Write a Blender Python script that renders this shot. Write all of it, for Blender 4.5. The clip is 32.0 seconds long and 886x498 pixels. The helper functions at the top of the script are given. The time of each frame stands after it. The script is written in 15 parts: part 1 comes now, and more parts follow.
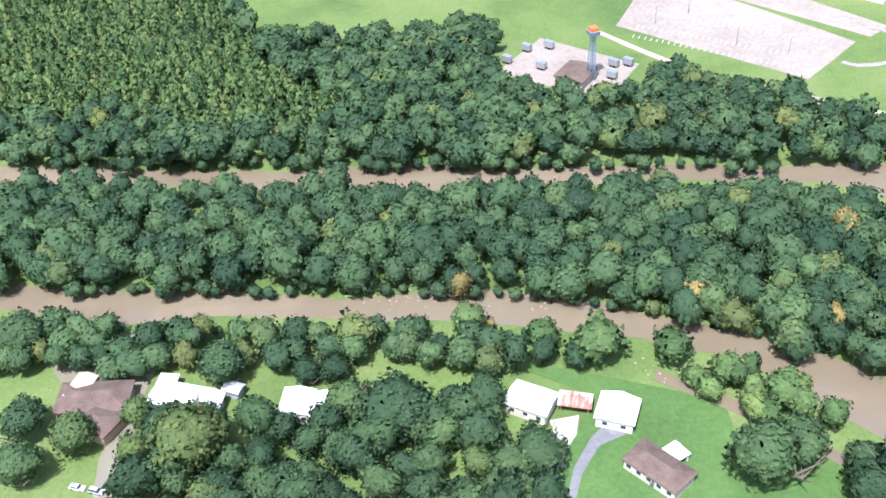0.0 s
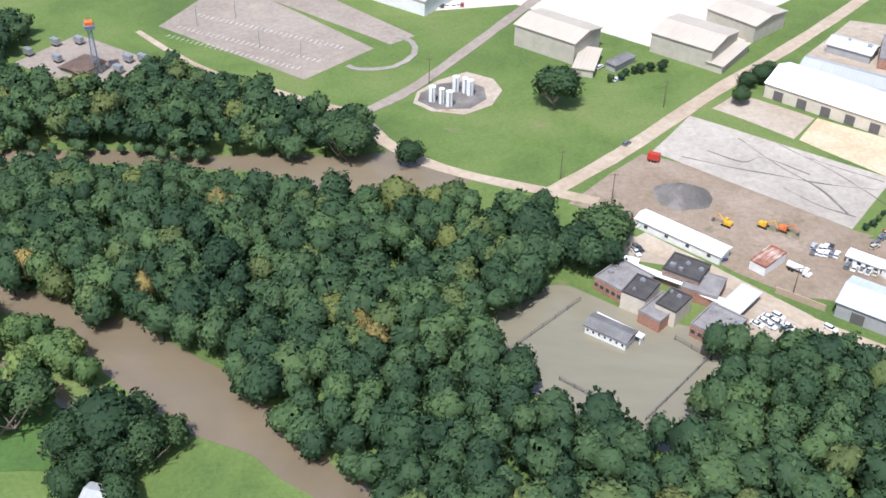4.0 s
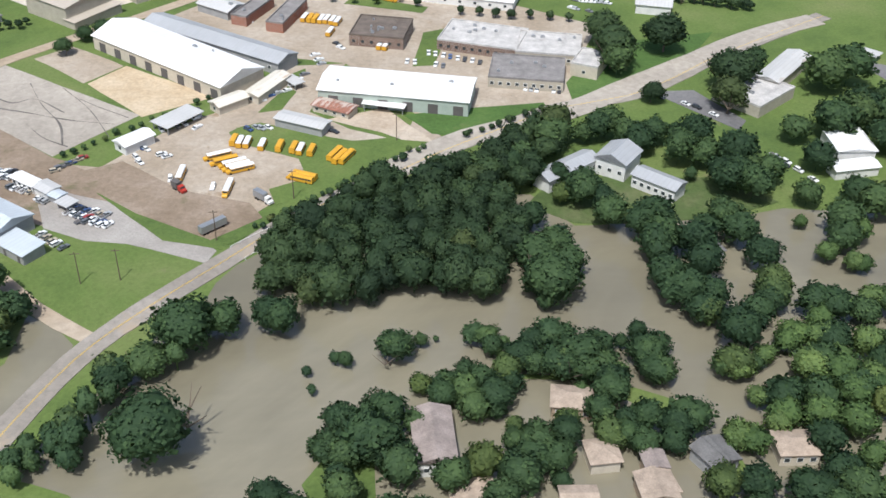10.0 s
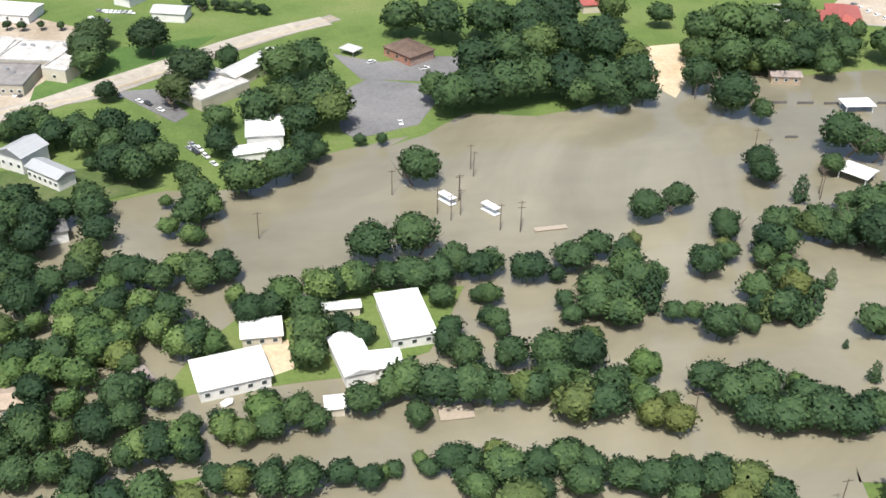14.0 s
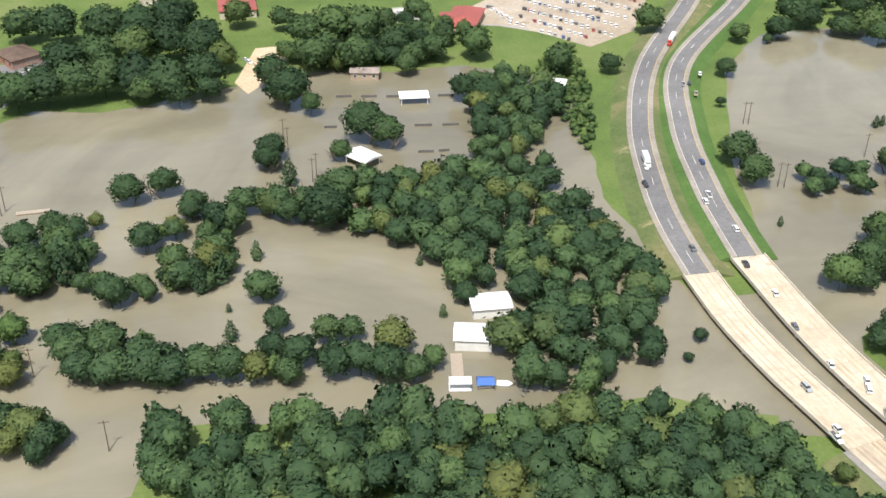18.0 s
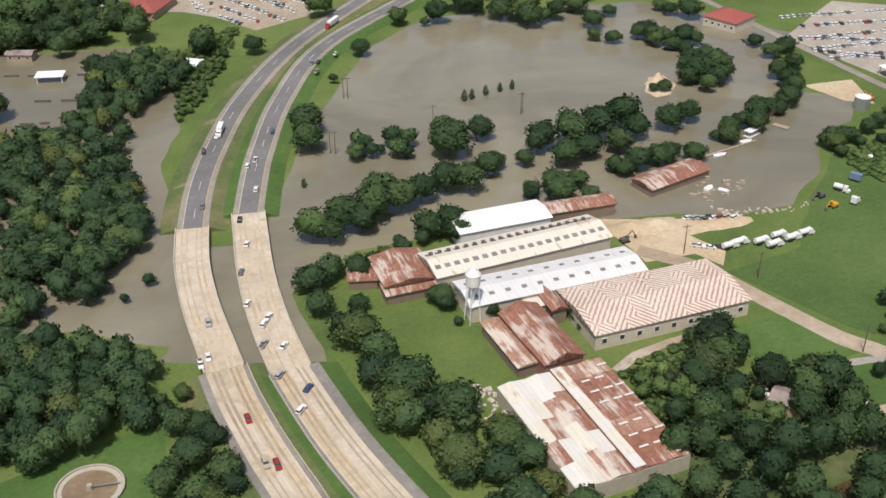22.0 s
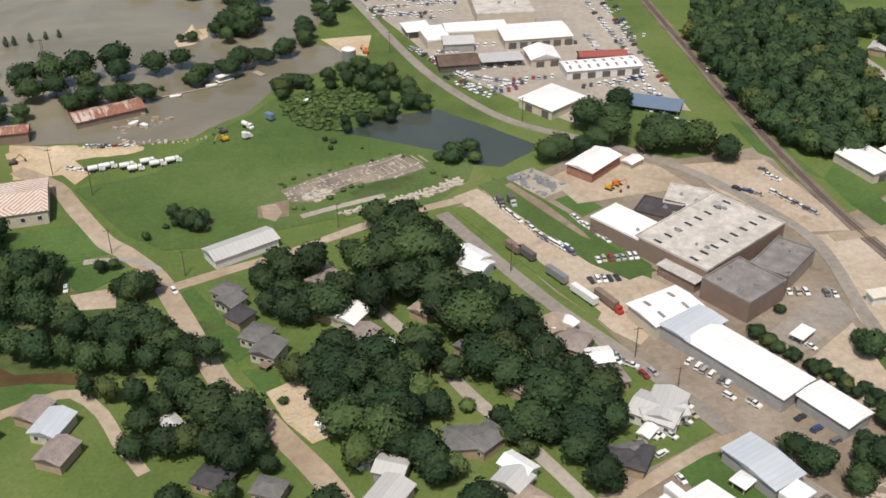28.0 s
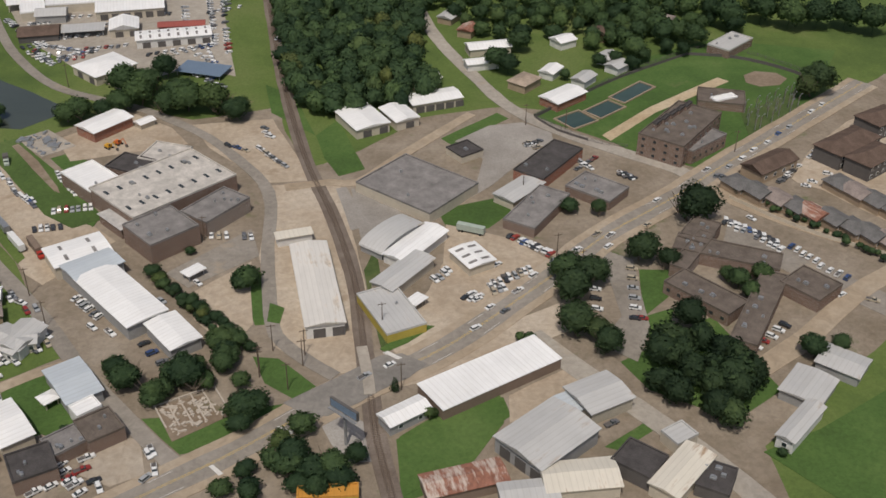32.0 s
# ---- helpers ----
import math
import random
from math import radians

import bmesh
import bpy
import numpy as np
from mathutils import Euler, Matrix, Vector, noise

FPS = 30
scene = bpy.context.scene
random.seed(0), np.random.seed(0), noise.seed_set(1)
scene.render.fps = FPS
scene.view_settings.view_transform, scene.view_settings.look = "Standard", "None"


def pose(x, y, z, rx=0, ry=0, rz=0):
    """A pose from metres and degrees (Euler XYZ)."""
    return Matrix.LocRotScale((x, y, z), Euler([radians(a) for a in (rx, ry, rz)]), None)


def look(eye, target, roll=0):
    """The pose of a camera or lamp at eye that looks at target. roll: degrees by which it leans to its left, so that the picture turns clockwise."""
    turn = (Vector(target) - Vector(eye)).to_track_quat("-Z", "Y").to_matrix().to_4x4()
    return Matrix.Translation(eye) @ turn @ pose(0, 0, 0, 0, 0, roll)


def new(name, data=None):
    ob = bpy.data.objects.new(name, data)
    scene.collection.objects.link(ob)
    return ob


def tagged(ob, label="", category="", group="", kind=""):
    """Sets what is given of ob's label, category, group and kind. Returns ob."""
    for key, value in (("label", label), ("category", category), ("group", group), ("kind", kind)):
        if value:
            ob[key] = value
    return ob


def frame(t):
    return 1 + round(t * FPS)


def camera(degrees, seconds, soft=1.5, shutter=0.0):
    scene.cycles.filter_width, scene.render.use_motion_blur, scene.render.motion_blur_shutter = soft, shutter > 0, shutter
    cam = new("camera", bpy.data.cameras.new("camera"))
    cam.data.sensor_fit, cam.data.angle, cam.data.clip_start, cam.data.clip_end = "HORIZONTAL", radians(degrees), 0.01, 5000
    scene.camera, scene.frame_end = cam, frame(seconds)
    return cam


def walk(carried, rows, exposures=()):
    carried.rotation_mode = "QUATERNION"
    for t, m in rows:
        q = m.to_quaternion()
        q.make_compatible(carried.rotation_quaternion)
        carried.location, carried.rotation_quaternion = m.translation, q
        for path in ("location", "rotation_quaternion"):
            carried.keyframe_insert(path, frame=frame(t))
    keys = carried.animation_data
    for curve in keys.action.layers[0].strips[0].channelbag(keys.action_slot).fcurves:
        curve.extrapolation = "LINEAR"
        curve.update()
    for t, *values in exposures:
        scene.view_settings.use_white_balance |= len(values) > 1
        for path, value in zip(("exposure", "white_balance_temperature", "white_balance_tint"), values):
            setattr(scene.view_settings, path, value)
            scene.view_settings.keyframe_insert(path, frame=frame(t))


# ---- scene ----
FOV = 45.0
cam = camera(FOV, 32.0, soft=1.6)
PATH = [
    (0.0, pose(-0.0, 0.0, 179.7, 51.99, 1.83, -3.10)),
    (0.5, pose(19.1, -3.6, 178.7, 52.17, 1.95, -2.04)),
    (1.0, pose(38.1, -7.2, 177.8, 51.94, 2.44, -1.81)),
    (1.5, pose(57.2, -10.9, 176.8, 51.92, 2.51, -2.26)),
    (2.0, pose(76.2, -14.5, 175.9, 52.50, 2.13, -3.04)),
    (2.5, pose(95.3, -18.2, 175.0, 53.18, 0.97, -2.99)),
    (3.0, pose(114.4, -22.0, 174.1, 53.53, 0.14, -3.17)),
    (3.5, pose(133.5, -25.7, 173.3, 54.47, -0.21, -3.95)),
    (4.0, pose(152.6, -29.6, 172.5, 54.08, -1.16, -4.43)),
    (4.5, pose(171.6, -33.5, 171.7, 54.57, -2.29, -5.22)),
    (6.5, pose(247.6, -51.5, 169.2, 56.35, -1.08, -6.94)),
    (7.0, pose(266.4, -56.4, 168.7, 56.09, -1.15, -7.05)),
    (7.5, pose(285.2, -61.4, 168.3, 54.82, -1.00, -6.71)),
    (8.0, pose(304.0, -66.5, 167.8, 55.18, -1.23, -6.47)),
    (8.5, pose(322.7, -71.5, 167.4, 55.10, -0.78, -6.61)),
    (9.0, pose(341.5, -76.6, 167.0, 55.78, -1.57, -5.20)),
    (9.5, pose(360.2, -81.7, 166.6, 54.97, -0.66, -5.36)),
    (10.0, pose(378.9, -86.9, 166.2, 55.36, -1.02, -6.03)),
    (10.5, pose(397.7, -92.2, 165.8, 56.10, -1.73, -7.58)),
    (11.0, pose(416.4, -97.6, 165.4, 54.30, -1.38, -7.89)),
    (11.5, pose(435.1, -103.1, 165.0, 54.31, -1.51, -8.91)),
    (12.0, pose(453.9, -108.8, 164.7, 53.97, -1.78, -9.14)),
    (12.5, pose(472.6, -114.5, 164.4, 53.60, -2.09, -9.29)),
    (13.0, pose(491.3, -120.3, 164.1, 54.54, -2.79, -12.03)),
    (13.5, pose(510.1, -126.2, 163.8, 55.48, -2.16, -10.50)),
    (14.0, pose(528.8, -132.3, 163.6, 57.41, -1.10, -12.06)),
    (14.5, pose(547.5, -138.4, 163.4, 56.42, -1.17, -11.60)),
    (16.5, pose(621.5, -166.4, 163.4, 57.34, -1.00, -11.14)),
    (17.0, pose(639.6, -174.2, 163.6, 57.90, -1.52, -12.46)),
    (17.5, pose(657.7, -182.1, 163.7, 57.23, -0.26, -12.37)),
    (18.0, pose(675.7, -190.1, 163.9, 58.84, -0.42, -13.16)),
    (18.5, pose(693.6, -198.2, 164.2, 58.98, -0.15, -13.10)),
    (19.0, pose(711.5, -206.4, 164.5, 58.36, -0.88, -12.40)),
    (19.5, pose(729.3, -214.6, 164.8, 58.62, -0.57, -12.84)),
    (20.0, pose(747.2, -222.8, 165.1, 59.90, -0.43, -13.45)),
    (20.5, pose(764.9, -231.0, 165.5, 59.22, 0.69, -14.12)),
    (21.0, pose(782.6, -239.3, 165.9, 59.41, 0.17, -14.05)),
    (21.5, pose(800.3, -247.5, 166.4, 58.64, -0.60, -12.74)),
    (22.0, pose(817.9, -255.8, 166.9, 58.98, 0.14, -12.90)),
    (22.5, pose(835.5, -264.0, 167.4, 58.68, -0.07, -12.67)),
    (23.0, pose(853.0, -272.1, 167.9, 58.32, -0.21, -12.32)),
    (23.5, pose(870.5, -280.2, 168.5, 59.31, -0.35, -13.25)),
    (24.0, pose(888.1, -288.2, 169.0, 58.57, 0.34, -12.98)),
    (24.5, pose(905.6, -296.2, 169.6, 59.42, 0.67, -13.52)),
    (26.5, pose(975.9, -327.1, 172.7, 58.29, 1.06, -11.84)),
    (27.0, pose(993.5, -334.7, 173.5, 58.06, 1.48, -11.33)),
    (27.5, pose(1011.1, -342.3, 174.3, 58.20, 0.22, -10.10)),
    (28.0, pose(1028.7, -349.9, 175.2, 57.79, 0.27, -9.63)),
    (28.5, pose(1046.3, -357.5, 176.1, 57.37, 0.63, -9.96)),
    (29.0, pose(1064.0, -365.1, 176.9, 56.66, 0.03, -9.81)),
    (29.5, pose(1081.7, -372.6, 177.8, 57.07, -0.02, -10.68)),
    (30.0, pose(1099.4, -380.0, 178.7, 56.49, -0.29, -11.70)),
    (30.5, pose(1117.1, -387.5, 179.5, 56.85, -0.47, -12.22)),
    (31.0, pose(1134.9, -394.9, 180.4, 56.63, -0.56, -13.68)),
    (31.5, pose(1152.7, -402.2, 181.3, 56.32, -0.67, -13.69)),
    (32.0, pose(1170.5, -409.6, 182.2, 56.87, -0.77, -13.52)),
]
EXPOSURES = [(0.0, 1.2, 5500, 15), (2.0, 1.05, 5500, 15), (4.0, 0.45, 5800, 12), (7.0, -0.2, 5950, 10), (10.0, 0.05, 6050, 9), (12.5, 0.4, 6400, 8), (16.0, 0.52, 6430, 8), (18.0, 0.42, 6500, 8),
             (19.0, 0.25, 6530, 8), (21.0, -0.2, 6600, 10), (24.0, -0.25, 6700, 11), (26.8, -0.17, 6780, 11), (28.2, -0.33, 6800, 11), (30.0, -0.6, 6800, 11), (32.0, -0.84, 6800, 11)]

walk(cam, PATH, EXPOSURES)

# ---- light ----
SUN_EL, SUN_AZ = 62.0, 205.0   # degrees; azimuth clockwise from +y
world = bpy.data.worlds.new("sky")
scene.world = world
world.use_nodes = True
wn = world.node_tree.nodes
sky = wn.new("ShaderNodeTexSky")
sky.sky_type = "NISHITA"
sky.sun_disc = False
sky.sun_elevation = radians(SUN_EL)
sky.sun_rotation = radians(SUN_AZ)
sky.air_density = 1.0
sky.dust_density = 3.0
wn["Background"].inputs[1].default_value = 0.13
world.node_tree.links.new(sky.outputs[0], wn["Background"].inputs[0])
sun_data = bpy.data.lights.new("sun", "SUN")
sun_data.energy = 4.3
sun_data.angle = radians(2.0)
sun_data.color = (1.0, 0.965, 0.91)
sun = new("sun", sun_data)
_az, _el = radians(SUN_AZ), radians(SUN_EL)
_dir = Vector((math.sin(_az) * math.cos(_el), math.cos(_az) * math.cos(_el), math.sin(_el)))
sun.matrix_world = look(_dir * 500, (0, 0, 0))


# ---- materials ----
def mat_base(name, rough=0.8, metal=0.0, spec=0.3):
    m = bpy.data.materials.new(name)
    m.use_nodes = True
    nt = m.node_tree
    b = nt.nodes["Principled BSDF"]
    b.inputs["Roughness"].default_value = rough
    b.inputs["Metallic"].default_value = metal
    b.inputs["Specular IOR Level"].default_value = spec
    return m, nt, b


def ramp(nt, fac, stops, interp="LINEAR"):
    r = nt.nodes.new("ShaderNodeValToRGB")
    r.color_ramp.interpolation = interp
    els = r.color_ramp.elements
    while len(els) < len(stops):
        els.new(0.5)
    for e, (p, c) in zip(els, stops):
        e.position = p
        e.color = (*c, 1)
    nt.links.new(fac, r.inputs[0])
    return r.outputs[0]


def coords(nt, space="Object"):
    if space == "World":
        g = nt.nodes.new("ShaderNodeNewGeometry")
        return g.outputs["Position"]
    c = nt.nodes.new("ShaderNodeTexCoord")
    return c.outputs[space]


def noise_tex(nt, vec, scale, detail=4.0, rough=0.6, dist=0.0):
    n = nt.nodes.new("ShaderNodeTexNoise")
    n.inputs["Scale"].default_value = scale
    n.inputs["Detail"].default_value = detail
    n.inputs["Roughness"].default_value = rough
    n.inputs["Distortion"].default_value = dist
    nt.links.new(vec, n.inputs["Vector"])
    return n.outputs[0]


def mix(nt, fac, a, b, mode="MIX"):
    n = nt.nodes.new("ShaderNodeMix")
    n.data_type = "RGBA"
    n.blend_type = mode
    for sock, v in ((n.inputs[0], fac), (n.inputs[6], a), (n.inputs[7], b)):
        if isinstance(v, (int, float)):
            sock.default_value = v
        elif isinstance(v, tuple):
            sock.default_value = (*v, 1)
        else:
            nt.links.new(v, sock)
    return n.outputs[2]


def bump(nt, b, height, strength=0.3, dist=0.1):
    n = nt.nodes.new("ShaderNodeBump")
    n.inputs["Strength"].default_value = strength
    n.inputs["Distance"].default_value = dist
    nt.links.new(height, n.inputs["Height"])
    nt.links.new(n.outputs[0], b.inputs["Normal"])


def scaled(c, k):
    return tuple(min(1.0, v * k) for v in c)


def ground_mat(name, cols, s1, s2, rough=0.95, third=None, bumps=0.4):
    """Two-scale ground: broad patches and fine grain, with an optional third colour in worn spots."""
    m, nt, b = mat_base(name, rough, 0, 0.15)
    v = coords(nt, "World")
    big = noise_tex(nt, v, s1, 7, 0.66, 0.2)
    fine = noise_tex(nt, v, s2, 5, 0.72, 0.6)
    cols = [scaled(q, 0.86) for q in cols]
    c = ramp(nt, big, [(0.33, cols[0]), (0.5, cols[1]), (0.68, cols[2])])
    f = ramp(nt, fine, [(0.3, (0.74, 0.74, 0.74)), (0.7, (1.17, 1.17, 1.17))])
    c = mix(nt, 0.8, c, f, "MULTIPLY")
    if third:
        worn = noise_tex(nt, v, third[1], 6, 0.7, 0.15)
        k = ramp(nt, worn, [(third[2], (0, 0, 0)), (third[2] + 0.1, (1, 1, 1))])
        c = mix(nt, k, c, scaled(third[0], 0.86))
    nt.links.new(c, b.inputs["Base Color"])
    bump(nt, b, fine, bumps, 0.25)
    return m


GRASS = ground_mat("grass", [(0.088, 0.136, 0.04), (0.13, 0.186, 0.052), (0.178, 0.216, 0.076)], 0.02, 0.9,
                   third=((0.22, 0.19, 0.115), 0.035, 0.64))
FIELDGRASS = ground_mat("field_grass", [(0.070, 0.116, 0.036), (0.094, 0.152, 0.044), (0.132, 0.186, 0.064)], 0.02, 0.8)
LAWN = ground_mat("lawn", [(0.066, 0.118, 0.034), (0.086, 0.155, 0.042), (0.118, 0.188, 0.056)], 0.03, 0.8,
                  third=((0.17, 0.19, 0.085), 0.06, 0.64))
SCRUB = ground_mat("scrub", [(0.060, 0.090, 0.032), (0.090, 0.130, 0.044), (0.16, 0.17, 0.085)], 0.05, 0.6, bumps=0.8)
VERGE = ground_mat("dry_verge_grass", [(0.090, 0.135, 0.045), (0.135, 0.165, 0.065), (0.24, 0.21, 0.11)], 0.03, 0.7,
                   third=((0.40, 0.32, 0.19), 0.05, 0.62))
TOWN = ground_mat("trodden_town_ground", [(0.235, 0.19, 0.138), (0.295, 0.243, 0.185), (0.37, 0.313, 0.247)], 0.05, 0.5,
                  third=((0.105, 0.140, 0.050), 0.035, 0.60))
DIRT = ground_mat("dirt", [(0.34, 0.275, 0.2), (0.43, 0.36, 0.28), (0.52, 0.455, 0.375)], 0.03, 0.5,
                  third=((0.27, 0.19, 0.115), 0.06, 0.60))
PALEDIRT = ground_mat("pale_dirt", [(0.42, 0.335, 0.245), (0.51, 0.42, 0.32), (0.58, 0.50, 0.405)], 0.035, 0.5,
                      third=((0.36, 0.28, 0.20), 0.06, 0.60))
RUINSLAB = ground_mat("ruined_slab", [(0.17, 0.155, 0.125), (0.27, 0.235, 0.19), (0.40, 0.345, 0.28)], 0.09, 0.7)
YARD = ground_mat("brown_yard_earth", [(0.22, 0.165, 0.115), (0.29, 0.225, 0.165), (0.37, 0.30, 0.235)], 0.04, 0.6,
                  third=((0.15, 0.14, 0.075), 0.05, 0.58))
SAND = ground_mat("sand", [(0.50, 0.38, 0.24), (0.58, 0.46, 0.31), (0.64, 0.53, 0.38)], 0.05, 0.7)
CONCRETE = ground_mat("concrete", [(0.365, 0.325, 0.275), (0.43, 0.385, 0.325), (0.49, 0.44, 0.375)], 0.03, 0.4, 0.85,
                      third=((0.30, 0.265, 0.225), 0.045, 0.62), bumps=0.15)
APRON = ground_mat("apron_concrete", [(0.56, 0.50, 0.41), (0.62, 0.56, 0.47), (0.66, 0.60, 0.52)], 0.02, 0.3, 0.85, bumps=0.1)
GRAVEL = ground_mat("gravel", [(0.3, 0.275, 0.245), (0.38, 0.35, 0.315), (0.46, 0.43, 0.39)], 0.04, 1.6,
                    third=((0.30, 0.24, 0.17), 0.05, 0.61))
DARKGRAVEL = ground_mat("dark_gravel", [(0.12, 0.11, 0.1), (0.17, 0.155, 0.14), (0.26, 0.24, 0.22)], 0.1, 1.8)
ASPHALT = ground_mat("asphalt", [(0.155, 0.15, 0.15), (0.195, 0.19, 0.19), (0.235, 0.228, 0.225)], 0.03, 0.7, 0.85, bumps=0.1)
OLDASPHALT = ground_mat("worn_asphalt", [(0.26, 0.23, 0.195), (0.32, 0.288, 0.248), (0.38, 0.342, 0.298)], 0.03, 0.5, 0.9,
                        third=((0.40, 0.33, 0.25), 0.05, 0.6), bumps=0.12)
LOTCONC = ground_mat("old_lot_concrete", [(0.27, 0.225, 0.182), (0.32, 0.27, 0.222), (0.37, 0.318, 0.265)], 0.03, 0.5, 0.9,
                     third=((0.40, 0.33, 0.25), 0.05, 0.6), bumps=0.1)
STREET = ground_mat("sandy_street", [(0.34, 0.305, 0.26), (0.42, 0.38, 0.325), (0.48, 0.435, 0.37)], 0.025, 0.5, 0.9,
                    third=((0.44, 0.36, 0.265), 0.03, 0.57), bumps=0.08)
ROADDIRT = ground_mat("muddy_road", [(0.36, 0.28, 0.195), (0.44, 0.355, 0.26), (0.51, 0.43, 0.335)], 0.03, 0.35, 0.9, bumps=0.15)
DECK = ground_mat("deck_concrete", [(0.5, 0.42, 0.31), (0.59, 0.505, 0.395), (0.66, 0.58, 0.475)], 0.05, 0.25, 0.85,
                  third=((0.46, 0.37, 0.27), 0.09, 0.58), bumps=0.1)
LANEDUST = ground_mat("dusty_lane", [(0.50, 0.385, 0.25), (0.57, 0.455, 0.315), (0.63, 0.53, 0.40)], 0.06, 0.3, 0.85, bumps=0.1)
SHOULDER = ground_mat("shoulder_asphalt", [(0.22, 0.205, 0.185), (0.27, 0.25, 0.225), (0.33, 0.305, 0.27)], 0.06, 0.5, 0.9, bumps=0.1)
MUDPOOL = ground_mat("creek_mud", [(0.085, 0.055, 0.028), (0.125, 0.082, 0.042), (0.16, 0.11, 0.06)], 0.03, 0.5, 0.35)
MUD = ground_mat("mud", [(0.20, 0.145, 0.09), (0.26, 0.19, 0.125), (0.31, 0.24, 0.16)], 0.06, 0.6)
BALLAST = ground_mat("ballast", [(0.16, 0.125, 0.10), (0.21, 0.17, 0.14), (0.27, 0.225, 0.19)], 0.08, 1.4)


def water_mat(name, c1, c2, c3, rough=0.04):
    """Silty water: mud drifts and long streaks, their colour also imitating reflections and sheen, and small waves that
    break up what it mirrors.
    """
    m, nt, b = mat_base(name, rough, 0, 1.0)
    b.inputs["IOR"].default_value = 1.38
    v = coords(nt, "World")
    big = noise_tex(nt, v, 0.009, 6, 0.6, 1.2)
    # contrast widened to paint in dark tree reflections and pale cloud sheen
    c = ramp(nt, big, [(0.30, scaled(c1, 0.78)), (0.5, scaled(c2, 0.86)), (0.68, scaled(c3, 0.96))])
    mp = nt.nodes.new("ShaderNodeMapping")
    mp.inputs["Scale"].default_value = (0.35, 1.4, 1.0)
    mp.inputs["Rotation"].default_value = (0, 0, radians(20))
    nt.links.new(v, mp.inputs["Vector"])
    streak = noise_tex(nt, mp.outputs[0], 0.06, 5, 0.65, 0.4)
    c = mix(nt, 0.35, c, ramp(nt, streak, [(0.34, (0.84, 0.85, 0.87)), (0.66, (1.12, 1.11, 1.09))]), "MULTIPLY")
    nt.links.new(c, b.inputs["Base Color"])
    nt.links.new(ramp(nt, streak, [(0.4, (rough, rough, rough)), (0.65, (rough + 0.05, rough + 0.05, rough + 0.05))]), b.inputs["Roughness"])
    fine = noise_tex(nt, mp.outputs[0], 0.5, 4, 0.6)
    bump(nt, b, fine, 0.03, 0.25)
    return m


FLOOD = water_mat("flood_water", (0.205, 0.184, 0.128), (0.235, 0.212, 0.150), (0.270, 0.245, 0.176))
RIVER = water_mat("river_water", (0.180, 0.140, 0.090), (0.205, 0.162, 0.106), (0.232, 0.186, 0.124), 0.06)
POND = water_mat("pond_water", (0.060, 0.074, 0.062), (0.074, 0.088, 0.074), (0.088, 0.100, 0.084), 0.05)
GREENWATER = water_mat("green_basin_water", (0.040, 0.070, 0.058), (0.055, 0.090, 0.075), (0.075, 0.110, 0.095), 0.15)


def metal_sheet(name, col, rib=1.2, rust=0.0, rustcol=(0.22, 0.085, 0.045), rough=0.5, axis=0, metal=0.0):
    """Ribbed sheet metal, with rust stains where rust > 0."""
    m, nt, b = mat_base(name, rough, metal, 0.4)
    v = coords(nt, "Object")
    w = nt.nodes.new("ShaderNodeTexWave")
    w.bands_direction = "XY"[axis]
    w.inputs["Scale"].default_value = rib
    nt.links.new(v, w.inputs["Vector"])
    mp = nt.nodes.new("ShaderNodeMapping")
    mp.inputs["Scale"].default_value = (0.35, 0.04, 0.3) if axis == 0 else (0.04, 0.35, 0.3)
    nt.links.new(v, mp.inputs["Vector"])
    st = noise_tex(nt, mp.outputs[0], 2.2, 6, 0.65)
    big = noise_tex(nt, v, 0.09, 5, 0.6)
    c = ramp(nt, big, [(0.3, scaled(col, 0.86)), (0.7, col)])
    lap = nt.nodes.new("ShaderNodeTexWave")
    lap.bands_direction = "XY"[axis]
    lap.inputs["Scale"].default_value = 0.22
    lap.inputs["Distortion"].default_value = 0.3
    nt.links.new(v, lap.inputs["Vector"])
    c = mix(nt, 1.0, c, ramp(nt, lap.outputs[0], [(0.02, (0.90, 0.895, 0.885)), (0.08, (1, 1, 1))]), "MULTIPLY")
    c = mix(nt, 0.28, c, ramp(nt, st, [(0.35, (0.76, 0.74, 0.71)), (0.62, (1, 1, 1))]), "MULTIPLY")
    if rust > 0:
        k = mix(nt, 0.5, st, big)
        lo = 0.62 - 0.26 * rust
        k = ramp(nt, k, [(lo, (0, 0, 0)), (lo + 0.07, (1, 1, 1))])
        rc = ramp(nt, noise_tex(nt, v, 0.7, 5, 0.7), [(0.3, scaled(rustcol, 0.7)), (0.7, scaled(rustcol, 1.5))])
        c = mix(nt, k, c, rc)
    nt.links.new(c, b.inputs["Base Color"])
    bump(nt, b, w.outputs[0], 0.5, 0.06)
    return m


R_WHITE = metal_sheet("white_metal_roof", (0.92, 0.915, 0.90))
R_CREAM = metal_sheet("cream_metal_roof", (0.74, 0.69, 0.59), rust=0.25, rustcol=(0.34, 0.24, 0.16))
R_MILL = metal_sheet("dull_white_metal_roof", (0.72, 0.715, 0.71), rust=0.12, rustcol=(0.52, 0.46, 0.40))
R_BLUE = metal_sheet("pale_blue_metal_roof", (0.55, 0.60, 0.64))
R_GREY = metal_sheet("grey_metal_roof", (0.40, 0.41, 0.42))
R_LGREY = metal_sheet("light_grey_metal_roof", (0.55, 0.545, 0.53), rust=0.15, rustcol=(0.36, 0.31, 0.26))
R_RUST = metal_sheet("rusty_metal_roof", (0.60, 0.50, 0.43), rust=0.72, rustcol=(0.235, 0.105, 0.07), rough=0.8)
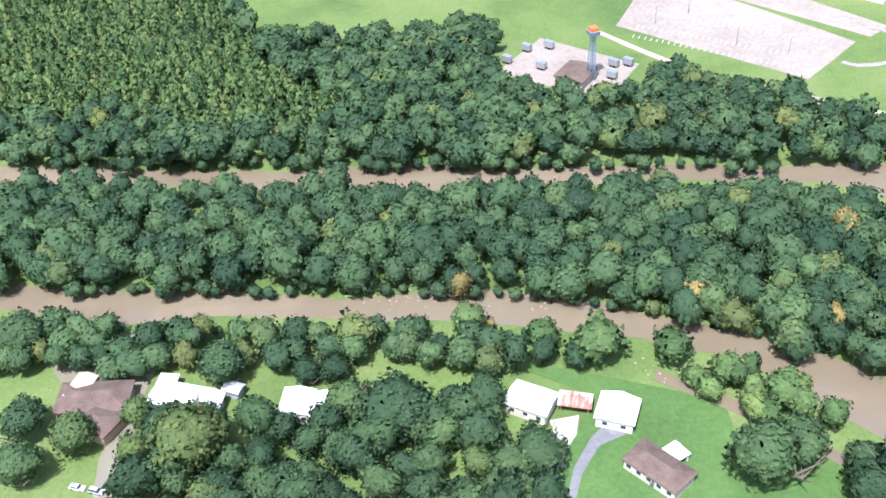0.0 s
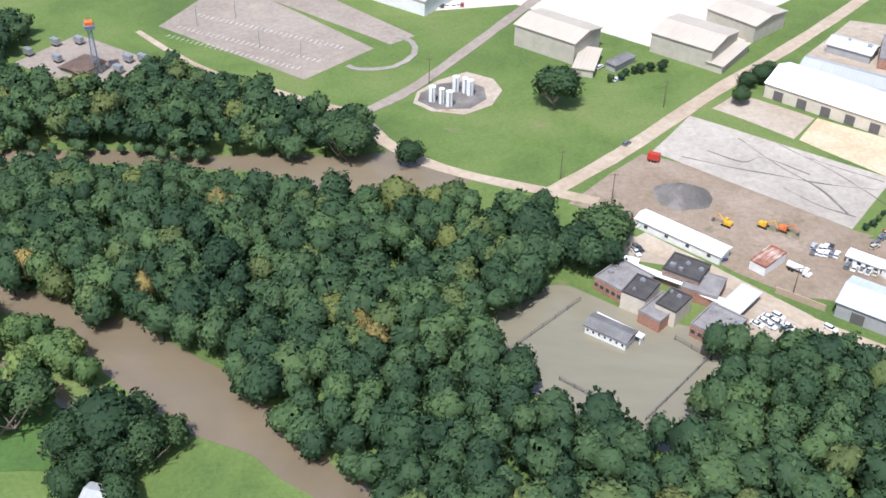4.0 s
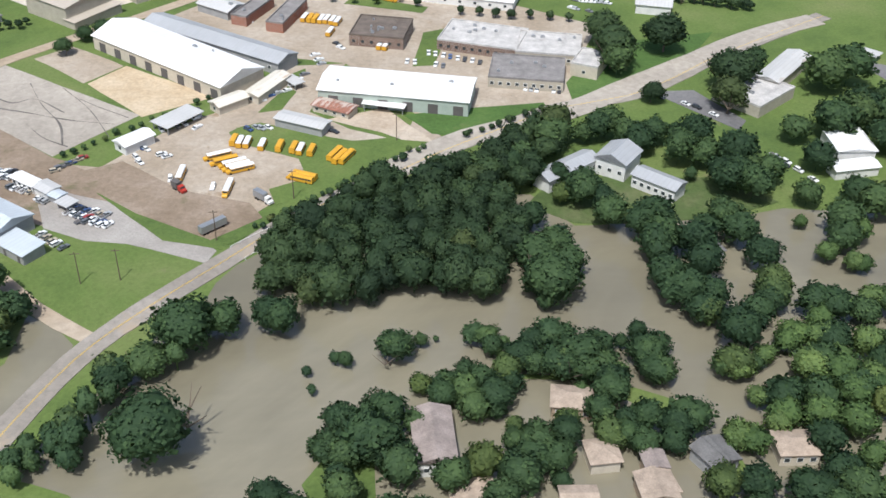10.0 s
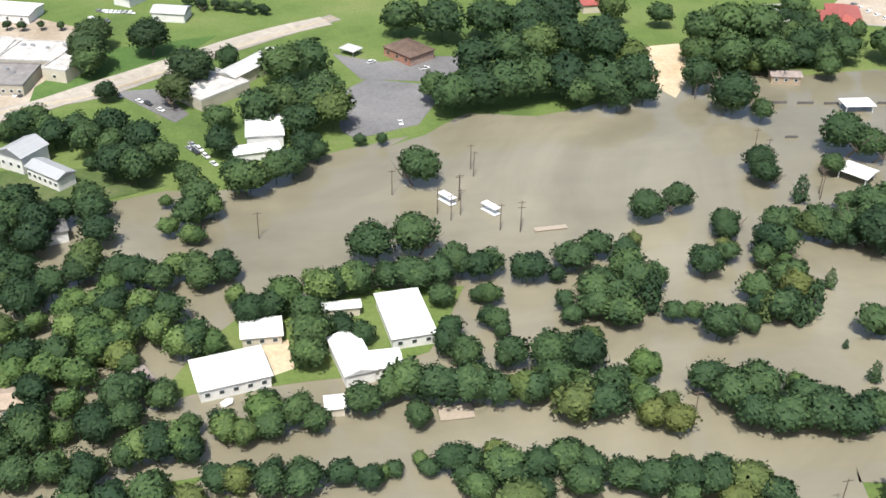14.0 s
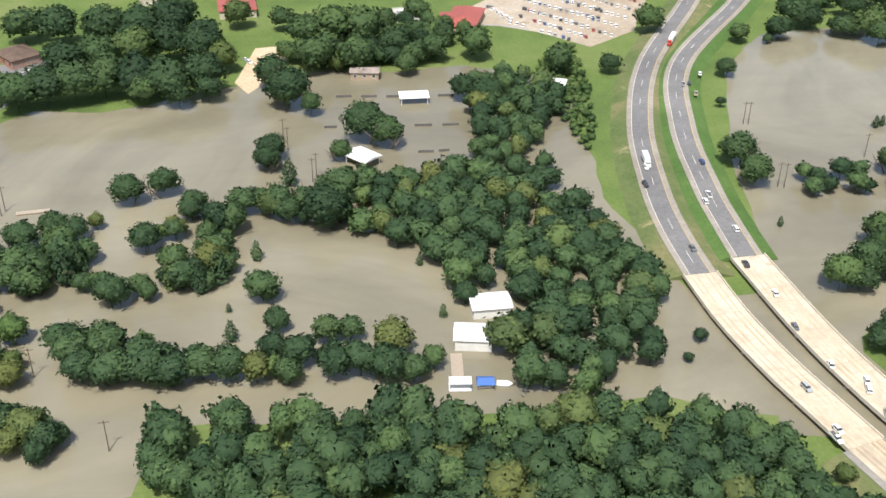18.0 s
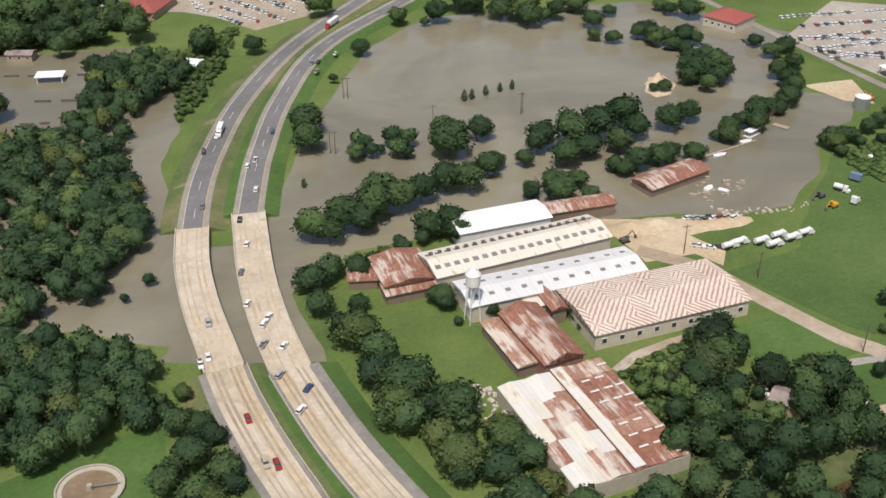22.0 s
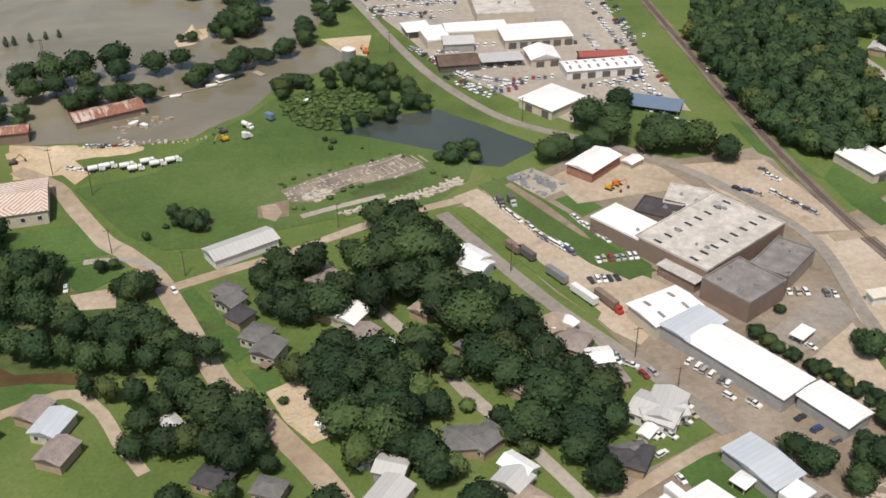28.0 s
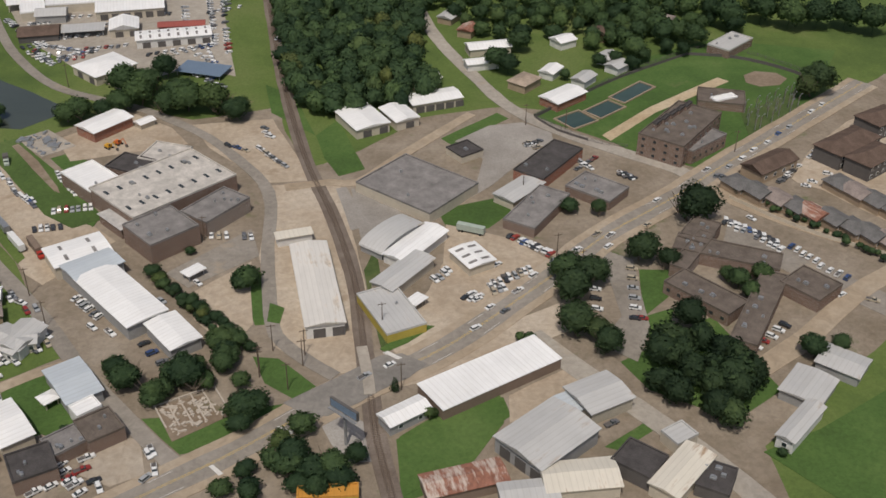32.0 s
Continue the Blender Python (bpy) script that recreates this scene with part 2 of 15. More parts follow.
R_PATCHY = metal_sheet("half_rusted_metal_roof", (0.68, 0.60, 0.51), rust=0.62, rustcol=(0.30, 0.165, 0.115), rough=0.75)
R_PALE = metal_sheet("stained_pale_metal_roof", (0.74, 0.71, 0.66), rust=0.2, rustcol=(0.50, 0.43, 0.35))


def chevron_sheet(name, col, rustcol, period=4.6, pitch=2.3):
    """Pale roof sheets with rust running in zigzag lines across them."""
    m, nt, b = mat_base(name, 0.75, 0, 0.3)
    v = coords(nt, "Object")
    sep = nt.nodes.new("ShaderNodeSeparateXYZ")
    nt.links.new(v, sep.inputs[0])

    def math_node(op, a, k):
        n = nt.nodes.new("ShaderNodeMath")
        n.operation = op
        for sock, val in zip(n.inputs, (a, k)):
            if isinstance(val, (int, float)):
                sock.default_value = val
            else:
                nt.links.new(val, sock)
        return n.outputs[0]

    cell = nt.nodes.new("ShaderNodeCombineXYZ")
    for k, size in ((0, period), (1, period * 1.7)):
        nt.links.new(math_node("FLOOR", math_node("DIVIDE", sep.outputs[k], size), 0.0), cell.inputs[k])
    pick = nt.nodes.new("ShaderNodeTexWhiteNoise")
    nt.links.new(cell.outputs[0], pick.inputs[0])
    way = math_node("SUBTRACT", math_node("MULTIPLY", math_node("GREATER_THAN", pick.outputs[0], 0.42), 2.0), 1.0)
    u = math_node("ADD", math_node("MULTIPLY", math_node("MULTIPLY", sep.outputs[0], 1.2), way), sep.outputs[1])
    u = math_node("ADD", u, math_node("MULTIPLY", noise_tex(nt, v, 0.8, 3, 0.6), 1.1))
    wave = math_node("MULTIPLY", math_node("PINGPONG", u, pitch / 2), 2.0 / pitch)
    big = noise_tex(nt, v, 0.12, 5, 0.6)
    k = ramp(nt, mix(nt, 0.45, wave, big), [(0.52, (0, 0, 0)), (0.60, (0.8, 0.8, 0.8))])
    fine = ramp(nt, noise_tex(nt, v, 2.0, 4, 0.7), [(0.3, (0.75, 0.73, 0.70)), (0.65, (1.05, 1.05, 1.05))])
    c = mix(nt, k, mix(nt, 0.6, col, fine, "MULTIPLY"), rustcol)
    nt.links.new(c, b.inputs["Base Color"])
    return m


R_STRIPE = chevron_sheet("rust_chevron_metal_roof", (0.66, 0.575, 0.50), (0.33, 0.185, 0.13), 4.4, 2.0)
R_TAN = metal_sheet("beige_metal_roof", (0.50, 0.44, 0.36))
R_RED = metal_sheet("red_metal_roof", (0.36, 0.10, 0.08))
R_ORANGE = metal_sheet("orange_metal_roof", (0.62, 0.30, 0.06))


def shingle(name, col):
    m, nt, b = mat_base(name, 0.92, 0, 0.15)
    v = coords(nt, "Object")
    fine = noise_tex(nt, v, 2.5, 4, 0.7)
    big = noise_tex(nt, v, 0.25, 5, 0.6)
    c = ramp(nt, big, [(0.3, scaled(col, 0.7)), (0.7, scaled(col, 1.2))])
    c = mix(nt, 0.6, c, ramp(nt, fine, [(0.3, (0.65, 0.65, 0.65)), (0.7, (1.2, 1.2, 1.2))]), "MULTIPLY")
    nt.links.new(c, b.inputs["Base Color"])
    bump(nt, b, fine, 0.4, 0.06)
    return m


S_BROWN = shingle("brown_shingles", (0.135, 0.095, 0.075))
S_GREY = shingle("grey_shingles", (0.17, 0.165, 0.16))
S_DARK = shingle("charcoal_shingles", (0.075, 0.073, 0.078))
S_TAN = shingle("tan_shingles", (0.40, 0.32, 0.25))
S_MAUVE = shingle("faded_shingles", (0.30, 0.25, 0.225))
F_DARK = shingle("dark_tar_roof", (0.085, 0.078, 0.076))
F_GREY = shingle("grey_membrane_roof", (0.50, 0.48, 0.455))
F_BEIGE = shingle("beige_membrane_roof", (0.54, 0.505, 0.46))
F_MID = shingle("weathered_tar_roof", (0.24, 0.225, 0.215))
F_BROWN = shingle("brown_gravel_roof", (0.155, 0.128, 0.108))


def wall_mat(name, col, rough=0.85):
    m, nt, b = mat_base(name, rough, 0, 0.25)
    v = coords(nt, "Object")
    big = noise_tex(nt, v, 0.35, 5, 0.65)
    fine = noise_tex(nt, v, 3.0, 3, 0.6)
    c = ramp(nt, big, [(0.3, scaled(col, 0.8)), (0.7, col)])
    c = mix(nt, 0.35, c, ramp(nt, fine, [(0.3, (0.75, 0.74, 0.72)), (0.65, (1.05, 1.05, 1.05))]), "MULTIPLY")
    nt.links.new(c, b.inputs["Base Color"])
    return m


def brick_mat(name, c1, c2):
    m, nt, b = mat_base(name, 0.9, 0, 0.2)
    t = nt.nodes.new("ShaderNodeTexBrick")
    mp = nt.nodes.new("ShaderNodeMapping")
    mp.inputs["Rotation"].default_value = (radians(90), 0, 0)
    nt.links.new(coords(nt, "Object"), mp.inputs["Vector"])
    nt.links.new(mp.outputs[0], t.inputs["Vector"])
    t.inputs["Color1"].default_value = (*c1, 1)
    t.inputs["Color2"].default_value = (*c2, 1)
    t.inputs["Mortar"].default_value = (0.38, 0.34, 0.30, 1)
    t.inputs["Scale"].default_value = 2.0
    t.inputs["Brick Width"].default_value = 0.45
    t.inputs["Row Height"].default_value = 0.15
    t.inputs["Mortar Size"].default_value = 0.015
    big = noise_tex(nt, coords(nt, "Object"), 0.4, 4, 0.6)
    c = mix(nt, 0.5, t.outputs[0], ramp(nt, big, [(0.3, (0.7, 0.7, 0.7)), (0.7, (1.15, 1.15, 1.15))]), "MULTIPLY")
    nt.links.new(c, b.inputs["Base Color"])
    return m


W_WHITE = wall_mat("white_wall", (0.74, 0.73, 0.70))
W_CREAM = wall_mat("cream_wall", (0.58, 0.52, 0.42))
W_BEIGE = wall_mat("beige_wall", (0.46, 0.42, 0.34))
W_GREY = wall_mat("grey_metal_wall", (0.36, 0.36, 0.355))
W_GREEN = wall_mat("pale_green_wall", (0.42, 0.48, 0.42))
W_DARK = wall_mat("dark_wall", (0.13, 0.12, 0.115))
W_TAN = wall_mat("tan_wall", (0.40, 0.31, 0.22))
W_YELLOW = wall_mat("yellow_wall", (0.50, 0.40, 0.09))
W_WOOD = wall_mat("weathered_wood_wall", (0.24, 0.18, 0.14))
B_RED = brick_mat("red_brick", (0.34, 0.13, 0.075), (0.27, 0.10, 0.06))
B_BROWN = brick_mat("brown_brick", (0.21, 0.135, 0.10), (0.165, 0.105, 0.08))


def plain(name, col, rough=0.5, metal=0.0, spec=0.4):
    m, nt, b = mat_base(name, rough, metal, spec)
    n = noise_tex(nt, coords(nt, "Object"), 1.5, 4, 0.6)
    nt.links.new(ramp(nt, n, [(0.3, scaled(col, 0.82)), (0.7, col)]), b.inputs["Base Color"])
    return m


GLASS = plain("dark_window_glass", (0.045, 0.055, 0.06), 0.08, 0.0, 0.6)
RUBBER = plain("tyre_rubber", (0.02, 0.02, 0.02), 0.8)
WHITEPAINT = plain("white_paint", (0.78, 0.78, 0.76), 0.5)
STEEL = plain("galvanised_steel", (0.42, 0.43, 0.44), 0.45, 0.6)
WOODPOLE = plain("creosoted_wood", (0.13, 0.095, 0.07), 0.9)
PLANK = plain("weathered_planks", (0.36, 0.30, 0.235), 0.85)
BUSYELLOW = plain("school_bus_yellow", (0.66, 0.35, 0.03), 0.45)
ORANGE = plain("orange_paint", (0.66, 0.16, 0.04), 0.5)
REDPAINT = plain("red_paint", (0.42, 0.045, 0.03), 0.5)
BLUETARP = plain("blue_tarpaulin", (0.03, 0.12, 0.42), 0.5)
TOWERBLUE = plain("blue_grey_paint", (0.16, 0.22, 0.30), 0.5)
LINEWHITE = plain("road_paint_white", (0.68, 0.66, 0.62), 0.7)
LINEYELLOW = plain("road_paint_yellow", (0.60, 0.42, 0.12), 0.7)
RAILSTEEL = plain("rail_steel", (0.20, 0.15, 0.12), 0.45, 0.5)
STUBWALL = plain("old_stub_walls", (0.40, 0.345, 0.28), 0.95)
RUBBLE = plain("broken_concrete", (0.50, 0.44, 0.37), 0.95)


def paint_random(name, stops, rough=0.35):
    m, nt, b = mat_base(name, rough, 0.0, 0.5)
    o = nt.nodes.new("ShaderNodeObjectInfo")
    nt.links.new(ramp(nt, o.outputs["Random"], stops, "CONSTANT"), b.inputs["Base Color"])
    b.inputs["Coat Weight"].default_value = 0.4
    return m


CARPAINT = paint_random("car_paint", [(0.0, (0.72, 0.72, 0.71)), (0.52, (0.03, 0.03, 0.035)), (0.62, (0.34, 0.35, 0.36)),
                                      (0.74, (0.12, 0.125, 0.135)), (0.83, (0.26, 0.03, 0.025)), (0.86, (0.03, 0.06, 0.16)),
                                      (0.92, (0.42, 0.36, 0.27))])


def island_random(name, stops, rough=0.4):
    m, nt, b = mat_base(name, rough, 0.0, 0.4)
    g = nt.nodes.new("ShaderNodeNewGeometry")
    nt.links.new(ramp(nt, g.outputs["Random Per Island"], stops, "CONSTANT"), b.inputs["Base Color"])
    return m


YARDPAINT = island_random("yard_vehicle_paint", [(0.0, (0.72, 0.72, 0.71)), (0.5, (0.05, 0.05, 0.055)), (0.62, (0.36, 0.37, 0.38)),
                                               (0.78, (0.16, 0.16, 0.17)), (0.87, (0.30, 0.05, 0.04)), (0.93, (0.05, 0.10, 0.24))])


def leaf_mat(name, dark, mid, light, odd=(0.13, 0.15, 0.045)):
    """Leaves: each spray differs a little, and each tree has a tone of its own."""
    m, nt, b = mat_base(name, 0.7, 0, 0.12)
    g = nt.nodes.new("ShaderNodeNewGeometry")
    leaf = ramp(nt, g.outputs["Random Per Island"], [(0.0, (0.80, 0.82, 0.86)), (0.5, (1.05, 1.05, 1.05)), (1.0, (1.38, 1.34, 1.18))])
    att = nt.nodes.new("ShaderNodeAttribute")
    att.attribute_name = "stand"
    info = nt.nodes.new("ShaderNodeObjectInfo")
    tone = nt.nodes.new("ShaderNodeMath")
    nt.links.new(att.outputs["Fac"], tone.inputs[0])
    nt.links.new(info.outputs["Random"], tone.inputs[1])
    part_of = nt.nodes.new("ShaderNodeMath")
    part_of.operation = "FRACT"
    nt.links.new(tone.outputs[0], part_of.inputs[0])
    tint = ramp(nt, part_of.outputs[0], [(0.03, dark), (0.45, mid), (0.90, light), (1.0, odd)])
    big = ramp(nt, noise_tex(nt, g.outputs["Position"], 0.02, 3, 0.55), [(0.3, (0.82, 0.84, 0.88)), (0.7, (1.12, 1.10, 1.0))])
    bough = ramp(nt, noise_tex(nt, g.outputs["Position"], 0.45, 4, 0.7), [(0.32, (0.76, 0.80, 0.84)), (0.66, (1.22, 1.18, 1.08))])
    c = mix(nt, 0.85, mix(nt, 0.7, mix(nt, 0.7, tint, big, "MULTIPLY"), bough, "MULTIPLY"), leaf, "MULTIPLY")
    nt.links.new(c, b.inputs["Base Color"])
    thin = nt.nodes.new("ShaderNodeBsdfTranslucent")
    nt.links.new(mix(nt, 0.4, c, (0.15, 0.22, 0.07)), thin.inputs[0])
    both = nt.nodes.new("ShaderNodeMixShader")
    both.inputs[0].default_value = 0.4
    nt.links.new(b.outputs[0], both.inputs[1])
    nt.links.new(thin.outputs[0], both.inputs[2])
    nt.links.new(both.outputs[0], nt.nodes["Material Output"].inputs[0])
    return m


L_OAK = leaf_mat("oak_leaves", (0.038, 0.070, 0.038), (0.060, 0.104, 0.050), (0.092, 0.146, 0.062), (0.108, 0.146, 0.052))
L_WOOD = leaf_mat("woodland_leaves", (0.042, 0.078, 0.043), (0.066, 0.114, 0.057), (0.096, 0.154, 0.068), (0.150, 0.172, 0.062))
L_LIGHT = leaf_mat("willow_leaves", (0.072, 0.124, 0.050), (0.108, 0.172, 0.064), (0.146, 0.212, 0.080), (0.160, 0.200, 0.070))
L_SCRUB = leaf_mat("scrub_leaves", (0.100, 0.165, 0.062), (0.130, 0.205, 0.075), (0.160, 0.235, 0.090), (0.170, 0.220, 0.085))
L_GOLD = leaf_mat("yellowing_leaves", (0.190, 0.160, 0.060), (0.255, 0.205, 0.078), (0.310, 0.245, 0.098), (0.300, 0.235, 0.090))
L_DARK = leaf_mat("dark_oak_leaves", (0.030, 0.052, 0.030), (0.046, 0.078, 0.040), (0.066, 0.104, 0.050), (0.090, 0.120, 0.050))
BARK = plain("bark", (0.16, 0.125, 0.095), 0.95)


# ---- building blocks ----
def mesh_of(name, verts, faces, material, smooth=False):
    me = bpy.data.meshes.new(name)
    me.from_pydata([tuple(v) for v in verts], [], faces)
    for m in (material if isinstance(material, (list, tuple)) else [material]):
        me.materials.append(m)
    me.update()
    if smooth:
        me.polygons.foreach_set("use_smooth", [True] * len(me.polygons))
    return me


def fast_mesh(name, V, F, material, N=None, stand=None):
    """A mesh from numpy arrays: vertices n x 3, faces k x 4, the way each vertex faces, and a number for the tree it belongs to."""
    me = bpy.data.meshes.new(name)
    k, c = F.shape
    me.vertices.add(len(V))
    me.vertices.foreach_set("co", np.ascontiguousarray(V, dtype=np.float32).ravel())
    me.loops.add(k * c)
    me.loops.foreach_set("vertex_index", np.ascontiguousarray(F, dtype=np.int32).ravel())
    me.polygons.add(k)
    me.polygons.foreach_set("loop_start", np.arange(0, k * c, c, dtype=np.int32))
    me.polygons.foreach_set("use_smooth", np.ones(k, dtype=bool))
    me.materials.append(material)
    me.update(calc_edges=True)
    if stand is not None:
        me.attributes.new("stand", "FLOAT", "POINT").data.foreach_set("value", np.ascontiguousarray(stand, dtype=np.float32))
    if N is not None:
        me.normals_split_custom_set_from_vertices(N.astype(np.float32))
    return me


def part(name, me, parent=None, label="", m=None):
    ob = new(name, me)
    if parent is not None:
        ob.parent = parent
    if m is not None:
        ob.matrix_basis = m
    if label:
        tagged(ob, label=label)
    return ob


def root(name, x, y, z, rot, label, category, group="", kind="", size=1.0):
    ob = new(name)
    ob.empty_display_size = 1
    ob.matrix_basis = pose(x, y, z, 0, 0, rot) @ Matrix.Diagonal((size, size, size, 1))
    return tagged(ob, label, category, group, kind)


class Shape:
    """Collects boxes, prisms and tubes into one mesh."""

    def __init__(self):
        self.v, self.f = [], []

    def add(self, verts, faces):
        n = len(self.v)
        self.v += [tuple(p) for p in verts]
        self.f += [tuple(i + n for i in q) for q in faces]
        return self

    def box(self, x0, y0, z0, x1, y1, z1, top=(1.0, 1.0)):
        cx, cy, hx, hy = (x0 + x1) / 2, (y0 + y1) / 2, (x1 - x0) / 2, (y1 - y0) / 2
        a, b = hx * top[0], hy * top[1]
        return self.add([(cx - hx, cy - hy, z0), (cx + hx, cy - hy, z0), (cx + hx, cy + hy, z0), (cx - hx, cy + hy, z0),
                         (cx - a, cy - b, z1), (cx + a, cy - b, z1), (cx + a, cy + b, z1), (cx - a, cy + b, z1)],
                        [(0, 3, 2, 1), (4, 5, 6, 7), (0, 1, 5, 4), (1, 2, 6, 5), (2, 3, 7, 6), (3, 0, 4, 7)])

    def obox(self, cx, cy, z0, lx, ly, h, rot):
        c, s = math.cos(radians(rot)), math.sin(radians(rot))
        p = [(cx + c * a - s * b, cy + s * a + c * b) for a, b in ((-lx / 2, -ly / 2), (lx / 2, -ly / 2), (lx / 2, ly / 2), (-lx / 2, ly / 2))]
        return self.add([(*q, z0) for q in p] + [(*q, z0 + h) for q in p],
                        [(0, 3, 2, 1), (4, 5, 6, 7), (0, 1, 5, 4), (1, 2, 6, 5), (2, 3, 7, 6), (3, 0, 4, 7)])

    def tube(self, p, q, r0, r1=None, n=8):
        r1 = r0 if r1 is None else r1
        p, q = Vector(p), Vector(q)
        w = (q - p).normalized()
        u = w.orthogonal().normalized()
        t = w.cross(u)
        vs = []
        for c, r in ((p, r0), (q, r1)):
            for i in range(n):
                a = 2 * math.pi * i / n
                vs.append(c + (u * math.cos(a) + t * math.sin(a)) * r)
        fs = [(i, (i + 1) % n, n + (i + 1) % n, n + i) for i in range(n)]
        fs += [tuple(range(n - 1, -1, -1)), tuple(range(n, 2 * n))]
        return self.add(vs, fs)

    def prism(self, profile, y0, y1):
        """A closed profile of (x, z), drawn along y."""
        n = len(profile)
        vs = [(x, y0, z) for x, z in profile] + [(x, y1, z) for x, z in profile]
        fs = [(i, (i + 1) % n, n + (i + 1) % n, n + i) for i in range(n)]
        fs += [tuple(range(n - 1, -1, -1)), tuple(range(n, 2 * n))]
        return self.add(vs, fs)

    def mesh(self, name, material, smooth=False):
        return mesh_of(name, self.v, self.f, material, smooth)


def resample(pts, step, closed=True):
    out = []
    n = len(pts)
    for i in range(n if closed else n - 1):
        a, b = Vector(pts[i]), Vector(pts[(i + 1) % n])
        k = max(1, int((b - a).length / step))
        out += [a.lerp(b, j / k) for j in range(k)]
    if not closed:
        out.append(Vector(pts[-1]))
    return out


def region(name, pts, z, material, rag=0.0, step=7.0, label="", category="", kind="structure", thick=0.0):
    """A patch of ground with an uneven outline; its rim goes down into what lies under it."""
    ps = resample([Vector((p[0], p[1], 0)) for p in pts], step)
    vs = []
    for p in ps:
        if rag:
            d = noise.noise_vector(p * 0.045) * rag + noise.noise_vector(p * 0.21) * rag * 0.45
            p = p + Vector((d.x, d.y, 0))
        vs.append((p.x, p.y, z))
    n = len(vs)
    bm = bmesh.new()
    top = [bm.verts.new(v) for v in vs]
    low = [bm.verts.new((v[0], v[1], -0.05)) for v in vs]
    face = bm.faces.new(top)
    face.normal_update()
    if face.normal.z < 0:
        face.normal_flip()
    for i in range(n):
        bm.faces.new((top[i], low[i], low[(i + 1) % n], top[(i + 1) % n]))
    bmesh.ops.triangulate(bm, faces=[face])
    me = bpy.data.meshes.new(name)
    bm.to_mesh(me)
    bm.free()
    me.materials.append(material)
    return tagged(new(name, me), label, category, "", kind)


def smooth_line(pts, step=6.0):
    """A Catmull-Rom line through 2D or 3D points, at even steps."""
    P = [Vector((*p, 0.0)[:3]) for p in pts]
    P = [P[0] * 2 - P[1]] + P + [P[-1] * 2 - P[-2]]
    out = []
    for i in range(1, len(P) - 2):
        a, b, c, d = P[i - 1:i + 3]
        k = max(2, int((c - b).length / step))
        for j in range(k):
            t = j / k
            out.append(0.5 * ((2 * b) + (c - a) * t + (2 * a - 5 * b + 4 * c - d) * t * t + (3 * b - a - 3 * c + d) * t ** 3))
    out.append(P[-2])
    return out


def offsets(line):
    """The sideways unit vectors along a line (to its left)."""
    res = []
    for i, p in enumerate(line):
        d = line[min(i + 1, len(line) - 1)] - line[max(i - 1, 0)]
        d.z = 0
        d.normalize()
        res.append(Vector((-d.y, d.x, 0)))
    return res


def ribbon_mesh(name, line, a, b, z, material, depth=0.15, wob=0.0):
    """A strip along a line between the side offsets a and b, z above the line."""
    side = offsets(line)
    vs, fs = [], []
    for i, (p, s) in enumerate(zip(line, side)):
        w = wob * noise.noise(p * 0.08) if wob else 0
        l, r = p + s * (b + w), p + s * (a - w)
        zz = p.z + z
        vs += [(l.x, l.y, zz), (r.x, r.y, zz), (r.x, r.y, zz - depth), (l.x, l.y, zz - depth)]
        if i:
            o = 4 * (i - 1)
            for k in range(4):
                fs.append((o + k, o + 4 + k, o + 4 + (k + 1) % 4, o + (k + 1) % 4))
    fs += [(0, 1, 2, 3), tuple(len(vs) - 4 + k for k in (3, 2, 1, 0))]
    me = mesh_of(name, vs, [f[::-1] for f in fs], material)
    return me


def road(name, pts, width, z, material, label, wob=0.0, kind="structure", category="road"):
    line = smooth_line(pts)
    ob = new(name, ribbon_mesh(name, line, -width / 2, width / 2, z, material, 0.2, wob))
    return tagged(ob, label, category, "", kind), line


def dashes(name, line, off, z, length, gap, width, material, parent):
    """Painted marks along a line: one joined strip of road paint."""
    side = offsets(line)
    S = Shape()
    run, i0 = 0.0, 0
    for i in range(1, len(line)):
        run += (line[i] - line[i - 1]).length
        pos_in = run % (length + gap)
        if gap == 0 or pos_in < length:
            a, b, s0, s1 = line[i - 1], line[i], side[i - 1], side[i]
            p, q = a + s0 * off, b + s1 * off
            h = width / 2
            S.add([(p - s0 * h) + Vector((0, 0, z)), (q - s1 * h) + Vector((0, 0, z)), (q + s1 * h) + Vector((0, 0, z)), (p + s0 * h) + Vector((0, 0, z))],
                  [(0, 1, 2, 3)])
    return part(name, S.mesh(name, material), parent)


# ---- vegetation ----
def sprays(rng, p, n, size, loose=0.6):
    """Bent leaf sprays at the points p, lying roughly across the directions n; also the direction in which each one's mass faces."""
    k = len(p)
    m = n + rng.normal(scale=loose, size=(k, 3))
    m /= np.linalg.norm(m, axis=1)[:, None]
    u = np.cross(m, rng.normal(size=(k, 3)))
    u /= np.linalg.norm(u, axis=1)[:, None]
    w = np.cross(m, u)
    s = size * rng.uniform(0.45, 1.45, size=(k, 1))
    e = rng.uniform(0.5, 1.0, size=(k, 1))
    v = np.stack([p - u * s - w * s * 0.25 * e, p - w * s * e + u * s * 0.25 - m * s * 0.35, p + u * s * 0.9 + w * s * 0.15, p + w * s * e * 0.9 - u * s * 0.3 - m * s * 0.35], 1)
    face = n * 0.85 + m * np.where((m * n).sum(1, keepdims=True) < 0, -0.35, 0.35)
    face /= np.linalg.norm(face, axis=1)[:, None]
    return v.reshape(-1, 3), np.repeat(face, 4, 0)


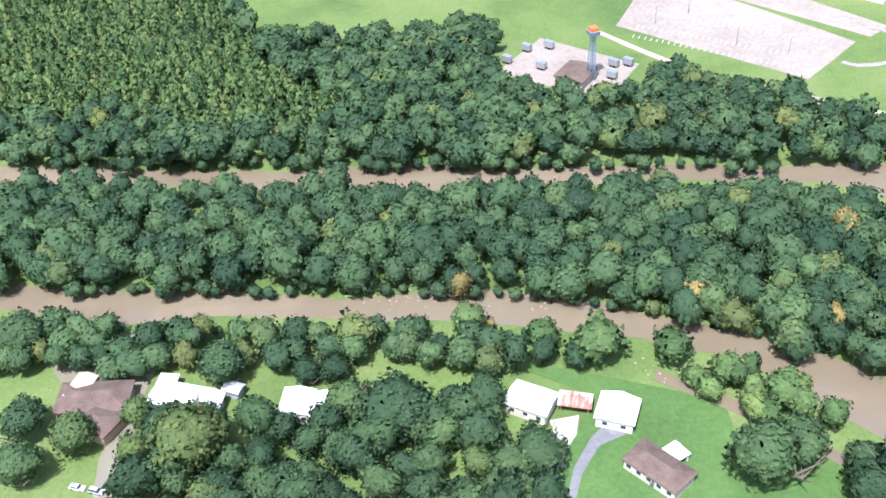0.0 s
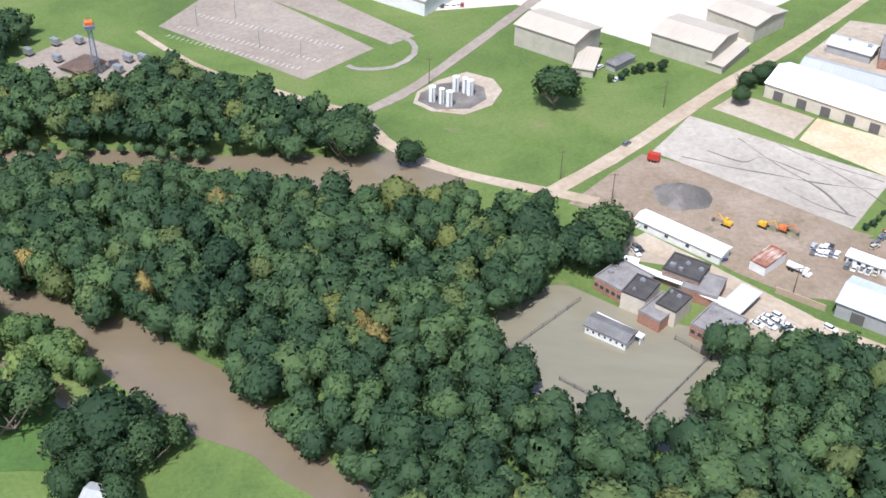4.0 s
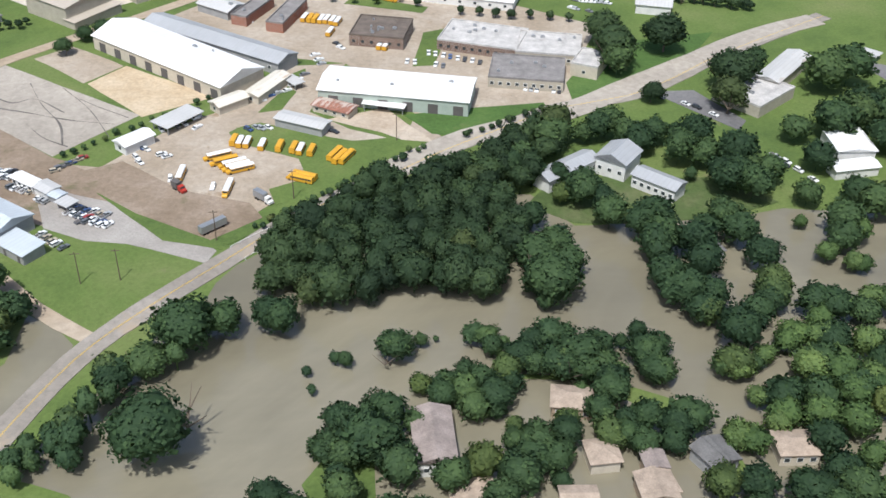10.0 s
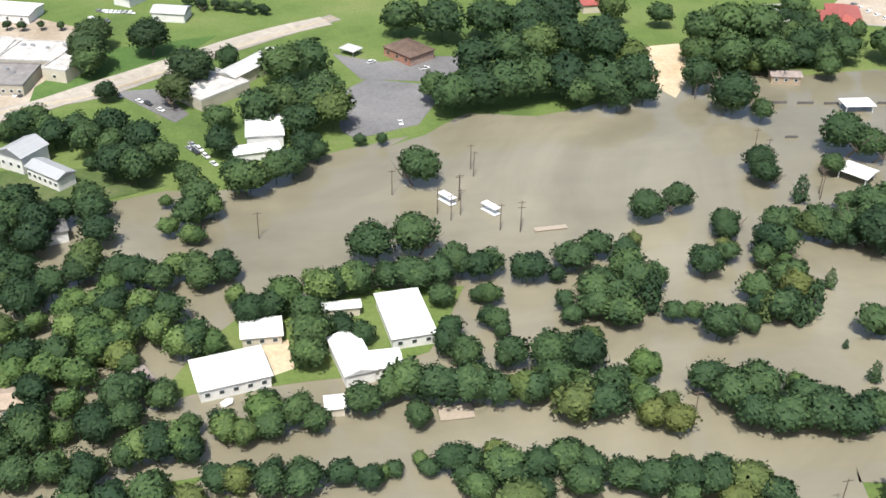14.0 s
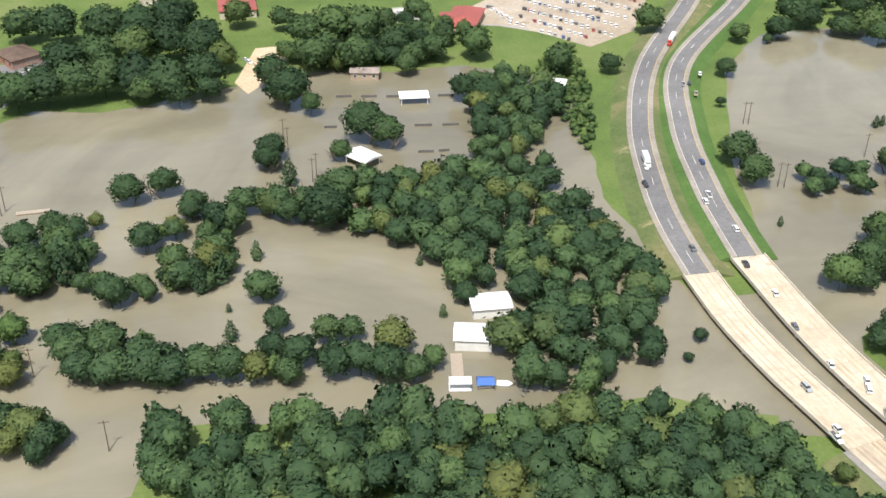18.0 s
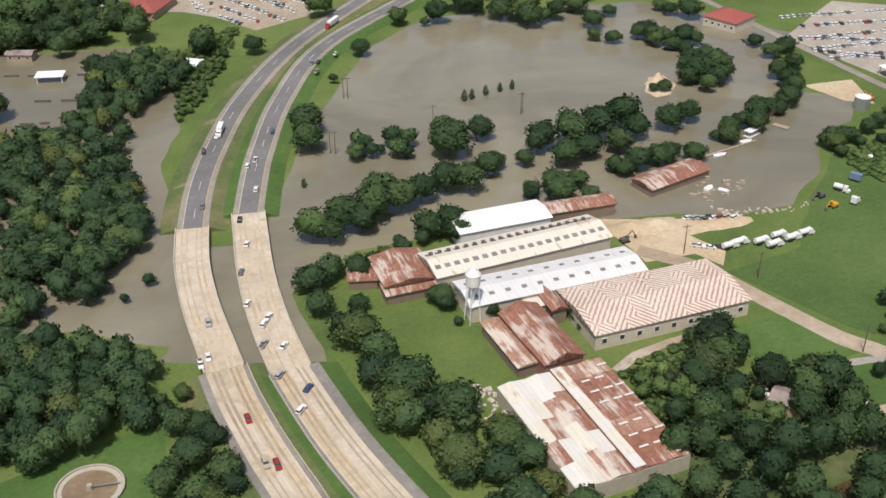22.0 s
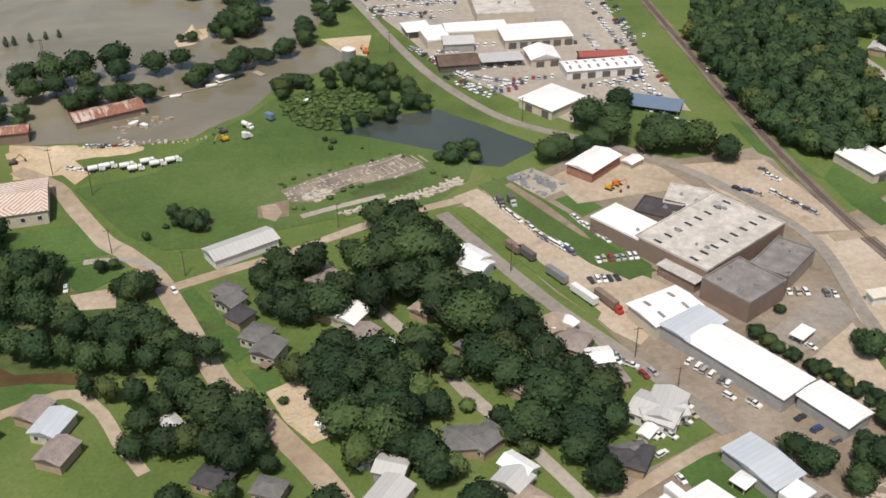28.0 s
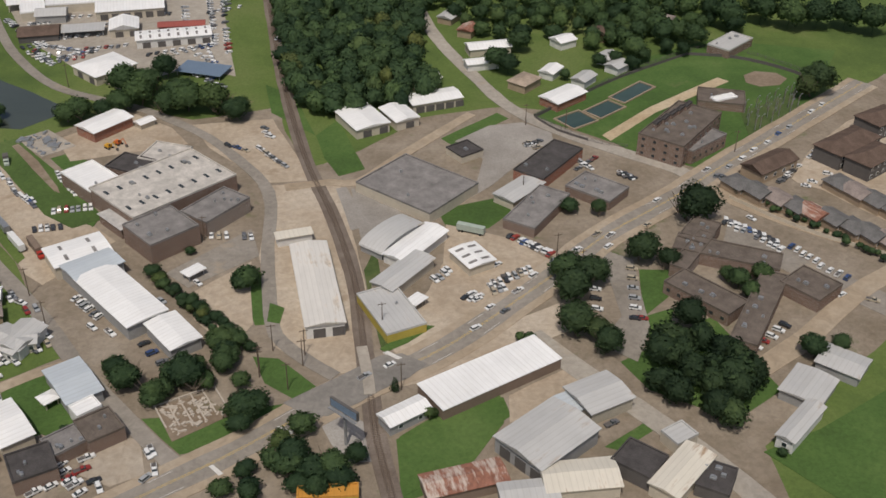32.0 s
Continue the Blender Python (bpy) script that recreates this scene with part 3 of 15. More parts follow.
def crown_arrays(seed, lobes, cards, size, flat=0.8, low=-0.45):
    """A crown of radius about 1 round the origin: boughs swell out of a dome, all covered with loose leaf sprays over a leafy core."""
    rng = np.random.default_rng(seed)
    i = np.arange(lobes)
    z = low + (0.98 - low) * (i + 0.5) / lobes + rng.uniform(-0.12, 0.12, lobes)
    z = np.clip(z, low, 0.99)
    a = rng.uniform(0, 6.28) + i * 2.39996 + rng.uniform(-0.6, 0.6, lobes)
    q = np.sqrt(1 - np.minimum(0.999, np.abs(z)) ** 2)
    L = np.stack([q * np.cos(a), q * np.sin(a), z], 1)
    wide = rng.uniform(0.26, 0.74, lobes)
    high = rng.uniform(0.35, 1.05, lobes)

    def swell(d):
        g = np.exp(-np.maximum(0, 2 - 2 * d @ L.T) / wide ** 2) * high
        k = g.argmax(1)
        return 0.55 + 0.46 * g[np.arange(len(d)), k], k

    rings, n = 5, 9
    core = [np.array([[0, 0, 1.0]])]
    for r in range(1, rings + 1):
        t = r / rings * 2.15
        ph = np.arange(n) * 2 * np.pi / n + 0.35 * r
        core.append(np.stack([np.sin(t) * np.cos(ph), np.sin(t) * np.sin(ph), np.full(n, np.cos(t))], 1))
    core = np.concatenate(core)
    V = [core * (swell(core)[0] * 0.86)[:, None]]
    N = [core]
    F = [[1 + r * n + j, 1 + (r + 1) * n + j, 1 + (r + 1) * n + (j + 1) % n, 1 + r * n + (j + 1) % n] for r in range(rings - 1) for j in range(n)]
    F += [[0, 1 + j, 1 + j + 1, 1 + (j + 2) % n] for j in range(0, n, 2)]
    d = rng.normal(size=(cards * 4 + 40, 3))
    d /= np.linalg.norm(d, axis=1)[:, None]
    d = d[d[:, 2] > low - 0.1][:cards]
    rho, k = swell(d)
    p = d * (rho * rng.uniform(0.84, 1.03, len(d)))[:, None]
    nrm = p - L[k] * 0.42
    nrm /= np.linalg.norm(nrm, axis=1)[:, None]
    v, f = sprays(rng, p, nrm, size)
    m = len(V[0])
    V.append(v)
    N.append(f)
    F = np.concatenate([np.array(F), np.arange(len(v)).reshape(-1, 4) + m])
    V, N = np.concatenate(V), np.concatenate(N)
    V[:, 2] *= flat
    return V, F, N


def cone_crown(seed, cards, size):
    """A tapering cypress-like crown, base at -1, tip at +1."""
    rng = np.random.default_rng(seed)
    z = 1 - 2 * np.sqrt(rng.uniform(0.004, 1, cards))
    a = rng.uniform(0, 2 * np.pi, cards)
    wob = 1 + 0.22 * np.sin(3 * a + 5 * z + seed) + 0.16 * np.sin(5 * a - 8 * z)
    r = ((1 - z) / 2) ** 0.6 * np.clip((1.15 + z) * 2.2, 0.25, 1) * 0.66 * wob * rng.uniform(0.7, 1.08, cards)
    p = np.stack([r * np.cos(a), r * np.sin(a), z], 1)
    d = np.stack([np.cos(a), np.sin(a), np.full(cards, 0.6)], 1)
    d /= np.linalg.norm(d, axis=1)[:, None]
    v, f = sprays(rng, p, d, size)
    return v, np.arange(4 * cards).reshape(-1, 4), f


OAKS = [crown_arrays(s, 26, 900, 0.064, 0.85, -0.6) for s in range(6)]
BROAD = [crown_arrays(30 + s, 20, 520, 0.076, 0.85, -0.6) for s in range(7)]
WOODS = [crown_arrays(50 + s, 15, 300, 0.094, 0.95, -0.5) for s in range(8)]
FAR = [crown_arrays(70 + s, 10, 150, 0.13, 0.9, -0.1) for s in range(6)]
SMALL = [crown_arrays(80 + s, 11, 250, 0.104, 0.85) for s in range(5)]
CONES = [cone_crown(100 + s, 620, 0.085) for s in range(2)]
YOUNG = [cone_crown(110 + s, 95, 0.26) for s in range(5)]


def trunk_mesh(seed, h, r, spread):
    rng = random.Random(seed)
    S = Shape()
    lean = (rng.uniform(-0.4, 0.4), rng.uniform(-0.4, 0.4))
    fork = h * 0.45
    S.tube((0, 0, -0.3), (lean[0], lean[1], fork), r, r * 0.72, 7)
    for i in range(5):
        a = 2 * math.pi * i / 5 + rng.uniform(-0.4, 0.4)
        q = (lean[0] + math.cos(a) * spread * 0.55, lean[1] + math.sin(a) * spread * 0.55, fork + h * rng.uniform(0.16, 0.36))
        S.tube((lean[0], lean[1], fork - 0.2), q, r * 0.5, r * 0.16, 5)
    S.tube((lean[0], lean[1], fork), (lean[0] * 1.5, lean[1] * 1.5, h * 0.85), r * 0.6, r * 0.15, 5)
    return S.mesh("trunk", BARK)


_rng_tree = random.Random(77)
_crowns, _trunks = {}, {}


def crown_mesh(kind, leaf):
    key = (kind, leaf.name)
    if key not in _crowns:
        src = {"oak": OAKS, "wood": WOODS, "small": SMALL, "cone": CONES}[kind]
        _crowns[key] = [fast_mesh("crown", V, F, leaf, N) for V, F, N in src]
    return _rng_tree.choice(_crowns[key])


def tree(x, y, r, h, kind="oak", leaf=None, label="", z=0.0, group="", category="tree"):
    """One tree: a trunk with limbs, and a crown of leaf sprays on it."""
    leaf = leaf or L_OAK
    if not _trunks:
        _trunks[0] = [trunk_mesh(i, 1.0, 0.028, 0.6) for i in range(4)]
    rt = root("tree", x, y, z, _rng_tree.uniform(0, 360), label or "broad leafy green tree with a rounded crown", category, group)
    part("trunk", _rng_tree.choice(_trunks[0]), rt, "", Matrix.Diagonal((h, h, h * 0.9, 1) if kind != "cone" else (h * 0.22, h * 0.22, h * 0.9, 1)))
    ch = h * 0.34 if kind != "cone" else h * 0.47
    cz = h * 0.54 if kind != "cone" else h * 0.53
    part("crown", crown_mesh(kind, leaf), rt, "", Matrix.Translation((0, 0, cz)) @ Matrix.Diagonal((r, r, ch / 0.62 if kind != "cone" else ch, 1)))
    return rt


def inside(poly, x, y):
    hit_in = False
    n = len(poly)
    for i in range(n):
        (x0, y0), (x1, y1) = poly[i], poly[(i + 1) % n]
        if (y0 > y) != (y1 > y) and x < (x1 - x0) * (y - y0) / (y1 - y0) + x0:
            hit_in = not hit_in
    return hit_in


def turned(V, N, a, size, at):
    """A crown turned about its stem, stretched and set down; its vertices and the ways they face."""
    c, s = np.cos(a), np.sin(a)
    P = V * np.array(size)
    P = np.stack([P[:, 0] * c - P[:, 1] * s, P[:, 0] * s + P[:, 1] * c, P[:, 2]], 1) + np.array(at)
    return P, np.stack([N[:, 0] * c - N[:, 1] * s, N[:, 0] * s + N[:, 1] * c, N[:, 2]], 1)


def add_tree(V, F, N, T, P, cf, Q, tone, x, y, t, h):
    """Adds a crown and the stem under it to the lists of a mesh."""
    n = sum(len(v) for v in V)
    ph = np.arange(4) * np.pi / 2
    out = np.stack([np.cos(ph), np.sin(ph), np.zeros(4)], 1)
    V += [P, out * t + np.array((x, y, -0.2)), out * t * 0.6 + np.array((x, y, h))]
    F += [cf + n, np.array([[j, (j + 1) % 4, 4 + (j + 1) % 4, 4 + j] for j in range(4)]) + n + len(P)]
    N += [Q, out, out]
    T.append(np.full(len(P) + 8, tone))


def woods(name, poly, spacing, radius, height, seed, leaf, label, src=None, holes=(), gold=0.0, kind="stuff", category="woods"):
    """A wood that nobody could count: crowns and trunks set over a stretch of ground, in one mesh."""
    rng = np.random.default_rng(seed)
    src = src or WOODS
    xs, ys = [p[0] for p in poly], [p[1] for p in poly]
    V, F = [], []
    y = min(ys)
    row = 0
    spots = []
    while y < max(ys):
        x = min(xs) + (row % 2) * spacing * 0.5
        while x < max(xs):
            px_, py_ = x + rng.uniform(-0.38, 0.38) * spacing, y + rng.uniform(-0.38, 0.38) * spacing
            if inside(poly, px_, py_) and not any(inside(hh, px_, py_) for hh in holes):
                spots.append((px_, py_))
            x += spacing
        y += spacing * 0.87
        row += 1
    N, T = [], []
    for px_, py_ in spots:
        cv, cf, cn = src[rng.integers(len(src))]
        r, h = rng.uniform(*radius) * 1.16, rng.uniform(*height)
        if rng.uniform() < 0.2:
            r, h = r * 1.2, h * 1.2
        zr = min(h * 0.60, r * 1.15)
        P, Q = turned(cv, cn, rng.uniform(0, 2 * np.pi), (r * rng.uniform(0.85, 1.2), r * rng.uniform(0.75, 1.1), zr * rng.uniform(0.9, 1.15)), (px_, py_, h - zr * 0.78))
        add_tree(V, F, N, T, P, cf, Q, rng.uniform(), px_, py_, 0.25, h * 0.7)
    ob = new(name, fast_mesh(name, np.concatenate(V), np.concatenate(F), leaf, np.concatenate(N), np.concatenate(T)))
    return tagged(ob, label, category, "", kind)


def grove(name, spots, label, leaf, src=None, seed=1, category="shrubs"):
    """Small trees or shrubs too slight to pick apart, in one mesh. spots: x, y, radius, height."""
    rng = np.random.default_rng(seed)
    src = src or SMALL
    V, F, N, T = [], [], [], []
    for x, y, r, h in spots:
        cv, cf, cn = src[rng.integers(len(src))]
        P, Q = turned(cv, cn, rng.uniform(0, 2 * np.pi), (r, r * rng.uniform(0.82, 1.15), h * 0.55), (x, y, h * 0.55))
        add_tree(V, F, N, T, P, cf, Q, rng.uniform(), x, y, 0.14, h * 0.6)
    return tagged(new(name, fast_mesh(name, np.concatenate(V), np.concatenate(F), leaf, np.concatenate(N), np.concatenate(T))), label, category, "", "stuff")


# ---- buildings ----
_rng_b = random.Random(5)


def window_part(parent, x, y, z, w, h, nrm, frame_m=None):
    """A framed window set on a wall; nrm: the wall's outward side as (nx, ny)."""
    fr, gl = Shape(), Shape()
    nx, ny = nrm
    if abs(ny) > 0.5:
        s = 1 if ny > 0 else -1
        y0, y1 = sorted((y, y + s * 0.10))
        fr.box(x - w / 2, y0, z, x + w / 2, y1, z + h)
        y0, y1 = sorted((y + s * 0.10, y + s * 0.125))
        gl.box(x - w / 2 + 0.12, y0, z + 0.12, x + w / 2 - 0.12, y1, z + h - 0.12)
    else:
        s = 1 if nx > 0 else -1
        x0, x1 = sorted((x, x + s * 0.10))
        fr.box(x0, y - w / 2, z, x1, y + w / 2, z + h)
        x0, x1 = sorted((x + s * 0.10, x + s * 0.125))
        gl.box(x0, y - w / 2 + 0.12, z + 0.12, x1, y + w / 2 - 0.12, z + h - 0.12)
    f = part("window", fr.mesh("window_frame", frame_m or WHITEPAINT), parent)
    part("pane", gl.mesh("pane", GLASS), f)
    return f


def door_part(parent, x, y, w, h, nrm, material, name="door"):
    S = Shape()
    nx, ny = nrm
    if abs(ny) > 0.5:
        s = 1 if ny > 0 else -1
        y0, y1 = sorted((y, y + s * 0.09))
        S.box(x - w / 2, y0, 0.05, x + w / 2, y1, h)
    else:
        s = 1 if nx > 0 else -1
        x0, x1 = sorted((x, x + s * 0.09))
        S.box(x0, y - w / 2, 0.05, x1, y + w / 2, h)
    return part(name, S.mesh(name, material), parent)


def roof_shape(w, d, h, kind, rise, over, axis):
    """Roof solids over a w x d plan at eaves height h."""
    S = Shape()
    t = 0.25
    if kind in ("gable", "hip"):
        if axis == "y":
            a, b = d, w
        else:
            a, b = w, d
        A, B = a / 2 + over, b / 2 + over
        hip = B * 0.95 if kind == "hip" else 0.0
        ez = h - over * rise / (b / 2) * 0.6
        top = h + rise
        ring = [(-A, -B), (A, -B), (A, B), (-A, B)]
        vs = [(x, y, ez) for x, y in ring] + [(-A + hip, 0, top), (A - hip, 0, top)]
        vs += [(x, y, ez + t) for x, y in ring] + [(-A + hip, 0, top + t), (A - hip, 0, top + t)]
        fs = [(6, 7, 11, 10), (8, 9, 10, 11), (7, 8, 11), (9, 6, 10),
              (0, 4, 5, 1), (2, 5, 4, 3), (1, 5, 2), (3, 4, 0),
              (0, 1, 7, 6), (1, 2, 8, 7), (2, 3, 9, 8), (3, 0, 6, 9)]
        if axis == "y":
            vs = [(-y, x, z) for x, y, z in vs]
        S.add(vs, fs)
    elif kind == "flat":
        S.box(-w / 2, -d / 2, h, w / 2, d / 2, h + t)
    elif kind == "slab":
        S.box(-w / 2 - over, -d / 2 - over, h, w / 2 + over, d / 2 + over, h + t)
    elif kind == "shed":
        A, B = w / 2 + over, d / 2 + over
        S.add([(-A, -B, h), (A, -B, h), (A, B, h + rise), (-A, B, h + rise), (-A, -B, h + t), (A, -B, h + t), (A, B, h + rise + t), (-A, B, h + rise + t)],
              [(0, 3, 2, 1), (4, 5, 6, 7), (0, 1, 5, 4), (1, 2, 6, 5), (2, 3, 7, 6), (3, 0, 4, 7)])
    elif kind == "barrel":
        n = 14
        prof = [((b_ := -math.cos(math.pi * i / n)) * (d / 2 + over), h + math.sin(math.pi * i / n) * rise) for i in range(n + 1)]
        inner = [(x * 0.97, z - 0.15) for x, z in prof[::-1]]
        T = Shape()
        T.prism(prof + inner, -w / 2 - over, w / 2 + over)
        S.add([(y, -x, z) for x, y, z in T.v], T.f)
    return S


def building(name, x, y, w, d, rot, h, roof, wall_m, roof_m, label, category="building", rise=None, over=0.5, axis=None,
             wins=0, sides="s", win=(1.4, 1.3), doors=0, door_m=None, dock=0, vents=0, skylights=0, lightsize=None, seams=0, z=0.0, group="", storeys=1, post=False):
    """A building on a w x d plan: walls, roof, openings and roof fittings as parts of their own."""
    rt = root(name, x, y, z, rot, label, category, group)
    if axis is None:
        axis = "x" if w >= d else "y"
    span = d if axis == "x" else w
    if rise is None:
        rise = {"gable": span * 0.16, "hip": span * 0.2, "barrel": span * 0.32, "shed": 0.8}.get(roof, 0)
    W = Shape()
    if post:
        for sx in (-1, 1):
            for sy in (-1, 1):
                P = Shape().box(sx * (w / 2 - 0.3) - 0.15, sy * (d / 2 - 0.3) - 0.15, -0.2, sx * (w / 2 - 0.3) + 0.15, sy * (d / 2 - 0.3) + 0.15, h + 0.1)
                part("post", P.mesh("post", wall_m), rt)
    else:
        t = 0.25
        W.box(-w / 2, -d / 2, -0.3, w / 2, -d / 2 + t, h)
        W.box(-w / 2, d / 2 - t, -0.3, w / 2, d / 2, h)
        W.box(-w / 2, -d / 2 + t, -0.3, -w / 2 + t, d / 2 - t, h)
        W.box(w / 2 - t, -d / 2 + t, -0.3, w / 2, d / 2 - t, h)
        if roof == "gable":
            for e in (-1, 1):
                if axis == "x":
                    a, b = sorted((e * w / 2, e * (w / 2 - t)))
                    W.add([(a, -d / 2, h), (a, d / 2, h), (a, 0, h + rise), (b, -d / 2, h), (b, d / 2, h), (b, 0, h + rise)],
                          [(0, 2, 1), (3, 4, 5), (0, 3, 5, 2), (1, 2, 5, 4), (0, 1, 4, 3)])
                else:
                    a, b = sorted((e * d / 2, e * (d / 2 - t)))
                    W.add([(-w / 2, a, h), (w / 2, a, h), (0, a, h + rise), (-w / 2, b, h), (w / 2, b, h), (0, b, h + rise)],
                          [(0, 1, 2), (3, 5, 4), (0, 2, 5, 3), (1, 4, 5, 2), (0, 3, 4, 1)])
        if roof == "barrel":
            n = 12
            for e in (-1, 1):
                a, b = sorted((e * w / 2, e * (w / 2 - t)))
                prof = [(-math.cos(math.pi * i / n) * d / 2, h + math.sin(math.pi * i / n) * rise * 0.97) for i in range(n + 1)]
                T = Shape().prism(prof, a, b)
                W.add([(y_, -x_, z_) for x_, y_, z_ in T.v], T.f)
        part("wall", W.mesh("wall", wall_m), rt)
    part("roof", roof_shape(w, d, h, roof, rise, over, axis).mesh("roof", roof_m), rt)
    if roof == "flat":
        rim = []
        for e, zz in ((0.05, h + 0.02), (0.05, h + 0.7), (-0.3, h + 0.7), (-0.3, h + 0.2)):
            a, b = w / 2 + e, d / 2 + e
            rim += [(-a, -b, zz), (a, -b, zz), (a, b, zz), (-a, b, zz)]
        part("parapet", mesh_of("parapet", rim, [(4 * k + i, 4 * k + (i + 1) % 4, 4 * k + 4 + (i + 1) % 4, 4 * k + 4 + i) for k in range(3) for i in range(4)], roof_m), rt)
    sl = {"s": ((0, -1), w), "n": ((0, 1), w), "e": ((1, 0), d), "w": ((-1, 0), d)}
    for sd in sides:
        (nx, ny), length = sl[sd]
        k = max(0, int(round(wins * length / max(w, d)))) if wins else 0
        for st in range(storeys):
            zb = (h / storeys) * st + (h / storeys) * 0.35
            for i in range(k):
                u = -length / 2 + length * (i + 0.5) / k
                if ny:
                    window_part(rt, u, ny * d / 2, zb, min(win[0], length / k * 0.7), min(win[1], h / storeys * 0.45), (nx, ny), W_WOOD if wall_m in (B_BROWN, B_RED) else None)
                else:
                    window_part(rt, nx * w / 2, u, zb, min(win[0], length / k * 0.7), min(win[1], h / storeys * 0.45), (nx, ny), W_WOOD if wall_m in (B_BROWN, B_RED) else None)
        for i in range(doors if not dock else dock):
            k2 = doors if not dock else dock
            u = -length / 2 + length * (i + 0.5) / k2 + 0.9
            dw, dh = (1.0, 2.05) if not dock else (3.4, min(3.6, h * 0.7))
            if length > dw * k2 * 1.2:
                if ny:
                    door_part(rt, u, ny * d / 2, dw, dh, (nx, ny), door_m or W_DARK, "door" if not dock else "loading_door")
                else:
                    door_part(rt, nx * w / 2, u, dw, dh, (nx, ny), door_m or W_DARK, "door" if not dock else "loading_door")
    top = h + 0.25
    for i in range(vents):
        u, v = _rng_b.uniform(-0.4, 0.4) * w, _rng_b.uniform(-0.36, 0.36) * d
        zz = top if roof in ("flat", "slab") else h + rise * (1 - abs((v if axis == "x" else u) / (span / 2))) + 0.1
        s = _rng_b.uniform(0.35, 0.85)
        B = Shape().box(u - s, v - s * 0.7, zz - 0.15, u + s, v + s * 0.7, zz + _rng_b.uniform(0.4, 0.8))
        B.box(u - s * 0.6, v - s * 0.4, zz + 0.3, u + s * 0.6, v + s * 0.4, zz + 0.9)
        part("roof_unit", B.mesh("roof_unit", STEEL), rt)
    for i in range(skylights):
        for e in (-1, 1):
            if axis == "x":
                u, v = -w / 2 + w * (i + 0.5) / skylights, e * d * 0.25
            else:
                u, v = e * w * 0.25, -d / 2 + d * (i + 0.5) / skylights
            slope = rise / (span / 2) if roof == "gable" else 0
            zz = (h + rise * 0.5 if roof == "gable" else h) + 0.27
            a, b = lightsize or ((0.5, 1.4) if axis == "x" else (1.4, 0.5))
            dz = (lambda q: -e * slope * q)
            vs = []
            for ex, ey in ((-1, -1), (1, -1), (1, 1), (-1, 1)):
                q = ey * b if axis == "x" else ex * a
                vs.append((u + ex * a, v + ey * b, zz + dz(q)))
            lo = [(p[0], p[1], p[2] - 0.1) for p in vs]
            hi = [(p[0], p[1], p[2] + 0.08) for p in vs]
            part("skylight", mesh_of("skylight", lo + hi, [(4, 5, 6, 7), (0, 1, 5, 4), (1, 2, 6, 5), (2, 3, 7, 6), (3, 0, 4, 7)], GLASS if roof == "flat" else F_MID), rt)
    return rt


# ---- vehicles ----
VS = 0.76   # vehicles, to the scale of the plan
_veh = {}


def wheel_mesh():
    if "wheel" not in _veh:
        S = Shape().tube((0, -0.11, 0), (0, 0.11, 0), 0.34, 0.34, 10)
        _veh["wheel"] = S.mesh("wheel", RUBBER)
        _veh["rim"] = Shape().tube((0, -0.125, 0), (0, 0.125, 0), 0.19, 0.19, 8).mesh("rim", STEEL)
    return _veh["wheel"]


def car_meshes(kind):
    if kind in _veh:
        return _veh[kind]
    if kind == "sedan":
        prof = [(-2.3, 0.35), (2.3, 0.35), (2.35, 0.62), (2.2, 0.82), (0.95, 0.95), (-1.55, 0.98), (-2.25, 0.92), (-2.35, 0.6)]
        cab = [(-1.75, 0.96), (1.05, 0.94), (0.35, 1.40), (-1.1, 1.43)]
        top = [(-1.08, 1.42), (0.33, 1.40), (0.28, 1.46), (-1.02, 1.48)]
    elif kind == "suv":
        prof = [(-2.35, 0.42), (2.35, 0.42), (2.4, 0.75), (2.25, 1.0), (1.05, 1.12), (-2.3, 1.12), (-2.4, 0.7)]
        cab = [(-2.28, 1.11), (1.1, 1.11), (0.5, 1.66), (-2.05, 1.68)]
        top = [(-2.05, 1.67), (0.5, 1.65), (0.42, 1.74), (-1.95, 1.76)]
    else:
        prof = [(-2.8, 0.5), (2.7, 0.5), (2.75, 0.85), (2.6, 1.08), (1.3, 1.18), (-2.8, 1.16)]
        cab = [(-0.45, 1.16), (1.35, 1.16), (0.8, 1.74), (-0.3, 1.76)]
        top = [(-0.3, 1.75), (0.8, 1.73), (0.72, 1.82), (-0.25, 1.84)]
    B = Shape().prism(prof, -0.9, 0.9)
    B.prism(top, -0.66, 0.66)
    if kind == "pickup":
        B.f = B.f[:]
    G = Shape()
    n = len(cab)
    hw = (0.84, 0.84, 0.66, 0.66)
    G.add([(x, -h, z) for (x, z), h in zip(cab, hw)] + [(x, h, z) for (x, z), h in zip(cab, hw)],
          [(i, (i + 1) % n, n + (i + 1) % n, n + i) for i in range(n)] + [(3, 2, 1, 0), (4, 5, 6, 7)])
    L = Shape().box(2.28, -0.82, 0.62, 2.40, -0.45, 0.78).box(2.28, 0.45, 0.62, 2.40, 0.82, 0.78)
    parts = [("body", B.mesh("body", CARPAINT)), ("glasshouse", G.mesh("glasshouse", GLASS))]
    if kind == "pickup":
        parts.append(("load_bed", Shape().box(-2.7, -0.75, 1.14, -0.55, 0.75, 1.19).mesh("load_bed", W_DARK)))
    _veh[kind] = parts
    return parts


_rng_v = random.Random(11)


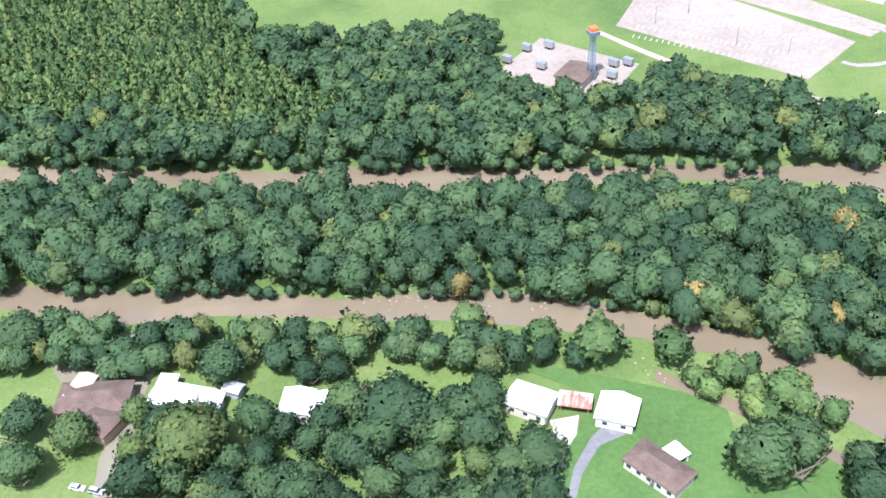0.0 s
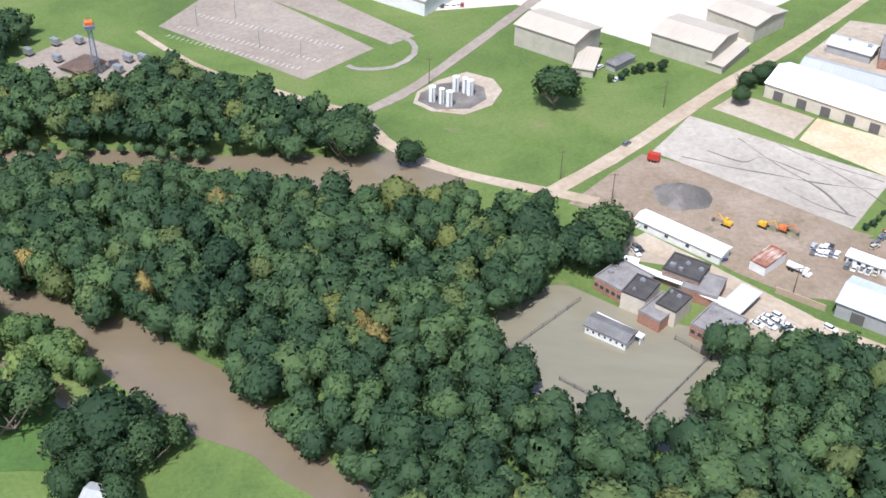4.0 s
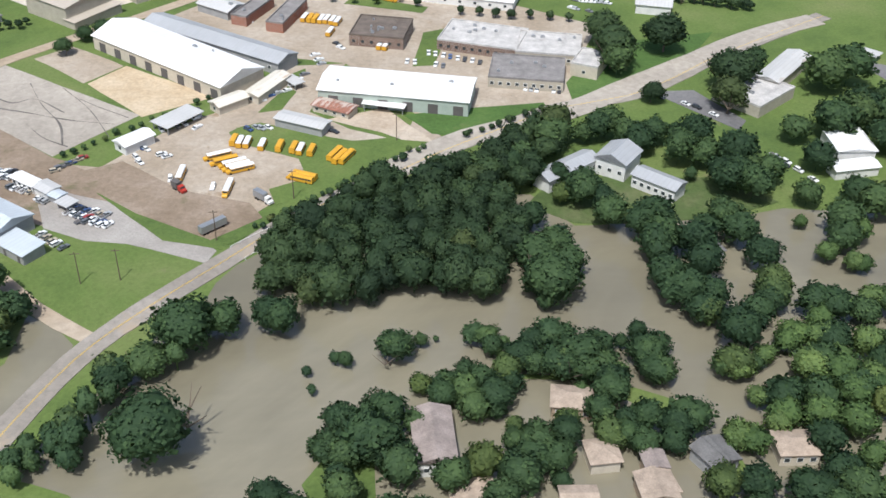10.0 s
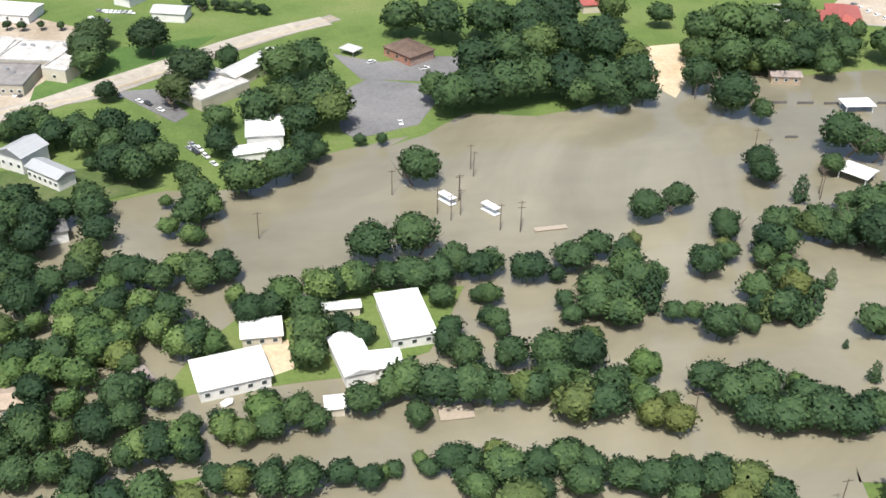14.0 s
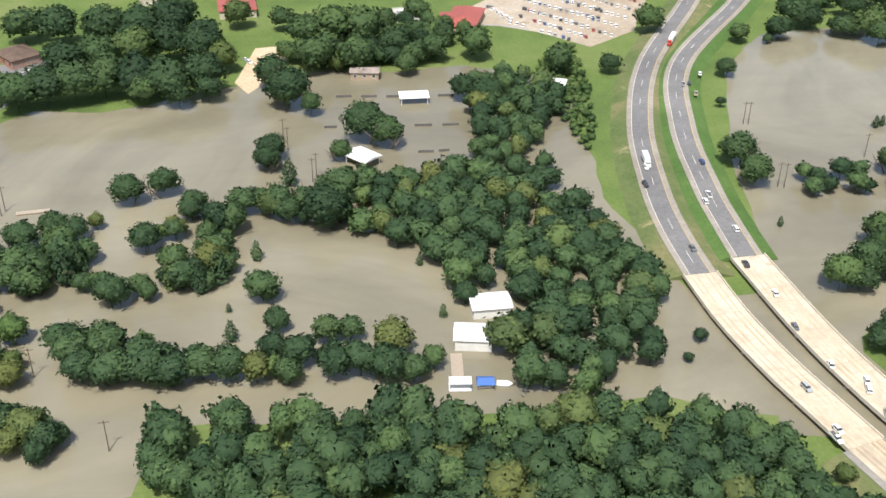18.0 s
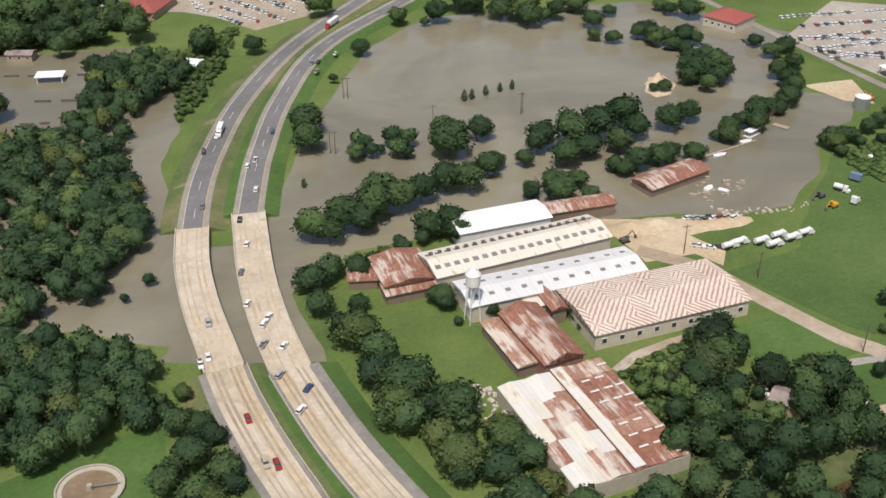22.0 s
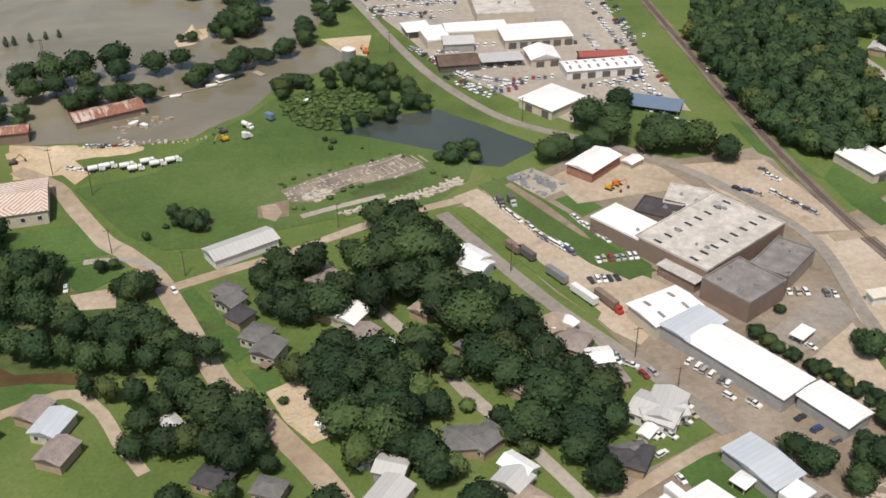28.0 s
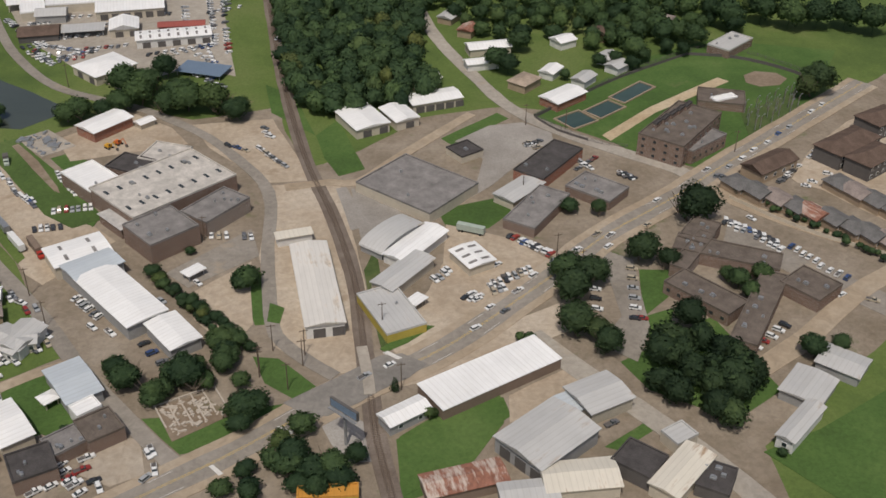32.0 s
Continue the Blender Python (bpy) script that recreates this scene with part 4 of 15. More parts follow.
def car(x, y, rot, kind=None, label="", z=0.0, group="parked cars"):
    kind = kind or _rng_v.choice(("sedan", "sedan", "suv", "suv", "pickup"))
    names = {"sedan": "sedan car", "suv": "sport utility car", "pickup": "pickup truck"}
    rt = root("car" if kind != "pickup" else "pickup_truck", x, y, z, rot, label or names[kind] + " parked on open ground", "car", group, size=VS)
    wm = wheel_mesh()
    for nm, me in car_meshes(kind):
        part(nm, me, rt)
    for sx in (-1.45, 1.42):
        for sy in (-0.84, 0.84):
            part("wheel", wm, rt, "", pose(sx, sy, 0.34))
    return rt


def car_row(x0, y0, x1, y1, n, rot, fill=1.0, z=0.0, kind=None, label=""):
    for i in range(n):
        if _rng_v.random() > fill:
            continue
        t = i / max(1, n - 1)
        car(x0 + (x1 - x0) * t + _rng_v.uniform(-0.3, 0.3), y0 + (y1 - y0) * t + _rng_v.uniform(-0.3, 0.3), rot + _rng_v.uniform(-4, 4), kind, label, z)


def car_yard(name, rows, label, seed=3):
    """Many parked vehicles, too far to count, in one mesh. rows: x0, y0, x1, y1, number, heading."""
    rng = random.Random(seed)
    S = Shape()
    for x0, y0, x1, y1, n, rot in rows:
        for i in range(n):
            if rng.random() < 0.12:
                continue
            t = i / max(1, n - 1)
            x, y = x0 + (x1 - x0) * t + rng.uniform(-0.4, 0.4), y0 + (y1 - y0) * t + rng.uniform(-0.4, 0.4)
            a = rot + rng.uniform(-6, 6)
            l = rng.uniform(4.2, 5.4)
            c, s = math.cos(radians(a)), math.sin(radians(a))
            l *= VS
            T = Shape().prism([(-l / 2, 0.3), (l / 2, 0.3), (l / 2, 0.8), (l * 0.22, 0.95), (l * 0.08, 1.45), (-l * 0.28, 1.5), (-l * 0.42, 0.98), (-l / 2, 0.9)], -0.9 * VS, 0.9 * VS)
            S.add([(x + c * p - s * q, y + s * p + c * q, r * VS) for p, q, r in T.v], T.f)
    me = S.mesh(name, [YARDPAINT, GLASS])
    for i in range(0, len(me.polygons), 10):
        me.polygons[i + 3].material_index = me.polygons[i + 5].material_index = 1
    return tagged(new(name, me), label, "cars", "", "stuff")


def bus(x, y, rot, white=False, length=11.5):
    rt = root("school_bus", x, y, 0, rot, ("white-roofed" if white else "plain") + " yellow school bus parked on the dirt yard", "bus", "school buses in the yard", size=VS)
    key = "bus%d%d" % (white, int(length))
    if key not in _veh:
        L = length / 2
        B = Shape().prism([(-L, 0.55), (L - 1.6, 0.55), (L - 1.6, 2.6), (-L, 2.6)], -1.2, 1.2)
        H = Shape().prism([(L - 1.62, 0.55), (L, 0.6), (L, 1.25), (L - 0.3, 1.5), (L - 1.62, 1.62)], -1.05, 1.05)
        R = Shape()
        n = 6
        prof = [(-1.2 * math.cos(math.pi * i / n), 2.6 + 0.42 * math.sin(math.pi * i / n)) for i in range(n + 1)]
        T = Shape().prism(prof, -L, L - 1.6)
        R.add([(yy, -xx, zz) for xx, yy, zz in T.v], T.f)
        G = [Shape().box(-L + 0.4, s * 1.2 - 0.02, 1.65, L - 1.9, s * 1.2 + 0.02, 2.3).mesh("window_band", GLASS) for s in (-1, 1)]
        Wd = Shape().box(L - 1.61, -1.0, 1.65, L - 1.56, 1.0, 2.45).mesh("windscreen", GLASS)
        _veh[key] = [("body", B.mesh("body", BUSYELLOW)), ("bonnet", H.mesh("bonnet", BUSYELLOW)), ("roof", R.mesh("roof", WHITEPAINT if white else BUSYELLOW)),
                     ("window_band", G[0]), ("window_band", G[1]), ("windscreen", Wd)]
    for nm, me in _veh[key]:
        part(nm, me, rt)
    for sx in (-length * 0.27, length * 0.36):
        for sy in (-1.05, 1.05):
            part("wheel", wheel_mesh(), rt, "", pose(sx, sy, 0.5) @ Matrix.Diagonal((1.45, 1.5, 1.45, 1)))
    return rt


def truck(x, y, rot, length=14.0, body=None, cab=True, label="white box trailer parked on the ground", cabm=None, z=0.0, tank=False, group="trailers and trucks"):
    rt = root("lorry" if cab else "trailer", x, y, z, rot, label, "truck" if cab else "trailer", group, size=VS)
    body = body or WHITEPAINT
    L = length / 2
    front = L - (3.2 if cab else 0)
    if tank:
        S = Shape().tube((-L, 0, 2.2), (front, 0, 2.2), 1.15, 1.15, 14)
        part("tank", S.mesh("tank", body, False), rt)
        part("chassis", Shape().box(-L, -0.5, 0.8, front, 0.5, 1.1).mesh("chassis", W_DARK), rt)
    else:
        part("box", Shape().box(-L, -1.25, 1.15, front, 1.25, 3.9).mesh("box", body), rt)
        part("chassis", Shape().box(-L + 0.3, -0.6, 0.75, front - 0.2, 0.6, 1.15).mesh("chassis", W_DARK), rt)
    if cab:
        C = Shape().prism([(front + 0.4, 0.6), (L, 0.6), (L, 1.5), (L - 0.9, 1.65), (L - 1.2, 2.9), (front + 0.4, 2.95)], -1.15, 1.15)
        c = part("cab", C.mesh("cab", cabm or REDPAINT), rt)
        part("windscreen", Shape().box(L - 1.14, -0.95, 1.75, L - 1.0, 0.95, 2.65).mesh("windscreen", GLASS), c)
    for sx in (-L + 1.2, -L + 2.5) + ((front + 1.2,) if cab else (front - 1.5,)):
        for sy in (-1.0, 1.0):
            part("wheel", wheel_mesh(), rt, "", pose(sx, sy, 0.5) @ Matrix.Diagonal((1.5, 1.7, 1.5, 1)))
    return rt


def pole(x, y, h=11.0, arms=1, rot=0.0, z=0.0, label="weathered wooden utility pole with a crossarm", lamp=False, group="utility poles"):
    rt = root("utility_pole" if not lamp else "street_lamp", x, y, z, rot, label, "utility pole" if not lamp else "street lamp", group)
    part("shaft", Shape().tube((0, 0, -0.3), (0, 0, h), 0.17, 0.11, 7).mesh("shaft", WOODPOLE if not lamp else STEEL), rt)
    for i in range(arms):
        part("crossarm", Shape().box(-1.2, -0.07, h - 0.7 - 0.9 * i, 1.2, 0.07, h - 0.54 - 0.9 * i).mesh("crossarm", WOODPOLE), rt)
    if lamp:
        part("lamp_arm", Shape().tube((0, 0, h - 0.2), (1.6, 0, h + 0.3), 0.06, 0.05, 5).mesh("lamp_arm", STEEL), rt)
        part("lamp_head", Shape().box(1.4, -0.18, h + 0.2, 2.2, 0.18, h + 0.4).mesh("lamp_head", STEEL), rt)
    return rt




# ---- special things ----
def lattice_mast(x, y, h, rot=20.0):
    rt = root("radio_mast", x, y, 0, rot, "blue-grey lattice mast with an orange top platform", "mast")
    a, b = h * 0.055, h * 0.03
    for sx in (-1, 1):
        for sy in (-1, 1):
            part("leg", Shape().tube((sx * a, sy * a, -0.2), (sx * b, sy * b, h * 0.84), 0.16, 0.12, 5).mesh("leg", TOWERBLUE), rt)
    n = 7
    for i in range(n):
        z0, z1 = h * 0.84 * i / n, h * 0.84 * (i + 1) / n
        r0, r1 = a + (b - a) * i / n, a + (b - a) * (i + 1) / n
        S = Shape()
        for (p, q) in (((-1, -1), (1, -1)), ((1, -1), (1, 1)), ((1, 1), (-1, 1)), ((-1, 1), (-1, -1))):
            S.tube((p[0] * r0, p[1] * r0, z0), (q[0] * r1, q[1] * r1, z1), 0.08, 0.08, 4)
            S.tube((p[0] * r1, p[1] * r1, z1), (q[0] * r1, q[1] * r1, z1), 0.08, 0.08, 4)
        part("brace", S.mesh("brace", TOWERBLUE), rt)
    part("cabin", Shape().box(-b * 2.6, -b * 2.6, h * 0.84, b * 2.6, b * 2.6, h * 0.91, (1.1, 1.1)).mesh("cabin", TOWERBLUE), rt)
    part("platform", Shape().box(-b * 2.2, -b * 2.2, h * 0.91, b * 2.2, b * 2.2, h * 0.97).mesh("platform", ORANGE), rt, "orange-painted platform")
    part("aerial", Shape().tube((0, 0, h * 0.97), (0, 0, h * 1.08), 0.1, 0.05, 5).mesh("aerial", STEEL), rt)
    return rt


def storage_tank(x, y, r, h, group="white storage tanks"):
    rt = root("storage_tank", x, y, 0.1, 0, "upright white cylindrical storage tank on gravel", "tank", group)
    part("shell", Shape().tube((0, 0, -0.1), (0, 0, h), r, r, 18).mesh("shell", WHITEPAINT), rt)
    part("lid", Shape().tube((0, 0, h), (0, 0, h + r * 0.3), r * 1.03, r * 0.15, 18).mesh("lid", WHITEPAINT), rt)
    part("ladder", Shape().box(-0.2, -r - 0.15, 0.2, 0.2, -r, h).mesh("ladder", STEEL), rt)
    return rt


def water_tower(x, y, h, r):
    rt = root("water_tower", x, y, 0, 15, "old white water tower on steel legs beside the mill", "water tower")
    for i in range(4):
        a = math.pi / 4 + i * math.pi / 2
        part("leg", Shape().tube((math.cos(a) * r * 1.15, math.sin(a) * r * 1.15, -0.2), (math.cos(a) * r * 0.8, math.sin(a) * r * 0.8, h * 0.66), 0.16, 0.13, 6).mesh("leg", WHITEPAINT), rt)
        b = a + math.pi / 2
        part("brace", Shape().tube((math.cos(a) * r, math.sin(a) * r, h * 0.3), (math.cos(b) * r, math.sin(b) * r, h * 0.3), 0.07, 0.07, 4).mesh("brace", WHITEPAINT), rt)
    part("riser", Shape().tube((0, 0, 0), (0, 0, h * 0.62), 0.3, 0.3, 8).mesh("riser", WHITEPAINT), rt)
    T = Shape().tube((0, 0, h * 0.6), (0, 0, h * 0.68), r * 0.5, r, 18)
    T.tube((0, 0, h * 0.68), (0, 0, h * 0.86), r, r, 18)
    part("tank", T.mesh("tank", W_WHITE), rt)
    part("roof", Shape().tube((0, 0, h * 0.86), (0, 0, h), r * 1.08, r * 0.1, 18).mesh("roof", WHITEPAINT), rt)
    return rt


def dome_tank(x, y, r, h):
    rt = root("silo", x, y, 0, 0, "squat grey steel silo at the water's edge", "silo")
    part("shell", Shape().tube((0, 0, -0.2), (0, 0, h), r, r, 20).mesh("shell", STEEL), rt)
    part("roof", Shape().tube((0, 0, h), (0, 0, h + r * 0.35), r * 1.02, 0.2, 20).mesh("roof", WHITEPAINT), rt)
    return rt


def billboard(x, y, rot, w, h, zc):
    rt = root("billboard", x, y, 0, rot, "dark two-sided advertising board on a steel column", "billboard")
    part("column", Shape().tube((0, 0, -0.3), (0, 0, zc), 0.4, 0.35, 10).mesh("column", STEEL), rt)
    b = part("board", Shape().box(-w / 2, -0.35, zc - h / 2, w / 2, 0.35, zc + h / 2).mesh("board", W_DARK), rt)
    part("panel", Shape().box(-w / 2 + 0.25, -0.42, zc - h / 2 + 0.25, w / 2 - 0.25, -0.36, zc + h / 2 - 0.25).mesh("panel", TOWERBLUE), b)
    part("catwalk", Shape().box(-w / 2, -1.2, zc - h / 2 - 0.3, w / 2, -0.36, zc - h / 2 - 0.2).mesh("catwalk", STEEL), rt)
    return rt


def fence(name, pts, h, label, material=None, every=3.0, z=0.0, rails=2, board=False):
    line = smooth_line(pts, every) if len(pts) > 2 else resample([Vector((*p, 0)) for p in pts], every, False)
    rt = root(name, line[0].x, line[0].y, z, 0, label, "fence")
    o = line[0].copy()
    material = material or W_DARK
    pm = Shape().box(-0.07, -0.07, -0.2, 0.07, 0.07, h).mesh("post", material)
    for p in line:
        part("post", pm, rt, "", Matrix.Translation(p - o))
    for i in range(len(line) - 1):
        a, b = line[i] - o, line[i + 1] - o
        if board:
            S = Shape()
            d = (b - a).normalized()
            n = Vector((-d.y, d.x, 0)) * 0.05
            S.add([a - n, b - n, b + n, a + n, a - n + Vector((0, 0, h * 0.95)), b - n + Vector((0, 0, h * 0.95)), b + n + Vector((0, 0, h * 0.95)), a + n + Vector((0, 0, h * 0.95))],
                  [(4, 5, 6, 7), (0, 1, 5, 4), (1, 2, 6, 5), (2, 3, 7, 6), (3, 0, 4, 7)])
            part("panel", S.mesh("panel", material), rt)
        else:
            for k in range(rails):
                zz = h * (k + 1) / rails - 0.08
                part("rail", Shape().tube((a.x, a.y, zz), (b.x, b.y, zz), 0.05, 0.05, 4).mesh("rail", material), rt)
    return rt


def dock(x, y, rot, w, d, label="white floating pontoon with a flat deck", z=0.25, roofed=False):
    rt = root("pontoon", x, y, 0, rot, label, "pontoon")
    part("deck", Shape().box(-w / 2, -d / 2, z, w / 2, d / 2, z + 0.25).mesh("deck", PLANK if not roofed else WHITEPAINT), rt)
    part("float", Shape().box(-w / 2 + 0.1, -d / 2 + 0.1, -0.2, w / 2 - 0.1, -d / 2 + 0.7, z).mesh("float", W_DARK), rt)
    part("float", Shape().box(-w / 2 + 0.1, d / 2 - 0.7, -0.2, w / 2 - 0.1, d / 2 - 0.1, z).mesh("float", W_DARK), rt)
    if roofed:
        for sx in (-1, 1):
            for sy in (-1, 1):
                part("post", Shape().tube((sx * w * 0.45, sy * d * 0.45, z + 0.2), (sx * w * 0.45, sy * d * 0.45, 2.4), 0.07, 0.07, 5).mesh("post", STEEL), rt)
        part("roof", Shape().box(-w / 2, -d / 2, 2.4, w / 2, d / 2, 2.55).mesh("roof", R_WHITE), rt)
    return rt


def boat(x, y, rot, length=7.0, cover=None):
    rt = root("boat", x, y, 0, rot, "moored boat under a blue cover" if cover else "small moored white boat", "boat")
    L = length / 2
    V = [(-L, -1, 0.9), (L * 0.4, -1.1, 0.95), (L, 0, 1.15), (L * 0.4, 1.1, 0.95), (-L, 1, 0.9), (-L, -0.6, -0.1), (L * 0.4, -0.6, -0.1), (L * 0.8, 0, 0.0), (L * 0.4, 0.6, -0.1), (-L, 0.6, -0.1)]
    F = [(0, 1, 6, 5), (1, 2, 7, 6), (2, 3, 8, 7), (3, 4, 9, 8), (4, 0, 5, 9), (0, 4, 3, 2, 1)]
    part("hull", mesh_of("hull", V, F, WHITEPAINT), rt)
    if cover:
        part("cover", mesh_of("cover", [(-L * 1.1, -1.8, 1.9), (L * 0.9, -1.8, 1.9), (L * 0.9, 1.8, 1.9), (-L * 1.1, 1.8, 1.9), (-L, 0, 2.9), (L * 0.8, 0, 2.9)],
                              [(0, 1, 5, 4), (2, 3, 4, 5), (1, 2, 5), (3, 0, 4), (0, 3, 2, 1)], cover), rt, "blue tarpaulin cover")
        for sx in (-1, 1):
            for sy in (-1, 1):
                part("pole", Shape().tube((sx * L * 0.9, sy * 1.7, -0.2), (sx * L * 0.9, sy * 1.7, 1.95), 0.06, 0.06, 5).mesh("pole", STEEL), rt)
    return rt


def heap(name, x, y, rx, ry, h, material, label, seed=1, rot=0.0):
    """A heap of loose earth with an uneven cone-like form."""
    n, m = 22, 6
    vs, fs = [(0, 0, h)], []
    for j in range(1, m + 1):
        for i in range(n):
            a = 2 * math.pi * i / n
            t = j / m
            k = 1 + 0.22 * noise.noise(Vector((math.cos(a) * 2 + seed, math.sin(a) * 2, t * 2)))
            zz = h * (1 - t) ** 1.25 * (1 + 0.35 * noise.noise(Vector((math.cos(a) * 3 * t, math.sin(a) * 3 * t, seed)))) - (0.15 if j == m else 0)
            vs.append((rx * t * k * math.cos(a), ry * t * k * math.sin(a), zz))
    fs += [(0, 1 + i, 1 + (i + 1) % n) for i in range(n)]
    for j in range(m - 1):
        o = 1 + j * n
        fs += [(o + i, o + n + i, o + n + (i + 1) % n, o + (i + 1) % n) for i in range(n)]
    ob = new(name, mesh_of(name, vs, fs, material, True))
    ob.matrix_basis = pose(x, y, 0, 0, 0, rot)
    return tagged(ob, label, "heap")


def rubble(name, pts, count, size, material, label, seed):
    """Loose broken pieces strewn over a patch, in one mesh."""
    rng = random.Random(seed)
    xs, ys = [p[0] for p in pts], [p[1] for p in pts]
    S = Shape()
    k = 0
    while k < count:
        x, y = rng.uniform(min(xs), max(xs)), rng.uniform(min(ys), max(ys))
        if inside(pts, x, y):
            s = size * rng.uniform(0.4, 1.4)
            S.obox(x, y, -0.05, s * rng.uniform(0.6, 1.8), s * rng.uniform(0.5, 1.0), s * rng.uniform(0.25, 0.7), rng.uniform(0, 180))
            k += 1
    return tagged(new(name, S.mesh(name, material)), label, "rubble", "", "stuff")


def bay_shed(name, x, y, w, d, rot, h, mats, label, rise=1.2, wall=None):
    """A shed whose roof is a row of narrow bays, each sheet strip a part of its own."""
    rt = root(name, x, y, 0, rot, label, "building")
    W = Shape()
    t = 0.3
    W.box(-w / 2, -d / 2, -0.3, w / 2, -d / 2 + t, h).box(-w / 2, d / 2 - t, -0.3, w / 2, d / 2, h)
    W.box(-w / 2, -d / 2 + t, -0.3, -w / 2 + t, d / 2 - t, h).box(w / 2 - t, -d / 2 + t, -0.3, w / 2, d / 2 - t, h)
    part("wall", W.mesh("wall", wall or W_BEIGE), rt)
    k = len(mats)
    bw = w / k
    for i, strip in enumerate(mats):
        x0 = -w / 2 + i * bw
        m = len(strip)
        for j, mt in enumerate(strip):
            y0, y1 = -d / 2 + d * j / m, -d / 2 + d * (j + 1) / m
            up = i % 2 == 0
            za, zb = (h, h + rise) if up else (h + rise * 0.72, h + 0.12)
            S = Shape().add([(x0, y0, za), (x0 + bw - 0.05, y0, zb), (x0 + bw - 0.05, y1, zb), (x0, y1, za),
                             (x0, y0, za + 0.2), (x0 + bw - 0.05, y0, zb + 0.2), (x0 + bw - 0.05, y1, zb + 0.2), (x0, y1, za + 0.2)],
                            [(0, 3, 2, 1), (4, 5, 6, 7), (0, 1, 5, 4), (1, 2, 6, 5), (2, 3, 7, 6), (3, 0, 4, 7)])
            part("roof_sheet", S.mesh("roof_sheet", mt), rt)
    return rt


def ridge_vents(x, y, rot, length, z, n, label="row of dark roof ventilators on the mill roof"):
    """Ventilator boxes standing on a roof ridge."""
    rt = root("roof_ventilators", x, y, 0, rot, label, "ventilators")
    for i in range(n):
        u = -length / 2 + length * (i + 0.5) / n
        v = part("ventilator", Shape().box(u - 0.45, -0.5, z - 0.5, u + 0.45, 0.5, z + 0.8).mesh("ventilator", W_DARK), rt)
        part("cap", Shape().box(u - 0.6, -0.65, z + 0.8, u + 0.6, 0.65, z + 0.95, (0.6, 0.6)).mesh("cap", RAILSTEEL), v)
    return rt


def roof_ridge(name, x, y, rot, u, length, z, label):
    """A raised ridge along a shed roof, in pale sheets, with lighter strips down the rusty slope beside it."""
    rt = root(name, x, y, 0, rot, label, "roof")
    part("side", Shape().box(u - 1.3, -length / 2, z - 1.0, u + 1.3, length / 2, z + 0.5).mesh("side", R_RUST), rt)
    n = 9
    for k in range(n):
        a = -length / 2 + length * k / n
        part("ridge_sheet", Shape().box(u - 1.5, a, z + 0.5 + 0.03 * (k % 2), u + 1.5, a + length / n - 0.06, z + 0.62 + 0.03 * (k % 2)).mesh("ridge_sheet", R_CREAM if k % 3 else R_PALE), rt)
        for v in (4.6, 8.4, 11.6):
            if (k * 7 + int(v)) % 4:
                part("pale_strip", Shape().box(u + v - 1.2, a + 1.2, z + 0.05, u + v + 1.2, a + 1.75, z + 0.22).mesh("pale_strip", R_PALE), rt)
    return rt


def digger(x, y, rot, material=None, label="yellow tracked excavator standing on bare earth"):
    rt = root("excavator", x, y, 0, rot, label, "excavator", size=VS)
    m = material or BUSYELLOW
    for s in (-1, 1):
        part("track", Shape().prism([(-1.7, 0.1), (1.7, 0.1), (2.0, 0.45), (1.7, 0.85), (-1.7, 0.85), (-2.0, 0.45)], s * 1.1 - 0.3, s * 1.1 + 0.3).mesh("track", RUBBER), rt)
    part("body", Shape().box(-1.9, -1.2, 0.95, 1.2, 1.2, 2.0, (0.95, 0.95)).mesh("body", m), rt)
    c = part("cab", Shape().box(0.0, -1.1, 2.0, 1.4, 0.0, 3.0, (0.85, 0.9)).mesh("cab", m), rt)
    part("windscreen", Shape().box(1.3, -1.0, 2.1, 1.42, -0.1, 2.8).mesh("windscreen", GLASS), c)
    part("boom", Shape().tube((0.9, 0.4, 1.9), (3.6, 0.4, 4.2), 0.25, 0.2, 6).mesh("boom", m), rt)
    part("stick", Shape().tube((3.6, 0.4, 4.2), (5.4, 0.4, 1.6), 0.2, 0.15, 6).mesh("stick", m), rt)
    part("bucket", Shape().box(5.0, -0.1, 0.4, 6.0, 0.9, 1.6, (0.7, 1)).mesh("bucket", W_DARK), rt)
    return rt


def berm(name, line, half, slope, z0, material, label):
    """An embankment under a road: flat crown and grassy slopes down to the ground."""
    side = offsets(line)
    vs, fs = [], []
    for i, (p, s) in enumerate(zip(line, side)):
        for o, zz in ((-(half + slope), -0.1), (-half, z0), (half, z0), (half + slope, -0.1)):
            q = p + s * o
            vs.append((q.x, q.y, zz))
        if i:
            a = 4 * (i - 1)
            fs += [(a + k, a + k + 1, a + k + 5, a + k + 4) for k in range(3)]
    fs += [(0, 1, 2, 3), tuple(len(vs) - 4 + k for k in (3, 2, 1, 0))]
    return tagged(new(name, mesh_of(name, vs, fs, material)), label, "embankment", "", "structure")


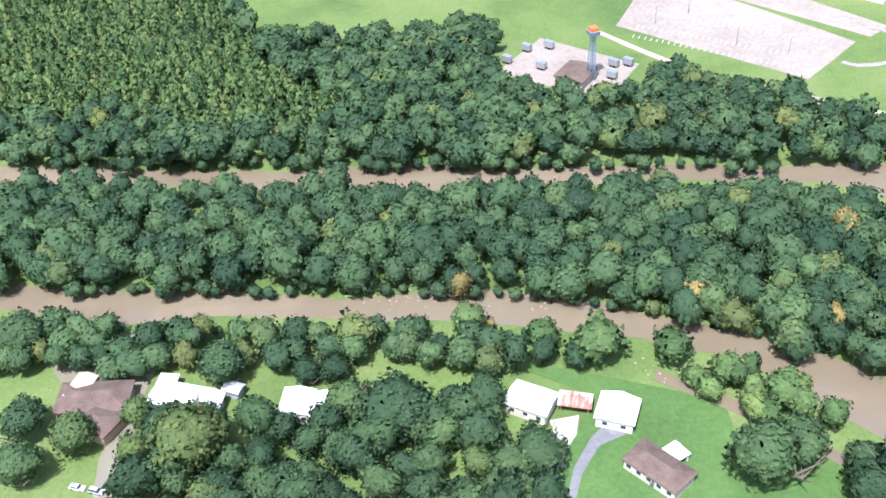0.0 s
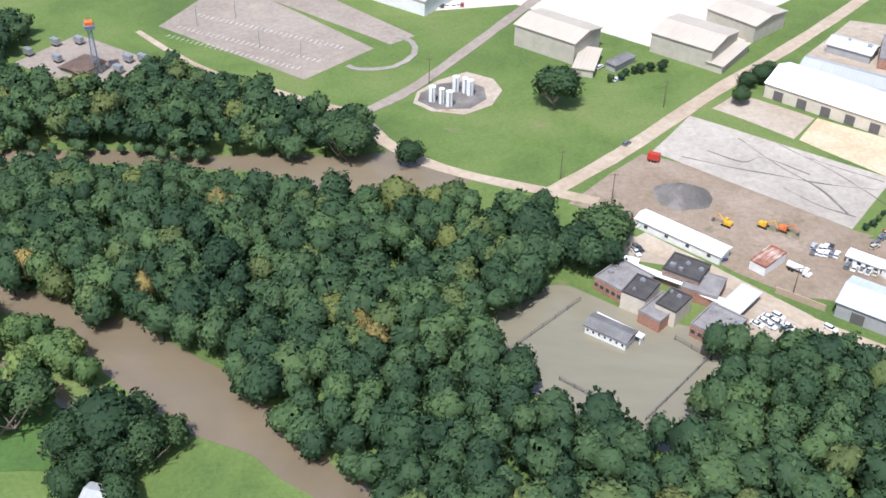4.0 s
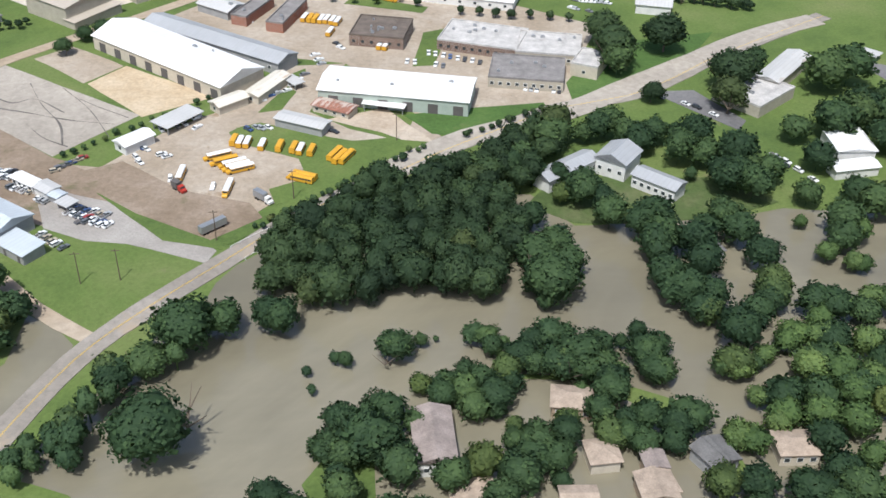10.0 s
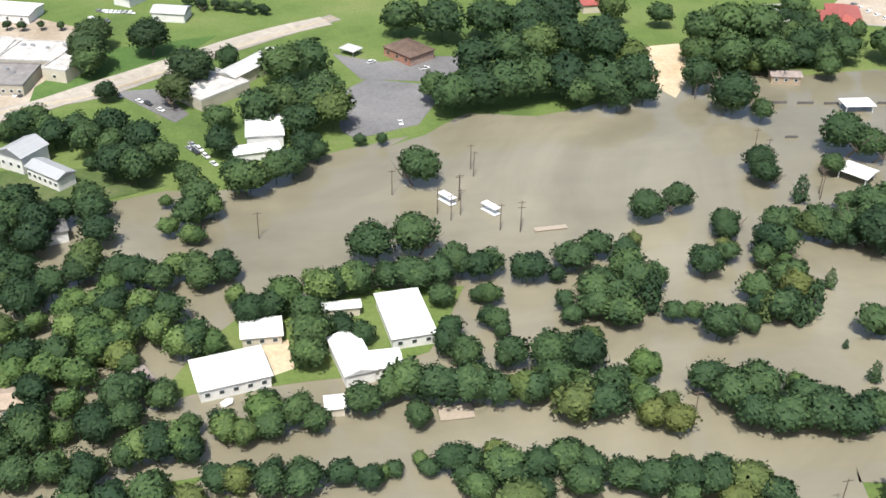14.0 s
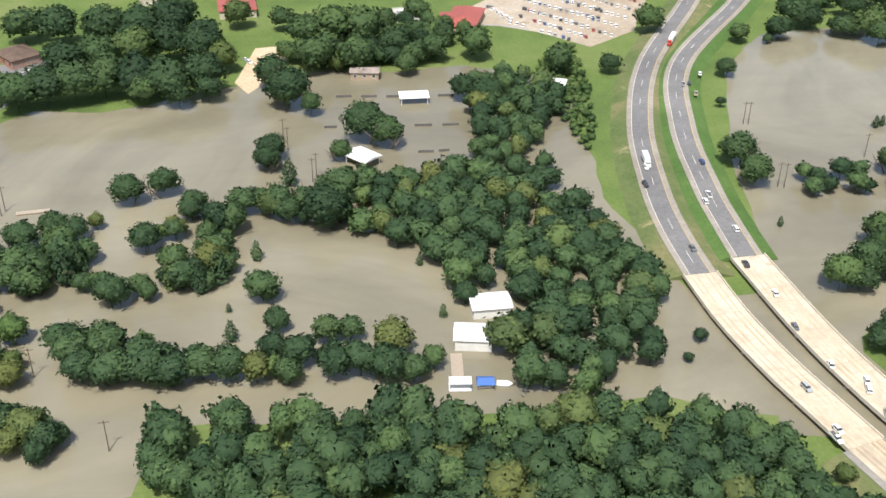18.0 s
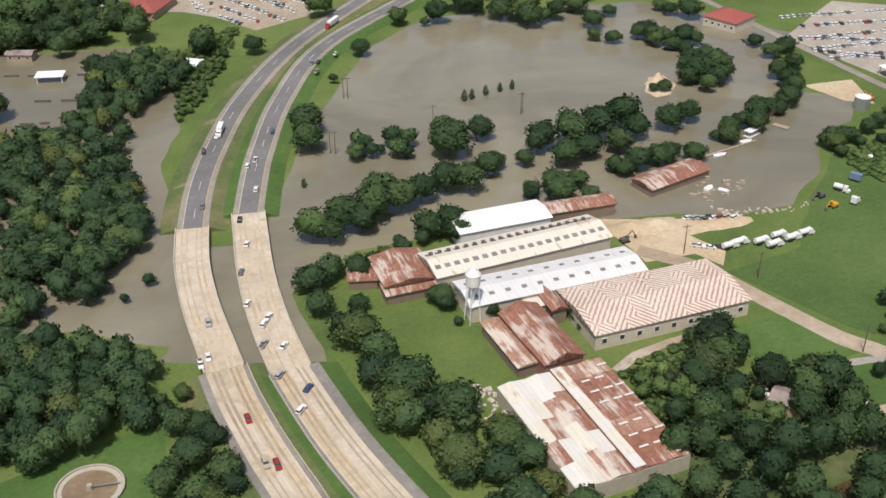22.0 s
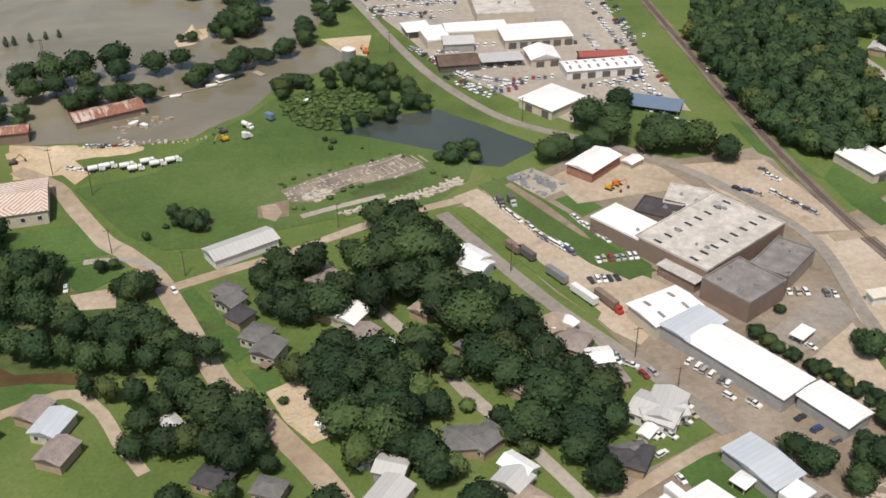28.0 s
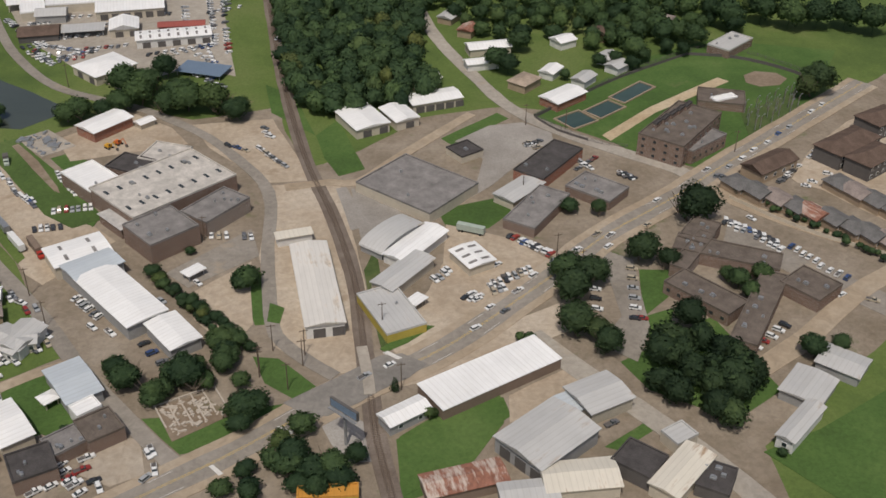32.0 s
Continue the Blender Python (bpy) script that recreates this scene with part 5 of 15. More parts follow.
def bridge(name, line, half, z, label):
    """A concrete deck on bents with kerb barriers."""
    o = line[0].copy()
    rt = root(name, o.x, o.y, 0, 0, label, "bridge", "", "structure")
    loc = [p - Vector((o.x, o.y, p.z)) for p in line]
    part("deck", ribbon_mesh("deck", loc, -half, half, z, DECK, 0.45), rt)
    for s in (-1, 1):
        part("barrier", ribbon_mesh("barrier", loc, s * half - 0.13, s * half + 0.13, z + 0.62, W_CREAM, 0.62 + 0.5), rt)
        part("girder", ribbon_mesh("girder", loc, s * half * 0.8 - 0.25, s * half * 0.8 + 0.25, z - 0.45, W_BEIGE, 0.8), rt)
    part("girder", ribbon_mesh("girder", loc, -0.25, 0.25, z - 0.45, W_BEIGE, 0.8), rt)
    sd = offsets(loc)
    for i in range(2, len(loc) - 1, 3):
        c, s = loc[i], sd[i]
        a = math.degrees(math.atan2(s.y, s.x))
        part("bent_cap", Shape().obox(c.x, c.y, z - 1.75, half * 1.9, 0.8, 0.5, a).mesh("bent_cap", W_BEIGE), rt)
        for k in (-0.7, 0, 0.7):
            q = c + s * half * k
            part("pier", Shape().tube((q.x, q.y, -0.5), (q.x, q.y, z - 1.7), 0.32, 0.32, 8).mesh("pier", W_BEIGE), rt)
    for u in (-3.0, -1.4, 1.4, 3.0):
        part("tyre_track", ribbon_mesh("tyre_track", loc, u - 0.3, u + 0.3, z + 0.006, LANEDUST, 0.004, 0.3), rt, "tan worn tyre track")
    for i in range(3, len(loc), 4):
        c, s = loc[i], sd[i]
        a = math.degrees(math.atan2(s.y, s.x))
        part("deck_joint", Shape().obox(c.x, c.y, z, half * 1.9, 0.12, 0.012, a).mesh("deck_joint", W_TAN), rt)
    return rt


def railway(name, pts):
    line = smooth_line(pts, 4.0)
    o = line[0]
    rt = root(name, o.x, o.y, 0, 0, "single railway track on brown ballast", "railway", "", "structure")
    loc = [p - Vector((o.x, o.y, 0)) for p in line]
    part("ballast", ribbon_mesh("ballast", loc, -2.6, 2.6, 0.2, BALLAST, 0.25, 0.3), rt)
    for s in (-0.55, 0.55):
        part("rail", ribbon_mesh("rail", loc, s - 0.07, s + 0.07, 0.42, RAILSTEEL, 0.16), rt)
    S = Shape()
    fine = smooth_line(pts, 0.6)
    sd = offsets(fine)
    for p, s in zip(fine, sd):
        a = math.degrees(math.atan2(s.y, s.x))
        S.obox(p.x - o.x, p.y - o.y, 0.18, 2.0, 0.2, 0.09, a)
    tagged(part("sleeper_bed", S.mesh("sleeper_bed", WOODPOLE), rt), kind="stuff")
    return rt


def slab_pieces(name, x, y, w, d, rot, nx, ny, label, material=None):
    """A ruined floor: low wall stubs in a grid of rooms."""
    rt = root(name, x, y, 0, rot, label, "ruin")
    rng = random.Random(int(abs(x)))
    for i in range(nx + 1):
        if rng.random() < 0.8:
            u = -w / 2 + w * i / nx
            part("wall_stub", Shape().box(u - 0.2, -d / 2, -0.1, u + 0.2, d / 2 * rng.uniform(0.2, 1), rng.uniform(0.25, 0.6)).mesh("wall_stub", material or RUBBLE), rt)
    for j in range(ny + 1):
        v = -d / 2 + d * j / ny
        part("wall_stub", Shape().box(-w / 2, v - 0.2, -0.1, w / 2 * rng.uniform(0.3, 1), v + 0.2, rng.uniform(0.25, 0.6)).mesh("wall_stub", material or RUBBLE), rt)
    return rt


def basin(x, y, w, d, rot, label="sunken concrete basin with green water"):
    rt = root("basin", x, y, 0, rot, label, "basin")
    for a in ((-w / 2, -d / 2, w / 2, -d / 2 + 0.5), (-w / 2, d / 2 - 0.5, w / 2, d / 2), (-w / 2, -d / 2 + 0.5, -w / 2 + 0.5, d / 2 - 0.5), (w / 2 - 0.5, -d / 2 + 0.5, w / 2, d / 2 - 0.5)):
        part("rim", Shape().box(a[0], a[1], -0.2, a[2], a[3], 0.7).mesh("rim", W_TAN), rt)
    part("water", Shape().box(-w / 2 + 0.5, -d / 2 + 0.5, -0.2, w / 2 - 0.5, d / 2 - 0.5, 0.25).mesh("water", GREENWATER), rt)
    return rt


def round_basin(x, y, r):
    rt = root("settling_basin", x, y, 0, 0, "round concrete settling basin with dark water on a lawn", "basin")
    n = 48
    ring = [(math.cos(2 * math.pi * i / n), math.sin(2 * math.pi * i / n)) for i in range(n)]
    vs = [(c * q, s * q, z) for q, z in ((r, -0.2), (r, 0.9), (r - 0.45, 0.9), (r - 0.45, -0.15)) for c, s in ring]
    part("rim", mesh_of("rim", vs, [(k * n + i, k * n + (i + 1) % n, k * n + n + (i + 1) % n, k * n + n + i) for k in range(3) for i in range(n)], CONCRETE), rt)
    vs = [(c * q, s * q, z) for q, z in ((r - 0.46, 0.5), (r - 1.6, 0.5), (r - 1.6, -0.1)) for c, s in ring]
    part("launder", mesh_of("launder", vs, [(k * n + i, k * n + (i + 1) % n, k * n + n + (i + 1) % n, k * n + n + i) for k in range(2) for i in range(n)], W_BEIGE), rt)
    part("water", Shape().tube((0, 0, -0.1), (0, 0, 0.3), r - 1.6, r - 1.6, n).mesh("water", MUD), rt)
    part("centre_column", Shape().tube((0, 0, 0.2), (0, 0, 1.6), 0.7, 0.6, 12).mesh("centre_column", CONCRETE), rt)
    part("skimmer_arm", Shape().box(0, -0.12, 0.9, r - 1.0, 0.12, 1.1).mesh("skimmer_arm", STEEL), rt)
    return rt


# ---- ground ----
tagged(new("ground", mesh_of("ground", [(-3500, -2500, 0), (5500, -2500, 0), (5500, 6000, 0), (-3500, 6000, 0)], [(0, 1, 2, 3)], GRASS)),
       "grassy flat ground reaching the horizon", "ground", "", "structure")


# town ground
region("town_ground", [(1082.2, -51.5), (1097.1, -38.7), (1113.3, -33.1), (1144.4, -15.9), (1167.4, -31.4), (1199.1, -25.6), (1201.9, -79.1), (1224.7, -68.3), (1250.2, -47.7), (1287, -45.3), (1299.3, -50.5), (1322, -87.7), (1343.4, -108.9), (1382.4, -85.6), (1452.7, -46.7), (1524.7, -36.6), (1490.9, -140.5), (1382.6, -241.8), (1348.1, -209.7), (1293.9, -241.2), (1288.4, -277.4), (1152, -253.9), (1141.9, -235.5), (1074.7, -221.9), (1053.6, -198.6), (1094.5, -184.2), (1128.8, -167.3), (1115.1, -131.5), (1098.1, -91.3)], 0.0129, TOWN, 2.25, label="trodden tan earth and worn paving between the town buildings", category="ground")
region("lawn_patch", [(1115.7, -52), (1123.9, -48.2), (1130.5, -59), (1122.2, -64.1)], 0.0178, LAWN, 0.60, label="mown green grass patch between town lots", category="ground")
region("lawn_patch", [(1098.5, -48.6), (1110.5, -68.8), (1132.5, -99.8), (1128.5, -103.3), (1119.3, -91.5), (1104.7, -71.4)], 0.0187, LAWN, 0.60, label="mown green grass patch between town lots", category="ground")
region("lawn_patch", [(1174.9, -140.6), (1182.1, -139.2), (1181, -165.8), (1177.4, -165.6)], 0.0196, LAWN, 0.60, label="mown green grass patch between town lots", category="ground")
region("lawn_patch", [(1114.2, -178.8), (1123.9, -175.4), (1132.4, -197.7), (1124.9, -200.4)], 0.0205, LAWN, 0.60, label="mown green grass patch between town lots", category="ground")
region("lawn_patch", [(1175.6, -179), (1182.4, -181.5), (1190.3, -195.2), (1185.9, -201), (1177.7, -191)], 0.0214, LAWN, 0.60, label="mown green grass patch between town lots", category="ground")
region("lawn_patch", [(1188.6, -93.5), (1192.8, -93.3), (1191.2, -111.5), (1187.8, -111.8)], 0.0223, LAWN, 0.60, label="mown green grass patch between town lots", category="ground")
region("lawn_patch", [(1210.3, -53.8), (1220.5, -42.4), (1223.2, -83.1), (1213.7, -86), (1210.8, -71.9)], 0.0232, LAWN, 0.60, label="mown green grass patch between town lots", category="ground")
region("lawn_patch", [(1242, -115.5), (1265.5, -111.5), (1266, -121.8), (1255.3, -130.2), (1242.2, -126.4)], 0.0241, LAWN, 0.60, label="mown green grass patch between town lots", category="ground")
region("lawn_patch", [(1206.8, -219.5), (1221.2, -212.7), (1237.1, -209.2), (1237.1, -216.9), (1220.7, -226.7), (1216.6, -237.2), (1204.3, -239.9)], 0.0250, LAWN, 0.60, label="mown green grass patch between town lots", category="ground")
region("lawn_patch", [(1293.5, -162.7), (1303.6, -165), (1298.9, -176.6), (1286.1, -185.2)], 0.0259, LAWN, 0.60, label="mown green grass patch between town lots", category="ground")
region("lawn_patch", [(1256.1, -232.7), (1274.5, -224.2), (1274.6, -228.1), (1259.6, -235)], 0.0268, LAWN, 0.60, label="mown green grass patch between town lots", category="ground")
region("lawn_patch", [(1286.1, -185.2), (1296, -183.2), (1289.3, -194.5), (1283.3, -195.8)], 0.0277, LAWN, 0.60, label="mown green grass patch between town lots", category="ground")
region("lawn_patch", [(1254.9, -65.6), (1281.3, -49.3), (1284.2, -54.9), (1257.6, -72.1)], 0.0286, LAWN, 0.60, label="mown green grass patch between town lots", category="ground")
region("lawn_patch", [(1272.2, -202.9), (1305.1, -189.4), (1309.1, -223), (1291.3, -231.3), (1275.1, -215.4)], 0.0295, LAWN, 0.60, label="mown green grass patch between town lots", category="ground")
region("lawn_patch", [(1293.4, -54.4), (1361.4, -9.3), (1396.6, 3.1), (1445, -20.2), (1408.1, -65.6), (1369.6, -87.6), (1339.4, -108), (1319.9, -87.2)], 0.0304, LAWN, 0.60, label="mown green grass patch between town lots", category="ground")
region("lawn_patch", [(1111.3, -178.8), (1121.6, -176.9), (1125.8, -188.7), (1127.6, -197.6), (1115.9, -199.5)], 0.0313, LAWN, 0.60, label="mown green grass patch between town lots", category="ground")
region("lawn_patch", [(1146.5, -197.7), (1167.2, -200.2), (1181.4, -200.1), (1166.4, -212.4), (1155.7, -213)], 0.0322, LAWN, 0.60, label="mown green grass patch between town lots", category="ground")
region("lawn_patch", [(1210.3, -53.8), (1195.9, -31.2), (1196.3, -4.7), (1206.2, -17.8)], 0.0331, LAWN, 0.60, label="mown green grass patch between town lots", category="ground")
region("lawn_basin", [(754.3, -64.2), (765.6, -59.5), (776.3, -54.3), (796.6, -47.7), (797.8, -68.8), (791.8, -81.5), (763.5, -83), (751.4, -75.4)], 0.0300, LAWN, 0.75, label="mown lawn round the settling basin", category="ground")

# water
region("water_north_canal", [(-183.5, 293.4), (-128.2, 285.2), (-83.4, 278.4), (-39.7, 272.4), (-5.4, 272.9), (28.5, 266.9), (72.6, 265.5), (104.3, 260.6), (154, 258.3), (163.4, 261.1), (172.5, 256.2), (188.8, 242.5), (177.2, 237.2), (152.2, 239.1), (148.5, 233.7), (120.1, 250.1), (52.7, 260), (70.4, 255.2), (27.6, 258), (-5.7, 258.5), (-39, 260.3), (-82.1, 270.6), (-125.2, 274), (-177.8, 278.7)], 0.0411, RIVER, 1.5, label="muddy brown canal in flood between the woods", category="water")
region("water_bayou", [(-183.7, 219.5), (-189.4, 231.5), (-112.1, 225.5), (-81.1, 220.3), (-51.1, 218.3), (-21.2, 211.4), (8.1, 212.8), (37.1, 208.3), (54.1, 199.9), (75.7, 191.1), (96, 179.5), (105, 171.4), (119.4, 161.5), (126.6, 152.5), (138.6, 139.2), (146.1, 128.8), (156.6, 121.2), (170.5, 105.1), (181.7, 89), (162.8, 90.2), (150.5, 106.4), (140.8, 121), (134.2, 126.4), (126.5, 134.9), (112.5, 141.6), (90.3, 163.1), (74, 181.6), (54.4, 188.8), (55.1, 189.6), (21.4, 197.8), (-21.1, 203.7), (-50, 207.4), (-78.5, 206.7), (-109.2, 215)], 0.0422, RIVER, 1.5, label="muddy brown bayou in flood with bright reflections", category="water")
region("water_field", [(186.5, 191.6), (205.9, 189.6), (223.3, 175.8), (246, 165.9), (238.4, 157.7), (233.1, 140.4), (222.2, 125.2), (208.9, 136.2), (194.3, 144.2), (183.4, 160.3)], 0.0433, FLOOD, 1.12, label="flood water over the playing field beside the school", category="water")
region("water_ford", [(301.3, 131.9), (309.3, 126.1), (314.5, 118.5), (311.9, 109.8), (303.6, 94.1), (296.6, 80.5), (291.8, 72.2), (279.2, 70.2), (287.5, 90.9), (292.5, 104.5), (300.1, 113.4)], 0.0444, FLOOD, 0.8, label="flood water beside the road", category="water")
region("water_flood", [(307.7, 77), (322.6, 99), (333.6, 121.5), (352.5, 147.7), (370.5, 165), (398, 178), (435.8, 178.5), (445.8, 161.7), (466.9, 159.5), (485.6, 160.8), (508.8, 164.8), (535.9, 162.1), (559, 180.4), (588.9, 187.9), (582, 181.1), (611.5, 200.8), (636.8, 195.7), (661.3, 203.4), (684.8, 211.3), (705.8, 216.5), (744.9, 215), (697.5, 215.9), (730.1, 219.7), (756.4, 212.7), (780.9, 215), (804.3, 199.4), (815.6, 186.1), (803.8, 132.9), (797.7, 93.3), (797.9, 50.3), (799.8, 32.9), (818.1, 31.5), (830.3, 42.2), (850.4, 113.7), (885.7, 188.4), (919.2, 225.5), (952.6, 225.3), (1027.5, 223.3), (1084.6, 158.9), (1056.5, 149.2), (1043.8, 105.2), (1061.1, 89.6), (1048.9, 69.8), (1031.8, 62.9), (1015.9, 37.4), (996.2, 16), (975.8, 14.4), (950.6, 19.7), (935.2, 19.1), (928.5, 30.3), (889.6, 34.5), (869.9, 21.7), (854, 18), (836.7, 6.5), (831.8, -1.9), (834.9, -20.1), (837.7, -34.1), (796.8, -25.4), (789.6, -36.3), (799.9, -18), (775.3, -4.1), (746.9, -3), (706.3, 2.9), (653.4, 11.3), (656.1, 15.5), (650.6, -11.1), (622.9, -23.8), (591.1, -17.5), (538.1, 1.8), (498, 25.3), (522.3, 41.2), (499.1, 37.5), (469.9, 27.2), (421.7, 41.9), (369.3, 45.6), (334, 61)], 0.0555, FLOOD, 3.0, label="wide brown flood water over the low ground", category="water")
region("water_pond", [(1047.8, 11), (1062.8, 18), (1073.9, 22.7), (1088.8, 25.3), (1095.3, 17.5), (1105.5, 6.7), (1119.4, -10.7), (1117.7, -16), (1103.6, -26), (1089.4, -21.4), (1080.3, -16), (1068.4, -7.9), (1058.1, -0.1), (1050.3, 5.2)], 0.0566, POND, 0.4, label="dark still pond below the embankment", category="water")

# paved and bare ground
region("lot_compound", [(30.7, 327.3), (48.4, 350.6), (80, 327.6), (63.9, 301.9), (59.1, 309.5), (45.5, 316)], 0.0677, LOTCONC, 0.6, label="pale gravel compound round the radio mast", category="ground")
region("lot_parking_north", [(77.4, 357.2), (93.2, 387.8), (112.3, 387.9), (158.8, 335.2), (133.7, 310.5)], 0.0688, LOTCONC, 0.38, label="large empty concrete car park", category="ground")
region("lot_parking_far", [(104.8, 393.8), (122.1, 406.4), (174.6, 345.2), (165, 338.2)], 0.0699, LOTCONC, 0.38, label="far grey car park", category="ground")
region("apron", [(176.8, 367.6), (217.1, 373.6), (244.5, 348), (261.6, 333), (278.1, 321.2), (301.8, 338), (319.7, 366), (354.2, 393.1), (374.4, 489.3), (180, 482.8), (196.6, 404.2)], 0.071, APRON, 0.6, label="pale concrete apron round the hangars", category="ground")
region("lot_cracked", [(263.3, 279.4), (315.4, 237.2), (292.1, 211.4), (244.6, 256.9)], 0.0821, CONCRETE, 0.45, label="cracked grey concrete slab of a cleared lot", category="ground")
region("lot_tan", [(294.7, 262.1), (306.2, 275.9), (338.8, 248.8), (316.1, 235.7)], 0.0832, SAND, 0.75, label="tan bare sand lot", category="ground")
region("lot_debris", [(272.2, 284.4), (283.8, 294.8), (305.2, 275.9), (293.2, 262.7)], 0.0743, DIRT, 0.75, label="bare lot with old foundations", category="ground")
region("yard_dirt", [(213.3, 228.9), (241, 254.9), (255.6, 247.3), (292.1, 210.8), (309.3, 201.2), (331.5, 179.8), (338, 161), (314.2, 162.5), (300.4, 170.9), (285.8, 177.4), (264.7, 182.1), (252.5, 192.8), (236, 213.4)], 0.0754, YARD, 1.12, label="brown dirt works yard", category="ground")
region("yard_concrete", [(287.8, 199.6), (302.6, 188.1), (326.3, 177.6), (345.8, 156.1), (343.4, 150.1), (321.5, 161.3), (309.9, 163.7), (297.4, 171.2)], 0.0965, GRAVEL, 0.75, label="pale concrete service yard", category="ground")
region("yard_bus", [(298.3, 206.2), (317.1, 218.9), (332.4, 235), (365.7, 272.2), (384.3, 272.9), (370.5, 235.3), (384.5, 223.2), (399.4, 213.2), (406.1, 228.5), (413.1, 215.4), (395.2, 202), (384.7, 187.6), (368.2, 183.3), (360.1, 178.5), (344.6, 162.8), (330.2, 181.3), (311.8, 195.9)], 0.0876, DIRT, 1.12, label="wide sandy yard where buses are parked", category="ground")
region("yard_school", [(216.8, 201.7), (232, 213.1), (239.6, 204.6), (266.9, 173.6), (256.6, 161.1), (244.5, 168.1), (246.1, 178.1), (234.5, 197), (225.8, 200)], 0.0787, DIRT, 0.75, label="dirt forecourt of the school", category="ground")
region("lots_town", [(317.9, 321.9), (347.8, 353.7), (369.8, 346), (419.3, 351.5), (484.5, 301), (449, 224.7), (413.8, 217.1), (384.3, 272.9), (355.7, 282)], 0.0698, DIRT, 0.75, label="tan paved ground between the depot buildings", category="ground")
region("lot_office", [(423.6, 249.5), (465, 260), (470.5, 240.8), (449.9, 233.9), (435.1, 244)], 0.0909, DIRT, 0.45, label="tan paved court of the offices", category="ground")
region("lot_church", [(572.4, 265.2), (590, 253.8), (610.5, 256.4), (631.6, 253.2), (606.6, 231.9), (579.7, 238.8)], 0.082, ASPHALT, 0.45, label="grey asphalt car park", category="ground")
region("lot_ramp", [(566.9, 225.3), (581.8, 238.5), (604.1, 229.7), (603.7, 214.5), (593.9, 197.1), (570.7, 189.9), (566.6, 197.1)], 0.0881, ASPHALT, 0.6, label="grey asphalt car park running into the water", category="ground")
region("lot_church_low", [(489.4, 242.6), (505.4, 242.6), (516.1, 218.9), (511.5, 212.7)], 0.0842, ASPHALT, 0.38, label="asphalt car park beside the church hall", category="ground")
region("sand_ramp", [(698.2, 252), (713.1, 252.8), (707.2, 224.3), (691.4, 203), (686.9, 215.6)], 0.1053, SAND, 0.75, label="pale sandy slipway into the flood", category="ground")
region("lot_hospital", [(772.3, 270.2), (826.2, 285.9), (873.9, 271.1), (843.2, 230.1), (808, 257.7)], 0.0864, GRAVEL, 0.38, label="pale car park full of cars", category="ground")
region("lot_shop", [(783.5, 269.2), (809.5, 293.7), (842.4, 330.5), (906.8, 313.7), (865.4, 239.5), (839.2, 224), (814.4, 256.9)], 0.0875, DIRT, 0.38, label="tan car park beyond the trees", category="ground")
region("sand_factory", [(930.8, 21.4), (952.6, 16.1), (977.2, 14.2), (973.8, 9), (955.9, 5.5), (962.5, -5.4), (958.6, -13.5), (953.4, -5.1), (936.9, -6.5)], 0.0886, SAND, 1.12, label="heaped sand and bare ground beside the mill", category="ground")
region("dirt_bank", [(1050, 107), (1073.1, 107.9), (1067.9, 83.9), (1057.9, 89.4)], 0.1097, SAND, 0.75, label="sandy bank at the edge of the flood", category="ground")
region("lot_dealer", [(1071.1, 160.8), (1118.5, 202.3), (1192.9, 163.2), (1185.6, 99.1), (1185.3, 6), (1166.3, 18.8), (1138.5, 2.6), (1122.6, 24.4), (1100.1, 61.2), (1090.2, 95.6)], 0.0908, CONCRETE, 0.6, label="pale vehicle yard with many parked cars", category="ground")
region("slab_ruin", [(1026.7, -29.9), (1041.6, -21.3), (1056.6, -15), (1069.6, -10.3), (1074.5, -15.4), (1077.6, -22.4), (1068, -26.9), (1059, -29.2), (1048.7, -31), (1038.7, -39.7), (1030.1, -38.3)], 0.124, RUINSLAB, 0.5, label="ruined concrete floor slab in the field", category="ground")
region("slab_ruin_small", [(1018.6, -39.3), (1029.2, -36.4), (1028.8, -47.1), (1019, -47.1)], 0.113, YARD, 0.75, label="broken slab in the grass", category="ground")
region("rubble_bed", [(1060.7, -41.7), (1076.4, -36.2), (1087, -31), (1089.1, -36), (1075.9, -42.7), (1062.4, -46.7)], 0.0941, DIRT, 0.8, label="strip of rubble and bare earth", category="ground")
region("yard_strip", [(1083.3, -44.2), (1092.1, -40.1), (1100.1, -54.9), (1109.8, -76.7), (1119.2, -92.7), (1132.2, -102), (1139.3, -112.5), (1129.2, -122.7), (1119, -132.2), (1113.2, -125.4), (1104.3, -102.9), (1092.1, -65)], 0.0952, PALEDIRT, 0.6, label="dirt yard with parked lorries", category="ground")
region("yard_plant", [(1117, -37.4), (1143.9, -19.7), (1158.1, -36.5), (1163.6, -50.9), (1151.2, -52.8), (1123.1, -55.5)], 0.0963, PALEDIRT, 0.75, label="orange dirt yard behind the factory", category="ground")
region("yard_rail", [(1166.6, -35.9), (1196.1, -37.1), (1204.3, -87.3), (1189.1, -86.2), (1171, -54.5)], 0.0974, PALEDIRT, 0.75, label="bare earth beside the railway", category="ground")
region("yard_station", [(1190.4, -88.3), (1213.5, -89.2), (1210.5, -161.4), (1204.5, -191.6), (1192.5, -191.3), (1181.3, -175.5), (1182.1, -130.4)], 0.0985, PALEDIRT, 0.75, label="bare ground round the long depot", category="ground")
region("yard_south", [(1161.1, -146.2), (1179.7, -132.9), (1176.8, -165), (1169.1, -175.4), (1161, -159.3)], 0.0996, PALEDIRT, 0.75, label="sandy lot between the buildings", category="ground")
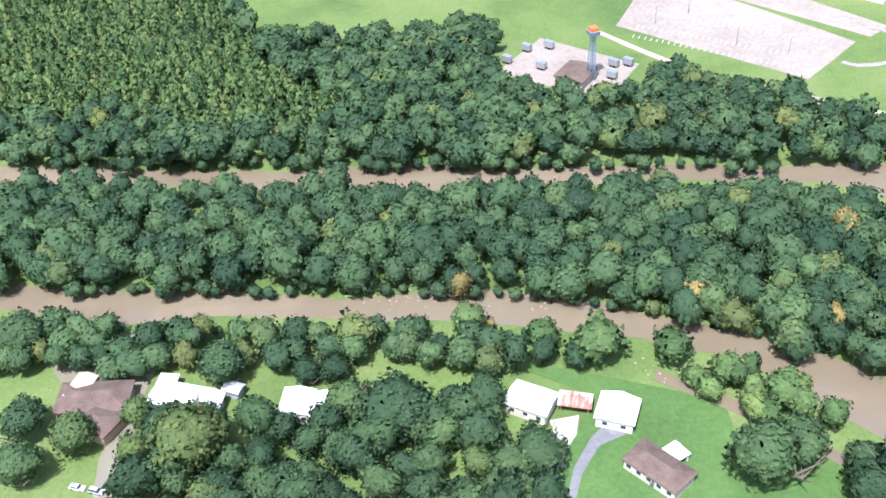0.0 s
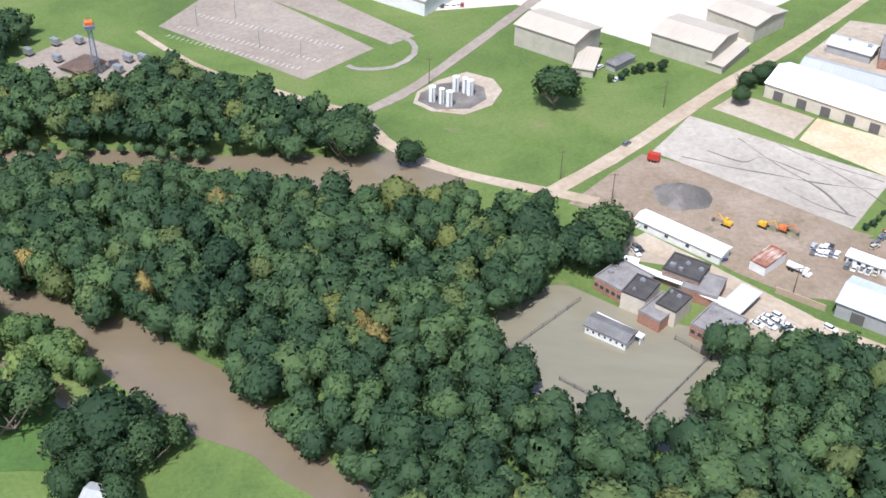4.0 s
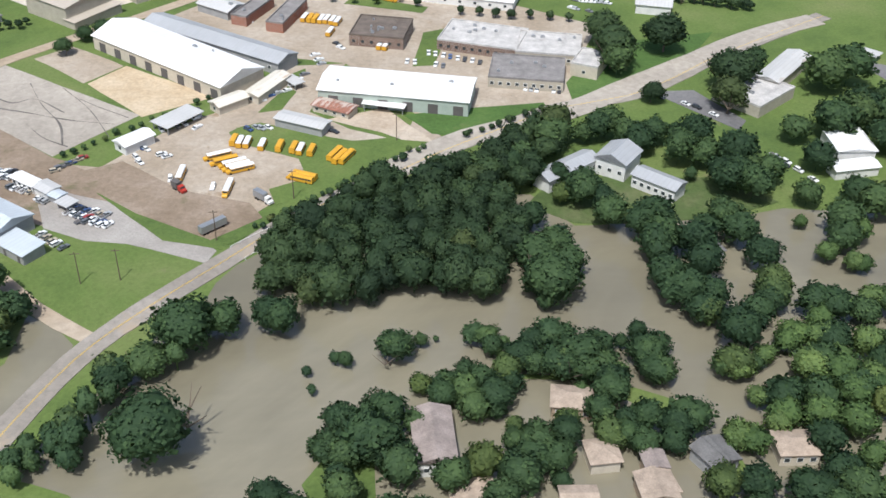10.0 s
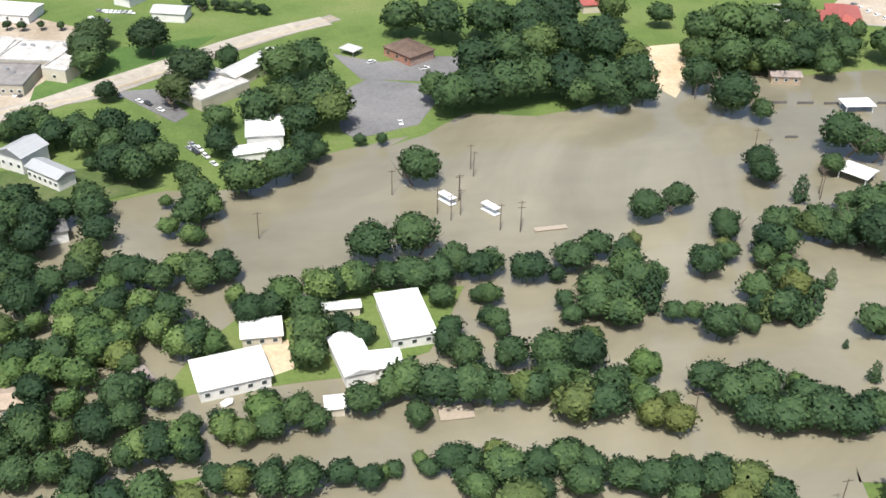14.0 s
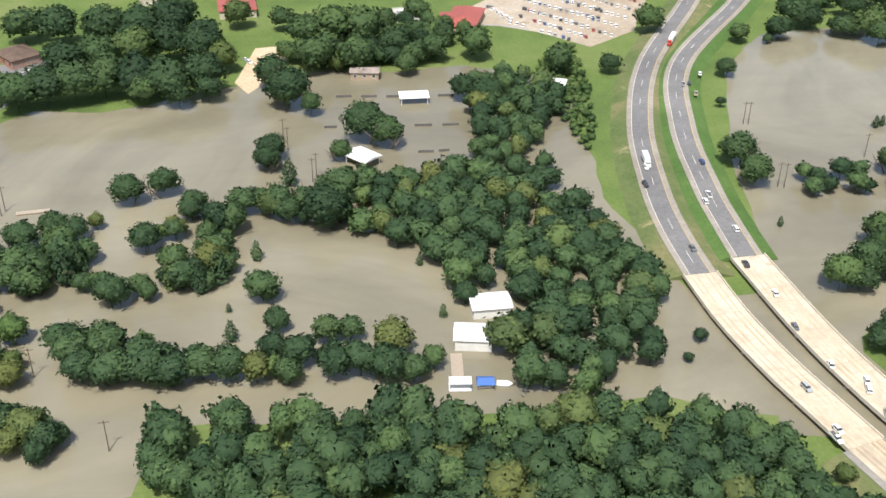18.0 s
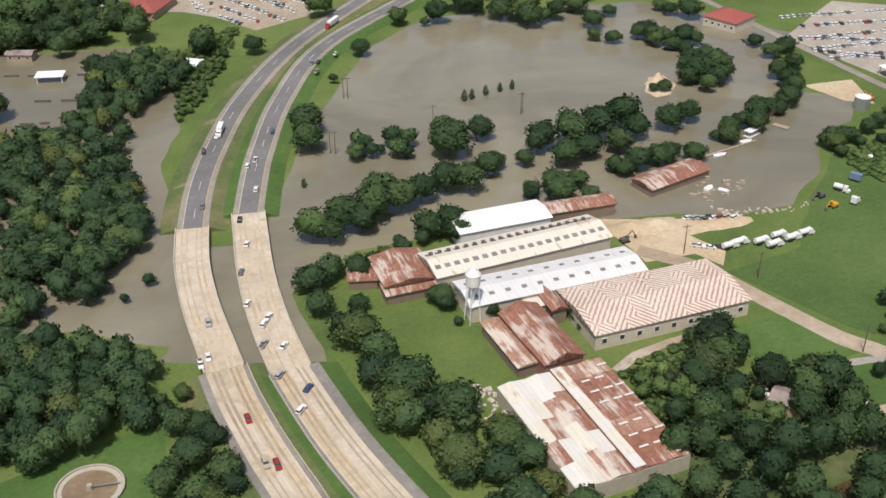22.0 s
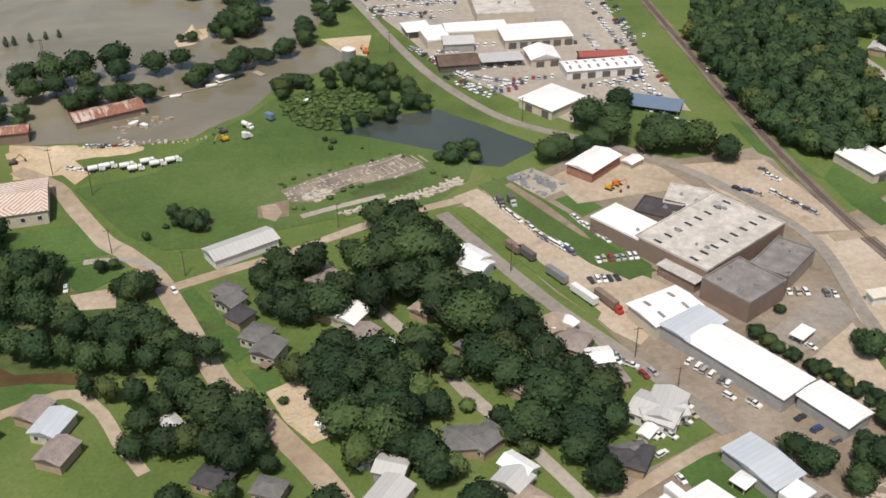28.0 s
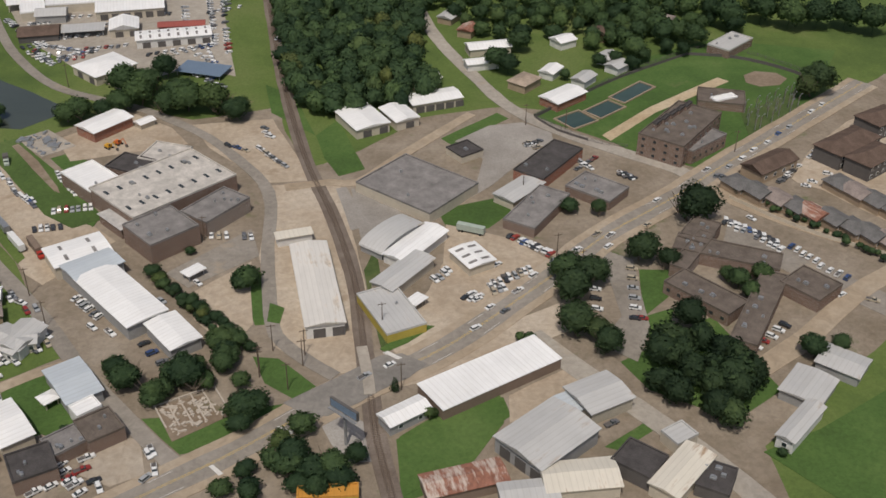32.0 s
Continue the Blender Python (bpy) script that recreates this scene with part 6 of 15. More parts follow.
region("lot_plant_car", [(1154, -133.6), (1181.3, -114.5), (1182.1, -130.4), (1160.1, -143.3)], 0.1107, OLDASPHALT, 0.45, label="car park beside the factory", category="ground")
region("lot_pale", [(1259.2, -69.1), (1275.1, -59.1), (1288.6, -59.3), (1296.5, -70.1), (1293.8, -80.5), (1277.7, -90.4), (1264.3, -102.9), (1254.9, -110.1), (1265.8, -84.9), (1262.7, -72.3)], 0.1118, GRAVEL, 0.5, label="pale gravel yard between the buildings", category="ground")
region("yard_tyres", [(1242.4, -124.7), (1260.4, -137.3), (1270, -153.9), (1239.1, -172.9), (1214.3, -187.6), (1212.1, -179.7), (1228.7, -159.4), (1236.7, -146.3)], 0.1029, PALEDIRT, 0.6, label="tan garage forecourt between the buildings", category="ground")
region("lot_corner", [(1238.7, -209.3), (1261.6, -200.9), (1268.4, -218.4), (1256.2, -224), (1235.9, -219.3)], 0.104, PALEDIRT, 0.6, label="tan dirt yard between the sheds", category="ground")
region("forecourt", [(1197.7, -202), (1238.4, -183.2), (1264.7, -173.3), (1263.6, -186.5), (1225.7, -199.6), (1208.7, -200.2)], 0.1101, PALEDIRT, 0.6, label="sandy forecourt along the main street", category="ground")
region("lot_school_car", [(1285.9, -148.9), (1293.9, -157.1), (1285.6, -190.5), (1276.7, -203.9), (1268.8, -194.6), (1279.7, -183.8)], 0.1062, OLDASPHALT, 0.45, label="car park between the oaks", category="ground")
region("lot_apartments", [(1333.7, -141.9), (1360.6, -190.2), (1354.1, -200.2), (1325.7, -154.2)], 0.1073, OLDASPHALT, 0.45, label="car park of the long low school", category="ground")
region("lot_flats", [(1367.7, -121.1), (1383.9, -104.3), (1411.3, -84.6), (1422.3, -80.1), (1427.5, -107.5), (1389.4, -163.9), (1381.7, -147.7), (1374.7, -130.7), (1368.3, -123.9)], 0.1084, PALEDIRT, 0.4, label="pale car park of the flats", category="ground")
region("foundation", [(1149.8, -194.1), (1162.1, -192), (1168.7, -201.2), (1154, -207.9)], 0.1295, YARD, 0.45, label="rubble-strewn foundation of a cleared house", category="ground")

# roads
_, line_highway_link = road("road_highway_link", [(291.1, 57.3), (300.6, 80.2), (315.5, 112.5), (330.8, 132.4), (346.7, 149.2), (364.5, 168.1), (386, 186.2), (393.8, 191), (411, 204.7), (431.5, 218.1), (453.5, 231.4), (482.5, 240.7), (501.3, 253), (516.9, 265.6), (541.1, 282.1), (578.6, 305.2)], 7.12, 0.1906, OLDASPHALT, "worn grey two-lane road with a centre line", 0.4)
road("road_school_street", [(214.6, 217), (228.3, 208.1), (243.1, 195.1), (264.5, 171.8), (283.9, 155.5), (302.4, 134.2), (315.2, 123), (319.8, 119.7)], 4.5, 0.1717, ROADDIRT, "muddy lane beside the school", 0.4)
road("road_field_lane", [(209.6, 235.3), (225.3, 248.1), (240.8, 261.9), (275.7, 295.5), (312, 327.7), (349.4, 362.8), (380.4, 394)], 5.25, 0.1728, ROADDIRT, "muddy brown lane across the field", 0.4)
road("road_field_lane_west", [(114.7, 307.3), (134.9, 294.5), (152.3, 283), (160, 267.1), (172.4, 253.5), (189.3, 243.1), (210.8, 233.9), (222, 228.9)], 4.5, 0.1739, ROADDIRT, "muddy lane along the woods", 0.4)
road("road_tank_drive", [(152.2, 284.2), (171, 302.3), (194.3, 334.1), (216.4, 365.4), (241.7, 401.4)], 4.5, 0.185, LOTCONC, "pale drive to the tanks", 0.4)
road("road_north_path", [(70.2, 352.7), (88.1, 330.7), (110.1, 309.9), (126.5, 298.5), (150.5, 285.1)], 2.25, 0.1861, ROADDIRT, "dirt track beside the car park", 0.4)
road("road_mill_road", [(936.4, 0.8), (951.4, -13.5), (959.6, -29.9), (972, -54), (977.7, -60.1), (988.1, -75.1), (992.2, -85.5), (997.8, -101.3), (1008.2, -130.7), (1017, -143.2), (1022.5, -153.2), (1029.5, -165.5), (1035.2, -178.1), (1038.1, -190), (1040.3, -203.1)], 6, 0.1772, ROADDIRT, "pale brown dirt road past the mill and the gardens", 0.4)
road("road_cross_street", [(994, -82.6), (1010, -76.2), (1027.6, -69.7), (1054.8, -56.4), (1072.8, -50.1), (1087.1, -46.2)], 3.75, 0.1883, ROADDIRT, "dirt lane beside the shed", 0.4)
road("road_pond_road", [(1010, 330), (1050, 248), (1068, 165), (1086.4, 77.7), (1099.2, 38.3), (1114.6, 9.7), (1134.2, -7.4), (1148.6, -18.7), (1159.7, -31.5), (1170.9, -46.7), (1180, -65.3), (1187.5, -84.8), (1188.7, -100.9), (1185, -127.1), (1183.3, -147.6), (1182.3, -166.5), (1184.1, -174.7), (1189.2, -183.4), (1196.1, -192.4)], 4.2, 0.1894, OLDASPHALT, "grey street past the pond and the factory", 0.3)
road("road_row_street", [(1077.5, -54.5), (1091.2, -90), (1103.3, -117.6), (1119.4, -148.4), (1128.5, -169.6), (1137, -186.6), (1147, -204.5), (1154.4, -216.9)], 4.7, 0.1905, OLDASPHALT, "pale grey street in front of the workshops", 0.4)
_, line_main_street = road("road_main_street", [(1137.1, -229.4), (1149.1, -223.7), (1169.1, -214.7), (1198.6, -198.9), (1227.2, -186.9), (1264.6, -161.8), (1290.4, -142.5), (1321.8, -124.6), (1349.2, -106.9), (1381.5, -87.3), (1437.8, -53.3)], 12.75, 0.2116, ROADDIRT, "wide sandy grey main street", 0.4)
road("road_south_street", [(1252, -186.3), (1260, -204.1), (1268.8, -220.6), (1280.2, -244.4), (1287, -262.8)], 6.75, 0.1927, STREET, "grey side street between the buildings", 0.4)
road("road_north_street", [(1276.4, 90.4), (1275.6, 31.6), (1281.2, -13), (1287.8, -46.9), (1303.6, -74.6), (1331.5, -107.1), (1333.2, -115.6)], 6.0, 0.2038, STREET, "grey street past the old plant", 0.4)
road("road_rail_lane", [(1194.6, -90.2), (1210.2, -89.8), (1219.6, -91.9), (1238.4, -75.6), (1261.9, -55.9), (1271.2, -48.2)], 4.5, 0.2249, ROADDIRT, "dirt lane over the railway", 0.4)
road("road_school_drive", [(1338.7, -122.2), (1341, -131.3), (1350.4, -144.9), (1361.4, -157.9), (1375.5, -170.7), (1388.9, -185.9)], 5.5, 0.196, ROADDIRT, "tan sandy lane beside the school", 0.3)
road("road_east_street", [(1307.1, -214.3), (1316.3, -209.7), (1327.4, -204), (1351, -188.7), (1366, -181.8), (1390.9, -171.8)], 6.5, 0.2071, ROADDIRT, "tan street behind the school", 0.3)
road("road_house_lane", [(1031.5, -67.7), (1047.6, -97.4), (1061.8, -126.4), (1069.9, -146), (1081.4, -169), (1090.2, -189.2)], 3.75, 0.1982, STREET, "narrow grey lane between the houses", 0.4)
road("road_house_lane_south", [(1090.2, -189.2), (1104.2, -182), (1119.1, -174.4), (1131.1, -171.2)], 3.75, 0.2093, ROADDIRT, "dirt lane behind the sheds", 0.4)
road("road_house_lane_south_west", [(1090.2, -189.2), (1074.6, -192.6), (1059.6, -196), (1045.5, -201.7)], 3.75, 0.2104, ROADDIRT, "dirt lane behind the houses", 0.4)
road("road_loop_lane", [(937.6, -142.4), (949.7, -134.8), (962.6, -128.7), (970.7, -127.4), (978.6, -136.4), (983.4, -147.3), (990.2, -159.7)], 3.38, 0.2015, ROADDIRT, "dirt lane round the cottages", 0.4)
road("road_plain_lane", [(966.2, -64.4), (980.5, -65.1), (989, -72.5)], 2.62, 0.2026, GRAVEL, "pale garden path between the buildings", 0.4)

# woods
woods("woods_north", [(-148.1, 281.3), (-200.3, 442.8), (-88.9, 428.3), (-52.8, 357.1), (-32, 350.2), (-3.7, 351.3), (33, 351.5), (27.7, 314.5), (51.5, 297), (69.6, 306), (90.8, 317.2), (102.2, 295), (108.8, 305), (125.3, 287.6), (154.8, 271.5), (152.2, 251.9), (87.2, 260.9), (62.1, 265.8), (19.8, 264.1), (-22.2, 271.5), (-73.2, 273.6), (-126.1, 282.2)], 6.38, (3.45, 5.25), (8.25, 12.0), 1, L_WOOD, "dense green woodland beyond the canal", FAR, holes=[[(-181, 445.1), (-141.5, 440), (-87.3, 410.4), (-63.6, 376.9), (-50.3, 343.9), (-37.1, 320.2), (-19.6, 299.9), (-30, 285.1), (-62.3, 290.8), (-96.8, 303.6), (-140.6, 304.1)], [(26.5, 322.8), (49.8, 354), (85.9, 328.2), (66.9, 299.5), (51.8, 310.3)]])
woods("woods_island", [(-129.2, 222.9), (-143.1, 265.8), (-121.9, 266.5), (-71, 258.5), (-37.9, 252.4), (-5.6, 249.2), (26.6, 248.8), (66.5, 246.2), (118.1, 237.5), (145.1, 227.5), (164.7, 229.6), (190.5, 221.3), (198.9, 207.2), (204.4, 225.1), (204.1, 202.7), (223.7, 207.1), (217.4, 191.8), (205.4, 192.4), (188.4, 176.7), (181.3, 164.2), (184.2, 153.9), (193.7, 155.4), (195.8, 143.8), (203.7, 138), (217.5, 132), (217.1, 120.5), (227.9, 142), (238.9, 156.9), (229.7, 154.1), (239.2, 162.1), (264.1, 155.1), (284.9, 144.4), (299.1, 132.7), (298.9, 119.4), (287.2, 105.1), (275.5, 91), (197.4, 84.9), (167.7, 99.1), (141.5, 129.8), (120, 159.4), (91.3, 177.4), (95.3, 172.6), (68.9, 189.7), (39.8, 203.9), (22.2, 206.6), (-6.3, 211.5), (-50.3, 216.7), (-79.5, 217.1)], 6.6, (3.75, 5.7), (9.0, 12.75), 2, L_WOOD, "dense green woodland between canal and bayou", WOODS)
woods("woods_nearbank", [(-119.3, 192.2), (-123.7, 205.8), (-105.3, 205.2), (-62.3, 199.2), (-34.5, 198.8), (-6.6, 198.4), (15.1, 190.3), (33.5, 184.7), (58.7, 176.7), (45.7, 177.8), (19.5, 180.1), (-6.9, 182.4), (-33.6, 184.7), (-60.4, 186.1), (-100.9, 188.7)], 6.75, (3.0, 4.88), (6.75, 9.75), 3, L_WOOD, "belt of trees along the near bank", WOODS)
woods("woods_nearbank_east", [(55.1, 178.4), (71.3, 176.9), (89.4, 165.4), (90.9, 154.3), (78.5, 157.2), (60.6, 168.1)], 6.0, (2.7, 4.2), (5.25, 8.25), 4, L_LIGHT, "willows and scrub on the near bank", WOODS)
woods("woods_village", [(-67.4, 173), (-32.4, 166.6), (-17.4, 172.3), (-4.4, 174.8), (13.6, 173.2), (14.9, 159.2), (26.3, 151.8), (24.3, 137), (13.8, 124.3), (-52, 129.4), (-66.2, 159.4)], 7.5, (4.12, 6.0), (8.25, 11.25), 5, L_OAK, "big oaks over the village gardens", BROAD)
woods("woods_riverfront", [(86.8, 149.5), (100.5, 150), (110.9, 137.5), (108.1, 121.3), (85.8, 123.2)], 6.75, (4.12, 5.62), (7.5, 10.5), 6, L_OAK, "oaks beside the bayou", BROAD)
woods("woods_court", [(353.7, 141.6), (367, 161.3), (387.8, 177.5), (415.3, 191.9), (444.8, 211.3), (453.9, 211), (440.9, 190.7), (431.7, 169.4), (431.1, 150), (422.1, 128.4), (394.4, 125.4), (375.2, 128.7), (361.5, 131.8)], 6.75, (3.9, 5.7), (9.0, 12.0), 7, L_DARK, "dark oaks standing in the flood below the road", BROAD)
woods("woods_roadside", [(305.3, 73.1), (315.1, 89.7), (326.3, 106.8), (333.8, 116.1), (344.1, 107.6), (333.9, 104.4), (324.6, 87.4), (318.6, 72.2)], 6.0, (2.85, 4.2), (5.25, 8.25), 8, L_WOOD, "trees along the road bank", WOODS)
woods("woods_south", [(647.7, 0.7), (680.4, 2.8), (709.4, -0.8), (732.8, -9.9), (768.2, -12.5), (788.6, -20.6), (792.9, -26.7), (796.7, -34), (796.7, -42), (792.8, -49.4), (783.4, -54.8), (772.7, -60.1), (762, -60.8), (744.7, -61.9), (672.3, -51.8), (665.9, -28.8)], 6.75, (3.75, 5.55), (8.25, 11.25), 19, L_WOOD, "dense woodland on the near river bank", WOODS)
woods("woods_island_b", [(709.8, 118.9), (730.4, 119.3), (758.9, 118.6), (786.3, 118.1), (777.4, 92.3), (788.3, 83.3), (791.4, 56.4), (791.1, 33.4), (776.3, 6.5), (757.6, -0.8), (742.7, 4.1), (740.1, 22.5), (752.1, 40.5), (731.3, 44.2), (735.8, 57.3), (717.6, 85.3), (702.6, 94.6)], 7.5, (3.6, 5.4), (6.75, 9.75), 21, L_WOOD, "dense trees round the riverside camp", WOODS, holes=[[(742, 50.3), (755.8, 47.8), (751.7, 37.8), (738.3, 40.2)], [(734, 37.1), (745.8, 35), (734.5, 6.9), (723.9, 8.9)]])
woods("woods_island_c", [(771.7, 187.8), (788.5, 196.6), (812.9, 181.4), (800.6, 151.9), (782.3, 123), (762.1, 122.1), (770.1, 156.8)], 7.5, (3.45, 4.95), (6.75, 9.75), 22, L_WOOD, "trees beside the flooded park", WOODS)
woods("woods_hospital", [(706, 239.8), (744.2, 261.5), (772.6, 272.3), (789, 240.9), (756.4, 213.4), (716.2, 219.5)], 8.25, (3.75, 6.0), (8.25, 11.25), 23, L_OAK, "oaks beyond the park", BROAD)
woods("woods_mill_east", [(905.8, -71.4), (912.8, -52.8), (926.5, -61.4), (934.8, -58), (941.8, -80), (931.9, -91.4), (914, -82.7)], 6.0, (2.4, 3.9), (3.75, 6.75), 27, L_LIGHT, "rough scrub beside the mill", SMALL)
woods("woods_rail", [(1210.3, 79.6), (1249.2, 140.4), (1291.6, 113.4), (1262.1, 6.5), (1260.1, -33.6), (1242.9, -40.5), (1212.5, -39.2), (1204.1, 0.4)], 6.75, (3.75, 5.62), (7.5, 10.5), 32, L_WOOD, "dense wood beside the railway", WOODS)
woods("woods_far_east", [(1284, 80.6), (1388.7, 94.3), (1484.9, 94.1), (1450.3, 31.2), (1379, 2), (1345, -16.8), (1329.7, 12.1), (1305.2, 17.1), (1284.1, 35.2)], 10.5, (3.45, 5.25), (6.75, 9.0), 33, L_OAK, "trees among far houses", WOODS)
woods("woods_oaks_school", [(1279.3, -200.3), (1298, -199.3), (1306.2, -216.1), (1303.9, -229.5), (1286.1, -234.1), (1274.3, -216.1)], 7.5, (4.5, 6.38), (8.25, 10.5), 34, L_DARK, "great dark oaks before the school", BROAD)

# large buildings
building("warehouse", 323.9, 276.0, 67.7, 20.2, -43.4, 5.267, "gable", W_CREAM, R_WHITE, "long white metal-roofed warehouse beside bare lots", dock=8, sides='s', vents=2)
building("warehouse", 338.0, 288.9, 65.3, 10.8, -38.1, 4.534, "gable", W_GREY, R_GREY, "long grey metal-roofed warehouse", wins=8)
building("hangar", 226.8, 334.2, 26.0, 18.2, -42.2, 8.301, "gable", W_BEIGE, R_TAN, "tall beige aircraft hangar on a concrete apron", axis='x', rise=1.88)
building("hangar", 277.3, 328.8, 24.4, 21.8, -41.6, 7.568, "gable", W_BEIGE, R_TAN, "white-roofed hangar with a lean-to", rise=1.88)
building("hangar", 303.6, 349.8, 21.6, 21.3, -50.8, 6.835, "gable", W_BEIGE, R_TAN, "cream-roofed hangar far across the apron", rise=1.5)
building("hangar", 170.2, 387.1, 44.6, 25.1, -40.0, 6.102, "gable", W_WHITE, R_TAN, "long white hangar beyond the car park", rise=1.5)
building("bus_depot", 401.2, 243.8, 51.1, 18.5, -14.9, 5.369, "gable", W_GREEN, R_WHITE, "wide depot hall with a pale ribbed roof", dock=6, rise=1.5, vents=3)
building("warehouse", 283.7, 172.3, 19.3, 12.9, -39.9, 4.636, "gable", W_GREY, R_BLUE, "blue-grey metal workshop with a gable roof", axis='x', dock=2)
building("workshop_annex", 293.9, 159.5, 11.6, 6.9, -40.8, 3.0, "shed", W_GREY, R_BLUE, "low annex with a pale metal roof", rise=0.45, doors=2)
building("shed", 241.3, 207.8, 26.8, 5.4, -45.5, 3.017, "gable", W_WHITE, R_WHITE, "long narrow white shed", wins=4)
building("mill_hall", 928.3, -30.4, 46.7, 22.1, 7.6, 4.914, "gable", W_CREAM, R_STRIPE, "large mill hall under a rust-striped pale roof", rise=1.5, wins=9, win=(1.6, 1.6), vents=0)
building("mill_hall", 903.8, -15.0, 53.4, 13.1, 7.6, 5.301, "gable", W_CREAM, R_MILL, "long mill hall with a bright white roof and dormer vents", rise=1.2, skylights=11, lightsize=(0.75, 0.6))
building("mill_hall", 898.6, 2.2, 56.0, 14.0, 10.9, 6.068, "gable", W_CREAM, R_CREAM, "long mill hall with a cream roof and ridge vents", rise=1.8, skylights=19, lightsize=(0.85, 0.75))
building("mill_hall", 898.3, 19.7, 29.5, 11.4, 7.2, 6.085, "gable", W_WHITE, R_WHITE, "mill wing with a bright white roof", rise=0.9)
building("mill_shed", 864.2, -0.0, 15.2, 16.3, 6.9, 4.602, "gable", W_WOOD, R_RUST, "rust-brown mill shed at the river end", rise=1.5, axis='y')
building("mill_house", 892.7, -40.9, 11.0, 24.6, 11.6, 5.369, "gable", B_RED, R_RUST, "brick mill house with a rusty gable roof", axis='y', rise=2.25)
building("barn", 964.0, 40.3, 26.1, 9.6, 21.0, 2.836, "gable", W_WOOD, R_RUST, "rusty-roofed barn standing in flood water", rise=1.2)
building("shed", 1013.5, -66.8, 21.2, 8.3, 27.0, 3.15, "gable", W_WHITE, R_LGREY, "long metal shed with a pale grey roof", rise=1.2, dock=2, sides='e')
building("factory", 1155.0, -88.6, 26.4, 39.7, -57.5, 6.017, "flat", B_BROWN, F_BEIGE, "large brick factory with a pale flat roof", vents=5, skylights=8)
building("factory_wing", 1131.6, -78.3, 18.6, 12.1, -57.0, 5.284, "flat", B_BROWN, R_WHITE, "factory wing with a bright white roof", vents=1)
building("factory_wing", 1153.6, -116.9, 16.3, 17.1, -59.2, 6.431, "flat", B_BROWN, F_MID, "brick factory block with a weathered grey roof", vents=4)
building("factory_wing", 1170.8, -105.4, 11.7, 19.4, -48.7, 4.948, "flat", B_BROWN, F_MID, "dark factory wing with plain low walls", vents=5)
building("workshop", 1128.8, -122.5, 11.9, 17.0, -69.2, 4.585, "gable", W_CREAM, R_WHITE, "white-roofed workshop on the dirt yard", rise=0.52, skylights=2)
building("workshop", 1141.5, -148.8, 30.5, 12.1, -60.9, 4.602, "gable", W_GREY, R_WHITE, "long workshop with a white roof and open bays", rise=0.52, dock=8)
building("workshop", 1133.2, -131.1, 10.6, 14.8, -60.1, 4.619, "gable", W_GREY, R_BLUE, "workshop with a pale blue-grey roof", rise=0.52)
building("workshop", 1155.5, -168.2, 14.6, 8.9, -63.8, 3.886, "gable", W_GREY, R_WHITE, "workshop with a white roof", rise=0.52, dock=4)
building("rail_depot", 1196.6, -154.4, 10.6, 41.5, -1.0, 4.5, "gable", W_WHITE, R_PALE, "long empty rail depot with a stained white roof", axis='y', rise=0.75, dock=2)
building("store_hall", 1235.4, -203.1, 37.6, 11.9, 20.3, 3.4, "slab", W_WOOD, R_WHITE, "long store with a bright white roof", over=0.2)
building("warehouse", 1242.0, -230.0, 15.0, 20.5, -60.5, 4.914, "gable", W_GREY, R_LGREY, "grey warehouse with a pale metal roof", rise=1.12, dock=3)
building("warehouse", 1259.7, -218.0, 11.4, 13.0, -73.7, 4.171, "gable", W_BEIGE, R_LGREY, "metal warehouse with a pale roof", rise=0.9)

# highway and bridges
way_west_n = smooth_line([(937.2, 321.7, 1.7), (904.5, 268.2, 1.7), (855.4, 198.7, 1.7), (828.5, 142.1, 1.7), (814.4, 95.3, 1.7), (808.7, 67.1, 1.7), (806, 41.9, 1.7)])
way_west_b = smooth_line([(805.9, 41.9, 1.7), (805.2, 22.1, 1.7), (806, 7, 1.7), (807.6, -7.2, 1.7), (809.8, -20.5, 1.7), (811.8, -33, 1.7)])
way_west_s = smooth_line([(811.8, -33, 1.7), (814.1, -45.3, 1.7), (817, -57, 1.7), (820.4, -69, 1.7), (824, -80, 1.7), (827.2, -90.5, 1.7), (835.3, -116, 1.7)])
way_east_n = smooth_line([(967.1, 313.9, 1.7), (926.9, 262.3, 1.7), (868.4, 195.3, 1.7), (843.3, 138.3, 1.7), (830.8, 91, 1.7), (826.3, 66.6, 1.7), (823.5, 47.7, 1.7)])
way_east_b = smooth_line([(823.5, 47.7, 1.7), (823.2, 30.5, 1.7), (823, 17.6, 1.7), (823.4, 2.5, 1.7), (824.5, -11.5, 1.7), (826.1, -24.6, 1.7), (828.2, -37, 1.7)])
way_east_s = smooth_line([(828.2, -37, 1.7), (831.5, -49.9, 1.7), (834.8, -61.9, 1.7), (838.5, -73.2, 1.7), (842.5, -83.8, 1.7), (846.5, -94, 1.7), (856.2, -120.5, 1.7)])

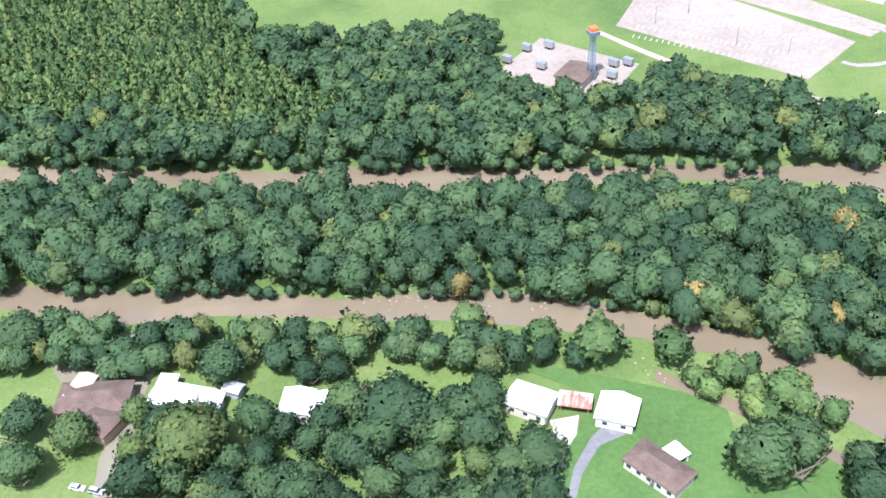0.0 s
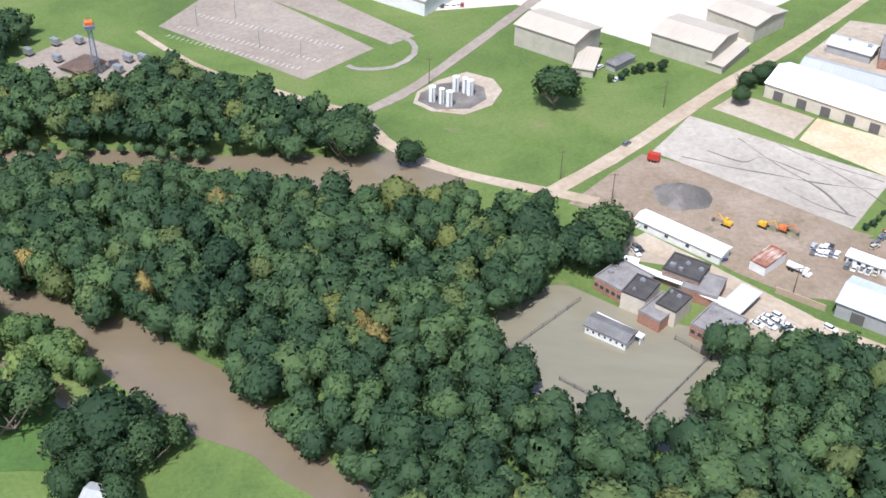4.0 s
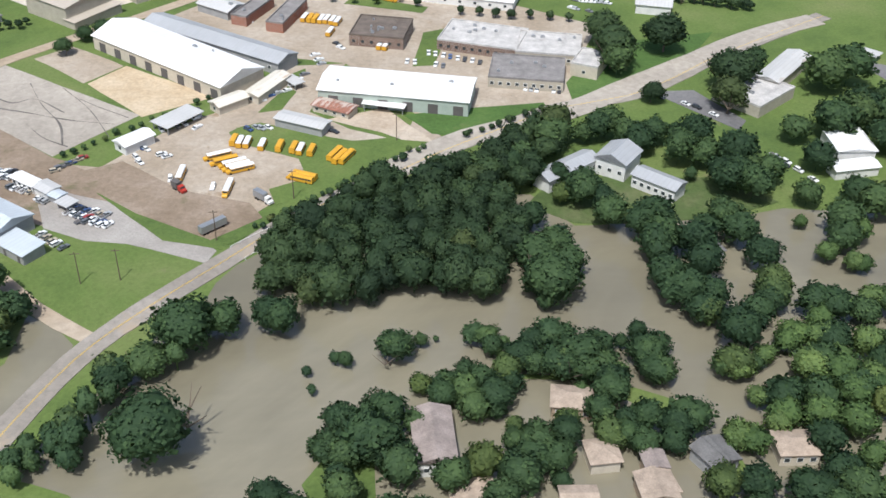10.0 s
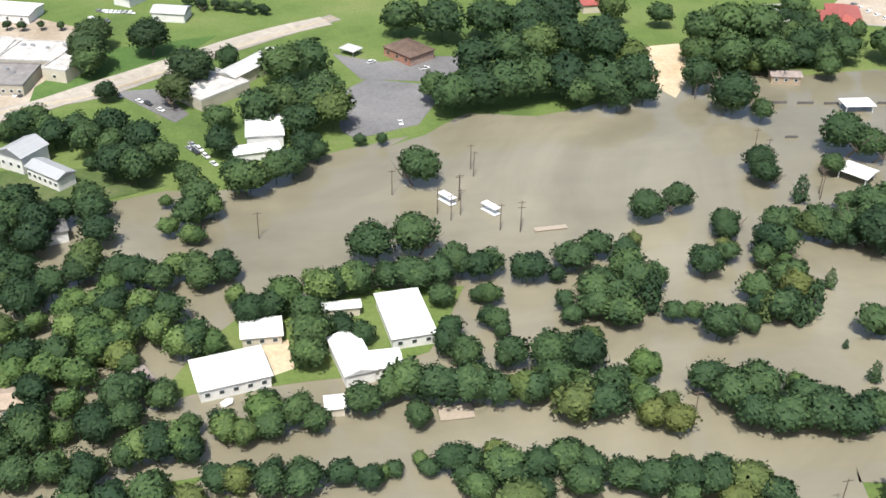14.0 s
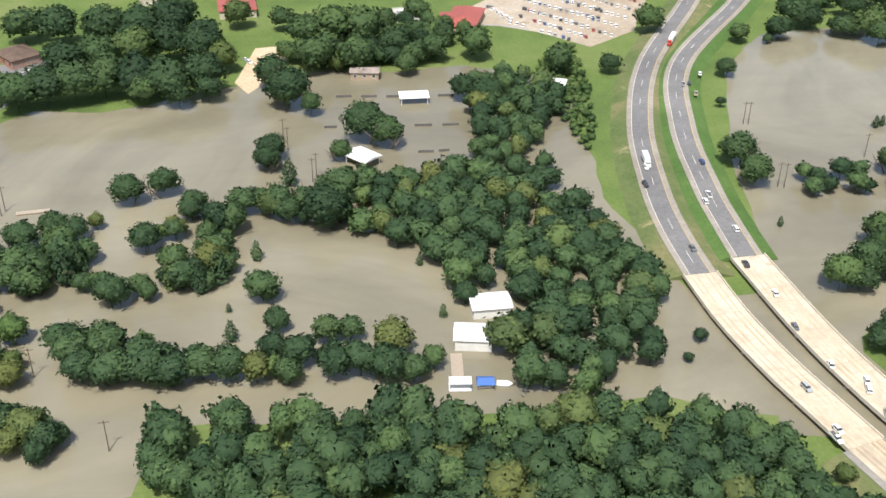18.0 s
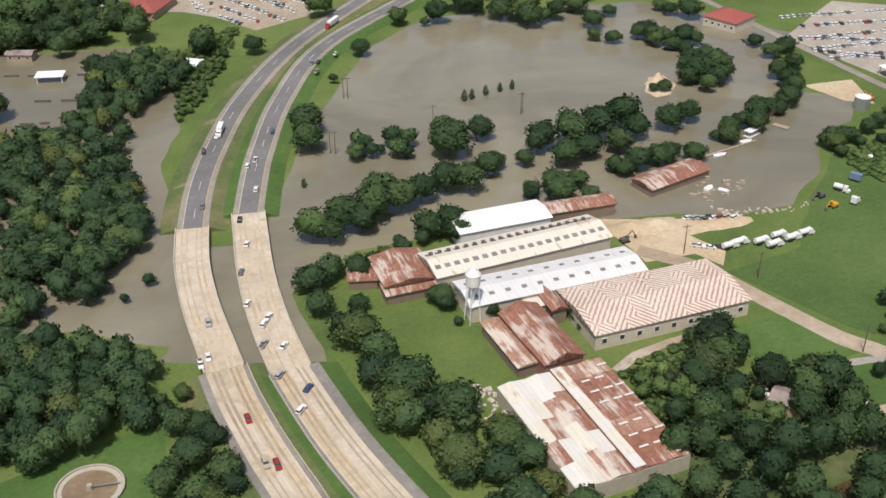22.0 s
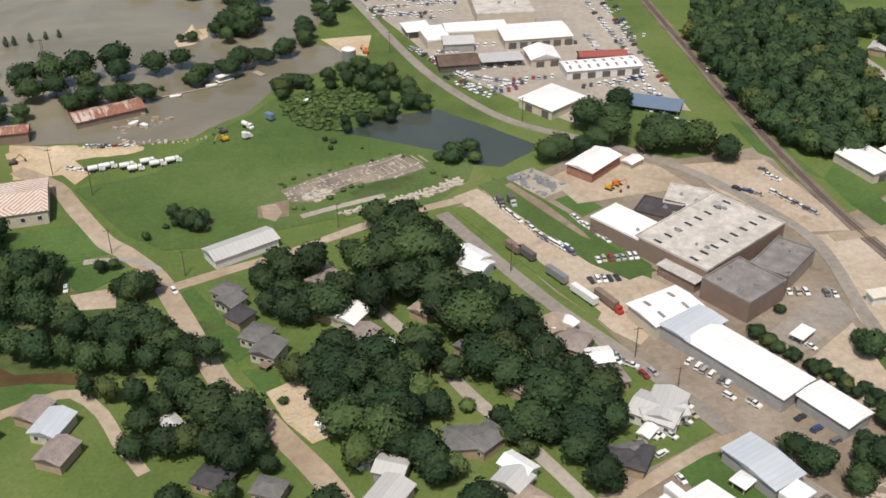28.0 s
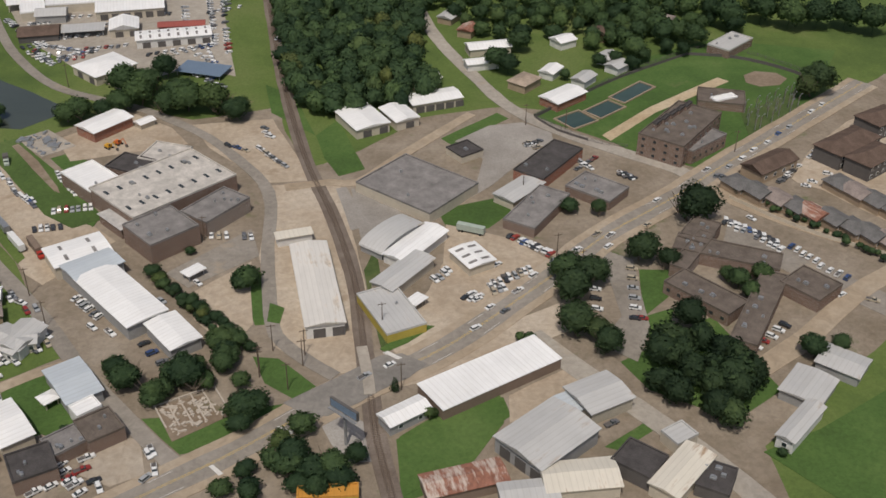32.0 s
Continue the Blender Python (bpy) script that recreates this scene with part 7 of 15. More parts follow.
berm("embankment_west", way_west_n, 5.6, 5.5, 1.55, VERGE, "grassy highway embankment with worn patches")
berm("embankment_east", way_east_n, 5.6, 4.5, 1.545, LAWN, "mown grass highway embankment")
berm("embankment_west_south", way_west_s, 7.9, 5.0, 1.54, VERGE, "grassy highway embankment beside the bridge")
berm("embankment_east_south", way_east_s, 7.9, 5.0, 1.535, LAWN, "grassy highway embankment beside the bridge")
for _nm, _n, _s in (("west", way_west_n, way_west_s), ("east", way_east_n, way_east_s)):
    _r = tagged(new("highway_" + _nm, ribbon_mesh("highway", _n, -4.9, 4.9, 0.02, OLDASPHALT, 0.3)), "grey two-lane highway carriageway with pale shoulders", "road", "", "structure")
    part("driving_lanes", ribbon_mesh("driving_lanes", _n, -2.9, 2.9, 0.04, ASPHALT, 0.05), _r)
    dashes("lane_marks", _n, 0.0, 0.052, 2.6, 7.0, 0.14, LINEWHITE, _r)
    dashes("edge_line", _n, -3.1, 0.052, 1.0, 0.0, 0.12, LINEWHITE, _r)
    dashes("edge_line", _n, 3.1, 0.052, 1.0, 0.0, 0.12, LINEYELLOW, _r)
    _q = tagged(new("highway_south_" + _nm, ribbon_mesh("highway", _s, -4.7, 4.7, 0.02, DECK, 0.3)), "pale concrete highway carriageway beyond the bridge", "road", "", "structure")
    dashes("lane_marks", _s, 0.0, 0.032, 2.6, 7.0, 0.12, LINEWHITE, _q)
    _in = 1 if _nm == "west" else -1
    part("worn_lane", ribbon_mesh("worn_lane", _s, *sorted((_in * 0.7, _in * 4.3)), 0.03, LANEDUST, 0.004, 0.5), _q, "tan dusty inner lane")
    for _o in (-2.9, -1.5, 1.6, 3.0):
        part("tyre_track", ribbon_mesh("tyre_track", _s, _o - 0.3, _o + 0.3, 0.036, ROADDIRT, 0.004, 0.35), _q, "tan worn tyre track")
    part("shoulder", ribbon_mesh("shoulder", _s, *sorted((-_in * 4.7, -_in * (6.6 if _in > 0 else 7.5))), 0.012, SHOULDER, 0.2, 0.15), _q, "dark asphalt shoulder")
    part("shoulder", ribbon_mesh("shoulder", _s, *sorted((_in * 4.7, _in * 5.7)), 0.012, SHOULDER, 0.2, 0.15), _q, "dark asphalt shoulder")
    part("parapet", ribbon_mesh("parapet", _s, *sorted((_in * 5.7, _in * 5.95)), 0.6, W_BEIGE, 0.6), _q)
bridge("bridge_west", way_west_b, 5.05, 1.74, "pale concrete road bridge over the flooded bayou")
bridge("bridge_east", way_east_b, 5.25, 1.74, "pale concrete road bridge over the flooded bayou")
dashes("road_marks", line_highway_link, -0.12, 0.245, 1.0, 0.0, 0.14, LINEYELLOW, None)["kind"] = "structure"
dashes("road_marks", line_highway_link, 0.14, 0.245, 1.0, 0.0, 0.14, LINEYELLOW, None)["kind"] = "structure"
dashes("road_marks", line_main_street, -0.15, 0.255, 1.0, 0.0, 0.13, LINEYELLOW, None)["kind"] = "structure"
dashes("road_marks", line_main_street, 0.3, 0.255, 1.0, 0.0, 0.13, LINEYELLOW, None)["kind"] = "structure"
dashes("road_marks", line_main_street, 3.1, 0.255, 2.0, 7.0, 0.12, LINEWHITE, None)["kind"] = "structure"
dashes("road_marks", line_main_street, -3.1, 0.255, 2.0, 7.0, 0.12, LINEWHITE, None)["kind"] = "structure"

region("crossing_asphalt", [(1181.4, -200), (1189.6, -196.2), (1197.3, -192.6), (1204.5, -188.9), (1209.2, -186.4), (1215.3, -186.9), (1221.1, -192.8), (1215, -197.2), (1207.1, -200.3), (1199.9, -204.3), (1191.8, -207.4), (1187, -206.3)], 0.3087, SHOULDER, 0.3, label="darker asphalt at the level crossing", category="ground")
railway("railway_track", [(1210.5, 171.7), (1207.3, 92.9), (1206.1, 63.0), (1204.1, 14.1), (1203.5, -19.8), (1203.5, -43.7), (1204.0, -68.6), (1205.3, -88.6), (1207.2, -107.5), (1208.3, -129.9), (1208.4, -149.2), (1207.0, -168.2), (1205.4, -183.8), (1204.5, -193.3), (1203.6, -204.1), (1202.5, -215.3), (1202.3, -226.0), (1202.3, -238.0), (1202.1, -260.7)])
tagged(new("level_crossing", ribbon_mesh("level_crossing", smooth_line([(1205.0, -181.7), (1204.5, -193.3), (1203.7, -201.7)]), -1.5, 1.5, 0.46, CONCRETE, 0.3)), "concrete panels of a level crossing", "crossing", "", "structure")

# first bend: village, mast and tanks
building("house", -56.9, 175.6, 12.2, 8.6, -18.0, 3.448, "gable", W_WHITE, R_WHITE, "white metal-roofed house on a flooded plot", category='house', rise=1.2)
building("house", -49.7, 173.0, 4.3, 7.7, -9.4, 3.235, "gable", W_TAN, R_WHITE, "wing of a white metal-roofed house", category='house', rise=1.12, axis='y')
building("garden_shed", -60.6, 182.8, 3.7, 3.1, -10.6, 2.722, "hip", B_RED, R_WHITE, "small white-roofed shed beside the yard", category='shed')
building("garden_shed", -45.0, 179.3, 3.8, 2.7, -24.6, 2.369, "gable", W_GREY, R_GREY, "small grey shed beside the yard", category='shed')
building("house", -29.6, 172.4, 6.5, 7.2, -9.4, 3.516, "gable", W_CREAM, R_WHITE, "white metal-roofed house under oaks", category='house', rise=0.68, wins=3)
building("house", -23.6, 171.2, 4.5, 6.8, -9.2, 3.15, "gable", W_CREAM, R_WHITE, "white-roofed wing of a house", category='house', rise=0.75)
building("house", 23.6, 169.0, 9.6, 7.2, -29.3, 3.397, "gable", W_CREAM, R_WHITE, "pale metal-roofed house under oaks", category='house', rise=1.05, wins=3)
building("carport", 33.6, 168.6, 6.8, 3.9, -15.2, 2.434, "gable", W_WOOD, R_RUST, "rusty-roofed carport beside the yard", category='carport', rise=0.6, post=True)
building("garage", 42.4, 164.4, 8.2, 7.6, -21.5, 3.201, "gable", W_WHITE, R_WHITE, "white metal garage beside a dark drive", category='garage', rise=1.05, axis='y', wins=2)
building("house", 48.2, 147.5, 13.1, 7.1, -48.5, 3.068, "hip", W_CREAM, S_BROWN, "brown-shingled house with a cream wall", category='house', wins=5, doors=1)
building("patio_roof", 52.8, 151.7, 4.5, 3.8, -58.8, 2.335, "slab", W_WHITE, R_WHITE, "white patio roof beside a house", category='patio', over=0.1, post=True)
building("house", -76.8, 178.1, 16.1, 9.0, -1.4, 3.3, "hip", W_TAN, S_BROWN, "long brown-shingled house on a flooded plot", category='house', wins=4)
building("house", -74.2, 170.5, 8.2, 7.0, -29.1, 3.2, "hip", W_TAN, S_BROWN, "rear wing of a brown-shingled house", category='house')
building("house_extension", -80.4, 181.3, 4.3, 6.9, -16.8, 3.869, "gable", W_TAN, S_TAN, "tan upper storey of a house", category='house', axis='y')
building("house", 97.0, 122.3, 4.4, 3.8, -18.9, 3.136, "gable", W_GREY, R_GREY, "grey-roofed house among oaks", category='house')
region("drive_dark", [(27.2, 140.4), (30.5, 150.7), (35.6, 159.1), (39.4, 162.7), (45.5, 161.6), (43.2, 159.3), (37, 156.5), (32.1, 149), (29, 140.2)], 0.1748, ASPHALT, 0.15, label="dark asphalt drive between the buildings", category="drive")
region("drive_pale", [(25.7, 151.1), (28, 158.9), (27.2, 164.9), (34.1, 166), (32.6, 160.2), (29.4, 155.5), (28, 150.1)], 0.1759, CONCRETE, 0.3, label="pale concrete drive between the buildings", category="drive")
region("lawn_village", [(10.6, 185.6), (28, 183.1), (44.6, 177.2), (67.5, 167.6), (67.7, 158.9), (83.4, 152.7), (92, 142.6), (94.5, 130.7), (15.1, 137), (29.4, 155.5), (38.3, 171.9), (25, 180.5)], 0.107, LAWN, 0.75, label="bright mown lawn round the house", category="lawn")
region("water_village", [(-97.6, 203.2), (-89.3, 197.3), (-72.2, 203), (-64.3, 193.1), (-65.8, 182.7), (-66.6, 170.2), (-59.1, 151), (-72.2, 150.5), (-72.9, 162.3), (-70.4, 171.9), (-84.6, 182.4), (-91.2, 192.5)], 0.1231, FLOOD, 0.5, label="flood water between the village houses", category="water")
region("water_village_slough", [(54.6, 179.4), (68.2, 169.2), (81, 159.7), (90.3, 148.3), (87.7, 146.9), (78.2, 156.3), (65.5, 166.6), (53.3, 175.5)], 0.1242, RIVER, 0.6, label="narrow muddy slough behind the willows", category="water")
for x, y, r, h in ((69.5, 144.8, 9.5, 15.2), (97.5, 136.4, 10.8, 17.3), (104.4, 134.7, 7.3, 11.7), (89.2, 136.1, 7.3, 11.7), (-47.2, 184.1, 7.2, 11.5), (-77.6, 192.0, 4.6, 7.3), (-78.1, 165.1, 6.5, 10.3), (-98.0, 198.0, 7.5, 12.0), (-90.5, 170.2, 6.7, 10.6), (-28.2, 181.9, 4.6, 7.3), (-21.5, 182.0, 4.8, 7.7), (78.4, 148.6, 7.8, 12.4), (-88.3, 156.9, 6.7, 10.7), (-51.9, 158.9, 10.4, 16.6), (-7.0, 164.1, 9.6, 15.4)):
    tree(x, y, r, h, "oak", L_OAK)
for x, y, r, h in ((-16.2, 191.3, 6.9, 11.1), (80.0, 164.9, 6.1, 9.7), (69.7, 173.6, 5.4, 8.7), (58.3, 181.5, 6.2, 9.9), (41.1, 183.0, 8.2, 13.2), (28.6, 188.7, 5.5, 8.8), (11.4, 196.3, 5.6, 8.9)):
    tree(x, y, r, h, "wood", L_LIGHT)
for x, y, r, h in ((9.8, 209.1, 3.7, 7.8), (67.6, 199.4, 3.8, 8.0), (115.9, 222.6, 5.7, 10.4), (97.6, 188.0, 3.4, 7.2), (154.0, 165.8, 6.1, 11.2), (130.1, 214.6, 3.4, 7.2)):
    tree(x, y, r, h, "wood", L_GOLD, label="tree with yellowing leaves in the woods")
lattice_mast(61.6, 318.2, 20.2)
building("hut", 56.7, 319.0, 10.1, 11.6, -35.6, 3.0, "gable", W_BEIGE, S_BROWN, "small brown-roofed hut in the mast compound", category='hut', rise=0.75)
truck(34.7, 333.3, -37, 4.5, STEEL, False, 'grey equipment cabinet in the compound')
truck(42.5, 341.2, -37, 4.5, STEEL, False, 'grey equipment cabinet in the compound')
truck(50.7, 342.4, -38, 4.5, STEEL, False, 'grey equipment cabinet in the compound')
truck(46.0, 327.6, -37, 4.5, STEEL, False, 'grey equipment cabinet in the compound')
truck(71.0, 326.6, -38, 4.5, STEEL, False, 'grey equipment cabinet in the compound')
truck(76.0, 326.8, -38, 4.5, STEEL, False, 'grey equipment cabinet in the compound')
truck(68.9, 318.4, -37, 4.5, STEEL, False, 'grey equipment cabinet in the compound')
region("tank_ring", [(170.9, 291.9), (176.5, 285.8), (187.8, 283.2), (197.6, 289.4), (202.3, 299.8), (199.9, 308.5), (191.2, 314.3), (181, 308.7), (172.9, 300.1)], 0.1703, DIRT, 0.3, label="pale gravel ring round the tanks", category="ground")
region("tank_bed", [(172.5, 293.1), (178.4, 286.9), (189.9, 287.1), (196, 293.6), (196.1, 302), (190.9, 307.2), (180.9, 305.6), (173.9, 298.9)], 0.1814, DARKGRAVEL, 0.22, label="dark gravel bed under the tanks", category="ground")
storage_tank(177.4, 293.0, 1.20, 5.6)
storage_tank(180.5, 291.3, 1.00, 5.6)
storage_tank(182.9, 289.3, 1.20, 5.6)
storage_tank(186.0, 300.0, 1.20, 5.6)
storage_tank(190.7, 297.0, 1.20, 5.6)
storage_tank(189.1, 298.7, 1.00, 5.6)
road("road_loop_drive", [(148.9, 321.1), (153.1, 317.9), (165.1, 319.1), (173.3, 329.4), (173, 340.1), (167.1, 345.2)], 2.25, 0.2125, OLDASPHALT, "pale loop drive beside the car park", 0.1)
tree(219.2, 288.0, 9.9, 15.8, "oak", L_OAK, label="great dark oak alone on the lawn")
for x, y, r, h in ((167.3, 252.1, 5.6, 9.0), (178.6, 225.7, 6.6, 10.5), (217.9, 204.4, 9.8, 15.7), (211.0, 198.3, 8.5, 13.6), (150.1, 256.9, 9.0, 14.5), (294.6, 302.0, 4.6, 7.4), (288.1, 298.6, 4.1, 6.6), (282.4, 286.8, 4.4, 7.1), (299.2, 307.9, 3.4, 6.3)):
    tree(x, y, r, h, "oak", L_OAK)
building("hangar_annex", 235.0, 317.0, 7.1, 16.6, -20.6, 3.017, "shed", W_BEIGE, R_TAN, "lean-to along the hangar", rise=0.75)
building("hangar_annex", 247.4, 317.5, 4.2, 11.6, -49.4, 2.654, "hip", W_GREY, S_GREY, "dark hip-roofed office beside the hangar")
building("hangar_annex", 287.9, 319.7, 5.9, 22.7, -41.4, 3.051, "shed", W_BEIGE, R_TAN, "white lean-to along a hangar", rise=0.75)
car(227.8, 313.5, 49)
car(232.1, 314.3, 44)
car(239.5, 315.7, 43)
car(237.6, 261.4, 44)

# works yard and depot
heap("earth_mound", 247.6, 230.6, 9.5, 8.0, 4.2, DARKGRAVEL, "dark heap of earth on the works yard")
building("open_shed", 261.9, 195.8, 4.8, 10.2, -50.9, 2.688, "flat", W_WHITE, R_RUST, "small open shed with a rusty roof", category='shed')
building("annex_classroom", 212.9, 168.7, 11.3, 5.1, -40.1, 2.635, "gable", W_WHITE, S_GREY, "white portable classroom standing in flood water", category='classroom', wins=7, sides='s', rise=0.75, win=(0.8, 1.0))
building("walkway_roof", 215.4, 170.0, 13.5, 1.7, -43.1, 2.272, "slab", W_WHITE, W_WHITE, "white covered walkway by the classroom", over=0.1, category='walkway', post=True)
building("school_wing", 220.4, 187.7, 10.9, 11.4, -48.8, 3.569, "flat", B_RED, F_MID, "low brick school wing with a dark flat roof", category='school', wins=6, vents=2)
building("school_wing", 223.2, 181.3, 6.6, 9.0, -38.9, 4.936, "flat", W_CREAM, F_DARK, "raised school hall roof", category='school', vents=2)
building("school_wing", 227.1, 175.2, 6.4, 10.8, -46.9, 3.3, "flat", B_RED, F_MID, "brick school wing between the halls", category='school', vents=2)
building("school_wing", 230.4, 176.0, 5.8, 8.2, -43.9, 4.667, "flat", W_CREAM, F_DARK, "raised school hall roof with vents", category='school', vents=2)
building("school_wing", 240.1, 168.4, 9.8, 11.1, -45.2, 3.484, "flat", B_RED, F_MID, "brick school wing at the water's edge", category='school', wins=6, vents=4)
building("school_wing", 237.3, 189.6, 10.2, 8.5, -36.2, 4.701, "flat", B_BROWN, F_DARK, "raised school hall behind the court", category='school', vents=4)
building("school_wing", 240.8, 184.4, 9.7, 9.3, -31.9, 3.218, "flat", B_RED, F_MID, "rear school wing with plain low walls", category='school', vents=1)
building("school_canopy", 248.5, 177.8, 5.0, 11.6, -45.9, 2.935, "slab", STEEL, R_LGREY, "pale metal canopy beside the school", category='canopy', post=True)
building("walkway_roof", 228.7, 190.7, 16.8, 2.2, -35.8, 2.652, "slab", STEEL, R_WHITE, "white covered walkway through the school court", category='walkway', post=True, over=0.1)
building("walkway_roof", 223.3, 194.6, 4.2, 6.1, -27.6, 2.819, "slab", STEEL, R_WHITE, "white entrance canopy of the school", category='canopy', post=True, over=0.1)
building("walkway_roof", 240.4, 180.4, 11.1, 2.4, -41.8, 2.686, "slab", STEEL, R_WHITE, "white covered walkway beside the hall", category='walkway', post=True, over=0.1)
fence("chain_fence", [(186.6, 163.8), (196.8, 172.9), (208.1, 183)], 1.5, "dark wire fence standing in flood water", every=4.0, rails=3)
fence("chain_fence", [(197.8, 153.6), (203.9, 147.8), (209.8, 143)], 1.5, "dark wire fence standing in flood water", every=4.0, rails=3)
fence("chain_fence", [(215.1, 139.1), (224.7, 148.4), (235.1, 158.7)], 1.5, "dark wire fence standing in flood water", every=4.0, rails=3)
fence("chain_fence", [(228.9, 166.6), (235.2, 159.1)], 1.5, "dark wire fence standing in flood water", every=4.0, rails=3)
car(227.2, 202.9, -70)
car(228.4, 204.7, -70)
car(251.1, 170.9, -47)
car(253.3, 172.1, -47)
car(254.0, 170.1, -47)
car(256.3, 171.1, -48)
car(257.1, 169.3, -47)
car(258.8, 169.8, -48)
car(254.9, 173.4, -48)
car(257.6, 173.7, -48)
car(269.2, 168.2, -48)
car_row(303.2, 178.2, 314.7, 171.6, 9, 50, 1.0)
car_row(304.7, 180.5, 313.4, 175.9, 6, 50, 1.0)
car_row(307.1, 173.6, 315.2, 170.5, 5, 49, 1.0)
car_row(297.6, 167.2, 304.6, 160.4, 5, 49, 1.0)
car_row(276.5, 201.0, 282.5, 199.0, 6, 55, 1.0)
car_row(277.9, 203.0, 282.3, 202.0, 4, 55, 1.0)
car_row(284.1, 193.9, 290.1, 190.2, 5, 53, 1.0)
car_row(293.2, 186.5, 295.8, 184.4, 3, 52, 1.0)
car_row(314.9, 222.0, 319.7, 224.3, 2, -60, 1.0)
car_row(294.6, 202.4, 302.0, 209.4, 6, 31, 1.0)
car_row(316.8, 215.2, 320.5, 213.5, 3, -44, 1.0)
car_row(318.0, 208.6, 319.1, 205.3, 2, -56, 1.0)
car(325.5, 209.8, 30)
car(327.3, 208.4, 30)
car(250.1, 198.2, 25)
car(329.7, 194.6, -86)
car(342.6, 189.0, -96)
car(354.0, 225.4, -47)
car(355.6, 224.6, -47)
car(351.5, 224.2, -47)
car(357.9, 225.1, -47)
car(379.0, 220.7, -39)
bus(347.4, 216.4, 79, False, 8.5)
bus(349.4, 215.2, 79, True, 8.5)
bus(351.7, 214.7, 78, True, 8.5)
bus(356.4, 212.9, 78, True, 8.5)
bus(361.9, 211.7, 77, False, 8.5)
bus(366.3, 210.4, 76, False, 8.5)
bus(368.4, 209.2, 76, True, 8.5)
bus(371.8, 208.2, 75, False, 8.5)
bus(379.1, 205.6, 60, False)
bus(380.6, 203.5, 60, False)
bus(382.7, 203.3, 60, False)
bus(342.7, 206.6, -158, True)
bus(344.9, 203.3, -158, False)
bus(347.6, 201.5, -158, True)
bus(348.8, 199.5, -158, True)
bus(350.1, 198.1, -158, True)
bus(369.2, 192.7, 153, False)
bus(368.2, 191.0, 153, False)
bus(332.6, 195.5, -97, True)
bus(347.1, 186.8, -100, True)
bus(369.6, 314.5, 72, True, 9.0)
bus(371.9, 313.8, 72, False, 9.0)
bus(373.9, 313.1, 71, False, 9.0)
bus(376.2, 312.4, 71, True, 9.0)
bus(378.3, 312.2, 71, True, 9.0)
bus(380.5, 311.0, 71, True, 9.0)
bus(382.4, 309.8, 70, True, 9.0)
bus(379.3, 299.9, 70, True, 9.0)
bus(397.9, 286.2, 68, True, 9.0)
bus(400.0, 285.5, 67, True, 9.0)
bus(403.2, 332.3, -34, True)
truck(357.7, 180.6, -46, 9.0, STEEL, True, 'grey box lorry on the yard', W_WHITE)
truck(344.2, 166.3, 39, 11.0, STEEL, False, 'grey trailer on the yard edge')
truck(269.4, 191.9, -45, 9.0, WHITEPAINT, True, 'white tank lorry in the works yard', W_WHITE, tank=True)
truck(332.9, 188.3, -48, 7.0, W_DARK, True, 'red lorry cab with a flat bed', REDPAINT)
digger(256.5, 214.9, 138)
digger(266.8, 213.8, -42)
digger(271.9, 211.5, -42, ORANGE, 'orange loader on bare earth')
truck(243.7, 250.9, -28, 5.0, REDPAINT, False, 'red skip in the works yard')
building("site_office", 288.6, 194.0, 9.2, 3.6, -40.2, 2.55, "gable", W_WHITE, R_WHITE, "white site cabin among garden trees", category='cabin', rise=0.38, wins=4)
building("site_office", 295.2, 189.2, 6.1, 4.6, -43.2, 2.567, "gable", W_WHITE, R_LGREY, "white site cabin among garden trees", category='cabin', rise=0.38)
building("site_office", 298.3, 185.7, 5.1, 3.2, -38.8, 2.284, "gable", W_GREY, R_BLUE, "pale blue site cabin", category='cabin', rise=0.3)
building("canopy", 302.3, 180.8, 4.4, 3.7, -39.5, 2.301, "slab", STEEL, R_LGREY, "pale metal canopy in the yard", post=True)
building("fence_wall", 265.4, 179.6, 13.2, 0.3, -38.7, 1.718, "slab", W_TAN, W_TAN, "tan board fence of the works yard", category='fence', over=0.0)
building("office_hut", 344.5, 240.9, 5.6, 11.6, -51.5, 3.085, "gable", W_CREAM, R_CREAM, "low cream-roofed office with plain low walls", wins=3)
building("office_hut", 356.8, 251.6, 5.8, 19.2, -32.5, 3.102, "gable", W_CREAM, R_CREAM, "low cream-roofed office row", wins=4)
building("carport", 328.6, 230.1, 7.3, 14.8, -43.1, 2.739, "slab", STEEL, R_LGREY, "open grey-roofed carport beside the yard", post=True)
building("office_hut", 316.7, 216.1, 5.8, 10.8, -47.0, 3.136, "gable", W_WHITE, R_WHITE, "small white gabled shed", wins=2)
building("carport", 365.7, 255.7, 6.9, 3.7, -54.7, 2.25, "slab", STEEL, R_LGREY, "small metal carport beside the yard", post=True)
building("depot_store", 379.6, 235.2, 13.6, 6.3, -31.6, 2.417, "gable", W_CREAM, R_RUST, "low red-roofed store beside the depot", wins=4, rise=0.6)
building("depot_canopy", 396.2, 234.9, 13.8, 4.0, -18.9, 2.734, "slab", STEEL, R_WHITE, "white loading canopy of the depot", post=True)
building("trailer_shed", 369.0, 224.5, 17.2, 5.9, -29.3, 3.051, "gable", W_GREY, R_LGREY, "long grey metal shed", rise=0.45)
building("office_block", 436.5, 286.5, 30.3, 20.3, -22.5, 3.818, "flat", B_BROWN, F_GREY, "low office block with a grey flat roof", wins=10, vents=6)
building("office_block", 459.9, 276.8, 23.5, 19.4, -14.6, 3.835, "flat", W_BEIGE, F_GREY, "low office wing with a grey flat roof", wins=9, vents=4)
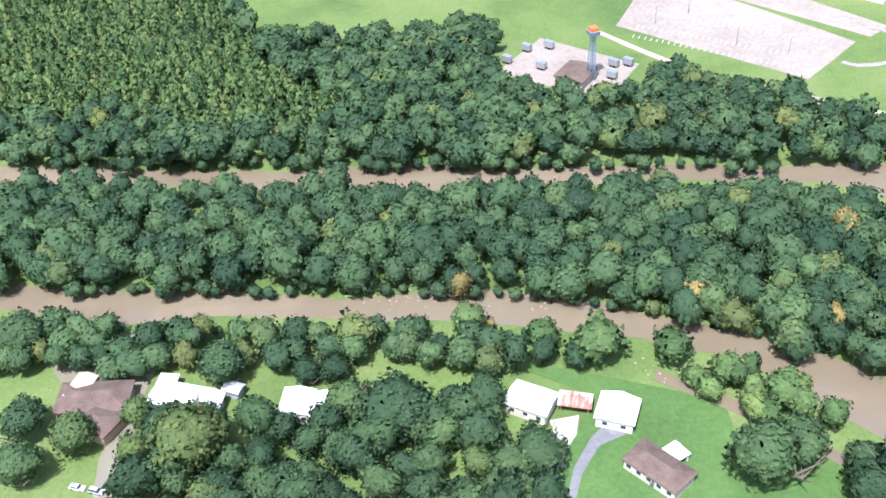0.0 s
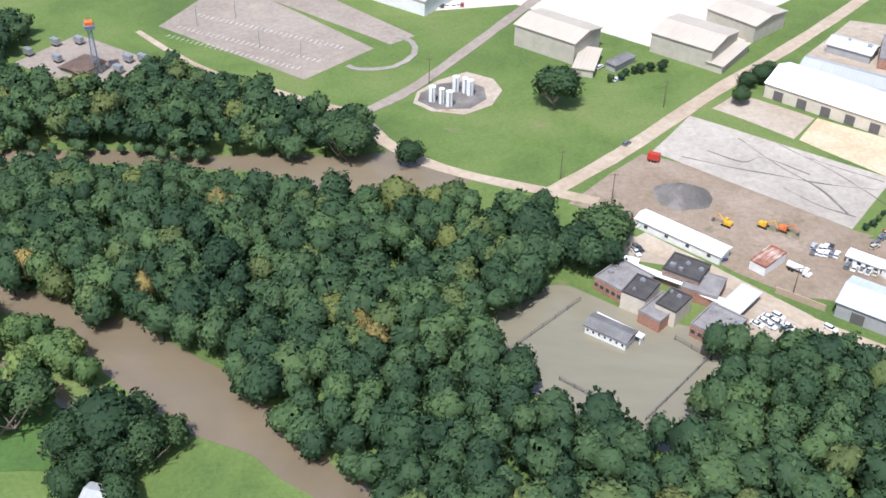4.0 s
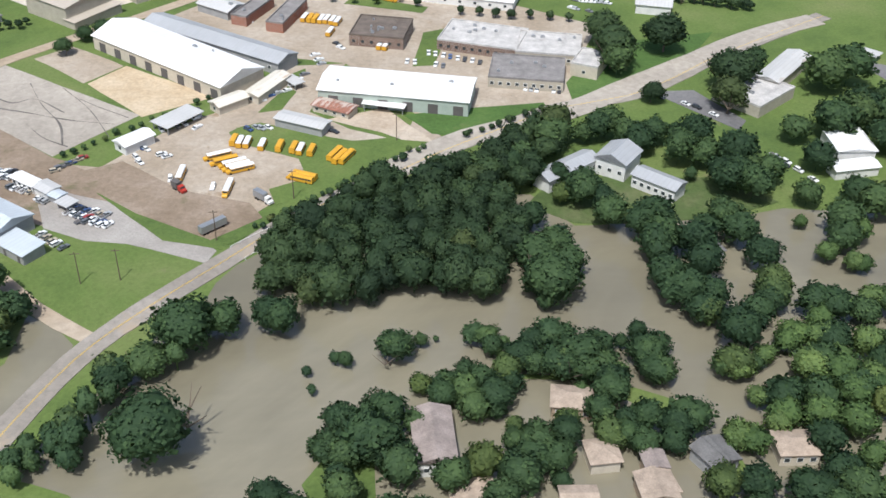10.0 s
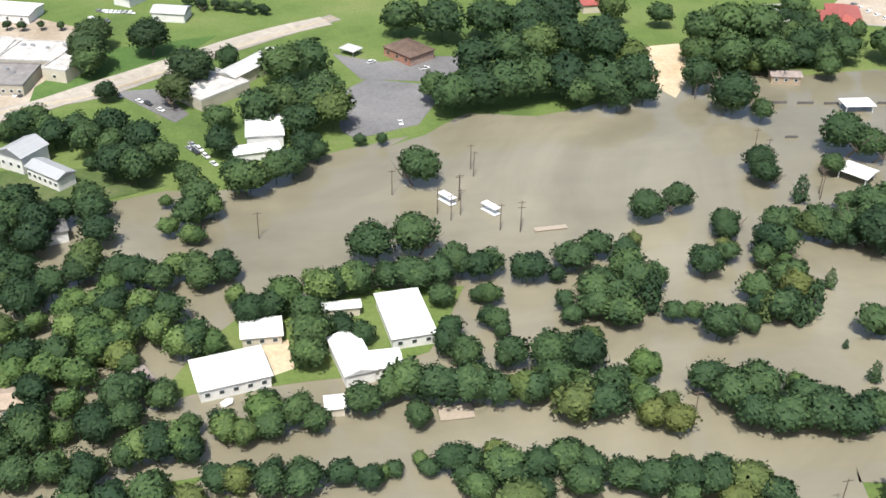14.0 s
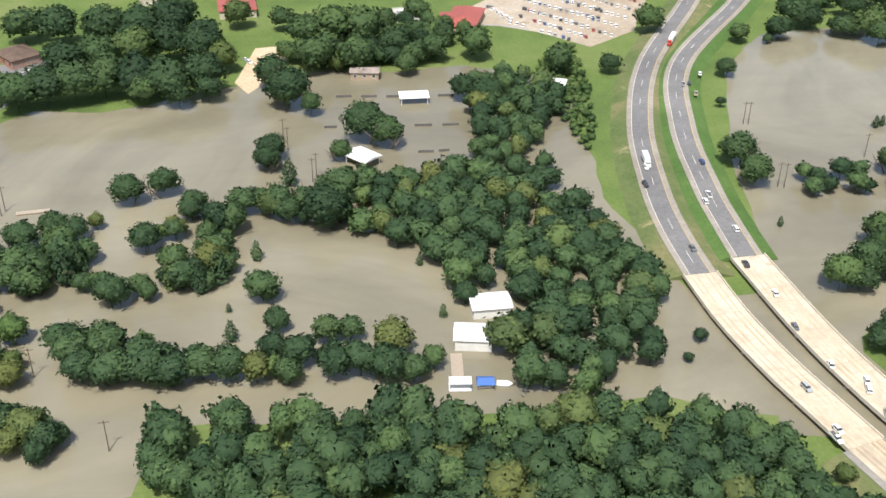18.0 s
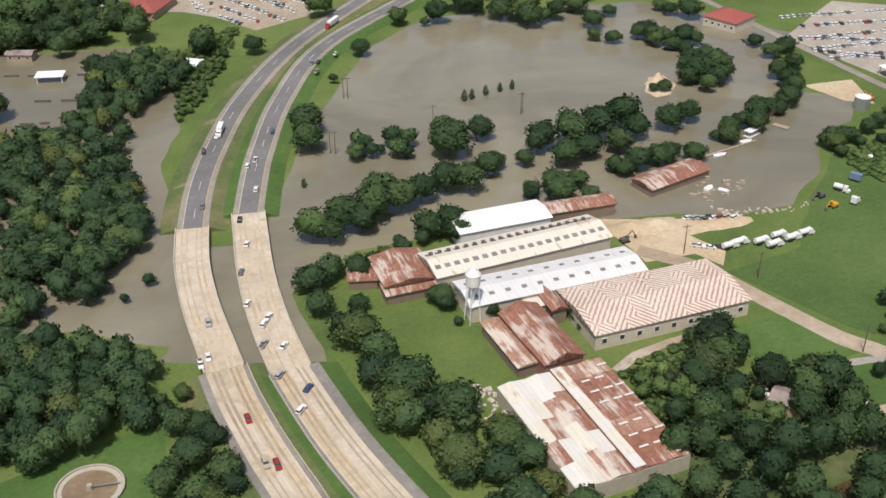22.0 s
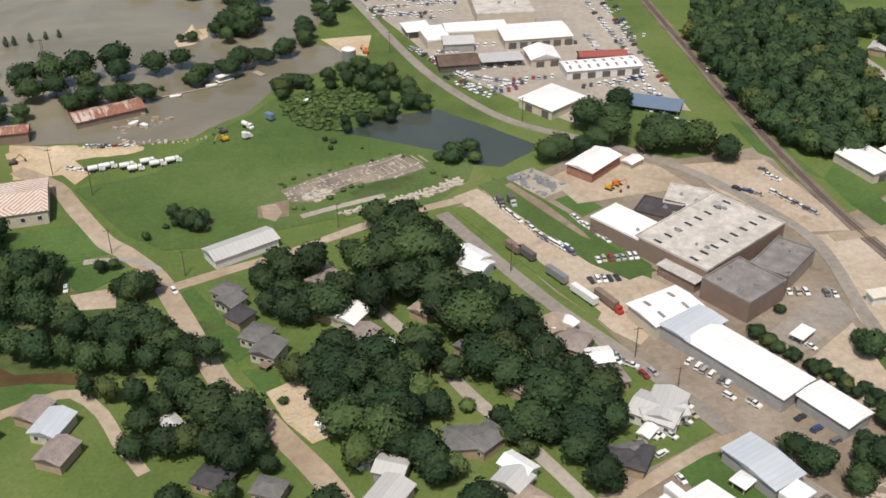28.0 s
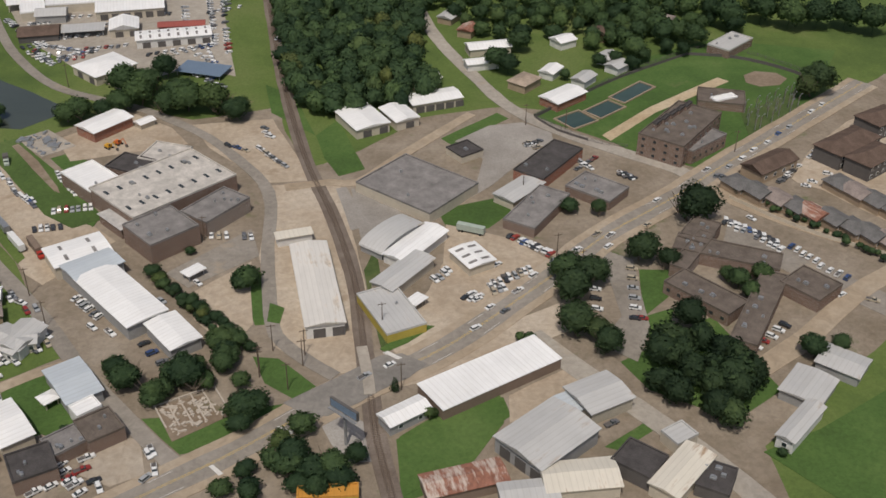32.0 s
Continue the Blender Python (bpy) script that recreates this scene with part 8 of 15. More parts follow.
building("office_block", 448.2, 256.4, 26.3, 19.6, -13.4, 3.852, "flat", W_BEIGE, F_MID, "low office wing with plain low walls", wins=9, vents=4)
building("office_block", 471.8, 261.4, 10.0, 14.3, -28.8, 4.619, "flat", W_CREAM, F_GREY, "cream office end block", wins=2)
building("workshop_school", 398.7, 295.1, 20.7, 19.2, -15.8, 4.256, "flat", B_BROWN, F_BROWN, "brown flat-roofed workshop block", wins=6, vents=8)
building("market_hall", 428.7, 333.4, 56.1, 13.6, -19.9, 3.75, "gable", W_WHITE, R_WHITE, "very long white metal-roofed hall", rise=0.75, wins=9)
building("court_block", 349.3, 320.0, 6.7, 22.2, -27.3, 3.767, "flat", B_RED, F_MID, "brick school block round a green court", vents=2)
building("court_block", 362.7, 314.6, 7.0, 25.7, -21.2, 3.784, "flat", B_RED, F_MID, "brick school block with plain low walls", vents=2)
building("court_block", 336.8, 324.4, 16.4, 10.3, -40.2, 3.431, "gable", W_GREY, R_LGREY, "grey metal shed row", vents=2)
building("far_house", 381.1, 349.4, 8.5, 12.4, -49.2, 3.818, "gable", W_WHITE, R_LGREY, "far pale building with plain low walls", wins=2)
building("far_house", 413.7, 361.1, 13.1, 13.3, -43.1, 3.835, "gable", W_WHITE, R_WHITE, "far white building with plain low walls")
building("far_house", 510.4, 315.2, 14.0, 9.5, -18.0, 3.852, "gable", W_WHITE, R_LGREY, "far pale metal building")
building("far_house", 493.3, 338.5, 8.6, 13.0, -38.1, 3.869, "gable", W_WHITE, R_BLUE, "far pale building with plain low walls")
for x, y, r, h in ((523.3, 325.4, 2.9, 5.4), (523.5, 322.3, 3.2, 5.9), (529.2, 321.6, 3.2, 5.9), (533.5, 319.6, 3.0, 5.6), (537.9, 316.8, 2.9, 5.4), (542.0, 316.4, 3.2, 6.0), (543.6, 313.6, 3.2, 5.9)):
    tree(x, y, r, h, "small", L_DARK, label="hedge tree in a dark row")
for x, y, r, h in ((480.9, 263.3, 10.9, 17.5), (481.2, 283.3, 9.0, 14.5), (502.5, 273.8, 10.2, 16.4), (488.0, 233.9, 5.2, 8.4), (517.8, 241.6, 10.4, 16.6), (511.9, 226.6, 8.3, 13.2)):
    tree(x, y, r, h, "oak", L_DARK)
for x, y, r, h in ((341.1, 114.8, 9.4, 15.1), (362.3, 120.4, 6.5, 10.5), (390.8, 106.7, 5.6, 8.9), (337.7, 79.3, 10.7, 17.1), (431.9, 126.7, 9.2, 14.7), (430.8, 139.3, 7.6, 12.2)):
    tree(x, y, r, h, "oak", L_OAK)
tree(410.1, 111.3, 4.1, 6.5, "small", L_WOOD)
tree(428.1, 108.2, 5.5, 8.9, "small", L_WOOD)
for x, y, r, h in ((433.2, 98.0, 7.5, 12.0), (449.3, 100.9, 5.6, 9.0), (450.4, 93.5, 5.2, 8.4), (419.9, 100.9, 5.4, 8.6), (333.9, 105.6, 5.8, 9.3), (326.6, 100.6, 5.8, 9.2)):
    tree(x, y, r, h, "oak", L_OAK)
pole(322.0, 144.5, 10)
pole(312.0, 143.8, 10)
pole(366.4, 181.0, 10)
pole(398.7, 214.0, 10)
pole(264.1, 181.6, 10)
pole(345.5, 160.9, 10)
pole(225.9, 228.8, 10)
pole(255.6, 285.8, 10)
pole(177.2, 305.8, 10)
pole(212.8, 242.0, 10)

# flooded gardens
building("white_hall", 448.2, 186.8, 21.3, 6.5, 34.7, 4.4, "gable", W_WHITE, R_GREY, "grey-roofed wing of a white columned hall", category='hall', wins=6, sides='se', rise=1.2)
building("white_hall", 464.9, 190.2, 9.9, 11.0, -39.7, 6, "gable", W_WHITE, R_GREY, "tall gabled centre of a white hall", category='hall', axis='y', rise=2.2, wins=3)
building("white_hall", 474.1, 177.3, 14.5, 6.5, -45.8, 4.4, "gable", W_WHITE, R_GREY, "white wing with tall windows", category='hall', wins=6, rise=1.2)
building("house", 397.0, 76.7, 8.2, 15.9, -0.6, 4.551, "gable", W_WHITE, S_MAUVE, "tall brown-roofed house in flood water", category='house', wins=4, axis='y')
building("house", 403.6, 61.5, 8.7, 11.6, 3.5, 2.318, "slab", W_CREAM, S_TAN, "pale terrace roof of a flooded house", category='house')
building("house", 429.4, 86.7, 9.2, 6.7, -12.3, 3.465, "hip", W_TAN, S_TAN, "tan-roofed house among oaks", category='house', wins=3)
building("house", 424.6, 57.8, 7.1, 5.0, -4.1, 3.482, "gable", W_TAN, S_TAN, "tan-roofed house in flood water", category='house', wins=4)
building("house", 432.2, 69.8, 6.3, 6.5, 2.8, 3.499, "hip", W_CREAM, S_TAN, "small tan-roofed house among garden trees", category='house')
building("house", 441.0, 59.1, 7.1, 7.3, 1.2, 3.736, "gable", W_TAN, S_TAN, "tan-roofed two-storey house among garden trees", category='house', wins=4)
building("house", 442.3, 65.7, 4.4, 4.5, 2.3, 4.12, "gable", W_TAN, S_MAUVE, "steep-roofed house among garden trees", category='house', axis='y')
building("house", 455.3, 67.2, 5.7, 6.8, 26.0, 3.767, "gable", W_GREY, S_GREY, "grey-roofed house in flood water", category='house', axis='y')
building("house", 474.3, 68.6, 8.5, 6.8, -2.9, 3.414, "hip", W_CREAM, S_TAN, "pale tan-roofed house by the trees", category='house', wins=3)
building("house", 443.1, 61.5, 3.1, 8.8, 9.9, 3.431, "gable", W_CREAM, S_TAN, "tan-roofed house in flood water", category='house')
building("house", 456.5, 67.2, 5.7, 7.0, 19.4, 3.818, "gable", W_GREY, S_GREY, "grey-roofed house among trees", category='house')
building("house", 503.4, 71.3, 3.7, 4.8, 24.0, 3.465, "gable", W_TAN, S_MAUVE, "small steep-roofed cottage among garden trees", category='house')
building("house", 478.0, 142.7, 6.3, 7.1, 14.3, 3.852, "hip", W_WHITE, S_GREY, "grey house among flooded oaks", category='house')
building("house", 524.0, 69.9, 16.6, 11.4, 9.5, 3.719, "hip", W_WHITE, R_WHITE, "large house with a bright white roof", category='house', wins=5)
building("house", 532.2, 85.2, 9.6, 7.3, -1.7, 3.136, "gable", W_CREAM, R_WHITE, "white-roofed garage of a large house", category='house', wins=3)
building("house", 550.1, 91.4, 15.1, 2.8, -1.4, 3.0, "gable", W_CREAM, R_WHITE, "long low white-roofed pavilion", category='house')
building("house", 568.3, 84.0, 10.8, 19.3, 3.7, 3.767, "hip", W_WHITE, R_WHITE, "large house with a bright white hip roof", category='house', wins=5)
building("house", 552.7, 69.9, 7.2, 15.0, 8.8, 3.784, "gable", W_WHITE, R_WHITE, "white gabled house by the river", category='house', axis='y')
building("house", 559.6, 66.7, 8.2, 6.3, -1.0, 3.651, "gable", W_WHITE, R_WHITE, "white wing of a riverside house", category='house')
building("boat_shed", 546.7, 54.4, 4.1, 4.1, -1.9, 2.688, "gable", W_CREAM, R_WHITE, "small white riverside shed")
region("terrace", [(532, 82.5), (538.5, 83), (539.1, 71.4), (532.8, 69.2)], 0.2036, SAND, 0.15, label="tan paved terrace between the buildings", category="ground")
region("bank_riverside", [(505.2, 63), (514.7, 66.4), (533.4, 66.6), (549.7, 66.1), (572.4, 71.3), (587.3, 98.1), (564.6, 101.3), (530.6, 98.6), (517, 84.1)], 0.1747, GRASS, 1.12, label="grassy plot above the water", category="ground")
region("bank_gardens", [(368.8, 69.3), (379.2, 83.7), (393.8, 89.6), (398.7, 99), (422.6, 98.4), (438.6, 96.7), (460.9, 84.1), (464.1, 61.8), (445.2, 51), (408.4, 46.3), (375.5, 50.2)], 0.1708, GRASS, 1.5, label="raised gardens between the flooded houses", category="ground")
region("bank_gardens_hall", [(433.6, 172.2), (445.2, 187.8), (497.5, 182.8), (508, 168.2), (485.6, 160.8), (466.9, 159.5), (445.9, 162.3)], 0.1709, SCRUB, 1.12, label="lawn in front of the white hall", category="ground")
dock(573.7, 48.6, -2, 8.0, 5.0, 'white boat dock on the river', roofed=False)
dock(592.1, 143.1, -60, 6.0, 2.5, 'white floating pontoon with a flat roof', roofed=True)
dock(603.7, 134.9, -60, 6.0, 2.5, 'white floating pontoon with a flat roof', roofed=True)
dock(618.7, 122.3, 1, 10.0, 2.0, 'white floating pontoon with a flat roof', roofed=False)
building("church_hall", 523.7, 234.6, 18.6, 22.3, -51.6, 3.835, "flat", W_BEIGE, F_GREY, "low church hall with a grey roof", vents=2)
building("church_hall", 540.1, 250.5, 8.3, 28.9, -43.0, 4.602, "gable", W_CREAM, R_LGREY, "church hall with a long pale roof", rise=1.12)
building("gym_hall", 541.0, 195.8, 11.9, 14.9, -3.2, 4.619, "gable", W_WHITE, R_WHITE, "white metal gymnasium with plain low walls", rise=0.9)
building("gym_hall", 537.2, 182.9, 14.5, 5.6, 6.6, 3.136, "gable", W_WHITE, R_WHITE, "white low shed by the trees", rise=0.6)
building("shop", 601.5, 257.4, 15.3, 12.6, -57.5, 3.75, "hip", B_RED, S_BROWN, "shop with a reddish-brown roof", wins=3)
building("carport", 579.5, 264.4, 6.5, 5.1, -47.4, 2.267, "slab", STEEL, R_LGREY, "small pale canopy beside the yard", post=True)
car(586.1, 253.8, 30)
car(605.2, 244.1, 18)
car(587.7, 199.0, -91)
car(516.9, 194.3, -62)
car(519.2, 190.6, -62)
car(521.1, 185.3, -62)
car(517.9, 188.7, -62)
car(516.0, 191.9, -62)
car(523.5, 179.7, -62)
car(491.9, 237.6, -52)
car(499.1, 232.0, -53)
car(506.4, 223.6, -53)
car(502.2, 229.1, -53)
car(692.9, 239.0, -69)
car(694.1, 235.7, -69)
car(708.0, 220.8, 9)
building("pavilion", 724.8, 134.6, 9.5, 7.6, -55.1, 3.034, "gable", WHITEPAINT, R_WHITE, "white-roofed park pavilion in flood water", post=True, rise=0.75)
building("pavilion", 752.6, 182.5, 10.5, 6.2, -6.5, 2.671, "slab", WHITEPAINT, R_WHITE, "white flat-roofed shelter in flood water", post=True)
building("pavilion", 807.0, 183.1, 12.5, 7.5, -26.7, 3.068, "gable", W_CREAM, R_WHITE, "long white shelter by the trees", rise=0.6)
building("pavilion", 738.4, 210.4, 11.1, 5.8, -14.7, 3.085, "gable", W_TAN, S_MAUVE, "low camp hall with a brown roof", wins=3)
fence("submerged_fence", [(724.1, 192.3), (729.7, 191.4)], 1.1, "low dark barrier standing in flood water", every=3.0, board=True)
fence("submerged_fence", [(733.4, 190.3), (739.3, 189.3)], 1.1, "low dark barrier standing in flood water", every=3.0, board=True)
fence("submerged_fence", [(743, 188.2), (748.3, 187.4)], 1.1, "low dark barrier standing in flood water", every=3.0, board=True)
fence("submerged_fence", [(762.7, 185.1), (768.7, 184.1)], 1.1, "low dark barrier standing in flood water", every=3.0, board=True)
fence("submerged_fence", [(715.8, 165.3), (720.1, 164.6)], 1.1, "low dark barrier standing in flood water", every=3.0, board=True)
fence("submerged_fence", [(748.2, 160), (754.3, 159)], 1.1, "low dark barrier standing in flood water", every=3.0, board=True)
fence("submerged_fence", [(758.3, 158.4), (764, 157.5)], 1.1, "low dark barrier standing in flood water", every=3.0, board=True)
fence("submerged_fence", [(744.9, 138.3), (750.1, 137.4)], 1.1, "low dark barrier standing in flood water", every=3.0, board=True)
fence("submerged_fence", [(752.1, 137.5), (755.7, 137.3)], 1.1, "low dark barrier standing in flood water", every=3.0, board=True)
building("house", 743.6, 39.4, 10.1, 7.1, -4.6, 3.102, "gable", W_WHITE, R_WHITE, "white-roofed camp house in flood water", category='house', rise=0.68)
building("house", 735.6, 26.0, 9.4, 7.1, -16.1, 3.499, "gable", W_WHITE, R_WHITE, "white-gabled riverside camp with plain low walls", category='house', rise=1.35)
building("house", 704.5, 101.3, 5.3, 5.6, 13.0, 3.136, "gable", W_WHITE, R_BLUE, "small pale-blue-roofed hut in flood water", category='house')
boat(734.1, 7.9, -11, 4.5, BLUETARP)
dock(727.7, 8.7, -11, 5.5, 3, 'white houseboat deck moored by the trees', roofed=True)
boat(738.6, 7.2, -20, 4.0)
dock(729.0, 17.2, -11, 3.0, 10.0, 'plank jetty between the trees')
boat(522.8, 61.2, 33, 3.0)
for x, y, r, h in ((585.5, 155.3, 8.6, 13.7), (564.4, 114.7, 8.2, 13.1), (577.0, 116.9, 8.3, 13.3), (668.0, 111.4, 5.3, 8.5), (705.5, 186.7, 10.6, 17.0), (694.9, 143.8, 6.3, 10.1), (701.1, 206.9, 9.1, 14.5), (648.0, 121.9, 6.8, 10.9), (659.2, 125.1, 6.5, 10.4), (692.6, 135.5, 6.0, 9.6), (667.1, 107.5, 4.8, 7.7), (675.9, 97.2, 6.4, 10.3), (685.8, 56.3, 3.3, 6.1), (729.1, 152.1, 9.7, 15.5), (735.6, 146.0, 7.5, 12.1), (718.0, 138.2, 4.9, 7.9), (706.7, 94.0, 9.5, 15.1), (691.5, 103.8, 6.0, 9.7), (695.9, 99.6, 6.0, 9.6)):
    tree(x, y, r, h, "oak", L_OAK)
for x, y, r, h in ((698.8, 123.6, 4.4, 11.0), (684.5, 79.2, 2.9, 7.2), (674.8, 40.6, 2.9, 7.1), (674.9, 53.9, 1.3, 3.3), (729.9, 66.1, 1.7, 4.4), (730.6, 39.2, 1.9, 4.8), (660.3, 68.5, 4.3, 10.9), (673.4, 69.0, 5.0, 12.5), (668.2, 65.0, 4.0, 10.0), (664.9, 69.0, 3.7, 9.3), (622.7, 74.4, 5.4, 13.5), (631.7, 77.7, 5.8, 14.4), (627.3, 90.0, 5.3, 13.3), (634.8, 83.6, 4.9, 12.2), (676.9, 82.2, 3.6, 8.9)):
    tree(x, y, r, h, "cone", L_WOOD, label="feathery cypress standing in flood water")
pole(609.4, 122.2, 9)
pole(603.8, 157.5, 9)
pole(587.7, 136.7, 9)
pole(595.7, 142.9, 9)
pole(708.1, 127.8, 9)
pole(706.4, 124.1, 9)
pole(701.0, 149.9, 9)
pole(576.3, 150.1, 9)
pole(645.3, 4.2, 9)
pole(626.5, 35.7, 9)
pole(594.4, 135.0, 9)
pole(590.9, 132.2, 9)
pole(534.6, 132.1, 9)
pole(610.3, 125.0, 9)
pole(603.9, 124.3, 9)
pole(697.6, 200.4, 9)
pole(700.2, 157.1, 9)
pole(604.0, 162.5, 9)
pole(596.1, 143.8, 9)

# lake beyond the highway
for x, y, r, h in ((849.0, 106.0, 7.9, 12.6), (847.8, 90.8, 7.6, 12.2), (896.1, 75.3, 9.2, 14.8), (909.8, 87.3, 6.2, 9.9), (896.6, 89.0, 6.5, 10.5), (880.8, 180.2, 5.4, 8.6), (904.9, 218.1, 4.2, 6.8), (922.3, 217.5, 4.3, 6.8), (990.9, 170.5, 3.1, 5.7), (1017.2, 119.9, 8.9, 14.3), (997.9, 67.6, 5.4, 8.7), (1014.7, 78.5, 6.8, 10.9), (1034.0, 89.7, 5.7, 9.1), (950.3, 47.3, 4.3, 6.9), (968.3, 54.1, 5.3, 8.4), (923.2, 41.5, 5.6, 9.0), (932.0, 43.1, 4.5, 7.3), (914.9, 39.9, 3.7, 6.8), (977.8, 52.0, 5.1, 8.2)):
    tree(x, y, r, h, "oak", L_OAK)
for x, y, r, h in ((912.8, 122.9, 2.2, 5.5), (922.5, 126.8, 2.0, 5.0), (928.9, 128.8, 1.8, 4.5), (934.4, 130.3, 1.8, 4.5), (916.1, 123.9, 2.0, 5.0), (843.1, 64.4, 1.6, 4.1)):
    tree(x, y, r, h, "cone", L_DARK, label="young cypress standing in the lake")
for x, y, r, h in ((1005.4, 118.9, 5.3, 8.5), (1016.7, 115.9, 6.8, 10.9), (1042.6, 101.3, 4.8, 7.6), (1010.7, 70.2, 5.5, 8.8), (1026.3, 82.4, 4.1, 6.5), (996.5, 63.5, 4.7, 7.5), (1042.9, 116.1, 5.4, 8.7), (1026.8, 136.1, 4.5, 7.2), (951.9, -75.4, 7.4, 11.8), (958.7, -72.7, 6.0, 9.5), (933.7, -60.0, 6.8, 10.9), (932.9, -70.6, 5.1, 8.2), (986.3, -86.1, 5.3, 8.5), (998.8, -51.1, 3.9, 7.3), (1030.4, 50.0, 4.7, 7.5), (872.7, -14.8, 4.0, 6.5), (884.3, -23.5, 3.0, 5.5), (906.3, -29.3, 3.2, 6.0), (925.9, -64.9, 6.0, 9.5), (873.5, -76.0, 5.7, 9.1), (864.4, -64.3, 7.5, 11.9), (854.7, -53.6, 8.5, 13.6), (861.8, -81.2, 7.1, 11.3), (850.5, -60.3, 6.8, 10.9)):
    tree(x, y, r, h, "oak", L_OAK)
for x, y, r, h in ((846.2, -28.8, 7.5, 11.9), (945.7, -81.7, 5.7, 9.2)):
    tree(x, y, r, h, "oak", L_OAK)
pole(866.9, 136.3, 9)
pole(931.4, 105.9, 9)
pole(855.2, 88.3, 9)
pole(895.6, 102.1, 9)
pole(856.9, 87.3, 9)
pole(930.7, 105.5, 9)
pole(868.6, 135.8, 9)
pole(974.3, -60.9, 9)
pole(996.8, -77.0, 9)
pole(964.5, -21.8, 9)
pole(1043.8, -57.1, 9)
heap("sand_mound", 993.4, 122.3, 5.0, 4.0, 5.0, SAND, "pale pointed mound of sand in the flood", 3)
region("sandbank", [(985.3, 115.3), (992.6, 129.1), (999.8, 130), (1000.4, 119.3), (993.8, 110.7), (987.5, 108.6)], 0.178, SAND, 0.75, label="pale sandbank in the lake", category="ground")
dock(1008.0, 68.1, 29, 7, 3, 'white roofed pontoon in the flood', roofed=True)
dock(1021.9, 72.3, -52, 6, 2.5, 'white pontoon in the flood')
dock(992.9, 58.3, 19, 30, 0.8, 'long thin plank jetty above the flood')
boat(988.9, 54.3, 11, 5)
boat(1002.9, 62.5, 11, 5)
boat(978.3, 29.3, -47, 4)
boat(974.3, 32.2, 36, 4)
boat(1039.0, 40.9, 33, 4)
dome_tank(1060.3, 81.0, 3.0, 5.0)
digger(1068.1, 87.5, 107, ORANGE, 'orange excavator on the sandy bank')
building("inn", 1053.4, 181.5, 16.8, 16.7, -57.9, 4.5, "hip", W_CREAM, R_RED, "wide building with a bright red roof", wins=5, rise=3.38)
building("shop", 792.9, 263.1, 13.8, 26.0, -24.5, 3.767, "hip", W_TAN, R_RED, "red-roofed shop beyond the trees")
building("shop", 787.0, 260.2, 12.2, 18.3, -14.9, 3.784, "hip", W_TAN, R_RED, "red-roofed shop beyond the park")
building("shop", 769.2, 267.5, 13.8, 14.6, -50.2, 3.801, "flat", W_WHITE, F_GREY, "white flat-roofed shop with plain low walls")
car_yard("parked_cars_shop", [(820.9, 268.1, 840.9, 236.1, 14, 80), (826.0, 277.4, 847.7, 245.8, 14, 80), (831.4, 288.0, 854.9, 257.5, 14, 80), (838.4, 298.7, 862.3, 268.0, 14, 80), (810.1, 284.3, 815.2, 265.2, 5, 20)], "rows of parked cars on a far car park")
car_yard("parked_cars_inn", [(1085.6, 171.7, 1130.7, 168.9, 20, 80), (1077.2, 157.5, 1117.2, 143.6, 20, 80), (1074.9, 141.2, 1104.1, 124.4, 18, 80), (1082.3, 185.3, 1140.2, 182.3, 20, 80), (1048.2, 160.8, 1056.5, 153.3, 6, 80)], "rows of parked cars beside the red-roofed inn")
car(816.4, 107.2, -102, label="car driving on the highway", z=1.72)
car(811.3, 95.4, -93, label="car driving on the highway", z=1.72)
car(809.5, 54.8, -95, label="car driving on the highway", z=1.72)
car(808.8, -11.9, -86, label="car driving on the highway", z=1.72)
car(806.1, -30.0, -86, label="car driving on the highway", z=1.72)
car(808.1, -27.4, -86, label="car driving on the highway", z=1.72)
car(816.3, -54.0, -81, label="car driving on the highway", z=1.72)
car(819.1, -70.5, -80, label="car driving on the highway", z=1.72)
car(836.6, 106.9, 80, label="car driving on the highway", z=1.72)
car(828.6, 84.7, 80, label="car driving on the highway", z=1.72)
car(825.6, 80.7, 81, label="car driving on the highway", z=1.72)
car(827.1, 62.6, 80, label="car driving on the highway", z=1.72)
car(820.6, 43.2, 81, label="car driving on the highway", z=1.72)
car(821.7, 27.7, 75, label="car driving on the highway", z=1.72)
car(819.0, 12.1, 75, label="car driving on the highway", z=1.72)
car(819.6, -4.8, 71, label="car driving on the highway", z=1.72)
car(823.3, -15.6, 65, label="car driving on the highway", z=1.72)
car(824.8, -12.4, 65, label="car driving on the highway", z=1.72)
car(827.5, -26.7, 60, label="car driving on the highway", z=1.72)
car(822.4, -24.9, 61, label="car driving on the highway", z=1.72)
car(825.3, -38.8, 56, label="car driving on the highway", z=1.72)
car(831.6, -45.7, 55, label="car driving on the highway", z=1.72)
car(829.0, -53.6, 54, label="car driving on the highway", z=1.72)
car(870.1, 181.0, 65, label="car driving on the highway", z=1.72)
car(858.8, 171.9, 66, label="car driving on the highway", z=1.72)
car(859.7, 162.1, 66, label="car driving on the highway", z=1.72)
car(861.6, 172.5, 66, label="car driving on the highway", z=1.72)
car(821.6, -71.6, -81, label="car driving on the highway", z=1.72)
truck(817.8, 110.5, -102, 11.0, WHITEPAINT, True, 'white lorry on the highway', WHITEPAINT, z=1.72)
truck(873.7, 217.9, -124, 15.0, WHITEPAINT, True, 'white lorry with a red cab on the highway', REDPAINT, z=1.72)

